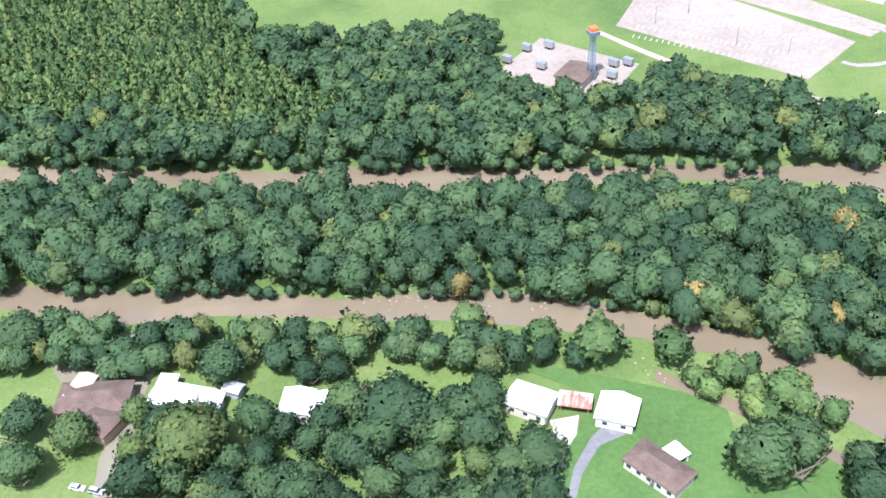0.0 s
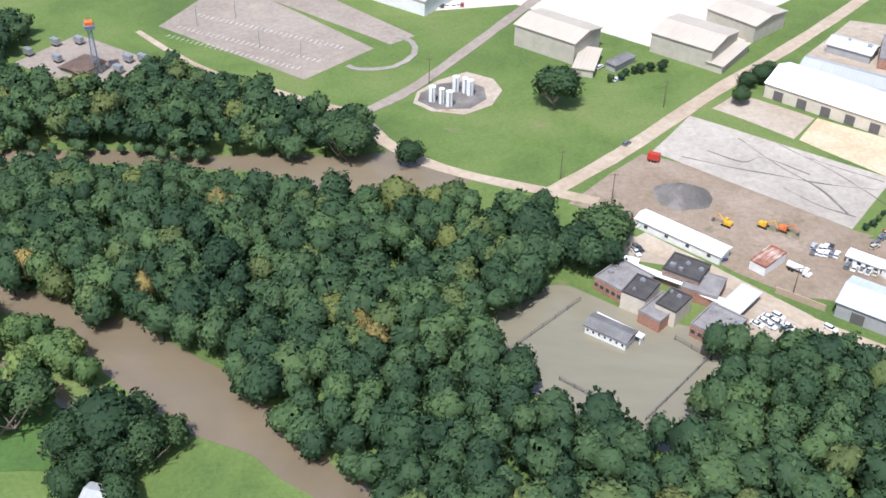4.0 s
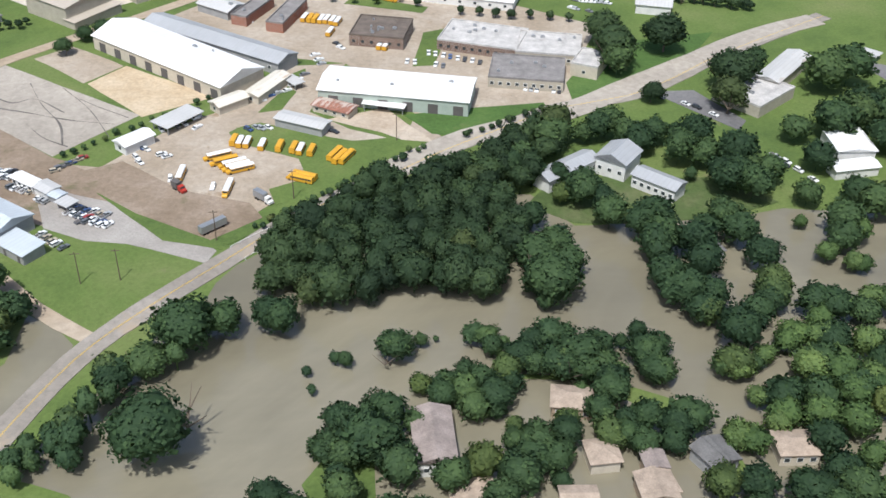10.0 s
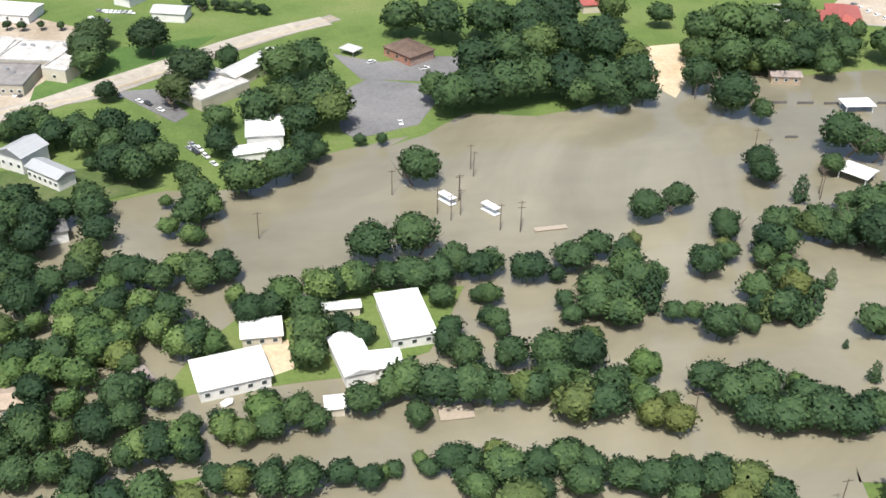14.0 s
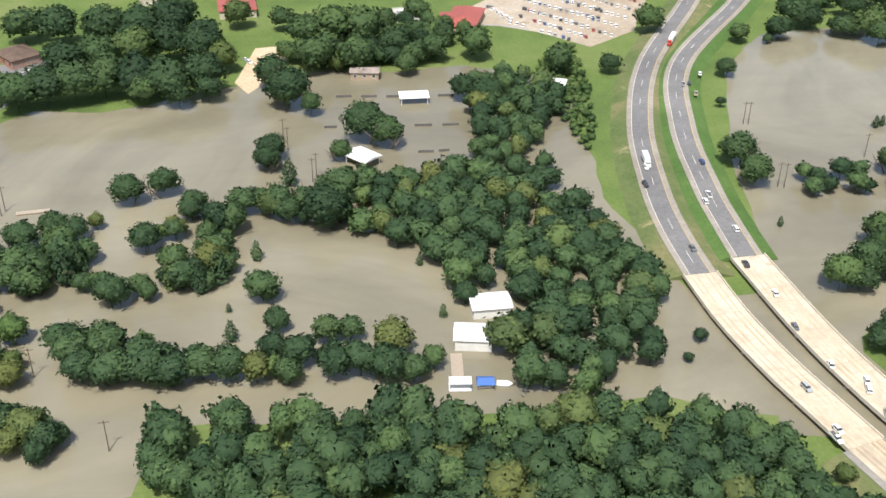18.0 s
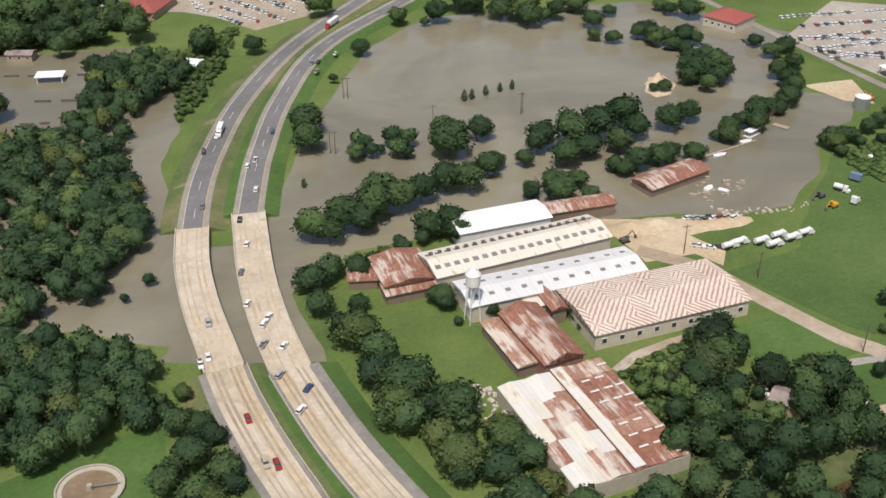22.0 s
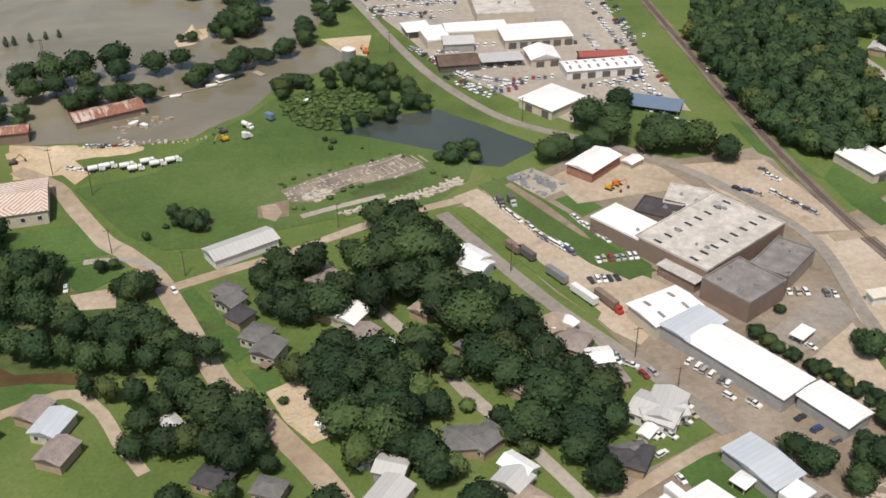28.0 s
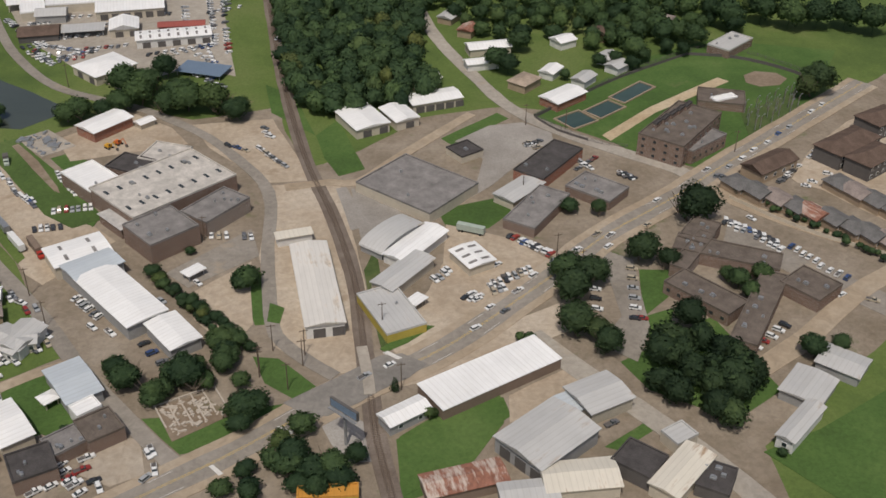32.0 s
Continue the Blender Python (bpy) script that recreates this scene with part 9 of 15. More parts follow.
# the mill
bay_shed("mill_shed", 893.9, -75.4, 29.0, 38.9, 10.9, 4.5, [[R_PALE, R_RUST, R_CREAM, R_PALE, R_CREAM], [R_CREAM, R_PALE, R_RUST, R_CREAM, R_PALE], [R_PATCHY, R_CREAM, R_PATCHY, R_PALE], [R_RUST, R_PALE, R_RUST, R_PATCHY, R_PALE]] + [[R_RUST, R_RUST, R_PATCHY, R_RUST, R_RUST, R_RUST, R_PATCHY]] * 4, "broad shed with bays of rusted and pale roof sheets", rise=0.7)
roof_ridge("roof_monitor", 893.9, -75.4, 10.9, 1.3, 38.5, 5.2, "raised pale ridge with rusty sides on the shed")
building("mill_shed", 884.8, -40.3, 6.2, 20.9, 11.1, 3.448, "gable", W_WOOD, R_PATCHY, "collapsed rusty lean-to beside the mill house", axis='y', rise=0.6)
building("mill_shed", 852.8, 1.6, 8.1, 7.3, -7.6, 3.085, "shed", W_WOOD, R_RUST, "open rusty lean-to by the trees", rise=0.6)
building("mill_shed", 865.3, -8.0, 16.2, 4.9, 7.6, 3.102, "shed", W_WOOD, R_RUST, "rusty lean-to roof along the mill", rise=0.9)
building("mill_shed", 925.6, 25.6, 23.4, 7.0, 4.4, 4.2, "gable", W_WOOD, R_RUST, "long rusty shed behind the white wing", rise=0.9)
building("mill_shed", 900.4, -23.3, 4.1, 14.4, 7.9, 4.636, "gable", W_WOOD, R_RUST, "small rusty roof beside the mill", axis='y', rise=1.12)
building("mill_shed", 887.2, 17.4, 5.7, 7.3, 5.9, 4.88, "shed", W_CREAM, R_CREAM, "pale lean-to of the white wing", rise=0.45)
building("mill_shed", 896.8, -22.0, 6.9, 8.9, 12.7, 3.767, "shed", W_CREAM, R_CREAM, "cream roof patch beside the mill house", rise=0.45)
building("mill_store", 875.9, -72.1, 8.3, 4.5, 18.1, 1.914, "slab", W_CREAM, R_CREAM, "low cream loading platform", over=0.1)
ridge_vents(897.3, 5.3, 10.9, 53.2, 7.15, 19)
water_tower(878.8, -24.0, 17.6, 2.0)
truck(964.2, -4.5, 13, 7.6, WHITEPAINT, True, 'white tank lorry parked on the grass', WHITEPAINT, tank=True)
truck(968.2, -3.2, 13, 7.6, WHITEPAINT, True, 'white tank lorry parked on the grass', WHITEPAINT, tank=True)
truck(974.9, -4.1, 13, 7.6, WHITEPAINT, True, 'white tank lorry parked on the grass', WHITEPAINT, tank=True)
truck(977.8, -6.7, 13, 7.6, WHITEPAINT, True, 'white tank lorry parked on the grass', WHITEPAINT, tank=True)
truck(981.7, -2.0, 13, 7.6, WHITEPAINT, True, 'white tank lorry parked on the grass', WHITEPAINT, tank=True)
truck(985.1, -4.3, 13, 7.6, WHITEPAINT, True, 'white tank lorry parked on the grass', WHITEPAINT, tank=True)
truck(990.4, -2.5, 13, 7.6, WHITEPAINT, True, 'white tank lorry parked on the grass', WHITEPAINT, tank=True)
car(955.1, -1.6, -28)
car(958.4, -3.1, -28)
car(961.0, -3.8, -40)
car_row(959.1, 15.2, 973.8, 12.5, 8, 22, 1.0)
digger(1008.1, 11.8, -157)
truck(1016.6, 21.0, -49, 7.0, WHITEPAINT, True, 'white tank lorry on the grass', WHITEPAINT, tank=True)
truck(1025.0, 26.6, -50, 5.0, TOWERBLUE, False, 'blue machine on the grass')
truck(1016.4, 12.4, 34, 5.0, WHITEPAINT, True, 'small white lorry on the grass', WHITEPAINT)
digger(1007.6, 18.8, -157, W_DARK, 'dark old machine on the grass')
digger(934.5, 6.3, 14, W_DARK, 'loader beside the sand heaps')
heap("sand_mound", 938.8, 13.5, 9.0, 5.0, 2.5, SAND, "pale heap of sand beside the mill", 4)
heap("sand_mound", 948.4, 14.3, 8.0, 5.0, 2.0, SAND, "pale heap of sand beside the mill", 5)
heap("sand_mound", 968.4, 10.3, 12.0, 4.0, 1.5, SAND, "pale heap of sand beside the mill", 3)
rubble("rubble_strip", [(1061.6, -42.6), (1076.3, -37.1), (1087, -31.4), (1088.5, -35.9), (1075.9, -42.3), (1062.4, -46.3)], 190, 1.0, RUBBLE, "strip of broken pale concrete", 4)
rubble("rubble_mill", [(868.4, -53.1), (876, -51.1), (880, -71.6), (874.4, -72.6)], 60, 1.2, RUBBLE, "rubble beside the shed", 6)
region("lawn_cottage", [(946.3, -42.7), (963.9, -39.4), (972.5, -54.8), (966.6, -63.2), (945.6, -64.8)], 0.1191, LAWN, 0.75, label="bright green paddock between the buildings", category="lawn")
region("field_mill", [(957.8, -16.7), (985, -9), (992.5, 3.6), (998.7, 10.2), (1004.5, 19.7), (1018.5, 34.3), (1026.3, 44.9), (1037.9, 51.2), (1053.6, 56.2), (1066, 47.9), (1071.8, 36.3), (1065.3, 18.8), (1050.4, 10.8), (1062.2, 4), (1073, -3.3), (1085.2, -11.2), (1094, -19), (1094, -24), (1090, -34), (1078, -46), (1064, -50), (1040, -52), (1001.6, -61.8), (989.9, -61.8), (977.4, -50.2)], 0.1113, FIELDGRASS, 0.5, label="broad green field between the buildings", category="lawn")
car(941.5, -70.4, -95)
car(962.9, -78.8, -85)

# vehicle yards by the pond
building("dealer_hall", 1136.9, 132.1, 27.5, 40.5, -3.2, 4.568, "flat", W_CREAM, F_BEIGE, "large pale flat-roofed hall in the vehicle yard", vents=4)
building("dealer_hall", 1143.2, 89.7, 30.1, 18.4, 0.6, 4.205, "gable", W_CREAM, R_WHITE, "long white workshop of the vehicle yard", dock=6, rise=0.6)
building("dealer_hall", 1119.0, 99.7, 28.0, 11.4, -0.7, 3.852, "flat", W_CREAM, R_WHITE, "white-roofed showroom with plain low walls")
building("dealer_hall", 1099.5, 95.0, 10.9, 17.1, 6.4, 3.869, "flat", W_CREAM, R_WHITE, "white-roofed office with plain low walls")
building("dealer_hall", 1093.0, 106.0, 11.1, 11.8, 6.8, 3.516, "slab", W_CREAM, R_WHITE, "white canopy of the vehicle yard", post=True)
building("dealer_hall", 1108.4, 86.3, 13.0, 10.2, -3.1, 3.75, "gable", W_GREY, R_LGREY, "grey shed beside the yard")
building("dealer_shed", 1140.7, 64.8, 12.2, 13.0, -0.1, 3.767, "gable", W_CREAM, R_WHITE, "white open shed beside the yard", dock=2)
building("dealer_shed", 1123.1, 65.4, 17.4, 8.8, -0.5, 3.034, "slab", STEEL, R_LGREY, "long pale parking canopy", post=True)
building("dealer_shed", 1104.4, 65.5, 16.7, 11.7, -0.1, 3.051, "gable", W_DARK, S_BROWN, "brown-roofed shed beside the yard")
building("dealer_shed", 1161.8, 48.9, 31.8, 10.4, 1.5, 3.818, "gable", W_WHITE, R_WHITE, "long white-roofed workshop with plain low walls", skylights=8, rise=0.6, dock=5)
building("dealer_shed", 1165.7, 59.6, 20.0, 6.1, -3.9, 3.835, "gable", B_RED, R_RED, "red-roofed shed beside the yard")
building("dealer_shed", 1133.4, 19.8, 16.7, 19.3, -55.3, 3.852, "hip", W_CREAM, R_WHITE, "broad white-roofed garage with plain low walls", dock=2, rise=1.5)
car_row(1105.8, 41.8, 1113.6, 44.4, 3, -93, 1.0)
car_row(1114.1, 35.8, 1123.4, 39.0, 4, -94, 1.0)
car_row(1098.0, 54.1, 1106.3, 57.9, 4, -67, 1.0)
car_row(1106.7, 37.7, 1100.7, 47.7, 4, -76, 1.0)
car_row(1161.9, 34.9, 1176.4, 40.0, 5, -59, 1.0)
car_row(1176.0, 34.2, 1178.8, 11.3, 6, -94, 1.0)
car_yard("parked_cars_dealer", [(1075.5, 155.5, 1117.7, 156.8, 18, 75), (1075.6, 143.3, 1111.2, 143.5, 16, 75), (1077.0, 131.4, 1113.4, 131.8, 16, 75), (1180.1, 131.8, 1179.3, 40.9, 26, 40), (1187.4, 142.5, 1184.1, 30.9, 26, 40), (1196.6, 157.6, 1187.0, 84.3, 14, 40), (1098.8, 81.5, 1111.9, 83.4, 7, 70), (1099.0, 61.5, 1129.7, 62.8, 14, 70), (1104.2, 51.3, 1106.8, 44.9, 3, 60), (1133.7, 84.4, 1160.2, 82.9, 12, 75), (1124.1, 75.0, 1136.9, 75.6, 6, 75), (1102.9, 87.0, 1128.3, 87.1, 8, 75), (1088.6, 89.4, 1097.1, 71.2, 9, 50), (1167.4, 21.2, 1176.0, 5.8, 8, 60), (1121.6, 46.9, 1141.0, 47.8, 8, 75), (1168.1, 13.0, 1179.4, -5.2, 9, 50)], "rows of parked cars and trucks on the vehicle yard")
building("bus_canopy", 1172.7, 11.9, 19.4, 10.7, -29.2, 1.999, "slab", STEEL, TOWERBLUE, "low blue-grey canopy over stored goods", post=True)
for x, y, r, h in ((1120.5, -25.2, 5.6, 8.9), (1141.6, -2.6, 8.2, 13.1), (1146.9, -15.8, 8.0, 12.8), (1140.1, -20.0, 6.2, 9.9), (1164.9, -25.1, 8.0, 12.8), (1157.0, -24.4, 6.2, 10.0), (1182.0, -35.4, 6.3, 10.0), (1176.7, -27.6, 5.2, 8.4)):
    tree(x, y, r, h, "oak", L_OAK)
pole(1078.3, 85.5, 10)
pole(1119.1, 9.0, 10)
pole(1115.4, -137.4, 10)
pole(1092.1, -91.5, 10)
pole(949.3, -4.2, 10)

# houses
building("house", 1009.4, -91.3, 7.1, 5.9, -42.8, 3.136, "hip", W_TAN, S_GREY, "grey-roofed cottage by the lane", category='house', wins=3)
building("house", 1010.3, -95.8, 6.4, 6.1, -45.3, 3.0, "gable", W_CREAM, S_GREY, "grey-roofed cottage among garden trees", category='house', wins=3, sides='sw', axis='y')
building("house", 1012.8, -103.6, 5.6, 6.1, -46.6, 3.017, "hip", W_TAN, S_DARK, "dark-roofed cottage among garden trees", category='house')
building("house", 1017.3, -113.5, 6.6, 7.0, -33.6, 3.184, "hip", W_CREAM, S_GREY, "grey-shingled house by the lane", category='house', wins=3, sides='sw')
building("house", 1020.2, -120.6, 7.0, 7.4, -31.7, 3.351, "gable", W_CREAM, S_GREY, "grey-shingled house with front gable", category='house', wins=3, sides='sw')
building("house", 1042.9, -108.5, 7.5, 8.3, -38.8, 3.068, "gable", W_CREAM, R_WHITE, "white metal-roofed house among garden trees", category='house')
building("house", 1037.0, -104.2, 6.6, 7.9, -35.8, 3.085, "gable", W_TAN, S_TAN, "tan-roofed cottage among garden trees", category='house')
building("house", 1045.2, -118.7, 6.3, 7.9, -35.3, 3.102, "gable", W_TAN, S_MAUVE, "brown-roofed house among garden trees", category='house')
building("house", 1048.7, -125.2, 6.1, 7.5, -35.0, 3.119, "gable", W_WHITE, R_WHITE, "white-roofed house among oaks", category='house')
building("house", 1036.9, -90.5, 7.0, 7.7, -49.3, 3.136, "gable", W_TAN, S_MAUVE, "brown-roofed cottage among garden trees", category='house')
building("house", 1063.7, -109.2, 6.1, 6.7, -46.3, 3.0, "gable", W_TAN, S_TAN, "rust-tan roofed cottage among garden trees", category='house')
building("house", 1072.3, -127.3, 4.0, 6.5, -48.9, 3.017, "gable", W_TAN, S_GREY, "grey-roofed cottage under oaks", category='house')
building("house", 1069.7, -164.2, 6.4, 8.6, -53.9, 3.414, "hip", W_TAN, S_GREY, "grey hip-roofed house among garden trees", category='house', wins=3)
building("house", 1075.0, -175.0, 7.4, 4.9, -51.6, 3.431, "gable", W_WHITE, R_WHITE, "white metal-roofed house among garden trees", category='house', rise=1.05)
building("house", 1081.4, -85.4, 8.9, 6.9, -55.8, 3.448, "gable", W_CREAM, R_WHITE, "pale metal-roofed house under oaks", category='house')
building("house", 1082.0, -89.3, 8.2, 6.9, -45.9, 2.705, "gable", W_WHITE, R_WHITE, "white-roofed cottage among garden trees", category='house')
building("house", 1099.2, -124.0, 4.9, 6.9, -50.1, 3.102, "gable", W_CREAM, R_WHITE, "pale-roofed cottage among garden trees", category='house')
building("house", 1100.0, -131.1, 8.1, 8.3, -39.0, 3.269, "hip", W_TAN, S_MAUVE, "brown hip-roofed house among garden trees", category='house')
building("house", 1082.4, -146.1, 5.3, 6.5, -49.1, 3.136, "hip", W_TAN, S_MAUVE, "brown-roofed house among garden trees", category='house')
building("house", 1115.3, -160.7, 8.2, 11.5, -33.9, 3.38, "gable", W_WHITE, R_LGREY, "pale metal-roofed house among garden trees", category='house', wins=3)
building("house", 1103.1, -176.7, 4.8, 8.3, -34.1, 3.167, "hip", W_TAN, S_DARK, "dark-roofed cottage among garden trees", category='house')
building("house", 967.9, -141.4, 7.0, 9.1, -24.9, 3.184, "gable", W_CREAM, R_BLUE, "cottage with a pale blue metal roof", category='house', wins=3)
building("house", 962.7, -135.3, 6.1, 7.8, -31.0, 3.051, "gable", W_TAN, S_MAUVE, "brown-roofed cottage among garden trees", category='house')
building("house", 970.3, -151.6, 6.9, 8.1, -27.2, 3.068, "gable", W_TAN, S_MAUVE, "brown-roofed cottage among garden trees", category='house')
building("house", 951.3, -141.6, 5.7, 5.2, -45.5, 3.085, "gable", W_WHITE, R_WHITE, "white-roofed cottage among garden trees", category='house')
building("house", 939.7, -144.5, 5.4, 5.0, -31.8, 3.102, "hip", W_TAN, S_TAN, "tan-roofed cottage among garden trees", category='house')
building("house", 996.0, -145.6, 4.8, 4.0, -58.2, 2.739, "gable", W_GREY, R_LGREY, "metal-roofed trailer home among garden trees", category='house')
building("house", 1046.5, -170.1, 6.9, 5.7, -27.1, 3.136, "gable", W_GREY, R_LGREY, "grey metal-roofed house among garden trees", category='house')
building("house", 1042.3, -164.0, 4.3, 6.3, -42.6, 3.0, "gable", W_GREY, S_GREY, "grey-roofed cottage among garden trees", category='house')
building("house", 944.2, -77.1, 7.9, 6.5, -43.8, 3.017, "gable", W_TAN, S_MAUVE, "cottage with a faded roof in the grove", category='house')
building("garden_shed", 1032.3, -151.3, 2.6, 2.3, -34.8, 1.914, "gable", W_WHITE, R_WHITE, "tiny white garden shed", category='shed')
building("garden_shed", 1108.3, -167.8, 2.7, 4.1, -47.6, 2.301, "gable", W_CREAM, R_WHITE, "small white-roofed shed beside the yard", category='shed')
building("porch", 1019.3, -125.4, 2.6, 3.4, -43.9, 1.568, "slab", W_WOOD, W_WOOD, "small timber porch beside the yard", category='porch', over=0.1, post=True)
car(1045.1, -102.7, -68)
car(1046.9, -101.8, -68)
car(1115.2, -145.3, -68)
car(1117.8, -144.8, -68)
car(1119.7, -163.7, -68)
car(1122.0, -162.1, -68)
car(1114.2, -168.4, -56)
car(1110.5, -136.0, -68)
car(1110.2, -138.3, -68)
car(1038.1, -164.6, -56)
car(1039.0, -165.9, -56)
car(993.9, -85.0, -67)
region("garden_rubble", [(1019.1, -135.4), (1031, -129.3), (1029.8, -142.1), (1035.5, -153.5), (1029.5, -155.9), (1023.3, -146.7)], 0.1524, SAND, 0.9, label="bare garden plot with pale debris", category="ground")
rubble("garden_debris", [(1020.4, -136.1), (1030.5, -131.5), (1029.8, -142.1), (1034.2, -153.2), (1029.1, -154.9), (1023.3, -146.7)], 110, 0.7, RUBBLE, "pale debris strewn over a garden plot", 9)
for x, y, r, h in ((982.6, -84.6, 4.8, 7.7), (996.0, -48.7, 3.9, 7.1), (1000.9, -52.0, 3.1, 5.8), (936.1, -52.3, 6.8, 10.8), (951.9, -73.8, 7.5, 12.1), (943.6, -68.4, 6.1, 9.8), (957.2, -79.8, 5.7, 9.2), (929.1, -61.7, 7.0, 11.2), (999.7, -118.6, 5.2, 8.4), (991.6, -113.7, 6.7, 10.7), (984.9, -104.9, 6.8, 11.0)):
    tree(x, y, r, h, "oak", L_DARK)
for x, y, r, h in ((1076.9, -163.8, 4.8, 7.8), (1031.9, -102.3, 6.2, 9.9), (1026.4, -97.9, 5.9, 9.5), (1049.9, -85.3, 7.4, 11.8), (1059.8, -72.4, 7.7, 12.3), (1066.0, -81.4, 8.4, 13.4), (1048.2, -99.8, 5.5, 8.8)):
    tree(x, y, r, h, "oak", L_OAK)
for x, y, r, h in ((1077.5, -164.1, 4.0, 6.5), (1060.3, -172.7, 4.5, 7.2), (1056.8, -145.7, 5.5, 8.9), (1049.2, -148.0, 5.5, 8.8)):
    tree(x, y, r, h, "wood", L_LIGHT)

# workshops, factory and station
building("factory_wing", 1144.5, -72.2, 13.5, 10.8, -37.5, 5.335, "flat", B_BROWN, F_DARK, "dark-roofed factory wing with plain low walls", vents=2)
building("factory_wing", 1156.0, -66.9, 14.0, 13.2, -30.5, 5.352, "flat", B_BROWN, F_BEIGE, "pale-roofed factory wing with plain low walls", vents=2)
building("factory_wing", 1140.3, -104.7, 13.2, 5.9, -58.2, 3.499, "slab", B_BROWN, F_GREY, "low loading wing of the factory")
building("yard_office", 1134.5, -33.6, 10.3, 17.3, -50.6, 3.886, "gable", B_RED, R_WHITE, "white-roofed yard office with a red wall", rise=0.9)
building("hut", 1148.8, -32.8, 3.9, 6.2, -55.3, 2.25, "gable", W_CREAM, R_WHITE, "small white hut beside the yard")
building("carport", 1162.1, -137.5, 3.2, 5.7, -54.8, 2.267, "slab", STEEL, R_WHITE, "small white canopy beside the yard", post=True)
region("slab_storage", [(1102.2, -34.5), (1113.7, -28.7), (1124.4, -44.1), (1112.9, -50.2)], 0.1835, CONCRETE, 0.15, label="pale concrete slab with stacked materials", category="ground")
rubble("stacked_beams", [(1104.1, -35.7), (1113.5, -30.9), (1122.4, -43.7), (1113.1, -48.6)], 40, 1.6, STEEL, "stacked grey beams on a slab", 12)
car_row(1103.6, -66.7, 1106.0, -74.7, 4, -65, 1.0)
car_row(1106.0, -74.7, 1112.8, -85.1, 8, -65, 1.0)
car_row(1107.7, -76.9, 1112.2, -82.1, 5, -65, 1.0)
car_row(1114.0, -100.6, 1121.9, -100.5, 5, -83, 1.0)
car(1211.0, -191.1, 26)
car(1237.6, -180.5, 26)
car(1240.6, -164.4, 28)
car(1242.2, -166.1, 28)
car(1241.6, -167.3, 28)
car(1254.3, -165.8, 27)
car(1269.7, -153.9, 27)
car(1279.0, -148.3, 27)
car(1163.0, -141.5, -61)
car(1118.9, -153.2, 15)
car_row(1168.3, -116.3, 1180.8, -119.4, 6, -92, 0.8)
car_row(1188.9, -60.7, 1196.0, -75.2, 8, -59, 1.0)
car_row(1177.8, -55.9, 1183.8, -60.5, 3, -50, 1.0)
car_row(1192.0, -44.6, 1193.3, -51.6, 3, -40, 1.0)
truck(1109.6, -109.0, -64, 13.0, WHITEPAINT, False, 'white box trailer on the yard')
truck(1115.6, -113.3, -68, 15.0, W_WOOD, True, 'brown box lorry with a red cab', REDPAINT)
truck(1104.5, -97.7, -64, 11.0, STEEL, False, 'grey trailer on the yard edge')
truck(1098.6, -84.8, -64, 9.0, W_DARK, False, 'dark flatbed trailer on the yard')
truck(1095.3, -80.6, -64, 8.0, W_WOOD, False, 'loaded flatbed trailer on the yard')
digger(1135.9, -48.2, -48, label="loader in the dirt yard")
digger(1139.2, -45.9, -49, ORANGE, 'orange loader in the dirt yard')
truck(1101.3, -52.6, -82, 7.0, W_DARK, True, 'old dark lorry on the strip', W_GREEN)
truck(1097.5, -52.7, -82, 7.0, W_DARK, True, 'old dark lorry on the strip', W_DARK)
car_row(1128.9, -142.1, 1135.1, -152.5, 6, 42, 1.0)
car_row(1138.2, -161.1, 1139.4, -162.8, 1, -56, 1.0)
car(1133.5, -157.2, -56)
car(1138.6, -161.2, -56)
car(1147.5, -167.7, 23)
car(1149.5, -172.3, 23)
car(1152.1, -177.0, 22)
car(1135.2, -152.0, 25)
building("rail_depot_end", 1193.5, -124.9, 10.9, 3.1, 5.1, 3.034, "shed", W_WHITE, R_CREAM, "ruined pale end bay of the depot", rise=0.3)
building("barrel_shed", 1224.0, -130.9, 8.5, 21.4, -50.9, 2.301, "barrel", W_GREY, R_LGREY, "grey metal shed with a curved roof", axis='y')
building("shed", 1229.7, -137.8, 8.4, 22.1, -47.8, 3.068, "gable", W_WHITE, R_WHITE, "white metal shed with a gable roof", axis='y', rise=0.9)
building("garage_shop", 1222.7, -152.4, 7.6, 20.7, -48.7, 3.385, "gable", W_CREAM, R_LGREY, "garage with a pale metal roof", rise=0.6, dock=4)
building("garage_shop", 1215.5, -170.0, 12.0, 21.2, 13.3, 2.802, "flat", W_YELLOW, R_LGREY, "yellow-walled garage with a pale roof", vents=1)
building("filling_canopy", 1244.9, -148.5, 11.2, 8.9, -71.5, 3.119, "gable", W_CREAM, R_WHITE, "white-roofed kiosk with dark skylights", skylights=3, rise=0.45)
building("carport", 1223.7, -166.3, 3.3, 4.7, -53.4, 2.386, "slab", STEEL, R_WHITE, "small white carport beside the yard", post=True)
car_row(1246.0, -148.0, 1252.0, -150.9, 3, 33, 1.0)
car_row(1246.9, -161.7, 1260.8, -155.9, 9, -85, 1.0)
car_row(1247.1, -164.6, 1250.7, -163.1, 3, -85, 1.0)
car(1238.5, -165.5, 34)
car(1240.1, -166.7, 34)
car(1244.2, -171.8, 33)
car(1247.9, -174.5, 33)
car(1261.2, -159.1, 34)
car(1270.0, -152.8, 34)
car(1288.0, -141.3, 34)
car(1292.0, -142.9, 33)
car(1306.0, -139.3, 33)
car(1315.4, -125.5, 33)
car(1289.1, -148.9, 33)
car(1344.0, -115.2, 29)
car(1340.8, -109.6, 30)
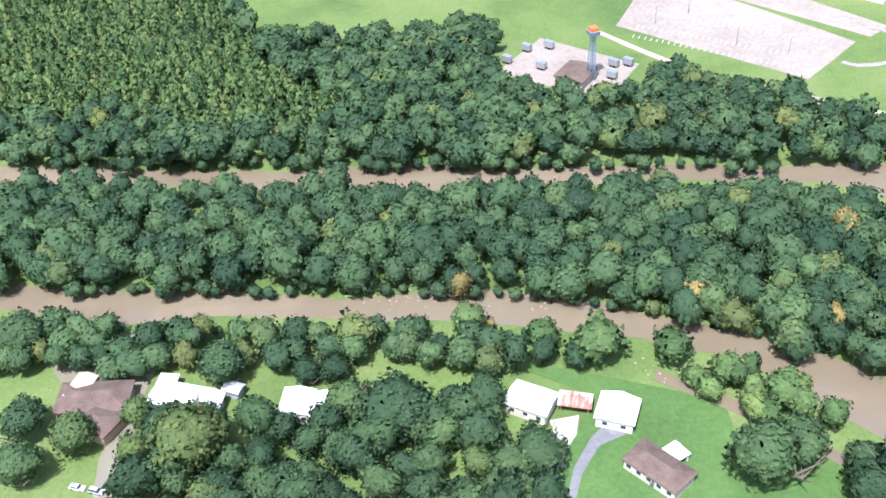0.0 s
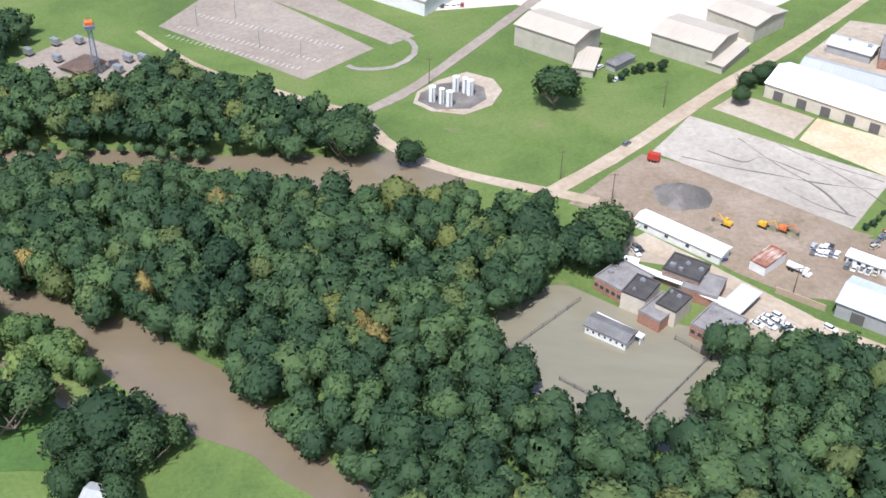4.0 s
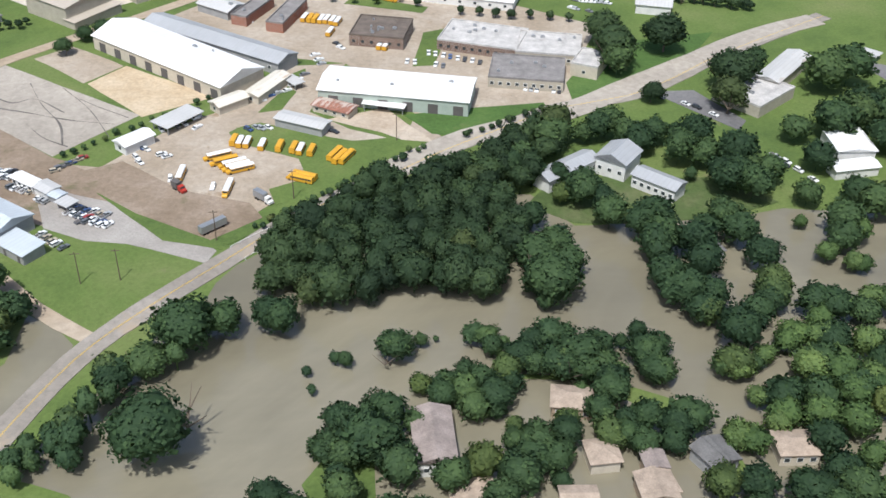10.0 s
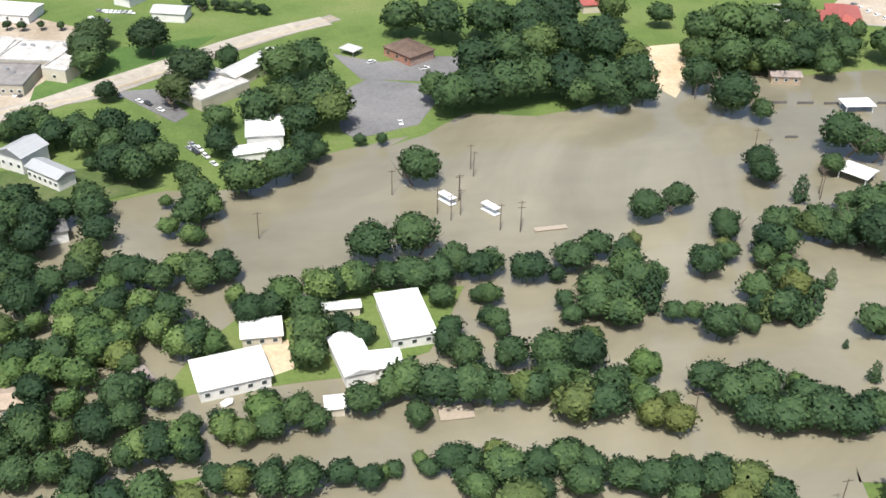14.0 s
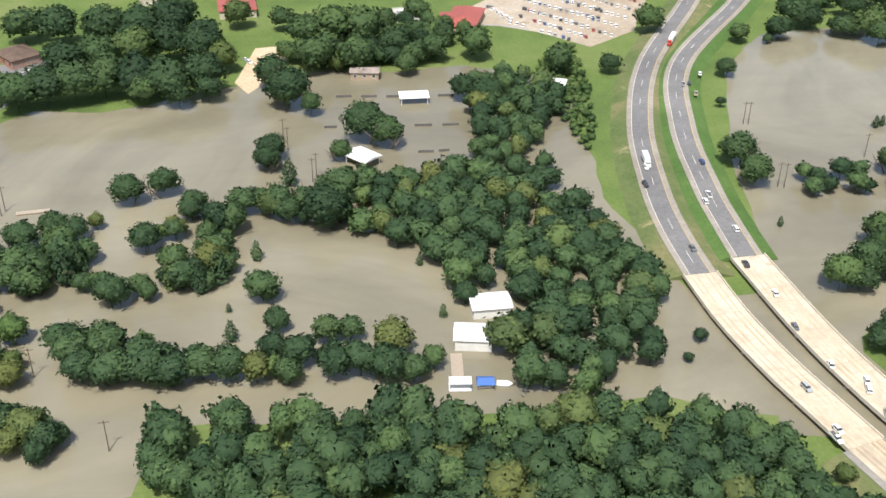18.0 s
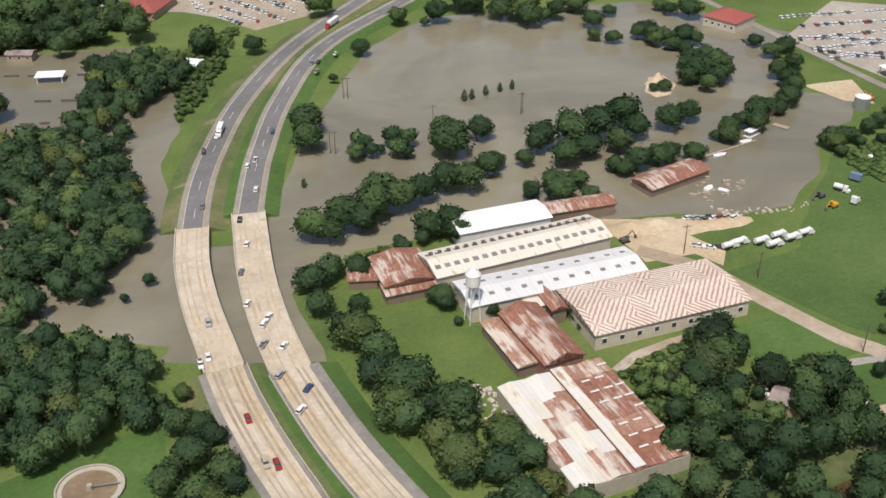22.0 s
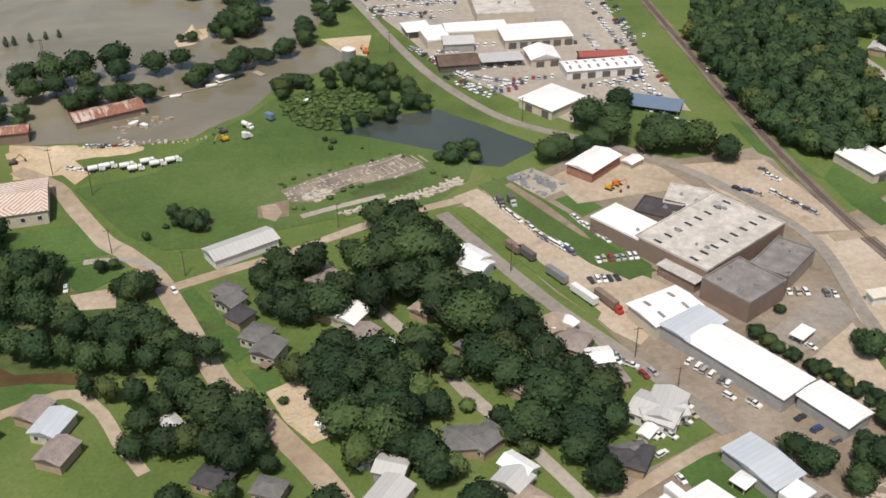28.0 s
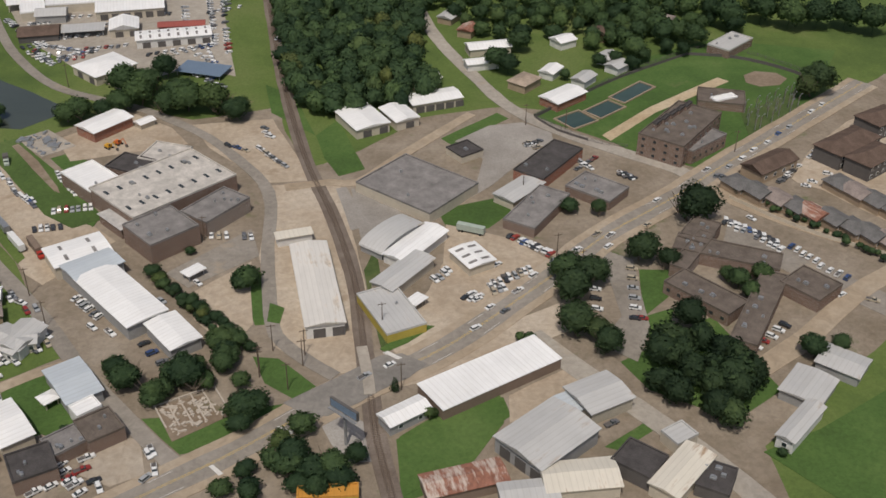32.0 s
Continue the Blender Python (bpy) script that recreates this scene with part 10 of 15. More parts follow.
car(1203.6, -194.4, 28)
car(1260.5, -225.8, 18)
car(1221.5, -204.4, -101)
car(1285.0, -186.3, -23)
car_row(1291.5, -162.4, 1283.0, -185.8, 6, -23, 1.0)
car_row(1276.7, -170.0, 1273.9, -179.1, 3, -23, 1.0)
car_row(1231.8, -155.3, 1237.0, -150.5, 4, -66, 1.0)
car_row(1298.7, -92.6, 1300.9, -99.4, 4, -75, 1.0)
car_row(1310.6, -105.7, 1312.8, -109.0, 3, -76, 1.0)
car_row(1285.0, -76.4, 1287.7, -80.6, 3, 20, 1.0)
car_row(1160.1, -167.4, 1163.3, -166.8, 1, -40, 1.0)
truck(1249.0, -131.4, -34, 12.0, W_GREEN, False, 'pale green trailer along the yard')
billboard(1194.8, -218.4, -54, 9.0, 2.6, 11.7)
building("store_hall", 1210.4, -213.0, 11.9, 5.4, 22.7, 3.15, "gable", W_GREY, R_WHITE, "small shop with a half white roof", wins=2)
building("shed", 1252.1, -218.9, 6.9, 5.6, -76.6, 3.017, "shed", W_GREY, R_BLUE, "low blue-roofed lean-to beside the yard", rise=0.38)
building("warehouse", 1245.4, -244.0, 17.2, 9.0, -5.7, 3.784, "gable", W_CREAM, R_CREAM, "cream-roofed warehouse among garden trees", rise=1.05)
building("warehouse", 1260.9, -242.1, 10.4, 9.4, -50.6, 3.801, "flat", W_DARK, F_DARK, "dark flat-roofed workshop with plain low walls")
building("warehouse", 1269.4, -247.6, 7.3, 17.6, -53.0, 3.818, "gable", W_CREAM, R_CREAM, "cream-roofed workshop with plain low walls", rise=0.6, axis='y')
building("shed", 1274.1, -235.5, 5.8, 6.8, -69.8, 3.085, "flat", W_CREAM, R_LGREY, "small pale shed beside the yard")
building("warehouse", 1219.1, -238.7, 19.1, 7.2, 4.3, 3.482, "gable", W_WOOD, R_RUST, "rusty-roofed old warehouse among garden trees", rise=0.75)
building("warehouse", 1232.4, -245.8, 13.0, 5.7, -5.2, 3.499, "gable", W_GREY, R_LGREY, "grey metal-roofed store with plain low walls", rise=0.6)
building("kiosk", 1187.9, -235.8, 13.9, 3.9, -9.2, 3.136, "flat", W_YELLOW, R_ORANGE, "orange-roofed shop by the street")
building("workshop", 1276.4, -251.2, 7.8, 9.5, -39.4, 3.0, "flat", W_DARK, F_DARK, "dark cluttered flat roof", vents=4)
building("warehouse", 1105.1, -200.8, 19.0, 8.0, -63.2, 3.767, "gable", W_GREY, R_WHITE, "white-roofed warehouse among garden trees", axis='y', rise=1.2)
building("warehouse", 1115.1, -196.7, 15.6, 7.8, -64.4, 3.784, "gable", W_CREAM, R_WHITE, "white-roofed warehouse with a brick front", axis='y', rise=0.9)
building("warehouse", 1130.1, -183.8, 15.8, 9.1, -66.1, 3.801, "gable", W_GREY, R_BLUE, "grey-blue metal-roofed store with plain low walls", axis='y', rise=0.75)
building("shop", 1133.5, -194.5, 5.0, 6.5, -61.7, 3.448, "flat", W_WHITE, R_WHITE, "small white-roofed shop with plain low walls")
building("shop", 1137.1, -202.5, 9.5, 9.1, -65.7, 3.835, "flat", B_BROWN, F_BROWN, "brown flat-roofed brick shop", vents=2)
building("shop", 1122.1, -212.2, 10.0, 10.2, -73.5, 3.852, "flat", B_BROWN, F_DARK, "dark flat-roofed shop with plain low walls", vents=3)
building("shop", 1129.1, -205.6, 7.3, 8.8, -61.5, 3.269, "flat", B_BROWN, F_MID, "low shop with a patched dark roof", vents=4)
building("carport", 1124.1, -187.4, 3.5, 3.8, -57.2, 2.386, "hip", W_CREAM, R_WHITE, "small white tent roof on the lawn", post=True)
building("shop", 1107.6, -189.0, 5.2, 2.3, -63.8, 3.0, "flat", W_WHITE, R_WHITE, "small white annex with plain low walls")
building("house", 1114.1, -162.2, 11.1, 5.2, -0.8, 3.167, "gable", W_CREAM, R_LGREY, "long pale metal-roofed house", category='house', wins=4)
building("house", 1099.2, -175.6, 8.1, 5.8, 2.1, 3.184, "hip", W_TAN, S_DARK, "dark-roofed cottage among garden trees", category='house')
building("house", 1105.7, -147.5, 6.7, 6.2, 8.9, 3.201, "hip", W_TAN, S_MAUVE, "brown hip-roofed cottage among garden trees", category='house')
building("house", 1105.0, -138.6, 6.1, 5.9, -0.4, 3.068, "gable", W_CREAM, R_WHITE, "white-roofed cottage among garden trees", category='house')
building("house", 1097.8, -123.7, 6.2, 7.5, 0.2, 3.235, "gable", W_TAN, S_TAN, "tan-roofed cottage among garden trees", category='house')
building("house", 1072.9, -178.9, 6.8, 6.2, -46.5, 3.482, "gable", W_CREAM, R_LGREY, "house with a pale metal roof", category='house', axis='y')
building("house", 1075.4, -185.9, 6.0, 6.3, -49.7, 3.119, "hip", W_TAN, S_TAN, "tan hip-roofed cottage among garden trees", category='house')
building("house", 1063.9, -163.9, 7.5, 7.6, -3.3, 3.436, "hip", W_TAN, S_GREY, "grey hip-roofed house among garden trees", category='house')
building("house", 1044.6, -178.8, 7.4, 10.0, -38.4, 3.3, "gable", W_CREAM, R_LGREY, "pale-roofed house among garden trees", category='house')
building("house", 1050.5, -188.0, 11.7, 7.7, -2.7, 3.167, "gable", W_TAN, S_BROWN, "brown-roofed cottage among garden trees", category='house')
building("house", 1051.8, -196.0, 9.1, 6.9, -4.0, 3.184, "gable", W_TAN, S_MAUVE, "faded-roofed cottage among garden trees", category='house')
building("house", 1101.6, -174.6, 7.7, 4.4, 4.4, 3.201, "hip", W_TAN, S_GREY, "grey-roofed cottage among garden trees", category='house')
car(1109.6, -167.8, -46)
car(1111.3, -167.5, -47)
car(1118.3, -161.5, -71)
car(1121.7, -158.5, -48)
car(1152.5, -148.5, -58)
car(1149.0, -210.7, -73)
car(1149.5, -217.3, -85)
car(1133.9, -209.6, 20)
car(1133.0, -213.5, 20)
car(1135.8, -217.7, 19)
car(1108.4, -159.2, -38)
car(1109.8, -174.1, 25)
car(1111.4, -182.8, -74)
car(1118.6, -164.4, -38)
car(1113.3, -140.9, -40)
car(1110.7, -137.5, -40)
car_row(1127.8, -210.3, 1132.7, -220.7, 5, 34, 1.0)
car_row(1122.7, -218.5, 1130.0, -216.5, 3, 33, 1.0)
car(1137.0, -220.3, -76)
car(1147.5, -219.5, 44)
car(1148.1, -211.6, -70)
slab_pieces("house_foundation", 1159.4, -198.6, 14.4, 15.8, -72.8, 4, 5, "low rubble walls of a cleared house")
rubble("foundation_rubble", [(1150.4, -194.8), (1161.9, -193.3), (1167.6, -200.9), (1154.8, -206.9)], 120, 0.8, RUBBLE, "rubble on the cleared house plot", 21)
region("lawn_store", [(1207.7, -218.8), (1221.1, -211.7), (1236.8, -206.7), (1234.5, -219), (1224, -230.3), (1204.4, -238.4)], 0.1246, LAWN, 0.6, label="green plot beside the store", category="lawn")
region("lawn_depot", [(1111.8, -177.7), (1122.4, -175.7), (1130.9, -196.9), (1127.9, -202.2), (1116.3, -193.5)], 0.1257, LAWN, 0.45, label="mown lawn between the sheds", category="lawn")
region("yard_shop", [(1135.7, -204), (1146.4, -204.5), (1147.3, -217.9), (1139.3, -220), (1132.2, -214.4)], 0.1568, DIRT, 0.6, label="tan yard beside the shops", category="ground")
building("wall_building", 1237.8, -102.7, 32.1, 26.0, -52.1, 3.518, "flat", W_CREAM, F_MID, "huge low building with a dark tar roof", vents=2)
building("shop", 1286.4, -96.6, 11.9, 27.8, -48.4, 3.835, "flat", B_RED, F_DARK, "brick shop with a black roof", vents=2)
building("shop", 1260.2, -80.1, 9.3, 9.7, -66.3, 2.352, "flat", W_CREAM, F_DARK, "small black-roofed block with plain low walls", vents=1)
building("shed", 1270.8, -112.5, 8.2, 17.3, -53.9, 3.119, "gable", W_CREAM, R_LGREY, "pale metal shed beside the yard", rise=0.6, axis='y')
building("shop", 1272.9, -125.6, 11.3, 25.9, -44.6, 3.136, "flat", B_BROWN, F_MID, "flat-roofed block with a patched grey roof", vents=4)
building("shop", 1296.8, -117.2, 17.3, 12.7, -52.0, 3.0, "flat", B_BROWN, F_MID, "long flat-roofed block with plain low walls", vents=6)
building("store_unit", 1258.6, -37.4, 20.5, 9.7, 8.8, 3.801, "gable", W_CREAM, R_WHITE, "white-roofed store with roller doors", rise=0.75, dock=5)
building("store_unit", 1258.1, -17.8, 13.9, 9.0, 10.3, 3.818, "gable", W_CREAM, R_WHITE, "white-roofed store with plain low walls", rise=0.75, dock=2)
building("store_unit", 1293.8, 9.2, 18.4, 7.9, 1.1, 3.465, "gable", W_CREAM, R_WHITE, "white-roofed roadside store with plain low walls")
building("store_unit", 1286.6, -6.2, 13.7, 5.7, 2.2, 3.102, "gable", W_WHITE, R_WHITE, "long white-roofed store with plain low walls")
building("store_unit", 1309.3, -45.4, 9.5, 16.9, -60.4, 3.499, "gable", B_RED, R_WHITE, "white-roofed brick store with plain low walls", axis='y', rise=0.75)
building("house", 1298.5, -28.6, 8.3, 11.1, -52.4, 3.516, "hip", W_TAN, S_TAN, "pale hip-roofed house among garden trees", category='house')
building("house", 1290.4, 30.8, 6.5, 9.3, -36.2, 3.38, "gable", W_TAN, R_RUST, "rusty-roofed house among garden trees", category='house')
building("house", 1328.1, 9.5, 7.6, 8.8, -68.5, 3.397, "gable", W_WHITE, R_WHITE, "white-roofed house among garden trees", category='house')
building("house", 1312.7, -20.1, 6.2, 9.1, -45.4, 3.034, "gable", W_WHITE, R_WHITE, "white-roofed house among garden trees", category='house')
building("house", 1323.5, -30.2, 6.2, 9.6, -50.2, 3.051, "gable", W_WHITE, R_LGREY, "pale-roofed house among garden trees", category='house')
building("house", 1340.7, -11.2, 6.5, 8.4, -51.9, 3.068, "gable", W_WHITE, R_LGREY, "pale-roofed trailer home among garden trees", category='house')
building("house", 1341.6, -20.9, 6.6, 8.4, -56.1, 3.085, "gable", W_WHITE, R_LGREY, "pale-roofed trailer home among garden trees", category='house')
building("house", 1285.8, 48.1, 7.0, 9.1, -41.9, 3.102, "gable", W_TAN, R_LGREY, "pale-roofed house among garden trees", category='house')
building("house", 1381.2, 24.2, 8.9, 10.5, -39.8, 3.119, "hip", W_TAN, S_MAUVE, "brown-roofed house among garden trees", category='house')
building("house", 1347.9, 16.0, 9.2, 10.7, -46.7, 3.436, "hip", W_TAN, S_BROWN, "brown-roofed house among garden trees", category='house')
building("brick_plant", 1339.5, -88.2, 17.5, 33.9, -48.5, 8.25, "flat", B_BROWN, F_BROWN, "three-storey brown brick plant building", wins=8, storeys=3, sides='sew', vents=10)
building("brick_plant", 1370.3, -59.7, 18.4, 13.1, -24.7, 3.017, "flat", B_BROWN, F_BROWN, "low brick range behind the plant", vents=2)
building("store_unit", 1399.0, -9.0, 10.6, 20.4, -56.8, 3.414, "flat", B_BROWN, R_LGREY, "brown brick store with a pale roof", vents=5)
basin(1339.7, -43.0, 22.0, 8.1, 33.3)
basin(1323.1, -55.5, 15.7, 9.3, 30.4)
basin(1309.1, -62.0, 13.3, 11.5, 23.9)
for x, y, r, h in ((1411.8, -60.2, 9.4, 15.1), (1406.2, -62.1, 6.8, 10.9), (1322.4, -139.9, 8.8, 14.1), (1296.2, -158.8, 6.7, 10.8), (1302.7, -163.6, 4.6, 7.3), (1296.2, -191.8, 5.9, 9.4), (1268.2, -173.8, 7.6, 12.2), (1276.9, -166.7, 6.5, 10.3), (1264.0, -188.3, 6.7, 10.7), (1270.0, -198.8, 5.6, 9.0), (1269.2, -192.4, 4.7, 7.6)):
    tree(x, y, r, h, "oak", L_DARK)
for x, y, r, h in ((1175.2, -147.2, 4.0, 6.4), (1143.0, -185.7, 5.2, 8.3), (1140.7, -180.4, 4.0, 6.4), (1149.8, -191.9, 3.7, 6.9), (1158.6, -187.8, 6.0, 9.7), (1171.6, -203.2, 5.2, 8.3), (1167.1, -174.1, 4.1, 6.5), (1167.9, -184.3, 3.6, 6.7), (1181.8, -223.0, 5.5, 8.8), (1190.3, -228.5, 5.1, 8.2), (1170.4, -232.1, 3.5, 6.4), (1185.6, -234.3, 4.0, 7.3), (1292.7, -129.7, 3.4, 6.2), (1323.3, -212.3, 4.9, 7.8), (1332.3, -211.8, 3.3, 6.1), (1150.4, -4.7, 7.6, 12.1), (1157.2, 9.6, 6.8, 10.9), (1163.1, -19.5, 8.3, 13.3), (1174.4, -26.8, 8.2, 13.0), (1184.5, -30.4, 4.9, 7.8), (1125.4, -23.3, 6.4, 10.2), (1133.4, -22.3, 5.0, 8.0), (1196.2, -224.9, 3.4, 6.3)):
    tree(x, y, r, h, "oak", L_OAK)
tree(1210.3, -201.6, 2.0, 5.1, "cone", L_DARK)
for x, y, r, h in ((1087.7, -205.7, 7.6, 12.2), (1063.8, -189.0, 5.5, 8.9), (1094.2, -183.1, 4.2, 6.7), (1036.9, -106.0, 8.0, 12.7), (1037.3, -136.5, 8.2, 13.1), (1047.1, -133.4, 8.2, 13.1), (1073.8, -122.0, 10.1, 16.2), (1065.0, -86.0, 10.2, 16.3), (1086.9, -155.8, 9.9, 15.9), (1091.9, -165.6, 7.4, 11.8), (1080.8, -163.5, 7.4, 11.9), (1075.2, -138.7, 8.0, 12.8)):
    tree(x, y, r, h, "oak", L_OAK)
building("school_block", 1305.7, -182.7, 22.4, 9.9, -60.1, 3.801, "flat", B_BROWN, F_BROWN, "low brown-roofed school block", category='school', vents=3, wins=6)
building("school_block", 1311.5, -161.3, 5.4, 23.7, -46.2, 3.818, "flat", B_BROWN, F_BROWN, "low brown-roofed school wing", category='school', vents=2)
building("school_block", 1321.5, -164.5, 32.2, 9.2, -34.9, 3.835, "flat", B_BROWN, F_BROWN, "long low school range with a brown roof", category='school', vents=8)
building("school_block", 1317.7, -192.7, 7.7, 37.8, -41.2, 3.852, "flat", B_BROWN, F_BROWN, "low school wing with a brown roof", category='school', vents=6, wins=8)
building("school_block", 1337.8, -185.6, 13.1, 12.6, -61.4, 3.869, "flat", B_BROWN, F_BROWN, "school wing at the street corner", category='school', vents=3)
building("school_block", 1318.2, -151.7, 9.2, 14.3, -44.4, 4.036, "flat", B_BROWN, F_BROWN, "school hall with a brown roof", category='school', vents=2)
car_row(1345.3, -161.3, 1349.0, -170.3, 5, 37, 1.0)
car_row(1310.8, -205.4, 1323.2, -198.4, 5, -48, 1.0)
car(1354.5, -192.8, -39)
car(1347.0, -188.2, 21)
car(1341.1, -142.9, -69)
car(1299.0, -189.0, -81)
car_row(1349.1, -173.5, 1353.5, -180.7, 4, 36, 1.0)
car_row(1332.7, -166.7, 1333.0, -169.9, 1, -86, 1.0)
building("house", 1304.9, -238.7, 4.4, 17.1, -54.6, 3.869, "gable", W_WHITE, R_LGREY, "pale metal-roofed house by the street", category='house', axis='y', wins=2)
building("shed", 1314.3, -226.0, 10.5, 12.7, -51.0, 3.136, "gable", W_GREY, R_LGREY, "grey metal shed beside the yard", rise=0.6)
building("shed", 1328.5, -219.0, 11.4, 9.3, -50.4, 3.0, "gable", W_GREY, R_LGREY, "long grey shed beside the yard", rise=0.6)
region("lawn_east", [(1293, -243), (1310.7, -238.8), (1335.7, -229), (1311.9, -266.1), (1302.4, -260.7)], 0.1279, LAWN, 0.6, label="bright green plot between the buildings", category="lawn")
region("lawn_plant", [(1297.3, -60.2), (1342.7, -23.8), (1383.5, -7.5), (1413, -38.4), (1401.8, -58.8), (1350.9, -92.9), (1327.6, -105.5), (1313.3, -75.7)], 0.119, LAWN, 0.6, label="grass round the old plant", category="lawn")
region("track_plant", [(1314.3, -75.9), (1341.5, -56.8), (1380.4, -36.3), (1383.3, -41), (1341.7, -62), (1315.8, -80.9)], 0.1701, SAND, 0.22, label="sandy track beside the old plant", category="ground")
region("ring_plant", [(1392.2, -36.4), (1398.6, -33.6), (1406.5, -37), (1408.3, -43.3), (1402.4, -48.4), (1393.6, -48.2), (1389.7, -43.4)], 0.1712, YARD, 0.5, label="ring of bare brown earth on the lawn", category="ground")
region("switch_yard", [(1374.4, -68.9), (1404.1, -56.6), (1400, -70.7), (1368.6, -87.4)], 0.1623, SCRUB, 0.38, label="rough green plot of the switch yard", category="ground")
pole(1302.4, -68.6, 9)
pole(1272.4, -111.8, 9)
pole(1357.1, -98.8, 9)
pole(1183.4, -194.9, 9)
pole(1177.0, -186.5, 9)
pole(1299.2, -153.4, 9)
pole(1212.0, -201.3, 9)
pole(1271.2, -151.1, 9)
pole(1212.1, -174.6, 9)
pole(1288.8, -61.9, 9)
pole(1275.6, -161.3, 9)
pole(1189.5, -181.9, 9)
pole(1176.7, -188.3, 9)
pole(1181.3, -177.9, 9)
pole(1188.4, -186.1, 9)
pole(1121.0, -153.8, 9)
pole(1166.2, -117.9, 9)

# old plant and flats
building("roof_house", 1330.2, -88.2, 1.6, 5.0, -48.5, 1.5, "flat", B_BROWN, F_DARK, "small brick roof house on the old plant", category="roof house", z=8.4)
building("roof_house", 1334.3, -85.3, 1.6, 5.0, -48.5, 1.5, "flat", B_BROWN, F_DARK, "small brick roof house on the old plant", category="roof house", z=8.4)
building("roof_house", 1338.7, -82.4, 1.6, 5.0, -48.5, 1.5, "flat", B_BROWN, F_DARK, "small brick roof house on the old plant", category="roof house", z=8.4)
building("roof_house", 1343.0, -79.4, 1.6, 5.0, -48.5, 1.5, "flat", B_BROWN, F_DARK, "small brick roof house on the old plant", category="roof house", z=8.4)
building("roof_house", 1347.1, -76.8, 1.6, 5.0, -48.5, 1.5, "flat", B_BROWN, F_DARK, "small brick roof house on the old plant", category="roof house", z=8.4)
building("brick_plant", 1344.1, -95.3, 20.5, 9.0, 28.6, 5, "flat", B_BROWN, F_MID, "lower wing along the old brick plant", wins=6, vents=3)
building("brick_plant", 1370.5, -61.3, 10.4, 4.0, 11.6, 3.2, "flat", B_BROWN, R_WHITE, "white-roofed link behind the plant")
fence("plot_fence", [(1294.2, -56.5), (1313, -44.5), (1341, -28.1), (1377.7, -11.4)], 1.5, "dark boarded fence round the old plant", material=W_DARK, every=6, board=True)
fence("plot_fence", [(1377.7, -11.4), (1396.7, -19.1), (1410.7, -33.1), (1419.6, -49.1)], 1.5, "dark boarded fence behind the old plant", material=W_DARK, every=6, board=True)
fence("plot_fence", [(1294.2, -56.5), (1298.9, -68.8), (1307.6, -79.1)], 1.2, "low dark fence beside the street", material=W_DARK, every=5, board=True)
fence("plot_fence", [(1340, -129.1), (1349.7, -146.2), (1360.1, -160), (1372.4, -171.7)], 1.5, "pale fence along the sandy lane", material=W_CREAM, every=6, board=True)
for _x, _y in [(1375.5, -69.7), (1374.5, -74.3), (1371.9, -79.8), (1372.8, -83.8), (1381.8, -67.2), (1379.7, -72.1), (1377.4, -76.6), (1375.6, -82.6), (1386.6, -66.2), (1385.6, -69.3), (1382.5, -75.0), (1382.4, -78.9), (1392.2, -62.6), (1389.8, -68.1), (1388.5, -71.3), (1387.3, -75.2), (1397.0, -61.8), (1394.9, -65.1), (1394.8, -68.9), (1393.4, -73.1), (1401.0, -59.3), (1400.2, -62.9), (1397.8, -67.0), (1399.0, -69.1)]:
    pole(_x, _y, 5.0, 2, 35, label="grey steel frame of the switch yard", lamp=True, group="switch yard frames")
building("flats", 1395.5, -109.2, 24.7, 11.0, 24.9, 6, "hip", W_DARK, S_BROWN, "two-storey flats with dark brown shingles", storeys=2, wins=6, rise=2.2, sides="se")
building("flats", 1398.8, -120.4, 18.9, 10.0, 25.1, 6, "hip", W_DARK, S_BROWN, "two-storey flats with dark brown shingles", storeys=2, wins=5, rise=2.2)
building("flats", 1419.4, -93.4, 17.1, 11.0, 20.6, 6, "hip", W_DARK, S_BROWN, "two-storey flats by the street", storeys=2, wins=5, rise=2.2)
building("flats", 1362.0, -114.8, 19.4, 9.0, 23.4, 4.2, "gable", W_TAN, S_BROWN, "long low flats with a brown roof", wins=4, rise=1.8)
building("cottage", 1345.2, -124.2, 7.9, 8.5, 19.1, 3.2, "hip", W_TAN, S_GREY, "small terrace cottage with a grey roof", category="house", wins=2, rise=1.6, axis="y")
building("cottage", 1349.5, -131.0, 7.9, 8.5, 19.1, 3.2, "gable", W_TAN, S_GREY, "small terrace cottage with a grey roof", category="house", wins=2, rise=1.6, axis="y")
building("cottage", 1353.9, -136.6, 7.8, 8.5, 18.7, 3.2, "gable", W_TAN, S_MAUVE, "small terrace cottage with a faded brown roof", category="house", wins=2, rise=1.6, axis="y")
building("cottage", 1357.4, -142.4, 7.8, 8.5, 18.0, 3.2, "hip", W_TAN, S_GREY, "small terrace cottage with a grey roof", category="house", wins=2, rise=1.6, axis="y")
building("cottage", 1360.7, -147.6, 7.8, 8.5, 18.0, 3.2, "gable", W_TAN, R_RUST, "small terrace cottage with a rust-red roof", category="house", wins=2, rise=1.6, axis="y")
building("cottage", 1365.4, -152.1, 7.7, 8.5, 17.3, 3.2, "gable", W_TAN, S_GREY, "small terrace cottage with a grey roof", category="house", wins=2, rise=1.6, axis="y")
building("cottage", 1368.9, -158.1, 7.7, 8.5, 16.6, 3.2, "hip", W_TAN, S_GREY, "small terrace cottage with a grey roof", category="house", wins=2, rise=1.6, axis="y")
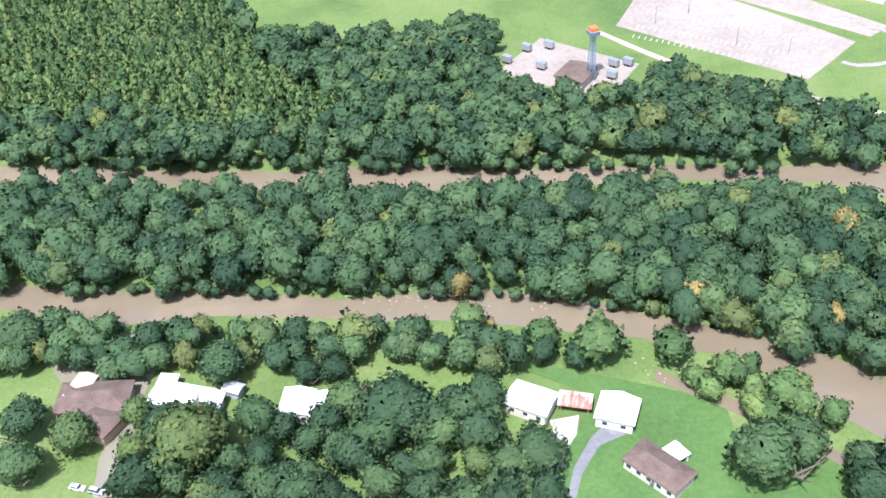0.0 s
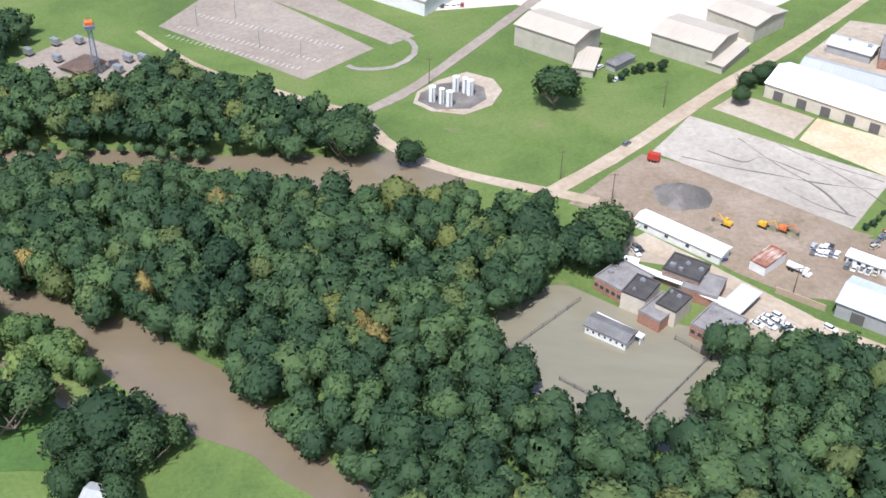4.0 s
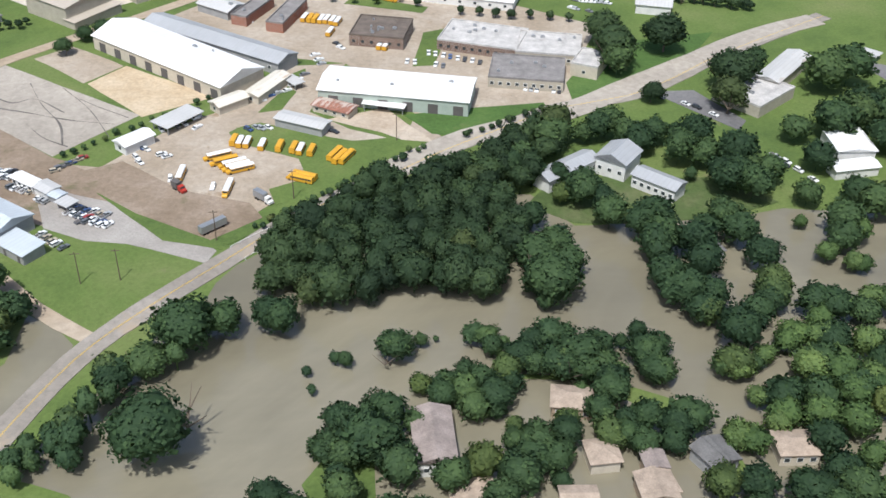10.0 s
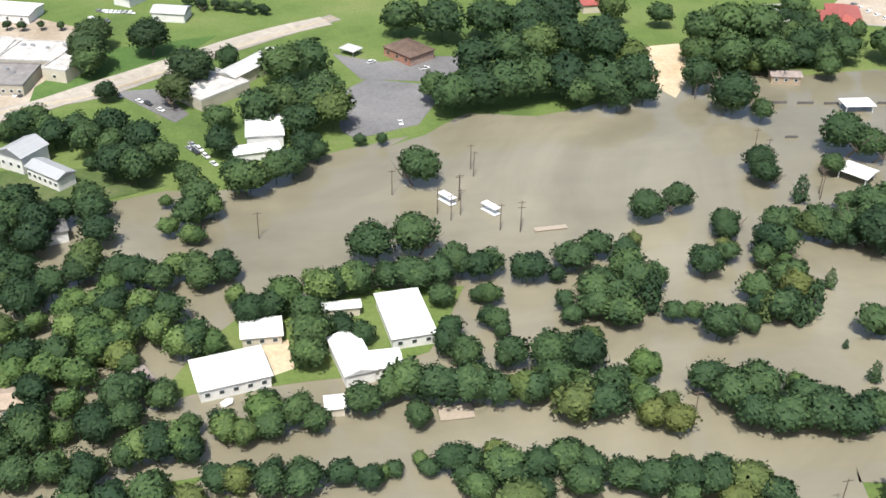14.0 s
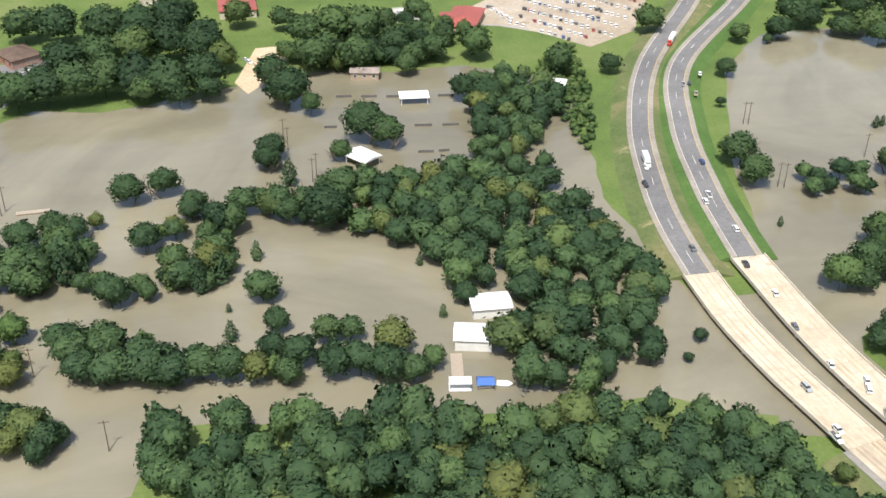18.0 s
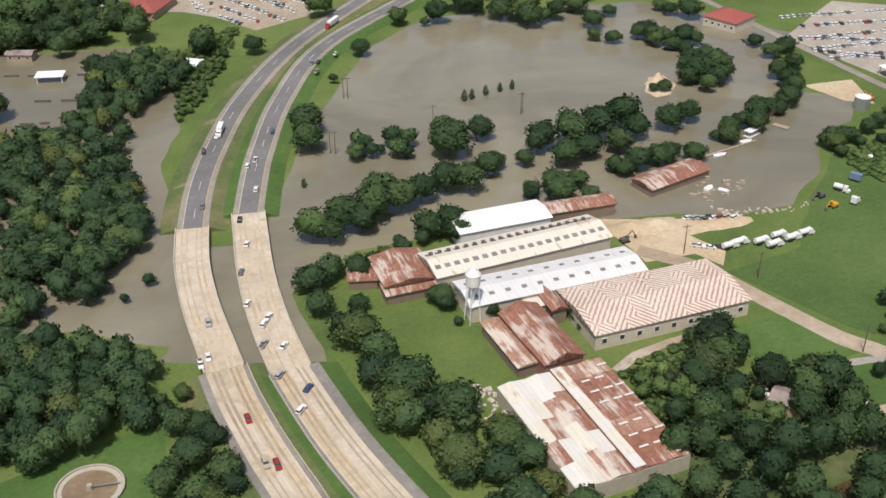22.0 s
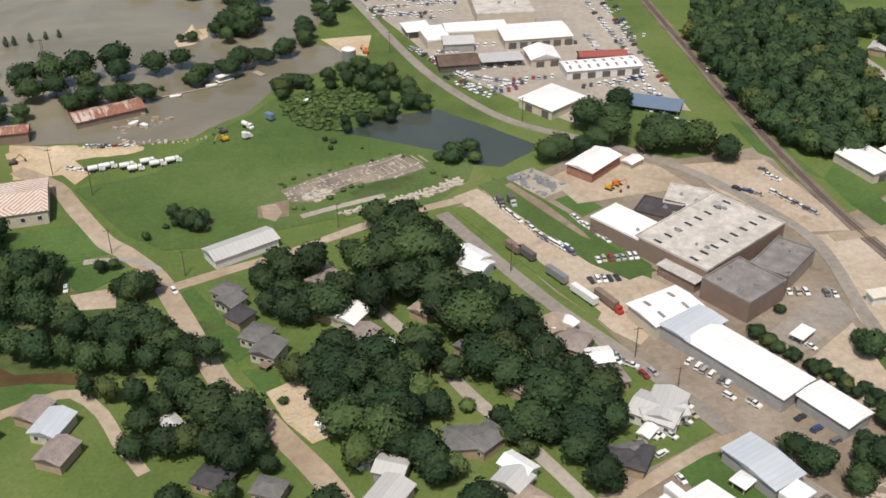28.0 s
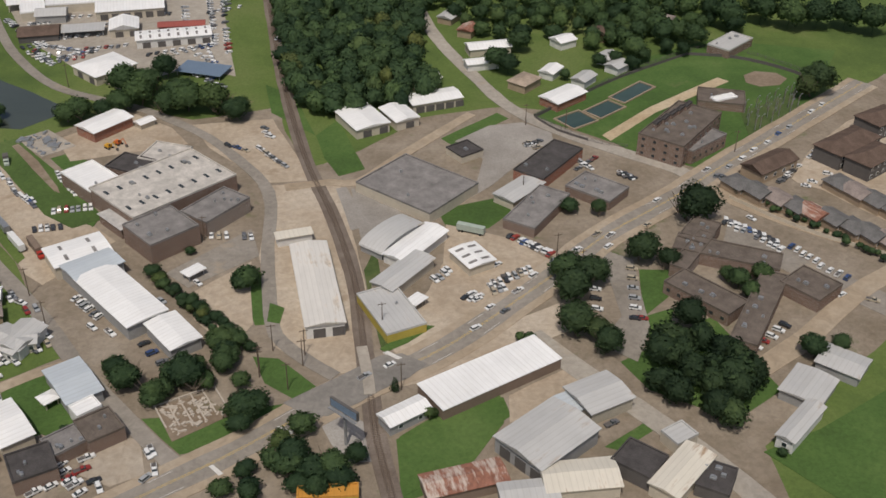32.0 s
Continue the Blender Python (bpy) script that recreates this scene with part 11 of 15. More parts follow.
building("cottage", 1372.3, -163.4, 7.6, 8.5, 16.0, 3.2, "gable", W_TAN, S_GREY, "small terrace cottage with a grey roof", category="house", wins=2, rise=1.6, axis="y")
building("cottage", 1375.7, -168.8, 7.5, 8.5, 15.5, 3.2, "gable", W_TAN, S_MAUVE, "small terrace cottage with a faded brown roof", category="house", wins=2, rise=1.6, axis="y")
building("cottage", 1380.0, -131.7, 8.3, 8.5, 18.2, 3.2, "hip", W_TAN, S_GREY, "small terrace cottage with a grey roof", category="house", wins=2, rise=1.6, axis="y")
building("cottage", 1382.5, -138.7, 8.3, 8.5, 17.6, 3.2, "gable", W_TAN, S_MAUVE, "small terrace cottage with a faded brown roof", category="house", wins=2, rise=1.6, axis="y")
building("cottage", 1385.4, -144.9, 8.2, 8.5, 17.1, 3.2, "gable", W_TAN, S_GREY, "small terrace cottage with a grey roof", category="house", wins=2, rise=1.6, axis="y")
building("cottage", 1388.1, -150.8, 8.0, 8.5, 16.6, 3.2, "hip", W_TAN, S_GREY, "small terrace cottage with a grey roof", category="house", wins=2, rise=1.6, axis="y")
car_row(1362.5, -122.7, 1373.9, -113.9, 7, 20, 1)
car_row(1382.3, -108.4, 1389.6, -102.4, 4, 20, 1)
car_row(1369.6, -126.9, 1381.7, -121.3, 4, -30, 0.8)
car_row(1393.7, -113.8, 1395.4, -118.5, 3, 20, 1)
car_row(1296.9, -98.8, 1304.6, -93.3, 4, 30, 1)
car_row(1284.9, -78.6, 1289.2, -76.4, 3, 10, 1)
car_row(1310.5, -106.0, 1313.4, -109.4, 3, 10, 1)
building("store_unit", 1228.3, -49.4, 18.6, 13.5, -73.4, 3.8, "gable", W_CREAM, R_WHITE, "white metal-roofed store unit beside the railway", rise=0.9, dock=2, sides="e")
building("store_unit", 1242.7, -48.4, 13.9, 9.5, -73.3, 3.6, "gable", W_CREAM, R_WHITE, "smaller white metal-roofed store unit", rise=0.8, dock=1, sides="e")

region("ruin_grass", [(1048.4, -35.5), (1059.2, -29.1), (1073.1, -26.4), (1076.7, -31.3), (1064.7, -36.3), (1053.1, -39.5)], 0.132, SCRUB, 0.6, label="green weeds over part of the ruined slab", category="ground")
road("road_ruin_walk", [(1032.6, -48.4), (1045.5, -43.8), (1060.8, -39.3)], 2.6, 0.19, CONCRETE, "pale concrete walk beside the ruin", 0.3)
region("dirt_patch", [(1019.7, -39.3), (1024.9, -38.6), (1027, -44.4), (1024.5, -50), (1020.7, -47.1)], 0.14, DIRT, 0.6, label="bare dirt patch with an old footing in the grass", category="ground")
for x, y, r, h in ((992.3, -42.9, 3.1, 6.1), (995.6, -48.4, 3.3, 5.4), (998.1, -46.2, 2.9, 6.3), (1001.8, -47.6, 2.7, 6.1), (1000.5, -52.9, 2.7, 6.0)):
    tree(x, y, r, h, "wood", L_WOOD, label="leafy tree at the edge of the mown field")
region("lawn_front", [(995.4, -86.3), (999.3, -83.5), (1003.9, -92.1), (1016.1, -117.3), (1011.5, -121.7), (1005.2, -108.2)], 0.128, LAWN, 0.5, label="green front lawns along the dirt road", category="ground")
region("lawn_front", [(1012.9, -125.2), (1020.8, -124.7), (1023.9, -134.4), (1018.8, -136.9)], 0.129, LAWN, 0.5, label="green front lawn of a cleared plot", category="ground")
region("lawn_paddock", [(939.6, -44.5), (961.7, -40.8), (974.2, -60.4), (959.9, -63.2), (941.8, -52.6)], 0.13, LAWN, 0.4, label="bright green paddock beside the dirt road", category="ground")
region("lawn_paddock", [(960.4, -64.3), (974.2, -63.5), (978.3, -73.6), (967.6, -82.5), (962.2, -74.6)], 0.131, LAWN, 0.4, label="bright green house plot beside the dirt road", category="ground")
region("bare_plot", [(964.4, -81.8), (977.1, -80.1), (977.9, -90.4), (967.6, -89.8)], 0.133, PALEDIRT, 0.5, label="bare pale plot under the trees", category="ground")
building("cottage", 1112.7, -161.6, 11.5, 9.0, -41.5, 3.2, "gable", W_WHITE, R_LGREY, "long pale metal-roofed house in a garden", category="house", wins=4, rise=1.2)
woods("verge_scrub", [(806.7, 201.7), (821.2, 223.1), (831.9, 228), (823.8, 183.8), (814.3, 152.5), (806.7, 132.5), (802.3, 125.9), (802.8, 158.4)], 3.4, (1.2, 2.2), (1.6, 3.2), 71, L_LIGHT, "rough scrub on the highway bank", FAR, category="shrubs")
car_yard("parked_cars_depot", [(234.9, 314.1, 238.0, 314.8, 3, 50), (243.4, 306.1, 245.8, 307.3, 2, 49), (183.2, 371.4, 195.4, 373.5, 7, 81), (333.2, 239.2, 335.3, 227.1, 3, 45), (323.5, 225.7, 330.4, 229.6, 4, -61), (363.5, 252.1, 369.5, 264.0, 4, 32), (375.8, 272.2, 373.7, 280.0, 3, 32), (355.0, 244.9, 360.5, 250.4, 3, 31), (403.9, 273.0, 419.8, 268.1, 7, -100), (415.5, 279.3, 433.0, 269.7, 8, -101), (381.7, 290.1, 384.7, 281.9, 3, -46), (339.4, 318.7, 353.2, 310.8, 4, -67), (446.0, 247.1, 458.1, 244.8, 7, -108), (480.2, 327.3, 495.2, 323.2, 9, -43), (477.6, 318.9, 484.3, 315.6, 5, -42)], "cars parked in rows round the depot", 9)
car_yard("parked_cars_town", [(1260.7, -136.2, 1270.3, -148.8, 12, 37), (1331.8, -143.4, 1341.9, -162.2, 10, 40), (1342.8, -114.2, 1424.1, -59.5, 12, 36), (1332.8, -142.1, 1342.6, -158.3, 12, 70)], "cars parked in long rows in the town", 9)
grove("trees_gardens_flood", [(467.2, 157.1, 7.8, 11.5), (473.5, 132.6, 6.6, 13.1), (473.5, 104.4, 7.3, 12.9), (479.9, 110.9, 5.4, 11.3), (487.6, 119.0, 5.4, 10.8), (501.4, 113.9, 7.1, 9.6), (495.7, 100.8, 6.3, 9.5), (489.6, 92.3, 5.7, 10.4), (494.1, 83.0, 6.9, 10.3), (503.8, 90.5, 5.1, 10.2), (510.1, 95.6, 5.6, 9.4), (515.5, 80.7, 6.2, 11.6), (518.4, 108.7, 5.5, 9.4), (525.2, 111.3, 4.6, 8.0), (484.2, 80.9, 6.4, 10.3), (476.0, 81.7, 6.0, 10.5), (480.3, 67.5, 5.6, 10.8), (500.5, 75.4, 4.2, 8.3), (498.7, 61.8, 6.0, 11.2), (495.4, 53.5, 5.1, 8.8), (481.0, 52.7, 6.1, 12.0), (508.5, 62.2, 4.9, 7.8), (514.2, 52.4, 3.8, 6.8), (521.5, 51.4, 4.5, 7.1), (507.3, 45.7, 5.9, 10.5), (501.0, 43.4, 4.6, 8.8), (514.2, 43.3, 4.4, 8.2), (493.3, 39.8, 5.0, 10.3), (485.7, 42.7, 4.6, 9.1), (462.7, 208.1, 6.6, 12.0), (473.4, 199.2, 7.0, 11.7), (484.3, 191.6, 6.6, 13.8), (492.2, 200.1, 7.2, 14.4), (501.7, 189.0, 7.8, 13.9), (497.2, 175.3, 7.0, 13.2), (486.7, 155.7, 6.3, 10.8), (503.7, 181.0, 4.7, 9.6), (519.2, 149.4, 7.0, 12.4), (533.9, 159.0, 7.2, 11.2), (547.7, 165.4, 7.3, 12.2), (556.2, 174.9, 5.0, 9.6)], "dense dark trees round the flooded gardens", L_OAK, BROAD, 91, "trees")
grove("trees_river_row", [(526.1, 46.8, 4.5, 7.9), (531.8, 48.1, 4.9, 8.1), (538.1, 50.6, 5.7, 9.7), (532.0, 57.2, 3.5, 6.7), (541.8, 48.2, 4.7, 7.4), (530.7, 92.1, 6.0, 8.0), (538.3, 95.8, 5.2, 9.3), (543.8, 88.3, 5.4, 9.8), (551.3, 98.1, 5.7, 10.5), (559.1, 99.3, 6.0, 10.6), (566.9, 101.4, 5.2, 8.2), (574.8, 98.5, 6.2, 9.8), (585.3, 104.4, 6.8, 10.5), (591.9, 100.4, 6.2, 9.8), (545.1, 81.0, 4.0, 6.3), (551.7, 81.0, 5.1, 8.2), (556.2, 78.2, 4.6, 6.9), (541.9, 72.7, 4.2, 6.9), (553.0, 52.2, 5.6, 8.7), (559.3, 54.8, 4.8, 8.2), (566.6, 55.1, 5.2, 8.8), (572.8, 52.1, 5.0, 10.4), (579.4, 52.3, 5.4, 10.2), (576.3, 69.7, 5.1, 8.8), (588.9, 61.7, 4.6, 8.3), (588.9, 79.3, 3.5, 6.9), (589.0, 89.8, 3.2, 5.6), (591.1, 73.6, 3.0, 6.0), (590.0, 49.0, 5.6, 10.0), (598.0, 51.4, 5.8, 9.6), (603.9, 62.1, 5.1, 9.0), (610.9, 65.0, 4.4, 6.8), (602.5, 44.1, 6.1, 10.0), (609.1, 45.4, 5.7, 10.4), (616.2, 40.6, 5.0, 8.5), (621.4, 39.3, 3.9, 7.0)], "leafy trees along the river gardens", L_OAK, BROAD, 92, "trees")
grove("trees_flood_rows", [(602.9, 97.0, 5.1, 9.8), (616.9, 101.4, 6.5, 8.7), (625.4, 106.4, 5.2, 8.2), (621.1, 86.7, 6.4, 10.3), (629.7, 91.3, 6.7, 12.7), (622.8, 72.9, 6.7, 10.1), (617.1, 77.1, 5.6, 9.9), (633.8, 85.5, 4.3, 7.9), (610.2, 75.9, 3.9, 6.8), (636.6, 72.7, 4.2, 6.5), (653.7, 92.2, 5.8, 9.5), (661.8, 95.8, 4.2, 8.0), (644.3, 63.0, 6.5, 11.5), (651.7, 68.0, 4.4, 6.6), (661.3, 77.0, 5.9, 9.7), (672.5, 80.8, 6.7, 9.8), (666.6, 68.6, 5.3, 9.6), (670.1, 66.5, 3.5, 5.9), (674.6, 96.2, 6.7, 12.6), (682.9, 107.6, 6.7, 9.7), (693.8, 103.6, 6.2, 12.2), (713.8, 109.3, 7.1, 12.9), (701.6, 103.0, 6.2, 10.3), (684.3, 57.4, 5.9, 9.9), (633.3, 44.6, 6.4, 9.6), (636.1, 37.4, 6.6, 11.7), (643.7, 39.5, 6.8, 11.1), (644.5, 28.2, 5.9, 9.3), (652.8, 34.3, 5.6, 9.7), (658.4, 31.4, 5.7, 8.0), (665.6, 28.2, 5.6, 9.4), (658.5, 26.2, 4.1, 6.9)], "leafy trees standing in rows in the flood", L_WOOD, BROAD, 93, "trees")
grove("trees_river_spit", [(523.5, 32.8, 4.2, 7.6), (530.4, 30.5, 5.2, 8.7), (537.0, 29.6, 5.5, 8.6), (545.3, 31.4, 4.4, 6.3), (550.8, 28.8, 4.0, 6.5), (556.4, 31.7, 3.1, 3.8), (563.9, 30.0, 3.1, 4.8), (572.4, 29.7, 4.1, 7.0), (572.3, 20.9, 4.6, 8.6), (579.4, 24.2, 5.5, 8.7), (585.7, 24.7, 5.6, 7.5), (593.6, 28.0, 5.0, 7.1), (595.6, 20.3, 4.8, 7.6), (603.2, 19.8, 4.6, 7.6), (607.9, 16.4, 5.3, 7.5), (615.5, 17.9, 4.8, 6.9), (623.5, 16.2, 5.4, 7.2), (629.8, 13.2, 4.4, 7.9), (634.0, 8.9, 3.9, 6.1)], "leafy trees on the drowned river spit", L_WOOD, BROAD, 94, "trees")
grove("trees_river_bright", [(619.6, 53.6, 3.9, 8.3), (517.5, 131.6, 3.6, 6.4), (560.0, 99.6, 2.9, 5.4), (657.6, 96.1, 2.8, 6.1), (676.5, 90.3, 2.8, 5.7), (659.5, 24.4, 2.5, 4.4), (562.5, 33.6, 2.3, 3.7), (553.9, 30.8, 2.1, 4.4)], "bright green young trees by the river", L_LIGHT, BROAD, 95, "trees")
grove("trees_hall_flood", [(396.0, 94.8, 4.0, 5.4), (401.9, 93.2, 4.5, 7.6), (409.4, 93.2, 4.8, 9.4), (415.5, 95.9, 5.4, 9.4), (423.3, 98.3, 4.7, 7.9), (428.4, 96.8, 5.0, 9.6), (437.5, 96.5, 5.9, 9.7), (438.1, 87.8, 5.5, 9.4), (450.1, 99.3, 5.4, 10.0), (451.4, 93.3, 4.8, 8.6), (449.5, 74.7, 5.3, 10.8), (441.6, 71.3, 4.7, 8.0), (434.7, 74.3, 5.2, 8.6), (378.1, 83.1, 5.8, 8.8), (383.9, 84.3, 4.8, 8.2), (374.8, 75.5, 5.5, 7.7), (384.2, 74.1, 5.2, 9.1), (411.9, 85.2, 3.7, 5.7), (414.0, 74.3, 4.0, 7.3), (421.0, 72.7, 4.0, 6.3), (435.5, 142.1, 7.1, 12.3), (429.6, 129.3, 6.1, 12.9), (463.2, 143.0, 6.6, 12.7), (464.3, 123.3, 7.7, 10.3), (467.7, 115.1, 6.0, 9.8), (462.9, 129.2, 6.9, 11.2), (474.5, 141.2, 7.1, 14.0), (462.2, 152.4, 5.8, 11.8), (454.8, 158.1, 5.8, 11.7), (444.9, 182.6, 4.4, 8.7), (450.2, 173.9, 6.6, 12.0), (454.5, 164.9, 5.5, 10.9), (432.8, 159.6, 5.4, 9.5), (431.3, 186.3, 6.0, 11.8), (423.1, 189.5, 5.8, 9.3)], "dark oaks standing in flood water", L_OAK, BROAD, 96, "trees")
road("road_link_far", [(395.8, 195.3), (407.9, 204.8), (422.5, 214.8), (441, 222.3), (463.3, 233.5), (489, 251.1), (514, 267.6), (532.5, 280.7), (553, 292.5), (574, 301.7)], 10.5, 0.236, CONCRETE, "pale wide concrete road beyond the depot", 0.3)
region("verge_far", [(480.5, 283.3), (528.2, 292.2), (517.8, 277.2), (484.7, 250.3), (460.6, 237.7), (461.5, 251.2)], 0.12, LAWN, 0.5, label="bright mown grass beside the pale road", category="ground")
region("lawn_depot_front", [(402.3, 230.8), (426.8, 234.9), (450.6, 236.8), (450.9, 230.8), (422.5, 214.8), (410.2, 217.2)], 0.145, LAWN, 0.5, label="mown grass in front of the depot hall", category="ground")
region("yard_entry", [(376.9, 229.8), (396.6, 236.9), (403.1, 224.2), (411, 211.7), (400.5, 214), (394.1, 219.7)], 0.146, PALEDIRT, 0.4, label="pale sandy entry of the depot yard", category="ground")
woods("woods_ford", [(249.2, 134.9), (277.1, 135.5), (301.3, 131.9), (301.6, 117.3), (289.9, 109.3), (288.7, 94.2), (280.1, 81.6), (274.8, 70.5), (259.7, 71.5)], 6.5, (3.6, 5.2), (7.5, 10.5), 97, L_WOOD, "dense wood beside the flooded ford", WOODS)
woods("plantation", [(-181, 445.1), (-141.5, 440), (-87.3, 410.4), (-61.4, 376.7), (-48.3, 343.6), (-35.3, 322), (-15.9, 301.3), (-8.8, 285.2), (-29.8, 280.8), (-62.1, 288.4), (-96.3, 301.1), (-139.6, 300.6)], 4.4, (2.1, 2.9), (5.5, 7.5), 98, L_LIGHT, "young plantation of slender pale green trees", YOUNG)
grove("trees_gardens_more", [(996.5, -132.7, 5.5, 9.6), (1005.6, -146.3, 7.5, 12.8), (1014.4, -148.6, 6.2, 12.1), (1000.1, -154.3, 5.6, 8.8), (1008.3, -160.3, 6.3, 11.1), (1031.3, -181.2, 5.4, 10.4), (1033.5, -187.7, 6.5, 10.3), (1035.1, -131.1, 5.6, 12.5), (1041.6, -137.2, 6.3, 11.8), (1035.5, -143.5, 6.3, 9.8), (1050.8, -142.6, 7.1, 13.0), (1058.2, -134.9, 6.1, 11.6), (1052.2, -155.4, 7.2, 11.1), (1045.2, -154.4, 6.1, 10.8), (1059.7, -151.7, 5.4, 8.6), (1069.8, -120.7, 7.1, 14.2), (1077.2, -117.6, 6.9, 13.4), (1083.9, -123.5, 6.3, 11.6), (1089.5, -140.4, 6.8, 14.4), (1090.6, -155.6, 6.4, 10.8), (1084.5, -165.5, 5.0, 8.3), (1056.4, -172.6, 5.0, 9.6), (1049.6, -164.1, 5.2, 8.8), (1066.4, -186.1, 5.0, 8.7), (1063.3, -193.7, 4.6, 10.0), (1078.8, -137.7, 6.4, 9.3), (1092.3, -171.6, 5.8, 9.7), (1092.9, -182.9, 5.7, 10.9), (1091.2, -199.0, 4.7, 10.4), (994.0, -141.1, 4.4, 8.2), (995.4, -155.0, 5.7, 9.9), (1103.3, -150.5, 5.3, 8.5), (1100.5, -158.8, 5.4, 7.9)], "dark leafy trees among the cottages", L_DARK, BROAD, 101, "trees")
grove("trees_gardens_north", [(1049.9, -104.8, 6.9, 15.2), (1059.5, -100.9, 8.2, 14.4), (1068.5, -105.6, 8.7, 13.6), (1072.4, -87.3, 6.9, 14.6), (1055.8, -85.1, 8.7, 14.4), (1065.6, -73.8, 8.0, 14.1), (1034.1, -86.3, 7.0, 14.6), (1026.5, -88.3, 6.1, 12.5), (1020.5, -91.4, 4.6, 9.8), (1042.0, -99.6, 5.5, 12.2), (1026.0, -105.9, 5.9, 10.3)], "tall dark trees at the head of the gardens", L_DARK, BROAD, 102, "trees")
grove("bushes_gardens", [(998.1, -136.8, 3.5, 3.4), (1061.9, -159.0, 2.7, 2.4), (1073.2, -161.0, 2.8, 3.4), (1017.0, -109.8, 2.0, 2.2), (1056.4, -137.9, 2.5, 2.4), (1067.9, -150.6, 3.0, 3.2), (1080.5, -162.6, 2.3, 2.3), (1006.6, -170.2, 2.0, 2.2), (1039.7, -147.8, 1.9, 2.0), (1023.0, -140.4, 1.9, 2.3), (1093.1, -108.9, 2.1, 2.2)], "bright green bushes in the gardens", L_LIGHT, SMALL, 103, "trees")
woods("scrub_field_corner", [(1030.3, 40.1), (1039.2, 48.8), (1049.1, 53.6), (1058.4, 54), (1064.5, 44.7), (1068.7, 34.6), (1063.1, 25.4), (1051.4, 23.5), (1051.4, 11), (1042.9, 13.9), (1035.1, 20.2), (1030.8, 30.4)], 2.5, (1.4, 2.2), (0.7, 1.4), 28, L_SCRUB, "low bright green scrub at the head of the pond", SMALL, category="shrubs")
grove("trees_field_edge", [(1029.4, 53.1, 4.1, 6.5), (1030.5, 44.8, 3.3, 4.9), (1040.2, 55.0, 4.0, 5.9), (1041.3, 50.4, 2.7, 4.4), (1049.9, 59.7, 4.5, 6.6), (1056.4, 63.1, 4.2, 7.4), (1063.7, 65.8, 5.6, 7.9), (1068.4, 57.5, 4.9, 7.6), (1074.9, 57.5, 4.1, 7.7), (1050.1, 50.6, 3.3, 4.5), (1057.4, 52.6, 4.7, 7.8), (1062.6, 48.2, 4.6, 7.6), (1068.6, 44.3, 5.0, 6.7), (1075.2, 46.5, 4.3, 6.4), (1080.2, 42.9, 4.5, 6.9), (1069.5, 32.9, 4.0, 6.7), (1080.2, 34.6, 4.9, 6.5), (1078.5, 27.2, 4.8, 7.7), (1083.3, 25.8, 4.5, 7.2), (1084.3, 22.4, 2.9, 4.6), (1071.7, 22.6, 3.7, 5.7), (1065.5, 19.7, 3.9, 5.1), (1069.9, 16.0, 3.3, 4.4), (1059.8, 15.1, 3.3, 4.9), (1053.0, 10.2, 3.1, 4.3), (1053.0, 17.9, 2.7, 4.1), (1058.4, 19.9, 2.7, 4.2), (1047.4, 24.3, 1.6, 2.9)], "dark leafy trees round the scrub by the pond", L_OAK, BROAD, 61, "woods")
grove("bushes_pond", [(1088.9, -14.3, 4.9, 5.5), (1094.6, -14.4, 4.6, 6.2), (1094.8, -21.5, 3.7, 4.9), (1083.2, -17.0, 3.1, 3.4), (1087.5, -20.2, 4.5, 6.1), (1047.0, 2.8, 1.7, 2.0), (1044.3, 4.9, 1.5, 2.0), (1045.8, -2.2, 1.4, 1.8), (1057.0, -3.6, 0.8, 0.9), (993.4, -46.7, 2.7, 2.6), (997.6, -46.6, 2.0, 2.4), (989.9, -48.3, 1.4, 1.7)], "round leafy bushes at the pond and in the field", L_WOOD, BROAD, 62, "shrubs")
grove("weeds_ruin", [(1027.0, -25.8, 1.1, 1.0), (1028.1, -27.5, 1.2, 1.0), (1031.5, -22.6, 1.1, 1.1), (1036.8, -20.9, 0.9, 1.1), (1040.3, -20.7, 0.9, 0.9), (1043.9, -18.6, 0.9, 0.9), (1051.8, -15.2, 0.8, 0.9), (1059.3, -13.8, 0.9, 0.9), (1066.1, -9.7, 0.8, 0.7), (1070.7, -13.0, 1.0, 1.0), (1047.3, -33.8, 1.4, 1.3), (1050.4, -31.7, 1.5, 1.3), (1053.5, -31.6, 1.4, 1.3), (1042.8, -38.3, 1.7, 1.3), (1079.2, -26.6, 1.5, 1.3), (1082.6, -30.3, 1.4, 1.3), (1030.7, -43.2, 1.4, 1.2), (1033.5, -44.1, 1.1, 1.0), (1056.5, -47.9, 0.9, 0.9), (1064.8, -45.4, 1.0, 1.0)], "tufts of weeds along the ruined slab", L_SCRUB, SMALL, 63, "shrubs")
slab_pieces("slab_remains", 1067.8, -18.5, 20, 9, 26.4, 9, 1, "rows of low broken walls on a slab", STUBWALL)
slab_pieces("slab_remains", 1046.6, -26.9, 18, 8, 26.4, 5, 1, "rows of low broken walls on a slab", STUBWALL)
rubble("rubble_slab", [(1026.7, -29.9), (1041.6, -21.3), (1056.6, -15), (1069.6, -10.3), (1074.5, -15.4), (1077.6, -22.4), (1068, -26.9), (1059, -29.2), (1048.7, -31), (1038.7, -39.7), (1030.1, -38.3)], 130, 0.75, RUBBLE, "broken concrete on the ruined slab", 5)
rubble("rubble_slab_pale", [(1034.8, -33.6), (1042.2, -31.9), (1044.8, -36), (1038.3, -39.6), (1033.4, -38.4)], 60, 1.1, RUBBLE, "heap of pale broken concrete on the slab corner", 8)
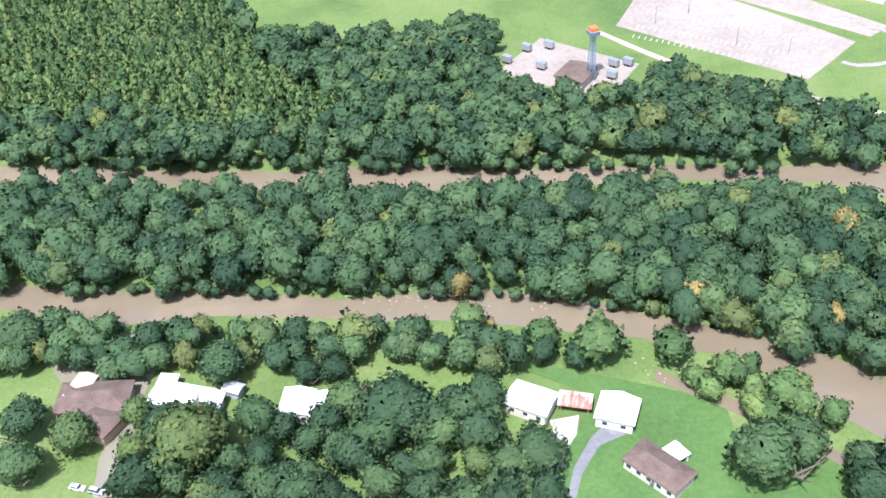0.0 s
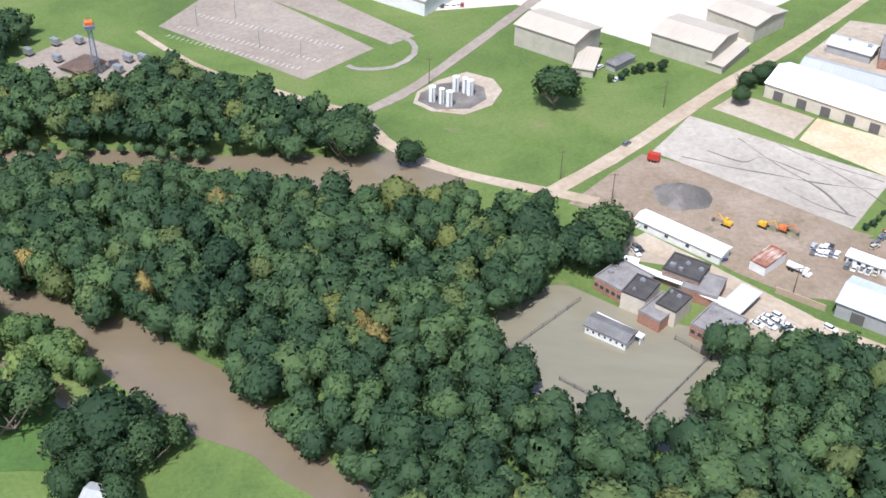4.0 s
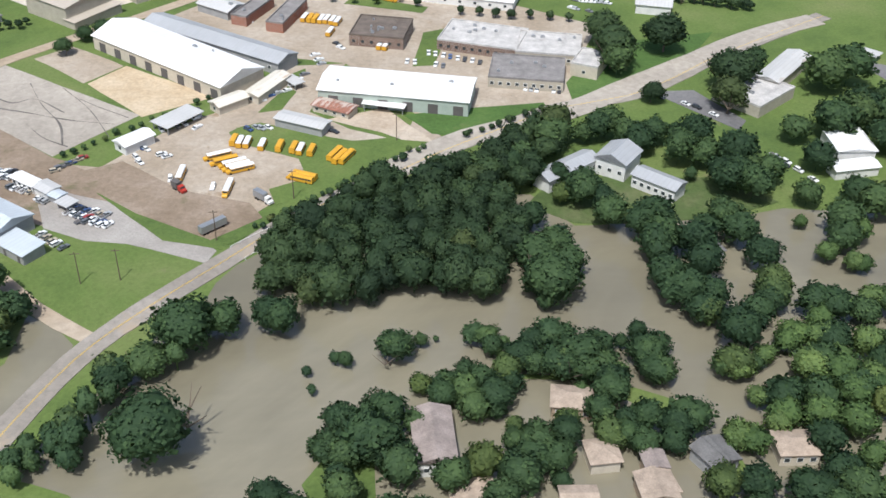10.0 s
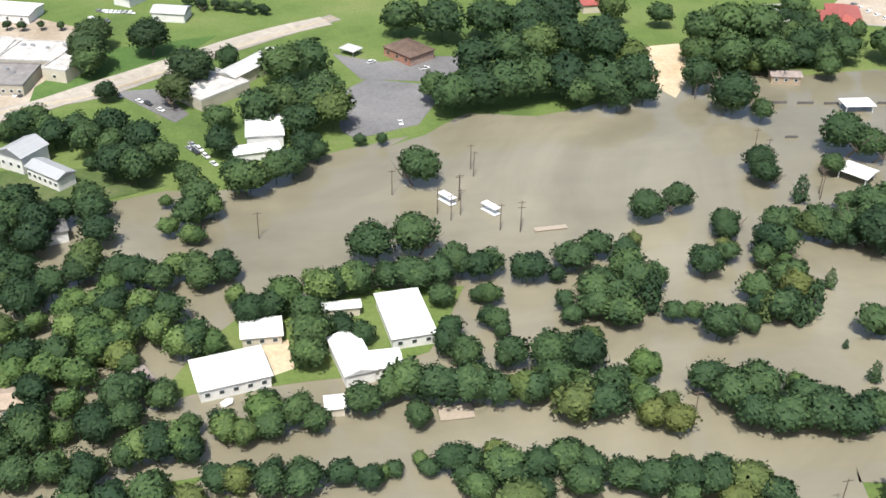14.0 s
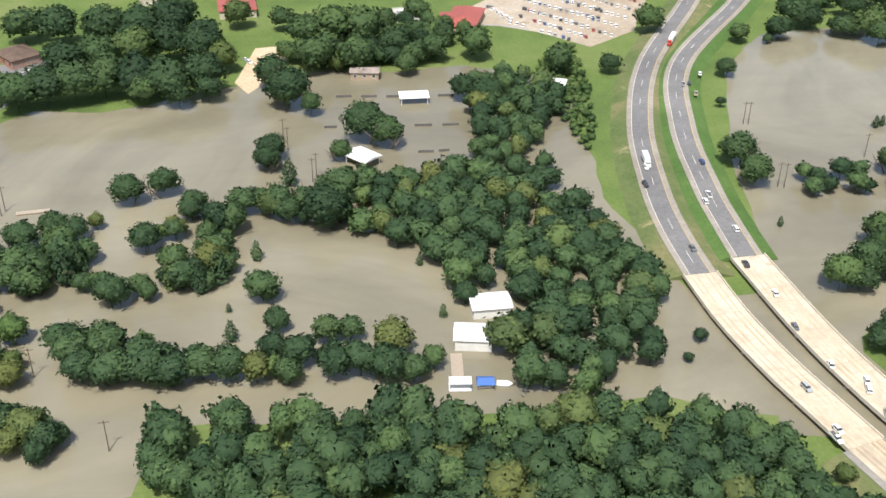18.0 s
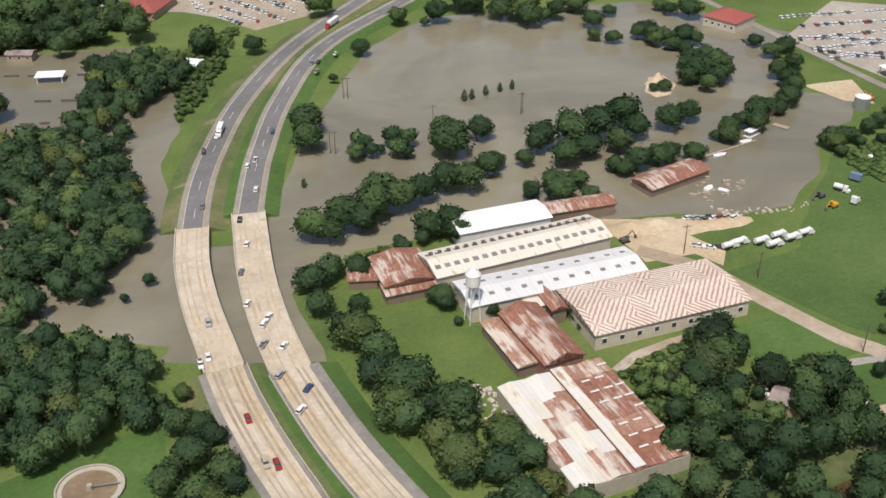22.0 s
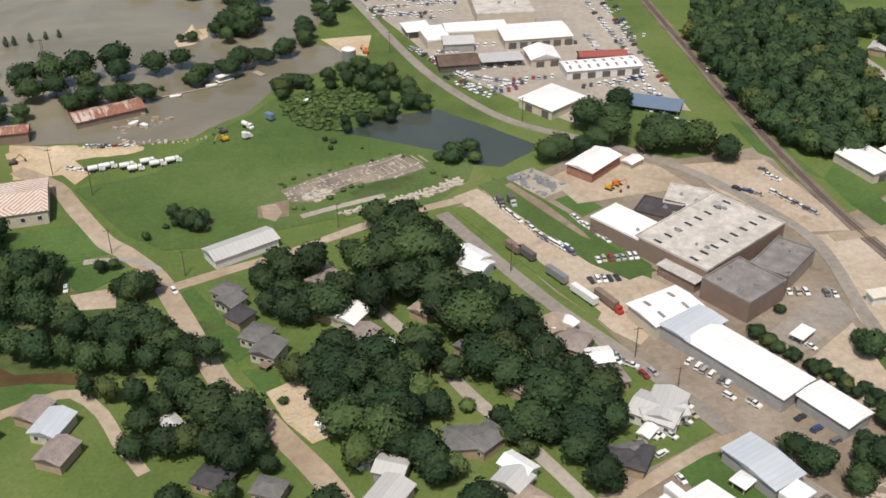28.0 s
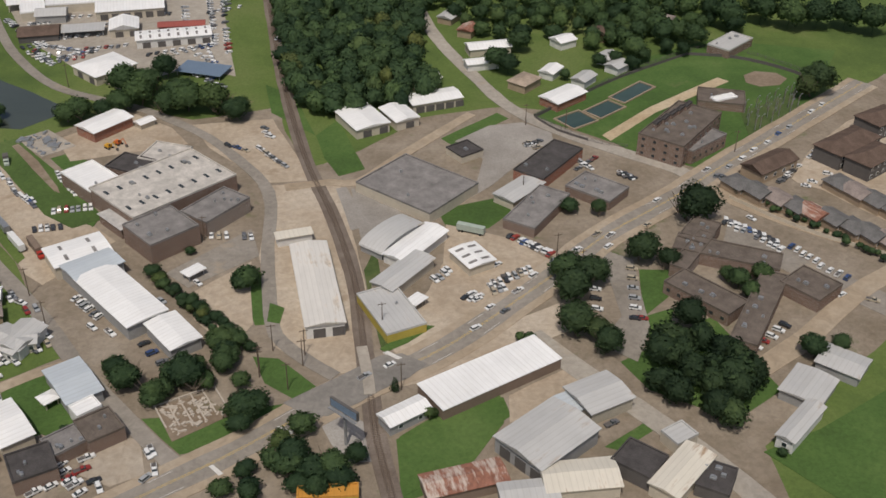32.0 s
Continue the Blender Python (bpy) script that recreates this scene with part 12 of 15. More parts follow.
rubble("rubble_strip_west", [(1043.5, -48.1), (1058.9, -43.2), (1060, -46.2), (1047.5, -50.4)], 70, 0.9, RUBBLE, "pale broken concrete in the weeds", 9)
grove("trees_grove", [(910.2, -87.5, 4.9, 10.5), (916.6, -87.8, 5.0, 10.6), (919.0, -95.9, 5.7, 10.3), (926.7, -91.1, 5.7, 11.4), (910.7, -101.0, 5.2, 10.0), (916.7, -108.4, 5.3, 13.0), (925.7, -102.3, 5.2, 14.1), (933.6, -94.8, 5.9, 13.8), (941.2, -95.0, 5.2, 13.3), (930.7, -108.0, 6.2, 12.3), (925.5, -116.7, 5.4, 10.4), (931.5, -114.3, 4.7, 11.6), (915.2, -119.1, 5.4, 11.9), (909.1, -116.6, 4.8, 10.2), (920.8, -119.8, 4.6, 10.4), (947.4, -93.5, 5.9, 12.9), (954.8, -92.9, 5.7, 11.9), (960.0, -100.0, 6.4, 14.2), (966.7, -101.6, 5.4, 11.2), (949.2, -106.0, 6.2, 10.7), (955.0, -110.5, 5.5, 10.9), (960.5, -113.4, 6.2, 12.0), (943.4, -111.7, 5.4, 10.1), (968.0, -115.4, 4.2, 10.3), (969.3, -105.0, 4.5, 9.5), (977.5, -108.7, 5.7, 11.6), (974.5, -119.5, 5.1, 10.2), (982.9, -114.0, 6.3, 13.2), (990.6, -113.0, 6.4, 14.2), (995.0, -115.1, 5.2, 10.1), (981.6, -121.5, 5.2, 11.8), (989.6, -121.7, 5.0, 9.2), (998.5, -123.5, 3.4, 8.2), (1004.8, -121.3, 4.3, 10.0), (997.0, -135.1, 4.9, 11.0), (1000.8, -138.5, 5.2, 10.7), (1007.7, -140.2, 3.9, 9.9), (974.9, -130.3, 3.4, 8.9), (980.1, -132.6, 3.5, 8.8), (987.2, -135.4, 4.3, 10.0), (984.1, -87.6, 4.4, 10.6), (982.2, -89.8, 3.8, 8.1), (953.2, -78.0, 6.9, 16.1), (948.0, -78.4, 6.0, 13.2), (954.7, -85.7, 4.8, 11.7), (939.9, -48.1, 4.2, 10.4), (939.5, -58.4, 4.3, 10.9), (933.0, -62.6, 4.2, 8.1), (921.4, -79.2, 5.1, 11.1), (914.7, -77.1, 4.2, 9.3), (926.2, -77.3, 3.9, 7.7), (926.6, -62.3, 2.9, 6.3), (918.5, -63.1, 3.0, 6.1), (938.2, -72.9, 2.3, 5.1), (971.9, -71.4, 2.2, 5.2)], "tall dark oaks behind the mill", L_OAK, BROAD, 17, "trees")
region("mud_pool", [(937.5, -105.2), (945.7, -103.1), (946.9, -110.4), (955, -117.1), (965.6, -117.8), (977.8, -121.6), (976.3, -125), (962.7, -121.8), (952.3, -121.2), (947.6, -123.4), (937.9, -121.1), (933.6, -116.8)], 0.1402, MUDPOOL, 0.6, label="brown muddy creek pool below the grove", category="ground")
# darker weedy patch also paints the shade under the crowns
region("grove_floor", [(907.3, -88.7), (934.3, -67.3), (953.2, -76.8), (975.9, -82.2), (989.2, -94.9), (1007.7, -103.9), (998.3, -122.6), (977.1, -123.3), (952.3, -121.2), (933, -120.2), (908.4, -116.2)], 0.1301, SCRUB, 0.8, label="weedy floor of the grove, shade put into its darker colour", category="ground")
region("verge_row", [(1080.9, -51.1), (1087.3, -51.6), (1095.5, -71.3), (1103.3, -92.2), (1112.5, -116.4), (1110.5, -119.6), (1100.4, -96.7), (1089.2, -71.9)], 0.1285, GRASS, 0.5, label="rough grass between the street and the yard", category="grass")
region("verge_factory", [(1093.1, -37.8), (1103.2, -33.7), (1111.9, -51.1), (1121.3, -72.7), (1127.1, -85.9), (1134.5, -98.4), (1125.2, -101.9), (1116.6, -91.5), (1108.2, -73.8), (1099.2, -53.9)], 0.2235, FIELDGRASS, 0.6, label="strip of grass beside the factory", category="grass")
region("track_factory", [(1101.9, -39.5), (1104, -38.2), (1111.7, -53.1), (1119.7, -73.5), (1120.7, -78.1), (1118.7, -76.2), (1110.3, -58.9)], 0.2305, YARD, 0.4, label="worn brown track in the grass strip", category="ground")
region("verge_rail", [(1215.8, -137), (1217.2, -140.2), (1214.1, -172.3), (1213.1, -183), (1210.1, -183.6), (1210.5, -165.3), (1211.8, -145)], 0.1165, SCRUB, 0.5, label="weedy grass between track and garage", category="grass")
region("verge_garage", [(1209.7, -183.5), (1215.6, -179.5), (1222.6, -175.3), (1226.7, -176.8), (1217.6, -182.7), (1211, -185.1)], 0.222, LAWN, 0.4, label="grass in front of the garage", category="grass")
region("verge_track_north", [(1211.4, -94.2), (1214.9, -93.8), (1216.3, -106.1), (1215.5, -121.2), (1211.9, -122.1), (1211.6, -108.6)], 0.118, GRAVEL, 0.5, label="grey gravel beside the track", category="ground")
region("lot_gravel_halls", [(1216.3, -95.2), (1220.3, -97.8), (1224.3, -107.7), (1237.2, -118.2), (1233, -121.4), (1221.7, -128.9), (1213.8, -130.4), (1214.9, -117.8)], 0.119, GRAVEL, 0.5, label="pale grey gravel lot by the halls", category="ground")
region("verge_siding", [(1182.8, -155.8), (1186.6, -159.2), (1184.3, -166.3), (1180.9, -164.7)], 0.2255, LAWN, 0.4, label="grass beside the siding", category="grass")
grove("hedge_workshops", [(1177.4, -147.0, 5.9, 7.8), (1175.4, -176.7, 2.8, 3.3), (1176.5, -141.7, 3.9, 4.3), (1150.3, -134.7, 3.4, 4.2), (1152.3, -138.6, 3.5, 3.6), (1153.4, -141.8, 2.8, 3.6), (1156.4, -144.9, 3.2, 3.2), (1158.6, -150.7, 2.7, 4.1), (1160.8, -152.1, 3.0, 4.1), (1163.2, -155.7, 3.0, 3.9), (1164.0, -158.3, 2.7, 3.9), (1167.4, -161.6, 2.8, 4.1), (1169.2, -165.0, 2.8, 4.2), (1170.1, -168.6, 3.5, 4.1), (1171.2, -174.0, 5.0, 5.7), (1168.9, -177.2, 3.9, 5.7), (1283.9, -125.8, 4.3, 5.1), (1270.6, -161.1, 6.6, 8.1), (1270.1, -168.4, 6.1, 7.4), (1250.3, -189.0, 2.4, 3.1), (1161.7, -125.0, 2.3, 2.8)], "dense dark hedge and trees beside the workshops", L_OAK, BROAD, 64, "trees")
grove("trees_gardens_south", [(1037.4, -155.0, 8.3, 11.1), (1045.9, -160.3, 7.7, 13.0), (1039.3, -165.7, 6.4, 9.9), (1054.7, -169.2, 6.0, 11.2), (1056.1, -175.2, 4.5, 8.8), (1048.7, -151.4, 6.9, 11.6), (1063.6, -185.8, 6.3, 9.8), (1066.4, -191.7, 5.2, 9.8), (1088.9, -203.9, 9.1, 15.2), (1082.8, -208.2, 6.0, 10.5), (1091.8, -209.4, 7.1, 12.5), (1089.5, -173.2, 5.4, 8.9), (1055.4, -138.6, 6.0, 12.1), (1040.1, -136.1, 7.6, 10.6), (1059.3, -128.1, 6.6, 11.1), (1066.3, -138.5, 4.6, 8.6), (1079.7, -144.1, 7.1, 11.0), (1095.2, -161.1, 6.8, 12.7), (1099.8, -156.1, 6.1, 10.3), (1100.4, -164.9, 5.2, 10.0), (1089.6, -145.2, 7.4, 10.3), (1074.8, -157.0, 3.6, 5.8), (1078.6, -170.0, 3.2, 6.3), (1128.9, -200.4, 2.3, 3.3)], "broad dark trees over the southern gardens", L_OAK, BROAD, 65, "trees")
grove("trees_mill_bank", [(888.1, 28.4, 4.1, 5.5), (881.2, 22.1, 4.3, 6.1), (874.2, 18.9, 3.7, 5.9), (887.3, 20.4, 3.2, 4.9), (867.0, 14.7, 3.6, 5.9), (861.1, 12.8, 3.3, 5.0), (857.1, 10.1, 2.9, 5.3), (866.9, 20.7, 2.4, 3.6), (872.9, -17.2, 3.9, 5.7), (896.8, -25.4, 1.2, 1.8), (906.5, -31.7, 2.6, 3.5), (906.7, -35.1, 2.2, 3.2), (883.1, -20.7, 2.7, 4.0), (925.9, -7.4, 1.0, 1.4), (901.7, -9.8, 1.7, 2.5), (874.6, -25.2, 1.8, 3.0)], "leafy trees along the river bank by the mill", L_WOOD, BROAD, 71, "trees")
grove("trees_mill_hall", [(930.3, -57.2, 4.4, 8.4), (937.4, -57.0, 4.1, 8.4), (925.3, -64.0, 3.0, 6.9), (932.3, -48.8, 3.8, 7.0), (932.5, -68.4, 4.1, 6.9), (924.8, -75.1, 4.8, 8.9), (916.0, -84.9, 4.6, 8.5), (924.9, -81.7, 4.4, 7.8)], "tall dark trees beside the striped hall", L_OAK, BROAD, 72, "trees")
woods("scrub_mill", [(908.9, -55.3), (921.1, -48.9), (932, -45.5), (927.7, -57.8), (920.1, -71.4), (915.1, -84.2), (912.8, -73.7), (910.6, -64.7)], 2.8, (1.2, 2.1), (0.9, 1.8), 29, L_SCRUB, "bright green scrub behind the striped hall", SMALL, category="shrubs")
region("yard_track_mill", [(908, -52.7), (915.5, -47.5), (927, -44.2), (936.4, -42.2), (935.3, -44.6), (926, -47.2), (916.2, -50.6), (909.8, -55.1)], 0.132, DIRT, 0.3, label="worn track round the striped hall", category="ground")
region("causeway", [(970.2, 282.2), (1002.9, 264.4), (1017.7, 256.4), (1039.8, 245.1), (1060.6, 237.9), (1084.1, 231), (1108.6, 223.9), (1102, 214.5), (1077.9, 221.4), (1054.8, 228.2), (1034.3, 235.3), (1012.1, 245.5), (997.6, 253.2), (965.8, 271.4)], 1.6, APRON, 0.15, label="long pale concrete causeway across the flooded lake", category="bridge")
grove("trees_lake_far", [(936.8, 228.8, 11.6, 16.7), (941.5, 224.1, 9.4, 13.9), (956.7, 243.9, 8.4, 11.9), (966.2, 251.6, 7.6, 10.4), (952.6, 212.2, 8.1, 10.9), (969.1, 234.2, 10.4, 14.0), (962.9, 209.2, 11.7, 15.7), (961.9, 198.8, 7.8, 12.0), (970.7, 204.5, 6.1, 8.1), (990.8, 242.0, 9.6, 14.1), (998.1, 231.0, 7.9, 13.7), (989.5, 214.5, 8.1, 10.1), (977.4, 206.2, 6.3, 10.5), (990.1, 190.9, 7.1, 9.7), (1003.7, 205.5, 4.5, 5.9), (985.2, 175.2, 4.2, 6.7), (992.6, 170.7, 4.7, 6.6), (1032.9, 228.3, 7.4, 10.4), (1038.2, 225.9, 6.0, 9.4), (1045.7, 224.5, 5.4, 9.2), (1062.8, 237.3, 6.6, 9.7), (1030.3, 207.4, 4.9, 6.0), (1032.2, 200.4, 4.7, 6.4), (1039.4, 194.1, 7.8, 10.1), (1010.3, 177.2, 6.6, 7.3), (1010.1, 168.0, 6.6, 8.4), (1014.6, 165.0, 6.6, 8.1), (1023.2, 164.0, 6.8, 9.0), (1026.6, 160.1, 4.8, 7.3), (1013.2, 134.1, 7.2, 10.1), (1010.3, 119.7, 7.9, 13.4), (993.3, 114.9, 3.9, 4.9), (988.6, 114.8, 2.4, 4.2), (915.8, 211.6, 3.3, 4.9), (945.5, 227.4, 3.9, 5.5)], "dark trees at the far side of the flooded lake", L_OAK, BROAD, 73, "trees")
grove("trees_lake_airy", [(865.7, 90.6, 4.1, 7.0), (867.3, 85.1, 4.5, 8.2), (863.0, 80.5, 4.5, 7.0), (869.1, 80.3, 3.3, 6.9), (878.0, 88.9, 5.4, 8.3), (883.4, 86.8, 4.9, 8.1), (877.4, 78.5, 5.2, 9.1), (880.6, 77.6, 4.1, 6.4), (872.5, 83.3, 2.7, 4.2)], "thin airy trees standing in the lake", L_WOOD, SMALL, 74, "trees")
grove("trees_river_curve", [(1021.7, 138.5, 5.4, 8.7), (1018.9, 123.2, 6.6, 8.1), (1021.9, 120.8, 5.4, 9.0), (1009.0, 109.2, 4.9, 8.6), (1009.3, 128.5, 6.1, 9.1), (1005.2, 118.3, 5.5, 8.2), (1011.0, 118.2, 4.3, 6.1), (1005.0, 172.7, 4.3, 7.7), (1009.4, 162.7, 5.1, 8.1), (1014.8, 156.5, 5.3, 6.5), (1019.2, 153.1, 4.2, 5.1), (1051.9, 152.9, 5.0, 6.2), (1052.4, 138.1, 6.1, 7.4), (1061.8, 143.2, 6.2, 7.7), (1055.0, 124.3, 5.4, 7.5), (1043.6, 107.7, 5.5, 8.8), (1042.9, 100.5, 5.1, 7.7), (1031.8, 88.7, 4.9, 6.4), (1022.9, 84.7, 5.5, 7.0), (1017.0, 81.3, 4.6, 7.5), (1007.7, 75.5, 5.1, 6.8), (1000.8, 72.6, 4.2, 6.9), (993.5, 67.1, 3.4, 4.3), (1033.6, 56.0, 5.4, 6.8), (1037.5, 55.1, 4.9, 6.8), (973.5, 60.1, 3.5, 4.8), (966.3, 59.1, 3.5, 5.6), (956.6, 55.0, 3.8, 5.6), (950.0, 53.5, 3.5, 4.9), (978.6, 60.0, 1.9, 2.7), (983.0, 61.6, 1.5, 2.6)], "dark trees along the river curve below the lake", L_OAK, BROAD, 75, "trees")
# paler leaf colour here stands in for sunlight on the crowns
grove("trees_gardens_sunlit", [(470.4, 93.2, 4.7, 7.8), (477.6, 97.3, 3.9, 6.9), (484.7, 101.3, 5.1, 8.2), (495.4, 108.3, 4.8, 8.9), (503.3, 113.4, 5.3, 7.6), (512.3, 115.7, 5.0, 8.6), (486.6, 91.1, 5.2, 8.5), (494.5, 94.6, 4.8, 8.0), (503.4, 98.6, 5.7, 9.6), (478.8, 84.9, 4.8, 7.3), (484.4, 80.7, 4.7, 8.6), (492.2, 81.8, 5.7, 10.3), (498.6, 83.8, 4.8, 9.0), (471.3, 83.3, 3.6, 6.7), (472.6, 75.0, 3.8, 7.1), (465.2, 71.6, 4.0, 6.9), (481.1, 58.7, 4.9, 9.3), (488.3, 62.2, 4.9, 9.6), (487.1, 54.5, 4.4, 6.8), (509.8, 137.4, 4.5, 7.2), (518.3, 143.3, 3.7, 7.2), (522.6, 145.0, 4.3, 9.3), (471.2, 57.6, 4.4, 7.1), (459.1, 68.3, 2.7, 4.6)], "green trees among the flooded gardens, sunlight put into paler leaves", L_LIGHT, BROAD, 76, "trees")
grove("trees_gardens_dark", [(449.9, 109.1, 3.2, 6.4), (445.5, 106.9, 2.4, 4.2), (454.1, 105.0, 3.3, 5.4), (431.5, 101.9, 1.3, 2.5), (431.8, 98.7, 1.2, 2.4), (453.0, 95.6, 2.3, 4.8), (434.5, 81.8, 4.7, 7.6), (439.7, 78.3, 3.9, 7.6), (431.9, 89.8, 2.7, 5.3), (372.4, 76.7, 3.5, 5.8), (376.7, 68.4, 4.0, 6.6), (382.1, 79.3, 4.2, 7.2), (388.7, 87.4, 3.3, 6.9), (393.9, 82.3, 4.2, 6.4), (388.3, 71.6, 5.2, 9.3), (378.6, 63.1, 3.8, 7.3), (406.6, 98.8, 3.9, 5.7), (413.8, 106.1, 3.7, 6.6), (423.6, 106.7, 4.6, 7.8), (431.9, 108.8, 3.7, 6.7), (402.0, 93.3, 2.3, 4.2)], "dark trees round the flooded houses", L_OAK, BROAD, 77, "trees")
grove("trees_basin", [(797.7, -47.9, 3.6, 5.6), (800.3, -53.3, 4.9, 7.5), (805.3, -55.2, 4.4, 7.2), (808.0, -59.6, 4.1, 6.7), (802.8, -64.7, 5.3, 7.6), (810.3, -72.1, 5.0, 8.1), (812.0, -76.1, 3.9, 5.7), (797.4, -73.9, 5.0, 9.0), (803.8, -77.5, 5.4, 7.8), (798.9, -69.1, 3.8, 7.1), (807.6, -82.7, 4.6, 8.6), (802.2, -85.0, 5.6, 8.5), (801.6, -41.4, 2.8, 5.4), (795.9, -42.1, 2.8, 4.4), (812.1, -86.0, 3.6, 5.6)], "dark oaks beside the round basin and the highway", L_OAK, BROAD, 78, "trees")
region("stop_line", [(1178.9, -208.7), (1180.1, -208.4), (1182.9, -211.7), (1181.7, -212.2)], 0.318, LINEWHITE, 0, label="worn white stop line on the street", category="marking")
region("stop_line", [(1210.2, -185.5), (1211.6, -185.1), (1214.8, -188.9), (1213.4, -189.3)], 0.318, LINEWHITE, 0, label="worn white stop line on the street", category="marking")
region("stop_line", [(1161.9, -218.6), (1163, -218.4), (1165.2, -221.8), (1164.1, -222.3)], 0.318, LINEWHITE, 0, label="worn white stop line on the street", category="marking")
region("lot_billboard", [(1189.7, -209.6), (1197.1, -206.6), (1201.5, -213.4), (1199.8, -225.6), (1194.6, -224.4), (1191.4, -218)], 0.128, GRAVEL, 0.4, label="pale gravel round the tall billboard", category="ground")
grove("trees_crossing", [(1140.3, -178.7, 4.4, 4.7), (1143.7, -185.1, 4.1, 5.4), (1155.0, -185.5, 4.9, 7.0), (1160.9, -184.7, 4.6, 6.9), (1152.3, -189.8, 4.1, 5.4), (1149.5, -193.2, 4.1, 5.2), (1168.3, -173.8, 5.2, 6.5), (1168.7, -180.8, 4.8, 5.8), (1162.8, -189.1, 3.9, 4.8), (1171.7, -190.9, 3.2, 4.6), (1170.4, -203.9, 5.1, 6.5), (1174.0, -202.2, 5.4, 7.0), (1170.3, -207.7, 4.4, 5.4), (1157.7, -179.7, 3.2, 5.3), (1179.3, -217.4, 4.2, 7.0), (1185.1, -212.0, 4.6, 6.7), (1180.3, -224.2, 5.8, 6.8), (1176.8, -221.5, 4.2, 5.4), (1185.7, -228.5, 5.9, 7.9), (1181.9, -231.2, 4.6, 5.4), (1190.8, -232.0, 5.0, 6.5), (1169.6, -223.2, 3.0, 3.6), (1170.7, -228.9, 3.6, 4.7), (1164.2, -228.4, 3.8, 4.5), (1217.9, -213.1, 1.9, 2.6)], "broad dark trees round the level crossing", L_OAK, BROAD, 79, "trees")
grove("trees_drowned_homes", [(399.9, 64.8, 5.9, 9.2), (407.3, 53.8, 5.6, 9.7), (398.7, 50.5, 4.6, 10.2), (412.4, 66.3, 4.7, 8.0), (418.5, 73.0, 5.6, 9.6), (425.6, 75.3, 4.9, 8.5), (422.3, 62.9, 3.3, 5.4), (431.5, 39.6, 4.7, 8.2), (440.6, 37.6, 4.6, 7.9), (403.6, 40.5, 5.8, 10.8), (416.6, 40.1, 5.4, 8.7), (448.5, 49.1, 5.1, 9.3)], "dark trees crowding the drowned homes", L_OAK, BROAD, 80, "trees")
# settling basin
round_basin(780.7, -68.1, 7.6)

# trees over the flooded gardens
grove("trees_flooded_gardens", [(350.2, 119.8, 6.1, 10.4), (344.8, 120.0, 5.5, 9.3), (364.3, 119.0, 6.5, 11.0), (383.3, 75.0, 8.2, 14.0), (387.3, 83.5, 6.6, 11.2), (378.5, 72.8, 5.8, 9.9), (389.3, 67.8, 6.3, 10.6), (385.5, 74.3, 7.0, 11.9), (377.0, 63.8, 5.1, 8.6), (362.7, 62.2, 5.1, 8.7), (368.0, 56.7, 5.6, 9.5), (360.4, 56.5, 5.0, 8.6), (386.8, 53.6, 6.5, 11.1), (393.1, 55.8, 4.9, 8.3), (373.8, 53.1, 5.5, 9.3), (381.4, 51.3, 4.9, 8.3), (406.7, 68.0, 5.6, 9.6), (413.7, 63.5, 6.1, 10.4), (408.9, 58.2, 5.5, 9.3), (417.4, 69.1, 5.1, 8.6), (422.2, 68.5, 5.1, 8.6), (404.4, 48.2, 5.3, 9.0), (410.9, 47.9, 4.8, 8.1), (401.1, 45.7, 5.3, 9.0), (424.2, 46.9, 5.8, 9.9), (430.8, 46.6, 5.3, 9.0), (437.5, 46.3, 4.8, 8.1), (445.2, 44.4, 3.7, 7.2), (400.5, 89.5, 4.8, 8.2), (405.6, 90.3, 5.4, 9.3), (411.9, 87.7, 5.4, 9.2), (415.9, 92.4, 4.2, 7.2), (406.8, 85.1, 4.8, 8.1), (428.0, 97.1, 6.2, 10.5), (434.4, 95.1, 5.5, 9.4), (439.2, 90.5, 5.5, 9.3), (430.1, 107.6, 4.5, 7.6), (444.2, 78.5, 5.3, 9.0), (452.7, 76.3, 6.5, 11.0), (438.6, 74.2, 4.6, 7.8), (448.2, 71.4, 4.6, 7.8), (426.6, 79.8, 4.1, 6.9), (434.4, 82.0, 4.7, 8.0), (439.4, 103.7, 5.1, 8.6), (415.3, 80.4, 2.6, 5.0), (391.7, 106.9, 4.8, 8.2), (397.4, 111.1, 2.3, 4.5), (413.1, 109.9, 4.1, 6.9), (379.1, 105.2, 2.5, 4.9), (449.5, 97.6, 5.6, 9.5), (453.1, 103.0, 4.4, 7.5), (469.4, 94.3, 5.6, 9.6), (466.9, 95.0, 4.4, 7.4), (474.5, 95.1, 3.1, 6.1)], "dark oaks standing in flooded gardens", L_OAK, BROAD, 3, "trees")
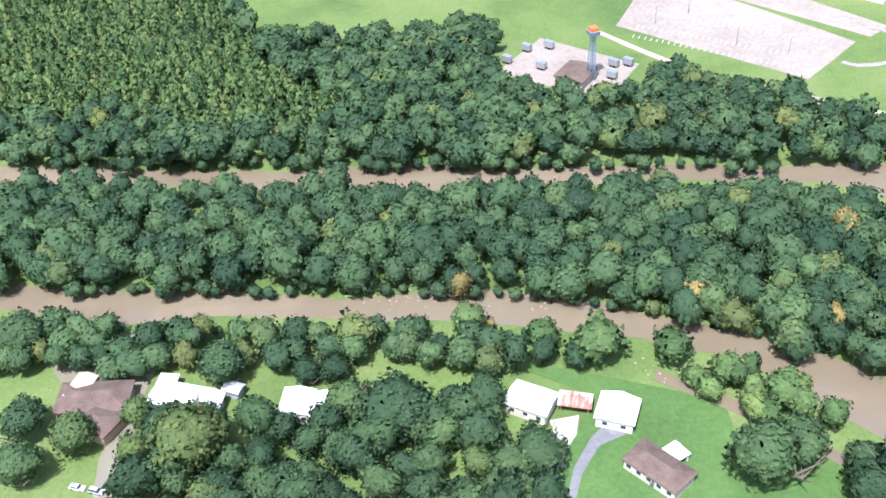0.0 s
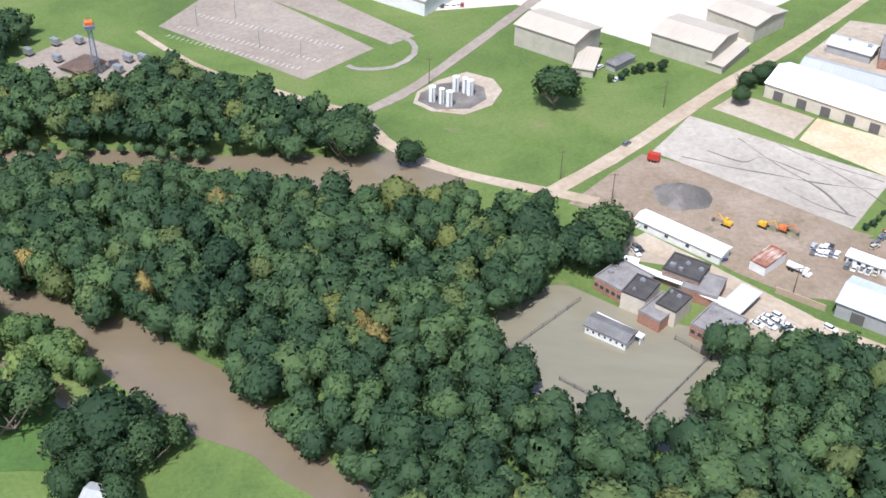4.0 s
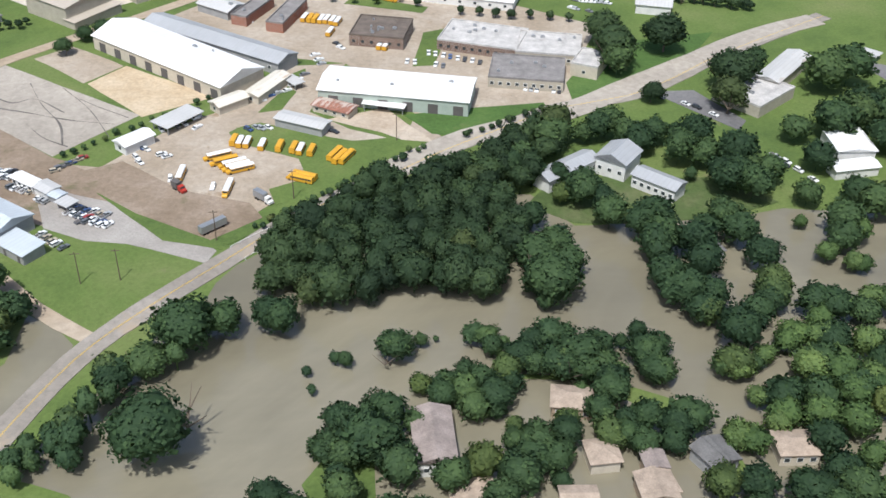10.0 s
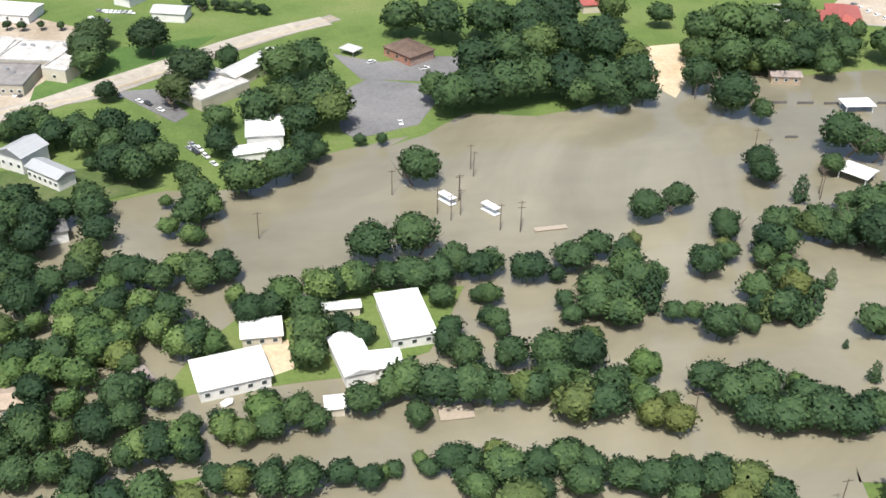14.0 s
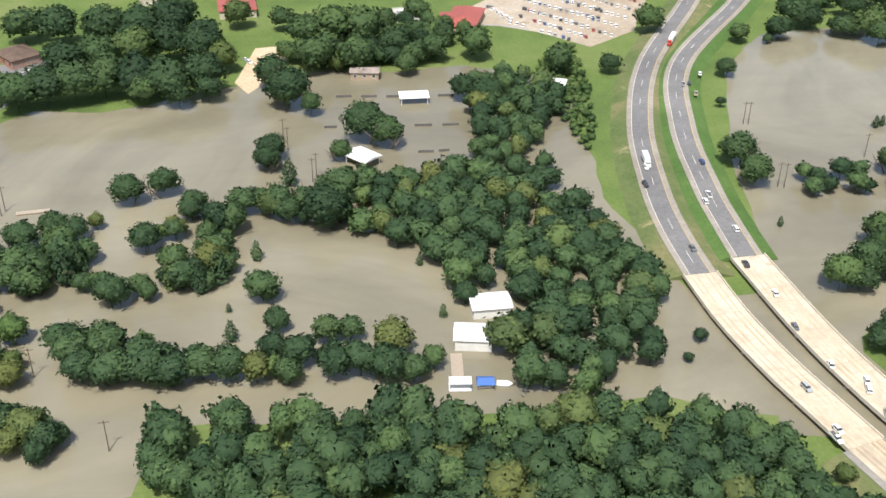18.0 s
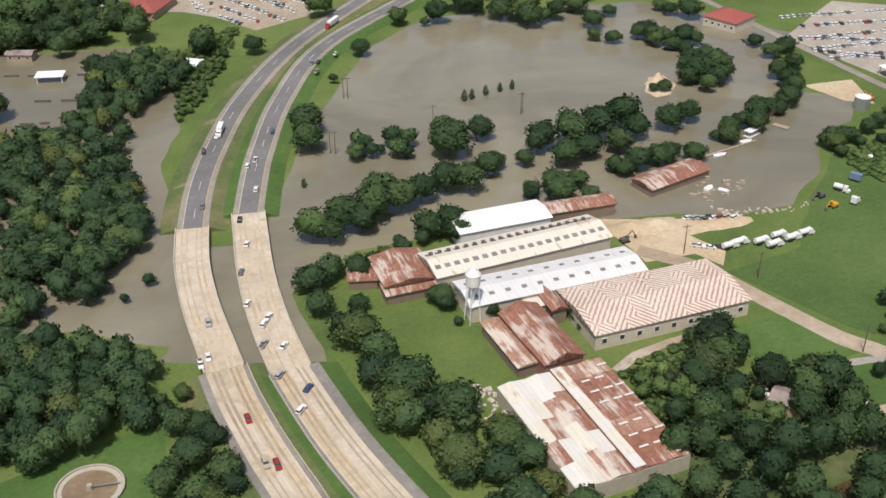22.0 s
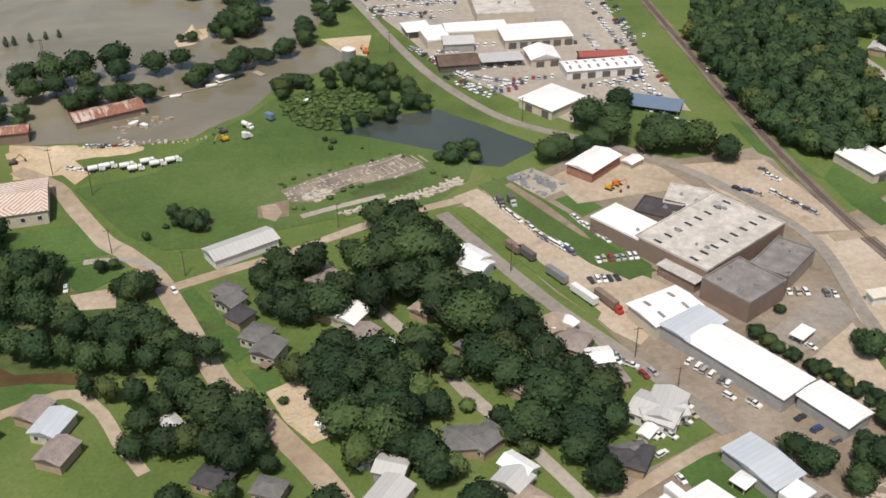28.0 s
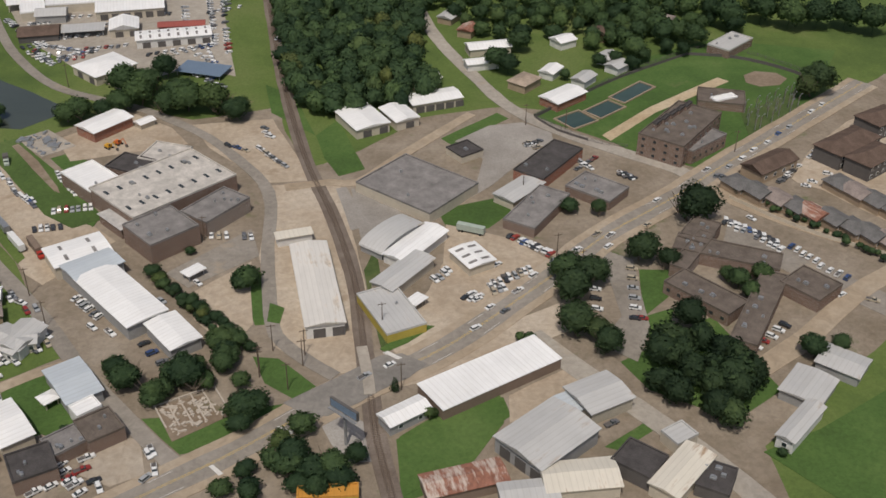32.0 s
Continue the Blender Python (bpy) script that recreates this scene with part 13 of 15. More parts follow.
grove("trees_flooded_bank", [(465.9, 145.9, 7.3, 12.4), (463.4, 140.0, 5.7, 9.7), (472.3, 145.6, 5.1, 8.6), (479.5, 149.5, 5.9, 10.0), (488.6, 147.5, 6.7, 11.4), (490.7, 136.1, 6.5, 11.0), (488.7, 122.3, 6.9, 11.8), (466.3, 122.2, 6.8, 11.6), (471.8, 120.1, 6.1, 10.4), (476.7, 108.6, 5.2, 8.9), (469.2, 114.0, 5.3, 9.0), (486.1, 117.0, 5.4, 9.2), (516.2, 141.7, 6.7, 11.5), (497.3, 114.9, 6.1, 10.4), (502.0, 114.6, 4.1, 6.9), (507.8, 109.8, 5.4, 9.2), (516.6, 113.6, 5.6, 9.4), (524.2, 117.1, 4.2, 7.2), (508.8, 99.1, 4.0, 7.7), (500.5, 63.5, 6.5, 11.1), (493.8, 54.7, 5.7, 9.8), (500.6, 56.1, 5.2, 8.9), (509.2, 65.0, 3.6, 7.0), (454.4, 57.7, 5.5, 9.4), (461.5, 56.9, 5.6, 9.5), (458.7, 49.3, 5.4, 9.2), (471.3, 53.1, 6.7, 11.4), (479.8, 57.5, 6.3, 10.6), (474.9, 48.5, 6.1, 10.3), (464.5, 44.1, 5.4, 9.1), (479.1, 42.4, 5.4, 9.2), (454.1, 43.9, 5.3, 9.0), (461.6, 41.0, 4.2, 7.2), (470.2, 39.1, 5.3, 9.0), (491.7, 37.4, 4.3, 7.4), (438.1, 149.1, 5.0, 8.6), (438.5, 136.2, 6.3, 10.7), (428.9, 128.9, 4.7, 8.1), (436.9, 135.7, 4.8, 8.2), (429.9, 122.5, 3.3, 6.5), (529.9, 90.6, 6.0, 10.2), (535.4, 92.9, 5.4, 9.2), (543.9, 77.8, 6.6, 11.3), (542.8, 70.8, 5.8, 9.9)], "broad oaks between flooded houses and the lake", L_OAK, BROAD, 4, "trees")
grove("trees_garden_light", [(486.9, 102.9, 5.2, 8.9), (492.4, 102.3, 5.2, 8.9), (486.6, 91.4, 5.7, 9.6), (492.4, 87.9, 6.3, 10.7), (498.7, 85.9, 5.7, 9.6), (507.4, 86.9, 5.7, 9.8), (512.9, 79.5, 6.3, 10.7), (520.2, 80.0, 5.1, 8.7), (474.8, 76.9, 5.4, 9.1), (482.2, 75.4, 6.0, 10.2), (489.3, 72.7, 6.0, 10.2), (498.9, 77.9, 5.5, 9.4), (462.1, 71.6, 4.6, 7.9), (465.4, 69.4, 4.6, 7.9), (486.8, 43.9, 4.4, 7.5), (494.3, 41.5, 4.4, 7.5), (504.0, 45.4, 5.7, 9.7), (512.7, 45.9, 5.8, 9.8), (521.7, 49.1, 4.7, 8.0), (530.7, 52.4, 5.5, 9.3), (526.8, 100.0, 4.1, 6.9), (539.5, 96.1, 6.2, 10.5), (548.3, 96.4, 7.0, 11.9), (556.2, 99.6, 5.7, 9.7), (441.0, 93.8, 3.7, 7.2), (515.4, 132.8, 4.1, 6.9), (508.8, 153.8, 2.7, 5.3)], "light green trees standing in flooded gardens", L_LIGHT, BROAD, 5, "trees")
grove("trees_hall", [(438.1, 185.3, 5.1, 8.7), (450.1, 171.0, 7.0, 11.9), (443.6, 172.1, 4.6, 7.8), (455.8, 163.1, 4.5, 7.7), (492.9, 173.5, 8.0, 13.6), (500.5, 169.5, 8.0, 13.6), (491.4, 190.1, 6.6, 11.3), (508.1, 178.0, 6.5, 11.1), (500.2, 189.2, 6.7, 11.3), (479.9, 205.6, 6.0, 10.2), (466.0, 211.2, 6.9, 11.8), (458.1, 207.3, 5.1, 8.6), (446.9, 203.8, 7.6, 13.0), (435.2, 192.0, 6.5, 11.1), (470.9, 206.5, 6.0, 10.2), (487.2, 204.6, 5.1, 8.7), (485.5, 182.0, 2.9, 5.6), (515.2, 165.3, 5.5, 9.4), (526.2, 184.8, 6.8, 11.5), (526.2, 203.1, 6.2, 10.5), (539.7, 204.6, 9.1, 15.4), (551.6, 211.3, 9.3, 15.8), (562.5, 214.3, 9.5, 16.1), (564.2, 198.1, 9.2, 15.6), (553.1, 193.3, 8.0, 13.6), (552.7, 176.8, 6.8, 11.6), (532.7, 156.5, 8.0, 13.6), (542.1, 163.1, 7.3, 12.5), (530.3, 164.1, 6.4, 10.9), (519.4, 244.3, 7.7, 13.2), (531.3, 256.8, 6.0, 10.1), (480.9, 257.1, 7.8, 13.3), (487.3, 234.9, 4.6, 7.8), (571.4, 184.4, 2.6, 5.1), (578.7, 183.7, 2.6, 5.1)], "dark oaks round the white hall and church", L_OAK, BROAD, 6, "trees")
grove("trees_park", [(607.0, 202.0, 10.1, 17.1), (617.1, 205.5, 10.1, 17.2), (627.4, 206.8, 11.2, 19.1), (637.9, 210.3, 11.3, 19.3), (650.3, 208.5, 11.3, 19.2), (662.0, 201.6, 11.2, 19.0), (675.1, 204.8, 11.3, 19.2), (622.1, 231.3, 10.8, 18.3), (635.2, 235.0, 10.9, 18.5), (648.7, 238.9, 11.0, 18.7), (662.5, 242.8, 11.1, 18.9), (675.1, 235.0, 11.0, 18.6), (682.9, 227.5, 8.5, 14.5), (602.8, 212.2, 8.2, 13.9), (676.2, 198.3, 6.9, 11.8), (665.2, 194.9, 6.8, 11.6), (653.4, 199.6, 7.9, 13.5), (548.1, 207.8, 9.3, 15.8), (559.7, 206.1, 9.2, 15.6), (560.5, 242.4, 10.0, 17.0), (550.6, 238.2, 9.9, 16.9), (650.8, 263.1, 11.6, 19.7), (637.1, 265.0, 11.6, 19.8), (666.1, 274.1, 11.9, 20.2)], "old oaks behind the flooded park", L_OAK, BROAD, 7, "trees")
grove("trees_lake_bank", [(558.2, 105.0, 4.7, 8.0), (572.4, 100.3, 6.2, 10.5), (580.1, 99.1, 6.1, 10.4), (587.4, 102.1, 5.4, 9.1), (595.2, 102.3, 5.4, 9.1), (606.1, 96.8, 5.7, 9.7), (612.1, 94.8, 3.0, 5.8), (618.8, 98.9, 6.1, 10.3), (627.0, 105.0, 5.4, 9.1), (633.2, 100.8, 5.3, 9.0), (638.6, 107.7, 3.1, 6.0), (618.2, 83.2, 6.5, 11.1), (624.0, 79.5, 6.5, 11.0), (630.6, 86.9, 6.6, 11.2), (636.9, 88.0, 5.1, 8.7), (625.1, 73.2, 4.9, 8.3), (622.1, 72.7, 5.6, 9.5), (610.4, 82.5, 4.0, 6.8), (641.4, 71.4, 4.2, 7.1), (662.2, 97.2, 4.5, 7.7), (653.1, 90.2, 5.9, 10.1), (667.1, 106.5, 3.9, 7.6), (671.4, 92.5, 4.5, 7.6), (688.5, 109.4, 4.8, 8.1), (663.6, 67.4, 6.3, 10.7), (671.1, 74.4, 6.5, 11.0), (659.6, 71.1, 4.2, 7.2), (675.8, 73.9, 4.3, 7.3), (654.0, 64.2, 3.4, 6.7), (578.5, 76.6, 4.3, 7.3), (579.0, 90.0, 4.4, 7.6)], "green trees on a drowned bank", L_WOOD, BROAD, 8, "trees")
grove("trees_lake_bank_dark", [(591.6, 88.4, 4.1, 7.0), (590.6, 77.2, 4.3, 7.3), (646.4, 63.6, 4.4, 7.4), (678.6, 95.6, 6.9, 11.7), (693.7, 101.8, 4.7, 8.0), (700.3, 96.9, 3.4, 6.6), (579.6, 64.5, 5.5, 9.4), (590.7, 62.7, 5.5, 9.3), (599.2, 59.5, 6.8, 11.6), (607.5, 58.1, 6.8, 11.5), (611.6, 66.0, 4.1, 7.0), (685.3, 57.4, 3.0, 5.9), (564.3, 45.5, 4.0, 7.7)], "dark round trees on a drowned bank", L_OAK, BROAD, 9, "trees")
grove("trees_river_bank", [(563.1, 57.0, 6.2, 10.5), (570.2, 52.7, 6.8, 11.5), (578.1, 51.4, 6.7, 11.4), (583.3, 50.0, 5.3, 9.0), (591.4, 47.9, 5.9, 10.1), (599.5, 41.4, 6.4, 10.9), (606.0, 40.3, 6.4, 10.9), (612.6, 47.3, 5.2, 8.8), (616.2, 35.8, 5.0, 8.5), (621.3, 32.9, 5.0, 8.5), (634.1, 42.3, 3.8, 7.5), (639.7, 43.5, 4.5, 7.6), (645.1, 41.8, 5.1, 8.7), (638.3, 30.6, 6.2, 10.6), (646.1, 29.2, 6.2, 10.5), (653.8, 27.1, 6.8, 11.6), (660.1, 24.7, 6.2, 10.5), (667.0, 25.6, 6.2, 10.6), (673.5, 24.4, 6.2, 10.6), (686.6, 42.4, 4.6, 7.8), (684.8, 30.4, 5.1, 8.7), (690.7, 26.4, 5.7, 9.7), (699.0, 34.7, 5.2, 8.9), (704.8, 34.5, 4.6, 7.8), (698.5, 20.0, 6.3, 10.7), (705.0, 18.8, 6.3, 10.7), (714.6, 25.7, 6.5, 11.1), (710.9, 15.7, 6.3, 10.7), (717.4, 13.9, 5.1, 8.6), (723.3, 17.9, 3.9, 7.5), (679.8, 22.0, 5.6, 9.5), (687.3, 19.3, 4.9, 8.4)], "belt of trees along the flooded river", L_WOOD, BROAD, 10, "trees")
grove("trees_river_light", [(620.3, 51.8, 5.3, 9.0), (603.1, 49.9, 3.9, 7.7), (684.2, 22.7, 3.7, 7.3), (653.0, 39.1, 3.8, 7.5), (643.4, 28.8, 3.7, 7.2), (631.6, 46.5, 2.8, 5.5), (615.2, 45.6, 3.9, 7.5), (578.3, 31.0, 3.8, 7.3)], "pale willows on the flooded river bank", L_LIGHT, BROAD, 11, "trees")
grove("trees_spit", [(568.8, 29.9, 5.0, 8.6), (570.5, 24.6, 4.3, 7.3), (578.9, 25.6, 5.6, 9.5), (586.2, 24.3, 5.5, 9.4), (592.3, 25.2, 5.5, 9.4), (597.1, 23.1, 4.8, 8.2), (579.0, 13.5, 6.6, 11.2), (577.0, 8.3, 5.3, 9.0), (579.7, 16.4, 5.4, 9.2), (585.2, 18.4, 4.2, 7.1), (584.2, 1.1, 4.6, 7.7), (588.8, -1.3, 4.5, 7.7), (603.3, 18.3, 4.8, 8.1), (609.4, 16.7, 5.3, 9.1), (615.5, 15.0, 5.9, 10.0), (621.6, 13.9, 5.9, 10.0), (627.5, 11.1, 5.8, 9.9), (632.0, 7.3, 5.2, 8.8), (630.3, 2.9, 4.0, 7.7), (623.5, 7.6, 4.6, 7.8), (614.0, 11.7, 4.1, 6.9), (593.7, 18.2, 4.8, 8.1)], "tree-covered spits in the brown river", L_WOOD, BROAD, 12, "trees")
grove("trees_spit_west", [(491.3, 29.8, 5.8, 9.9), (498.8, 30.0, 5.8, 9.8), (506.3, 31.9, 5.8, 9.8), (514.2, 27.8, 5.1, 8.7), (501.8, 21.8, 5.6, 9.6), (510.4, 20.3, 5.6, 9.5), (519.5, 33.9, 4.6, 7.8), (525.2, 35.2, 4.0, 6.8), (531.0, 34.1, 4.0, 6.8), (485.2, 27.8, 5.8, 9.9), (536.8, 34.0, 3.4, 6.7), (520.0, 22.1, 5.0, 8.5)], "trees along the flooded near bank", L_WOOD, BROAD, 13, "trees")
grove("trees_town_edge", [(731.2, 246.7, 11.9, 20.2), (719.0, 245.6, 10.5, 17.9), (735.9, 216.4, 9.9, 16.9), (720.3, 219.6, 10.0, 16.9), (711.8, 271.0, 7.2, 12.3), (754.3, 228.0, 9.1, 15.4), (769.6, 221.2, 7.8, 13.3), (755.1, 208.3, 6.4, 10.9), (786.5, 221.2, 9.1, 15.4), (742.9, 244.3, 11.8, 20.1), (815.1, 196.0, 8.8, 14.9), (771.1, 179.1, 7.1, 12.1), (777.5, 170.0, 8.1, 13.7), (789.2, 164.4, 7.0, 11.9), (705.2, 185.5, 8.1, 13.8), (712.6, 177.9, 5.9, 10.1), (836.1, 193.4, 5.4, 9.3), (869.7, 233.9, 8.6, 14.6), (663.6, 267.1, 12.3, 20.9), (676.9, 247.5, 10.5, 17.9), (649.5, 253.0, 10.7, 18.1), (635.4, 269.1, 11.1, 18.8), (692.8, 278.9, 8.6, 14.7), (617.3, 269.2, 12.4, 21.1), (602.4, 278.9, 10.0, 17.1), (904.0, 214.9, 6.0, 10.3), (922.5, 214.6, 7.4, 12.6)], "oaks between the park and the shops", L_OAK, BROAD, 14, "trees")

# trees round the lake and the mill
grove("trees_lake_ridge", [(841.6, 28.2, 7.3, 12.4), (852.0, 31.9, 8.2, 13.9), (862.6, 37.2, 8.3, 14.1), (871.6, 40.7, 7.5, 12.7), (879.0, 44.7, 6.7, 11.3), (888.8, 50.9, 6.8, 11.5), (896.3, 49.1, 6.7, 11.5), (904.8, 57.7, 6.0, 10.2), (919.2, 62.4, 4.3, 7.3), (929.1, 74.0, 7.2, 12.2), (939.5, 72.6, 9.1, 15.4), (950.5, 75.0, 9.2, 15.6), (963.3, 84.5, 8.4, 14.4), (965.5, 74.8, 6.4, 10.8), (979.7, 79.3, 6.5, 11.0), (990.0, 84.3, 5.6, 9.6), (933.0, 58.5, 6.9, 11.8), (942.0, 62.9, 6.1, 10.4), (954.8, 64.7, 6.2, 10.5), (926.7, 71.5, 6.2, 10.6), (909.1, 62.5, 4.3, 7.3), (883.7, 23.6, 6.3, 10.7), (876.5, 21.5, 6.3, 10.7), (885.0, 17.1, 5.4, 9.2), (914.2, 37.4, 3.2, 6.3), (923.5, 34.1, 6.5, 11.1), (932.7, 32.3, 4.0, 6.8), (956.0, 50.0, 6.0, 10.2), (964.7, 52.0, 5.2, 8.8), (947.9, 50.8, 4.2, 7.2), (866.2, 46.1, 7.6, 12.9), (846.6, 26.1, 5.6, 9.5), (857.1, 29.8, 6.4, 11.0)], "belt of dark oaks between lake and river", L_OAK, BROAD, 15, "trees")
grove("trees_mill_bank", [(838.1, -0.0, 6.7, 9.4), (844.1, 6.1, 6.1, 8.4), (852.3, 5.2, 5.3, 7.3), (838.7, -11.8, 5.8, 8.1), (844.4, -26.5, 7.0, 9.7), (850.8, -36.2, 6.8, 9.4), (848.3, -46.0, 6.6, 9.2), (854.1, -51.7, 5.8, 8.1), (853.3, -64.7, 6.9, 9.6), (859.9, -60.3, 5.7, 7.9), (848.8, -61.7, 5.0, 7.0), (858.8, -72.0, 6.1, 8.5), (865.4, -67.9, 4.9, 6.8), (873.5, -72.6, 5.4, 7.6), (877.2, -82.7, 5.9, 8.2), (869.3, -85.6, 6.4, 8.9), (861.5, -84.7, 5.3, 7.3), (871.7, -96.5, 6.8, 9.5), (878.0, -92.6, 5.1, 7.1), (866.6, -98.1, 5.6, 7.8), (884.0, -100.3, 5.6, 7.7), (875.1, -106.5, 6.6, 9.2), (870.1, -108.0, 5.4, 7.6), (889.9, -105.4, 5.5, 7.6), (897.7, -103.5, 5.5, 7.7), (885.8, -110.3, 5.9, 8.3), (894.2, -112.3, 5.9, 8.2), (901.9, -100.2, 5.0, 7.0), (904.4, -110.6, 5.4, 7.5), (882.0, -112.5, 5.4, 7.5), (901.2, -115.2, 5.3, 7.4), (908.4, -116.5, 4.8, 6.6), (871.9, -13.5, 4.5, 6.3), (884.3, -23.0, 3.0, 4.8), (906.4, -28.2, 3.0, 4.8), (897.8, -16.4, 2.8, 4.5), (849.5, -12.3, 3.6, 5.7)], "trees between the highway and the mill", L_WOOD, BROAD, 16, "trees")
grove("trees_gardens", [(1055.7, -60.3, 6.6, 11.3), (1063.8, -63.5, 7.4, 12.5), (1069.9, -73.7, 6.5, 11.0), (1056.7, -77.8, 7.0, 12.0), (1064.3, -87.7, 6.2, 10.5), (1046.3, -79.3, 5.5, 9.4), (1039.8, -94.3, 4.6, 7.9), (1018.7, -86.4, 4.7, 8.0), (1024.6, -80.1, 5.5, 9.3), (1025.5, -103.4, 5.8, 9.9), (1021.2, -101.5, 5.2, 8.8), (1031.9, -84.8, 5.4, 9.2), (1029.3, -107.8, 4.4, 7.5), (1067.1, -95.2, 6.8, 11.5), (1058.3, -97.8, 6.0, 10.2), (1071.9, -101.1, 6.0, 10.2), (1067.1, -111.6, 6.5, 11.0), (1078.3, -106.3, 6.6, 11.3), (1078.0, -116.8, 6.5, 11.0), (1081.0, -125.8, 7.0, 11.9), (1080.3, -135.9, 7.4, 12.6), (1074.0, -132.9, 6.2, 10.5), (1089.2, -128.6, 5.7, 9.7), (1089.9, -118.8, 5.8, 9.9), (1084.1, -108.6, 5.3, 9.0), (1092.3, -139.6, 6.2, 10.5), (1096.1, -147.9, 6.7, 11.4), (1101.3, -152.7, 6.1, 10.3), (1100.3, -160.8, 5.9, 10.1), (1091.6, -161.3, 6.4, 10.9), (1087.9, -153.7, 5.9, 10.1), (1096.4, -166.4, 4.6, 7.9), (1086.1, -164.6, 5.2, 8.8), (1038.0, -124.4, 6.1, 10.4), (1031.5, -134.1, 5.9, 10.1), (1026.2, -132.2, 5.3, 9.1), (1040.3, -139.0, 6.5, 11.0), (1033.7, -143.7, 6.4, 10.8), (1045.1, -147.8, 5.7, 9.8), (1038.9, -150.3, 5.7, 9.6), (1049.6, -151.6, 4.5, 7.7), (1049.6, -160.5, 5.6, 9.4), (1044.2, -161.1, 5.5, 9.4), (1052.0, -166.0, 4.9, 8.4), (1037.4, -156.6, 3.9, 7.6), (1059.0, -128.6, 5.5, 9.4), (1062.1, -133.2, 4.8, 8.2), (1052.5, -130.9, 4.8, 8.2), (1049.4, -107.9, 2.5, 5.0), (1057.7, -168.6, 3.8, 7.4), (1058.5, -174.1, 3.8, 7.3), (1009.7, -149.5, 5.6, 9.5), (1014.5, -152.5, 5.6, 9.5), (1004.9, -145.9, 5.1, 8.6), (1006.2, -156.1, 5.5, 9.3), (1016.2, -157.9, 4.9, 8.4), (1011.6, -162.7, 5.4, 9.2), (1000.4, -138.9, 5.2, 8.8), (993.5, -140.1, 4.0, 6.8), (989.2, -146.1, 5.1, 8.6), (987.3, -154.4, 4.4, 7.5), (994.9, -153.7, 3.3, 6.4), (1094.0, -174.6, 3.4, 6.6), (1095.8, -178.0, 2.8, 5.4), (982.6, -85.8, 5.4, 9.1), (979.4, -84.6, 4.0, 6.8), (996.5, -121.7, 4.2, 7.2), (999.0, -124.4, 3.6, 7.0), (992.8, -113.9, 3.7, 7.2), (1018.8, -164.5, 3.2, 6.3)], "garden oaks among the small houses", L_DARK, BROAD, 18, "trees")
grove("trees_gardens_light", [(1075.1, -164.4, 3.1, 6.1), (1042.9, -109.0, 2.5, 4.9), (1056.2, -169.5, 3.3, 6.3), (1048.9, -154.0, 2.8, 5.5), (1063.6, -123.3, 3.7, 7.3), (1002.0, -135.8, 3.5, 6.8)], "pale green garden trees among small houses", L_LIGHT, BROAD, 19, "trees")
region("lawn_grove", [(914.5, -121.7), (938.3, -123.5), (959.8, -121.2), (967.3, -127.7), (952.1, -130.7), (936.7, -133.1), (917.8, -141.5)], 0.1445, LAWN, 0.75, label="open green lawn beside the grove", category="ground")

# road edge and yard wear
region("yard_grass", [(345.4, 223.2), (349, 227.1), (355, 229.4), (364.7, 224.3), (385.3, 214.5), (402.4, 216.4), (411.7, 212.1), (409.1, 205.6), (392.9, 195.9), (376.2, 182.6), (361.7, 178.3), (359.3, 187), (369.2, 192), (369.4, 198.1), (367.9, 204.5), (357.3, 210.3), (348.2, 216.1)], 0.1356, GRASS, 0.9, label="strip of rough grass beside the depot yard", category="ground")
region("yard_grass", [(303.8, 210.4), (311.5, 216.1), (339.3, 241.8), (348.2, 248), (353.9, 256.3), (370.1, 269.7), (370, 265.3), (347.1, 243.1), (325.1, 225), (308, 203.7), (295, 206.5)], 0.1367, GRASS, 0.9, label="strip of rough grass beside the depot yard", category="ground")
region("yard_grass", [(309, 188.3), (330.7, 162.2), (347.4, 156.4), (347.3, 161.3), (331.6, 173.1), (314.4, 191.8)], 0.1378, GRASS, 0.9, label="strip of rough grass beside the depot yard", category="ground")
region("yard_grass", [(375.5, 196.4), (386.4, 206), (397.3, 214), (409.7, 213), (409.5, 206.2), (389, 188.5), (369.3, 174.6), (349.2, 158.9), (341.1, 160.6), (345.5, 164.8), (358.2, 171.3)], 0.1389, GRASS, 0.9, label="strip of rough grass beside the depot yard", category="ground")
region("yard_grass", [(347.6, 226.3), (352.8, 227.3), (357.1, 219.9), (377.7, 214.8), (397.5, 214.7), (391.1, 211), (359.8, 214.1), (348.3, 220.2)], 0.14, GRASS, 0.9, label="strip of rough grass beside the depot yard", category="ground")
region("yard_grass", [(415, 299.1), (425.8, 302.5), (416.1, 269.1), (408.4, 268.7)], 0.1411, GRASS, 0.9, label="strip of rough grass beside the depot yard", category="ground")
region("yard_grass", [(363.7, 255.4), (366.8, 251), (361.8, 237.5), (354.1, 236.2)], 0.1422, GRASS, 0.9, label="strip of rough grass beside the depot yard", category="ground")
region("yard_grass", [(389.5, 338.1), (419.1, 324.7), (416.3, 318.1), (385.8, 330.2)], 0.1433, GRASS, 0.9, label="strip of rough grass beside the depot yard", category="ground")
region("yard_weeds", [(303.9, 201.4), (314.1, 207), (332.7, 189.1), (354.2, 180), (358.2, 171.3), (343.4, 161.4), (321.9, 176.5), (308.4, 189)], 0.1444, YARD, 1.5, label="weedy trodden ground at the edge of the bus yard", category="ground")
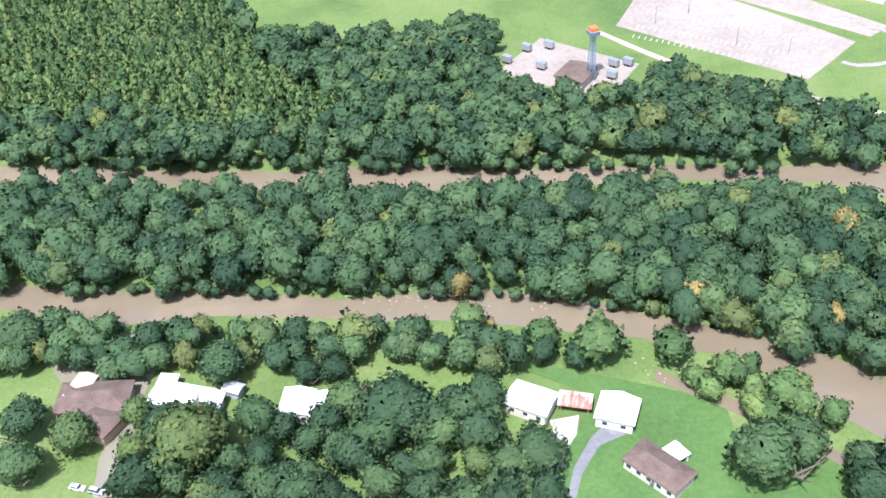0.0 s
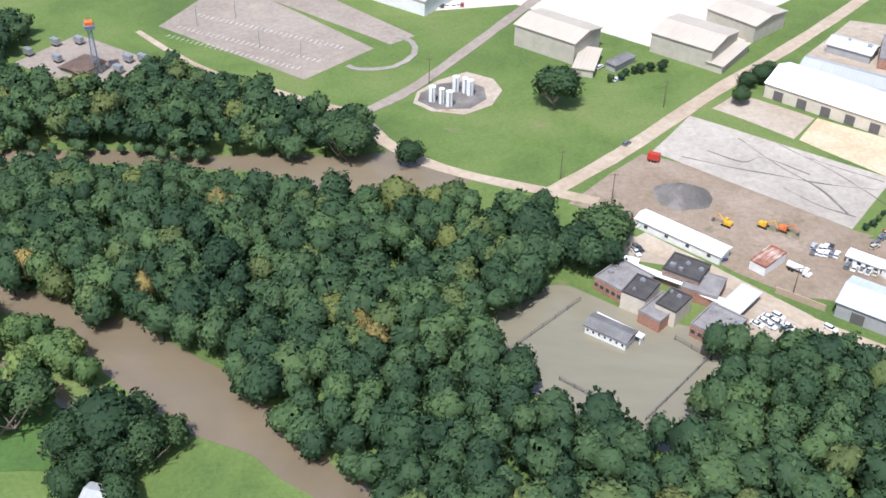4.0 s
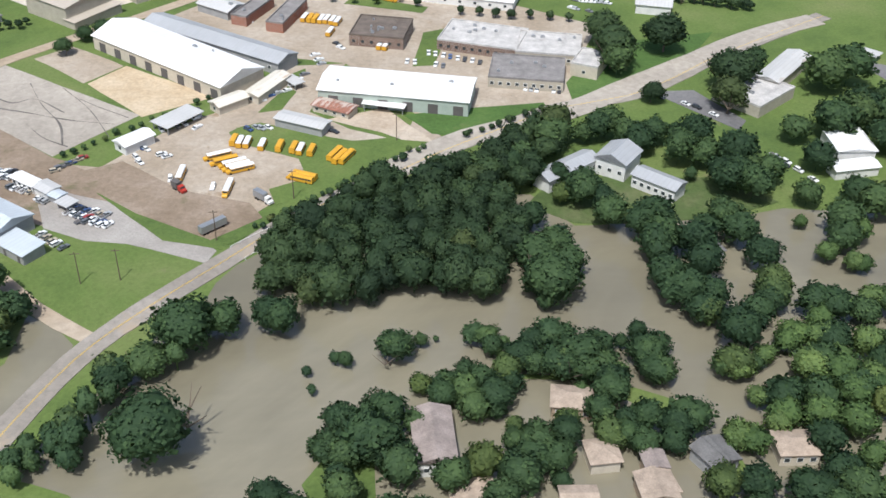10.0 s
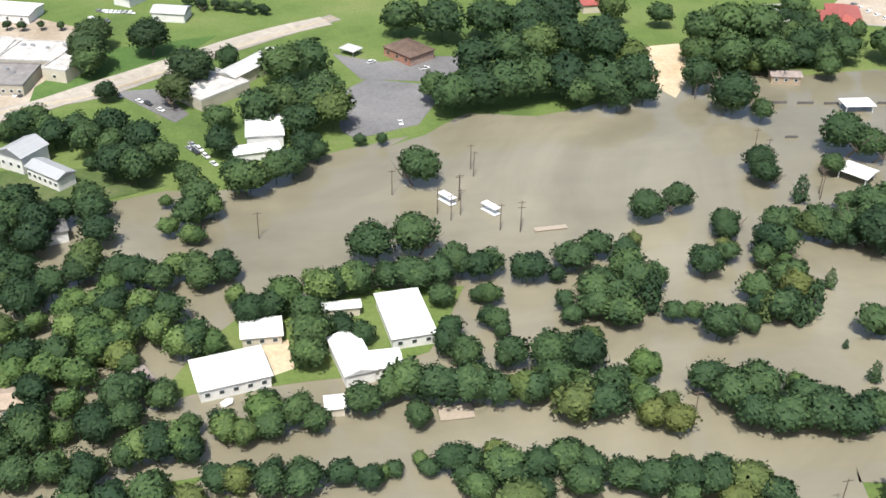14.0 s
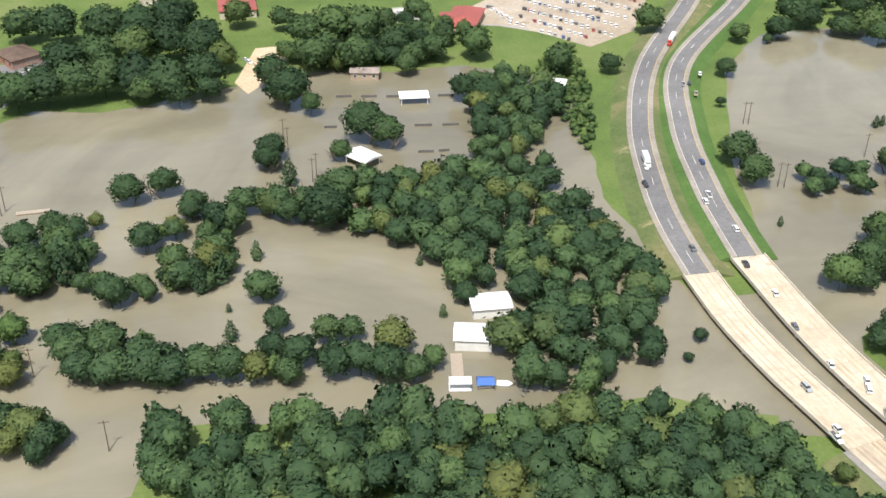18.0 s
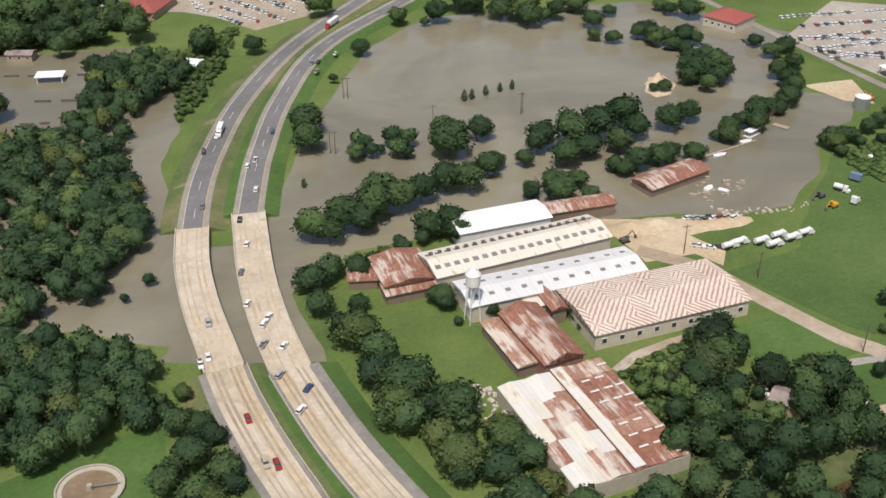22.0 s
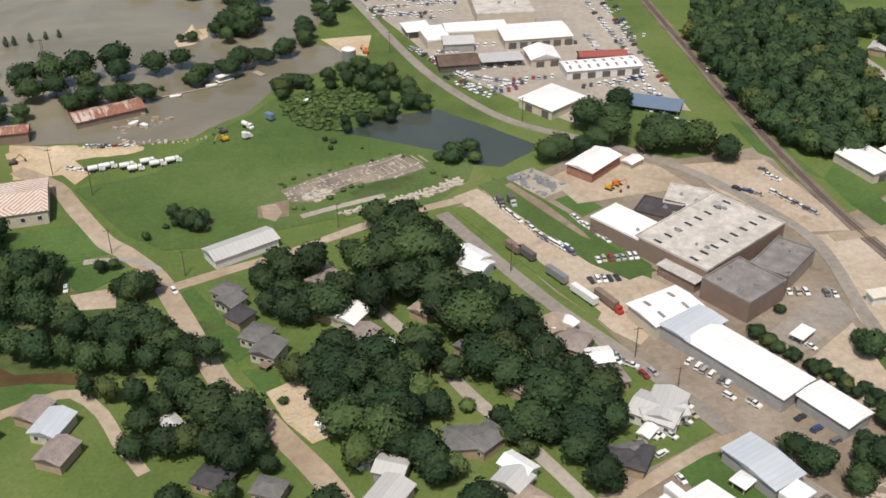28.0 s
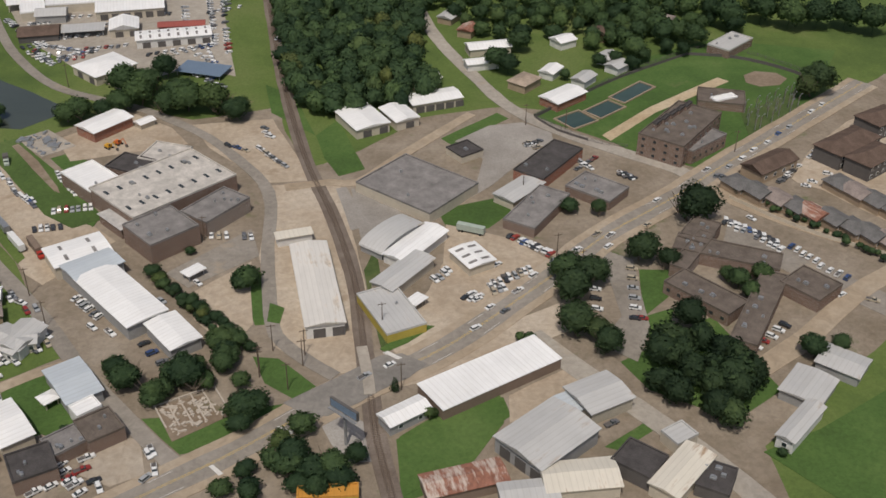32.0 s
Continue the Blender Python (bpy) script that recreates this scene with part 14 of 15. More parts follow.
fence("guard_posts", [(349.6, 156.8), (354.9, 161.5), (362.2, 166.9), (370.5, 173.1), (379.9, 178.5), (389.6, 184.5)], 0.9, "row of white guard posts along the road bend", WHITEPAINT, every=3.4, rails=1)
fence("guard_posts", [(353.8, 151), (360.3, 157.4), (368.5, 163.7), (377.9, 170.2), (387.6, 176.8), (395.6, 181.9)], 0.9, "row of white guard posts along the road bend", WHITEPAINT, every=3.4, rails=1)
tagged(new("ground_crack", ribbon_mesh("ground_crack", smooth_line([(253.5, 253.2), (268.6, 245.5), (277.8, 241.8), (294, 235), (308.2, 231.4)], 1.5), -0.16, 0.16, 0.16, DARKGRAVEL, 0.1, 0.5)), "dark weedy crack across the old slab", "crack", "", "structure")
tagged(new("ground_crack", ribbon_mesh("ground_crack", smooth_line([(275, 263.8), (282.1, 247.2), (290.5, 232.8), (294, 218.5)], 1.5), -0.16, 0.16, 0.16, DARKGRAVEL, 0.1, 0.5)), "dark weedy crack across the old slab", "crack", "", "structure")
tagged(new("ground_crack", ribbon_mesh("ground_crack", smooth_line([(286.4, 260.1), (298.5, 242.2), (307.9, 222.2)], 1.5), -0.16, 0.16, 0.16, DARKGRAVEL, 0.1, 0.5)), "dark weedy crack across the old slab", "crack", "", "structure")
tagged(new("ground_crack", ribbon_mesh("ground_crack", smooth_line([(294, 250.3), (301.3, 243.9), (312, 235.6)], 1.5), -0.16, 0.16, 0.16, DARKGRAVEL, 0.1, 0.5)), "dark weedy crack across the old slab", "crack", "", "structure")
tagged(new("ground_crack", ribbon_mesh("ground_crack", smooth_line([(279.8, 233.6), (287.1, 223.8), (295.7, 217.3)], 1.5), -0.16, 0.16, 0.16, DARKGRAVEL, 0.1, 0.5)), "dark weedy crack across the old slab", "crack", "", "structure")
tagged(new("ground_crack", ribbon_mesh("ground_crack", smooth_line([(262.4, 256.5), (272, 249.1), (279.2, 251.4), (290.4, 240.9)], 1.5), -0.16, 0.16, 0.16, DARKGRAVEL, 0.1, 0.5)), "dark weedy crack across the old slab", "crack", "", "structure")

# more of the town and the flood
grove("trees_school_court", [(1318.8, -178.1, 4.4, 7.4), (1327.0, -176.5, 4.1, 7.0), (1319.3, -184.3, 3.6, 7.0), (1317.1, -173.8, 2.9, 5.7)], "bushy trees in the school courtyard", L_OAK, BROAD, 21, "trees")
car_row(1096.0, -49.8, 1101.2, -63.4, 7, -75, 1.0)
car_row(1118.9, -64.6, 1125.3, -79.6, 8, -78, 1.0)
car_row(1119.2, -90.2, 1131.2, -90.3, 7, -88, 1.0)
car_yard("parked_cars_yard", [(1094.3, 75.1, 1105.4, 54.2, 11, 60), (1103.2, 49.8, 1113.0, 30.7, 9, 60), (1105.5, 55.4, 1122.0, 45.3, 12, 75), (1114.2, 39.6, 1129.0, 44.1, 9, 75), (1151.1, 35.5, 1177.7, 41.6, 9, 70), (1178.6, 80.6, 1192.9, 85.2, 7, 70), (1167.6, 89.6, 1167.9, 62.2, 7, 20), (1206.4, 42.8, 1213.9, 35.3, 5, 60), (1169.8, 34.0, 1177.2, 21.2, 5, 40)], "vehicles parked about the dealer yard", 8)
rubble("flood_debris", [(962.8, 35.6), (976.8, 40.2), (989.5, 38.3), (985, 25.7), (970.3, 24.1), (962.2, 28.7)], 34, 1.3, PLANK, "broken timber drifting in the flood", 31)
rubble("shore_debris", [(969.1, 21.2), (972.3, 14.6), (994.5, 11.6), (1005.2, 17.1), (1008.9, 20.4), (996.2, 15.1), (977.4, 17.4)], 40, 0.9, RUBBLE, "pale debris along the flood edge", 32)
# small pale pieces on the water imitate glints of bright sky
rubble("glint_specks", [(-10.3, 213.6), (3.9, 213.6), (5.1, 205.4), (-8.8, 205.4)], 30, 0.32, PLANK, "pale specks standing in for sky glints on the bayou", 40)
rubble("glint_specks", [(10.1, 210.2), (38.3, 209.5), (39.4, 201.4), (11.8, 204.8)], 30, 0.32, PLANK, "pale specks standing in for sky glints on the bayou", 41)
rubble("glint_specks", [(48.4, 183.7), (65.9, 180.4), (64.6, 169.9), (51.9, 175.6)], 30, 0.32, PLANK, "pale specks standing in for sky glints on the bayou", 42)
rubble("glint_specks", [(38.5, 266.4), (59.1, 266), (56.7, 257), (41.6, 258.4)], 30, 0.32, PLANK, "pale specks standing in for sky glints on the bayou", 43)
rubble("glint_specks", [(-21.3, 213.7), (0.9, 216.2), (2.1, 209.3), (-18.3, 207.8)], 30, 0.32, PLANK, "pale specks standing in for sky glints on the bayou", 44)
fence("compound_fence", [(1294.2, -55.5), (1319.8, -38.9), (1345, -24.3), (1369.4, -12.2), (1393.7, -3)], 1.5, "dark chain-link fence round the old plant", W_DARK, every=4.0, rails=3)
fence("compound_fence", [(1393.7, -3), (1407.5, -18.9), (1420.1, -39.9)], 1.5, "dark chain-link fence round the old plant", W_DARK, every=4.0, rails=3)
fence("compound_fence", [(1294.2, -55.5), (1307.6, -79.1), (1319.9, -87.2)], 1.5, "dark chain-link fence round the old plant", W_DARK, every=4.0, rails=3)

# yellowing trees over the canopy
grove("yellow_trees", [(151.9, 166.0, 3.8, 14.1), (112.7, 221.9, 4.2, 13.6), (95.0, 191.0, 2.5, 9.2), (68.2, 197.5, 2.9, 10.7)], "yellowing trees standing above the green wood", L_GOLD, BROAD, 51, "trees")
grove("yellow_trees_east", [(114.1, 220.1, 4.4, 11.9), (131.3, 211.4, 3.2, 9.9), (66.9, 196.6, 4.0, 12.4), (97.6, 185.6, 3.9, 12.2), (10.1, 207.5, 3.5, 11.0), (16.7, 195.3, 1.8, 5.7)], "yellowing trees along the bayou wood", L_GOLD, BROAD, 52, "trees")

# shops beyond the park
car_yard("parked_cars_north", [(823.8, 280.7, 852.9, 235.2, 18, 70), (829.7, 291.3, 859.6, 246.5, 18, 70), (835.8, 301.3, 867.5, 256.5, 18, 70), (842.4, 313.6, 874.4, 267.2, 18, 70), (813.9, 261.3, 833.1, 234.8, 10, 70), (850.0, 322.2, 881.5, 278.3, 18, 70)], "rows of parked cars on a far car park", 14)
building("shop", 693.7, 304.4, 16.6, 23.7, -0.5, 3.767, "hip", W_CREAM, R_RED, "red-roofed shop behind the oaks", rise=2.25)
building("shop", 662.3, 330.4, 22.5, 24.7, -7.6, 3.784, "hip", W_CREAM, R_RED, "wide red-roofed shop behind the oaks", rise=2.25)
building("shop", 768.7, 270.2, 13.3, 20.0, -5.3, 3.431, "flat", W_WHITE, F_GREY, "pale flat-roofed shop beyond the trees", vents=2)

# bushes along the banks
grove("bank_bushes_canal", [(-108.0, 278.7, 3.2, 6.2), (-104.9, 281.2, 2.8, 5.5), (-99.5, 281.9, 2.1, 4.1), (-91.2, 278.3, 2.6, 5.1), (-85.8, 274.2, 4.0, 7.7), (-80.2, 277.1, 3.1, 6.0), (-75.3, 277.3, 3.2, 6.3), (-70.9, 276.0, 2.2, 4.3), (-63.9, 274.8, 2.5, 4.9), (-58.0, 274.8, 2.0, 3.9), (-53.0, 275.5, 3.0, 5.9), (-48.3, 275.0, 2.7, 5.2), (-41.8, 274.3, 2.3, 4.5), (-35.9, 271.5, 3.4, 6.7), (-31.9, 271.4, 3.4, 6.7), (-25.9, 271.9, 2.4, 4.7), (-21.8, 270.4, 2.1, 4.1), (-13.8, 268.9, 3.7, 7.2), (-9.7, 267.7, 3.0, 5.9), (-4.7, 267.6, 3.2, 6.2), (1.4, 269.3, 2.4, 4.6), (6.7, 268.7, 3.2, 6.2), (12.1, 267.0, 3.3, 6.5), (16.1, 266.6, 3.3, 6.5), (21.9, 265.6, 3.0, 5.8), (28.7, 263.8, 3.3, 6.4), (33.5, 266.4, 3.1, 6.1), (38.9, 265.5, 2.8, 5.5), (43.0, 264.1, 2.5, 4.9), (48.2, 266.4, 2.7, 5.2), (53.7, 261.5, 3.6, 7.0), (58.2, 263.4, 2.2, 4.2), (64.9, 264.5, 2.7, 5.2), (67.6, 260.7, 3.4, 6.7), (73.1, 262.6, 2.3, 4.6), (79.1, 261.9, 2.0, 4.0), (85.0, 260.6, 2.7, 5.2), (88.0, 261.4, 2.2, 4.3), (92.7, 255.8, 3.4, 6.7), (98.4, 256.7, 3.1, 6.1), (104.2, 255.6, 3.3, 6.4), (-104.4, 263.5, 3.1, 6.0), (-97.9, 262.6, 3.0, 5.9), (-94.5, 265.7, 2.0, 3.9), (-87.8, 264.8, 1.8, 3.6), (-80.2, 260.2, 3.3, 6.4), (-74.4, 261.6, 2.5, 4.8), (-66.7, 258.4, 3.2, 6.3), (-62.2, 259.6, 2.3, 4.4), (-54.7, 258.9, 3.2, 6.3), (-49.6, 257.6, 2.5, 5.0), (-44.7, 259.0, 1.7, 3.4), (-39.0, 257.3, 2.5, 4.9), (-31.2, 257.7, 2.5, 4.9), (-25.8, 255.0, 2.8, 5.5), (-20.0, 255.0, 2.5, 4.8), (-13.9, 255.3, 2.5, 4.8), (-7.6, 253.5, 3.2, 6.3), (-1.4, 252.3, 2.1, 4.1), (3.7, 254.6, 1.7, 3.3), (9.2, 252.2, 3.0, 5.9), (15.5, 251.8, 2.0, 3.8), (21.5, 251.5, 2.7, 5.3), (28.7, 250.7, 2.3, 4.4)], "leafy bushes overhanging the canal", L_WOOD, SMALL, 61, "trees")
grove("bank_bushes_bayou", [(-89.8, 217.3, 3.5, 6.8), (-86.0, 217.9, 2.2, 4.4), (-81.9, 218.9, 1.9, 3.8), (-75.2, 218.0, 2.1, 4.0), (-73.1, 218.5, 2.1, 4.0), (-66.0, 214.6, 3.5, 6.8), (-61.1, 216.1, 2.8, 5.4), (-56.1, 215.4, 3.2, 6.2), (-53.1, 214.6, 2.3, 4.5), (-48.2, 215.3, 1.9, 3.6), (-42.8, 213.0, 2.5, 5.0), (-39.3, 212.8, 2.2, 4.4), (-33.7, 213.5, 2.2, 4.4), (-30.3, 214.2, 2.1, 4.1), (-25.4, 213.0, 2.5, 4.9), (-20.2, 213.3, 1.9, 3.8), (-14.0, 212.2, 2.2, 4.3), (-9.0, 211.4, 2.3, 4.5), (-4.7, 212.0, 1.8, 3.5), (0.6, 209.6, 2.0, 4.0), (4.6, 208.7, 3.1, 6.1), (10.5, 209.4, 2.4, 4.7), (13.7, 207.7, 2.8, 5.5), (19.6, 208.3, 2.1, 4.2), (24.0, 206.5, 2.7, 5.2), (29.6, 206.6, 2.3, 4.4), (32.9, 205.1, 3.1, 6.0), (38.6, 203.7, 2.5, 4.9), (43.6, 202.4, 2.0, 3.8), (47.7, 200.2, 2.4, 4.6), (54.0, 199.9, 2.8, 5.4), (57.3, 197.5, 2.9, 5.6), (61.3, 197.2, 2.0, 3.8), (66.3, 193.7, 2.2, 4.3), (72.0, 191.6, 3.1, 6.0), (76.9, 189.3, 1.8, 3.5), (80.9, 187.6, 2.0, 4.0), (84.1, 185.8, 1.8, 3.5), (88.4, 181.8, 1.9, 3.7), (94.4, 181.3, 1.6, 3.2), (-85.4, 201.7, 2.7, 5.4), (-81.2, 202.0, 1.9, 3.6), (-76.1, 202.3, 1.9, 3.6), (-69.3, 201.5, 2.3, 4.4), (-65.3, 200.6, 2.5, 4.9), (-59.9, 200.5, 1.5, 3.0), (-55.0, 198.9, 2.2, 4.3), (-51.0, 199.5, 1.9, 3.7), (-46.4, 198.7, 2.3, 4.5), (-41.4, 197.4, 2.7, 5.3), (-35.3, 197.0, 2.4, 4.7), (-28.8, 194.9, 2.5, 4.9), (-25.3, 195.4, 2.3, 4.4), (-20.6, 194.7, 2.1, 4.1), (5.4, 192.2, 1.4, 2.8), (9.8, 191.0, 1.7, 3.2), (15.0, 192.4, 1.7, 3.3), (20.7, 192.2, 1.7, 3.2), (25.2, 190.7, 2.3, 4.5)], "leafy bushes overhanging the bayou", L_WOOD, SMALL, 62, "trees")
region("water_gardens", [(389.4, 89.1), (398.7, 98), (435.8, 96), (445.3, 85.8), (460.7, 83.1), (463.2, 72.4), (457.5, 62.5), (467.5, 54.7), (455, 40.9), (384.2, 49.2), (384.5, 77.7)], 0.2155, FLOOD, 1.12, label="flood water round the garden houses", category="water")
region("lawn_factory", [(1098.6, -33.4), (1106.8, -41.9), (1120.7, -66), (1134.3, -95.4), (1131.9, -102.6), (1117.3, -78.8), (1101.4, -49.3)], 0.2189, LAWN, 0.60, label="strip of grass beside the factory wall", category="ground")
grove("trees_far_houses", [(1326.9, 35.9, 6.8, 11.6), (1339.4, 40.5, 6.9, 11.7), (1347.2, 31.6, 6.8, 11.6), (1291.9, -11.0, 7.1, 12.1), (1295.6, -15.4, 6.0, 10.3), (1299.7, 44.3, 5.6, 9.6), (1353.7, 5.7, 5.4, 9.2), (1363.6, 10.3, 5.5, 9.4), (1372.5, 12.4, 6.7, 11.5), (1379.7, 4.1, 6.7, 11.4), (1384.4, -3.4, 6.6, 11.3), (1408.1, 12.8, 9.4, 16.0), (1408.9, 7.5, 5.7, 9.7), (1426.6, 15.9, 9.6, 16.3), (1436.0, 6.8, 9.6, 16.2), (1448.6, 4.0, 9.6, 16.4), (1461.3, 1.2, 9.7, 16.5), (1470.1, -7.7, 9.7, 16.5), (1335.1, -16.2, 4.1, 7.0), (1343.2, -14.9, 4.1, 7.0), (1348.1, -21.9, 4.1, 7.0), (1316.8, -25.8, 3.0, 5.8), (1369.4, -8.0, 4.3, 7.3), (1375.3, -12.4, 4.3, 7.3), (1356.0, -14.9, 3.8, 7.3), (1307.1, 6.5, 6.4, 10.8)], "garden trees among the far houses", L_OAK, BROAD, 63, "trees")
dashes("stall_marks", smooth_line([(89.4, 368.1), (148.3, 335.2)], 0.2), 0.0, 0.16, 0.2, 2.0, 2.6, LINEWHITE, None)["kind"] = "structure"
dashes("stall_marks", smooth_line([(83.4, 356.8), (139.3, 324.7)], 0.2), 0.0, 0.16, 0.2, 2.0, 2.6, LINEWHITE, None)["kind"] = "structure"
dashes("stall_marks", smooth_line([(80.3, 349.3), (132.7, 318.4)], 0.2), 0.0, 0.16, 0.2, 2.0, 2.6, LINEWHITE, None)["kind"] = "structure"
pole(91.9, 357.3, 7, lamp=True, label='grey street lamp on a car park', arms=0, group='car park lamps')
pole(116.7, 337.6, 7, lamp=True, label='grey street lamp on a car park', arms=0, group='car park lamps')
pole(105.8, 364.4, 7, lamp=True, label='grey street lamp on a car park', arms=0, group='car park lamps')
pole(132.2, 327.5, 7, lamp=True, label='grey street lamp on a car park', arms=0, group='car park lamps')
car(-76.1, 153.8, -19, label="car parked beside the flooded lane")
car(-71.7, 152.4, -20, label="car parked beside the flooded lane")
car(-62.5, 148.3, -12, label="car parked beside the flooded lane")
car(-51.4, 152.2, 79, label="car parked beside the flooded lane")
tagged(new("road_main_lanes", ribbon_mesh("road_main_lanes", line_main_street, -3.6, 3.6, 0.247, OLDASPHALT, 0.05, 0.7)), "grey asphalt lanes along the sandy main street", "road", "", "structure")
grove("trees_gardens_south", [(997.4, -172.7, 4.7, 8.1), (1003.6, -181.4, 5.2, 8.8), (1014.7, -184.5, 4.5, 7.7), (1021.8, -182.2, 4.0, 7.7), (1009.6, -172.3, 3.5, 6.9), (1028.4, -190.2, 3.9, 7.5), (1036.6, -186.4, 2.2, 4.3)], "garden oaks over dark-roofed cottages", L_DARK, BROAD, 64, "trees")
building("house", 1006.2, -166.7, 7.9, 5.9, -30.6, 3.068, "hip", W_TAN, S_DARK, "dark-roofed cottage under garden trees", category='house', wins=2)
building("house", 1018.7, -172.0, 6.7, 5.2, -27.4, 3.085, "hip", W_TAN, S_GREY, "grey-roofed cottage under garden trees", category='house', wins=2)

# small bushes
grove("shrub_group", [(241.1, 304.5, 1.9, 3.6), (245.3, 305.9, 2.0, 3.7), (247.7, 309.2, 1.8, 3.3), (250.9, 310.6, 1.9, 3.5), (253.4, 310.8, 2.4, 4.4), (257.3, 312.4, 2.2, 4.1), (261.1, 312.0, 2.5, 4.5), (263.2, 315.6, 1.9, 3.6)], "clipped round shrub beside the hangar", L_DARK, seed=8)
grove("shrub_group", [(1151.9, -142.0, 1.6, 3.0), (1154.5, -145.0, 1.6, 3.0), (1155.7, -146.9, 1.4, 2.7), (1157.4, -149.8, 1.5, 2.8), (1158.2, -153.1, 1.9, 3.5), (1160.3, -155.8, 1.7, 3.2), (1162.0, -159.8, 1.9, 3.6), (1162.8, -161.4, 1.5, 2.8)], "hedge shrub behind the workshops", L_DARK, seed=8)
grove("shrub_group", [(516.1, 329.7, 2.3, 4.2), (517.9, 328.6, 2.2, 4.1), (521.3, 326.7, 2.2, 4.1), (528.8, 323.8, 2.3, 4.3), (531.9, 321.2, 2.6, 4.8), (536.4, 318.2, 2.8, 5.2), (547.5, 316.4, 2.3, 4.2), (548.7, 313.1, 2.9, 5.3), (549.8, 312.0, 2.6, 4.8)], "hedge tree in a dark row", L_DARK, seed=9)
grove("shrub_group", [(421.1, 214.1, 1.6, 3.0), (422.8, 216.3, 1.2, 2.3), (426.6, 216.9, 1.4, 2.6), (430.2, 218.7, 1.4, 2.5), (432.6, 220.3, 1.6, 3.1), (436.4, 223.2, 1.6, 3.0), (438.0, 224.1, 1.3, 2.4), (442.6, 226.2, 1.8, 3.3), (445.5, 228.8, 1.4, 2.5), (448.7, 230.1, 1.6, 3.0)], "roadside hedge shrub beside the yard", L_DARK, seed=10)
grove("shrub_group", [(380.8, 332.0, 2.3, 4.2), (389.5, 330.2, 2.3, 4.2), (398.5, 328.4, 2.3, 4.3), (408.4, 330.4, 2.1, 3.9), (414.9, 324.9, 2.3, 4.3), (431.4, 315.3, 2.5, 4.7), (438.8, 313.6, 2.5, 4.7), (444.9, 311.5, 2.5, 4.7), (450.9, 309.4, 2.5, 4.7), (458.5, 309.4, 2.6, 4.7), (466.3, 307.7, 2.3, 4.3), (473.4, 305.5, 2.3, 4.3)], "small bushy trees and shrubs on open ground", L_DARK, seed=12)
grove("shrub", [(973.2, -70.1, 2.1, 4.0)], "small bushy trees and shrubs on open ground", L_DARK, seed=1)
grove("shrub", [(146.7, 162.2, 2.2, 4.6)], "tree with yellowing leaves in the woods", L_GOLD, seed=1)
grove("shrub_group", [(793.1, 13.7, 2.4, 4.4), (786.3, 6.3, 1.8, 3.4)], "small bushy trees and shrubs on open ground", L_OAK, seed=2)
grove("shrub", [(865.3, 152.3, 2.7, 5.0)], "small bushy trees and shrubs on open ground", L_OAK, seed=1)
grove("shrub_group", [(976.1, -70.1, 2.3, 4.2), (984.1, -54.7, 1.9, 3.5)], "small bushy trees and shrubs on open ground", L_OAK, seed=2)
grove("shrub_group", [(1171.1, -222.9, 2.4, 4.5), (1216.6, -213.9, 2.3, 4.2), (1247.8, -188.8, 2.0, 3.7)], "small bushy trees and shrubs on open ground", L_OAK, seed=3)
grove("shrub_group", [(1284.8, -124.8, 2.6, 4.8), (1296.5, -245.6, 1.7, 3.2)], "small bushy trees and shrubs on open ground", L_OAK, seed=2)
grove("shrub_group", [(1342.3, -122.9, 1.5, 2.7), (1343.5, -127.5, 2.1, 3.9), (1346.0, -129.9, 1.5, 2.7), (1346.8, -132.0, 1.4, 2.7), (1348.2, -134.1, 1.6, 2.9), (1350.4, -136.7, 1.5, 2.7), (1349.9, -140.6, 1.7, 3.1), (1351.6, -141.1, 1.7, 3.2), (1353.6, -144.9, 2.0, 3.7), (1354.3, -148.0, 1.8, 3.3), (1356.8, -149.1, 1.5, 2.7), (1357.4, -153.1, 1.9, 3.5), (1359.4, -153.0, 1.5, 2.8), (1360.2, -156.8, 1.4, 2.6), (1362.0, -160.0, 1.9, 3.4), (1363.8, -161.9, 1.7, 3.1), (1362.7, -164.2, 1.8, 3.4), (1365.8, -167.0, 1.7, 3.1), (1366.7, -169.1, 1.6, 3.0), (1367.7, -170.7, 1.7, 3.1), (1369.3, -171.7, 1.5, 2.7), (1369.2, -175.1, 1.8, 3.3)], "hedge shrub along the fence", L_WOOD, seed=22)
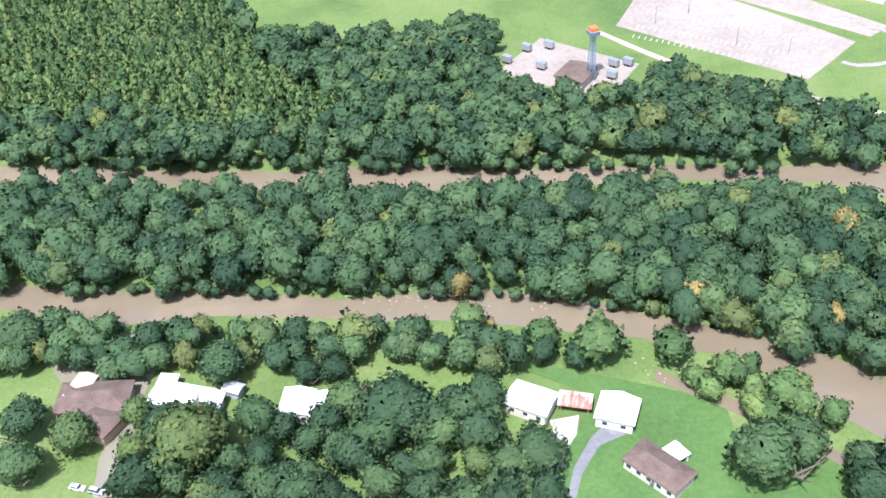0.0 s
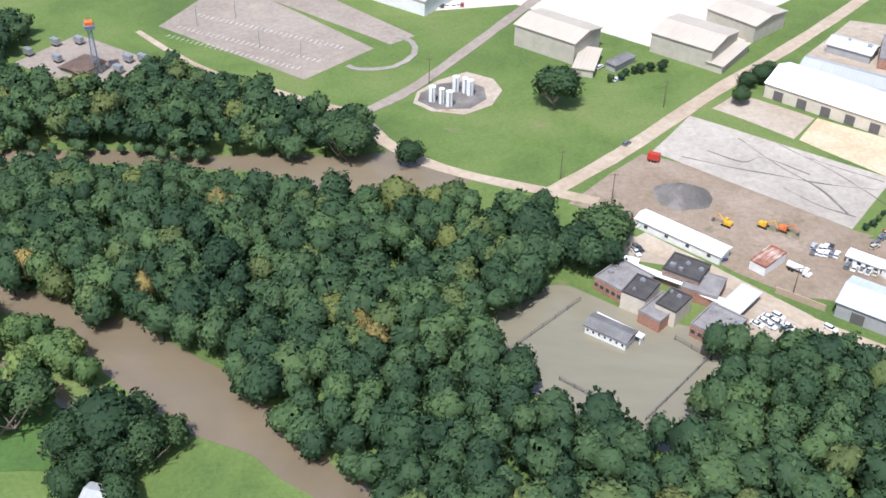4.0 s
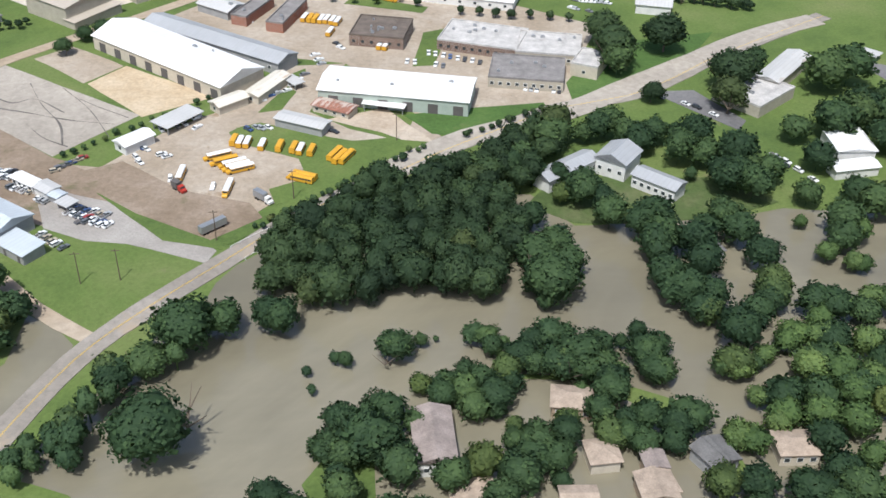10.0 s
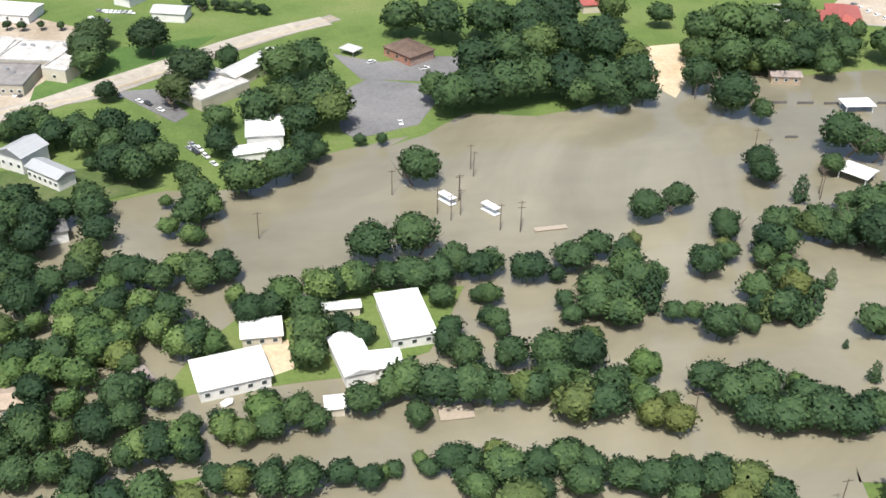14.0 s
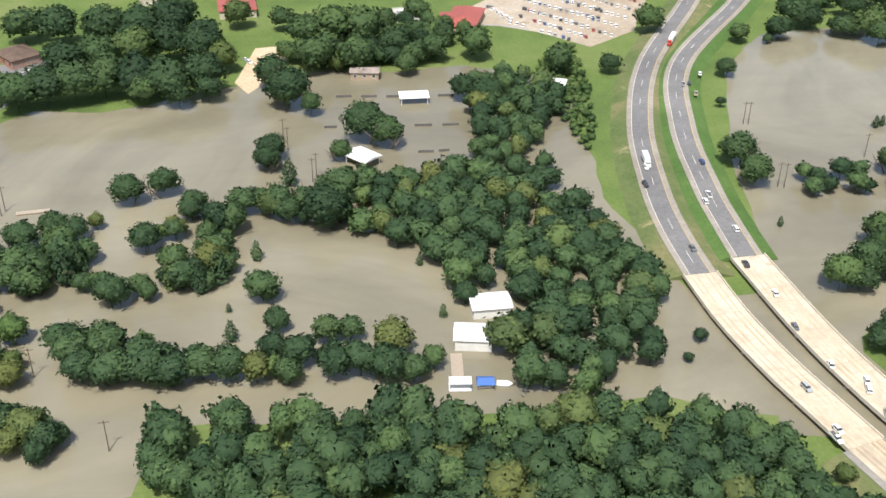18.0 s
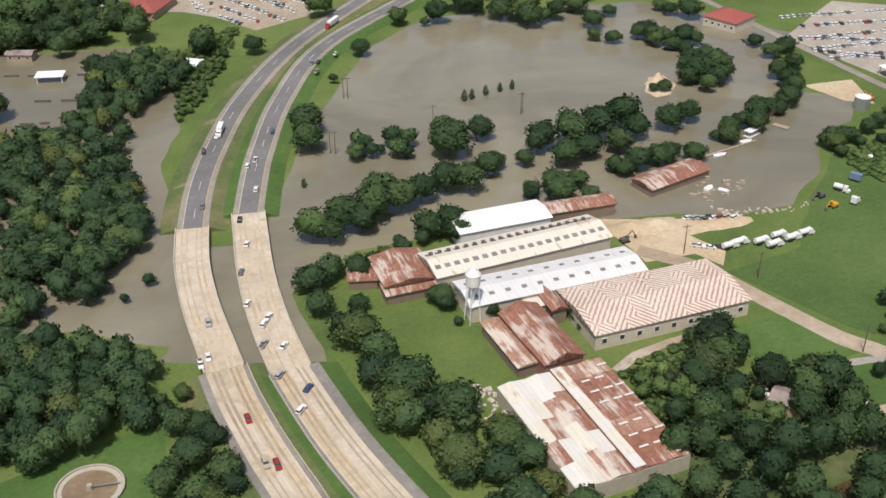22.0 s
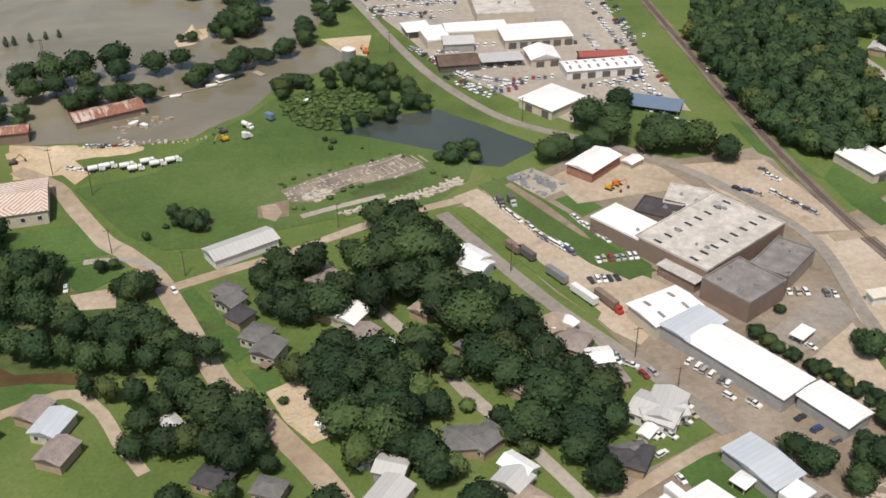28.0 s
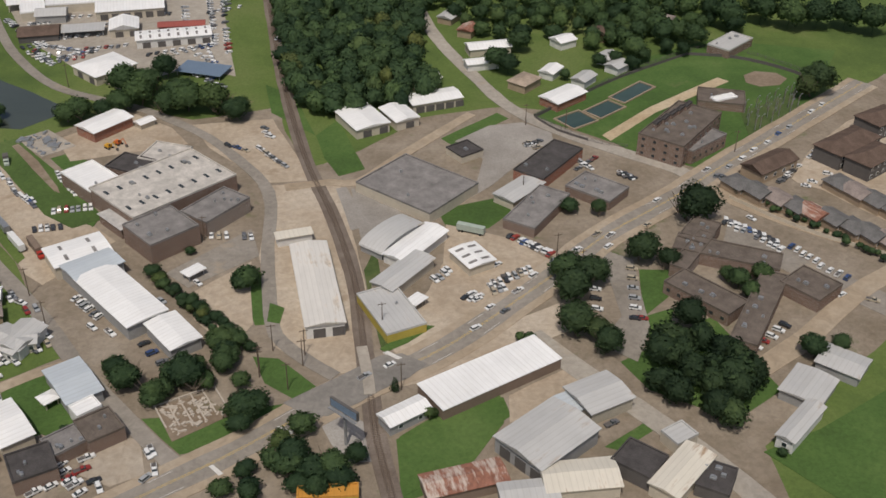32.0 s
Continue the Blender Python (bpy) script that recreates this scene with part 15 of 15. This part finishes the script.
grove("shrub_group", [(355.8, 165.9, 1.1, 2.2), (358.1, 165.7, 1.4, 2.6), (359.9, 169.0, 1.4, 2.6), (360.4, 170.0, 1.3, 2.4), (364.4, 171.3, 1.2, 2.3), (364.4, 172.4, 1.6, 3.0), (366.4, 173.7, 1.3, 2.3), (370.0, 175.0, 1.7, 3.1), (372.3, 178.3, 1.5, 2.9), (372.1, 179.3, 1.3, 2.4), (374.8, 181.7, 1.2, 2.2), (377.0, 181.8, 1.7, 3.1), (379.6, 185.0, 1.5, 2.8), (381.0, 186.9, 1.2, 2.3), (381.7, 187.3, 1.4, 2.5), (384.3, 188.7, 1.6, 2.9), (386.3, 190.5, 1.6, 3.0), (389.2, 192.4, 1.7, 3.2), (391.6, 193.2, 1.6, 2.9), (393.9, 197.4, 1.5, 2.8), (397.3, 200.2, 1.4, 2.5), (399.7, 200.1, 1.8, 3.3), (399.9, 201.3, 1.7, 3.1), (402.1, 205.8, 1.4, 2.6), (405.0, 205.3, 1.4, 2.5), (406.8, 207.5, 1.3, 2.4)], "rough shrub of a roadside hedge", L_WOOD, seed=26)
grove("shrub_group", [(295.6, 210.7, 1.4, 2.6), (298.6, 212.4, 1.4, 2.5), (301.3, 214.8, 1.3, 2.4), (303.7, 217.5, 1.1, 2.2), (306.9, 220.0, 1.3, 2.4), (309.7, 223.9, 1.5, 2.7), (314.5, 226.4, 1.4, 2.5), (317.2, 228.3, 1.3, 2.5), (319.9, 232.9, 1.2, 2.2)], "scrub along the yard ditch", L_WOOD, seed=9)
grove("shrub_group", [(323.9, 235.1, 1.2, 2.2), (327.0, 235.0, 1.7, 3.1), (329.7, 238.0, 1.3, 2.5), (333.6, 243.1, 1.6, 3.0), (337.1, 246.5, 1.3, 2.4)], "scrub along the yard ditch", L_WOOD, seed=5)
grove("shrub_group", [(401.1, 112.6, 1.1, 2.2), (417.4, 109.8, 1.9, 3.5), (376.8, 106.1, 2.3, 4.3), (370.1, 102.4, 1.9, 3.5), (371.3, 96.1, 1.9, 3.5), (413.5, 110.0, 1.4, 2.5)], "small bushy trees and shrubs on open ground", L_WOOD, seed=6)
grove("shrub_group", [(1163.6, -160.1, 2.3, 4.2), (1164.4, -163.1, 2.1, 3.9), (1166.1, -166.7, 1.8, 3.4), (1168.3, -171.6, 1.9, 3.6), (1168.9, -176.2, 2.5, 4.6)], "small bushy trees and shrubs on open ground", L_WOOD, seed=5)
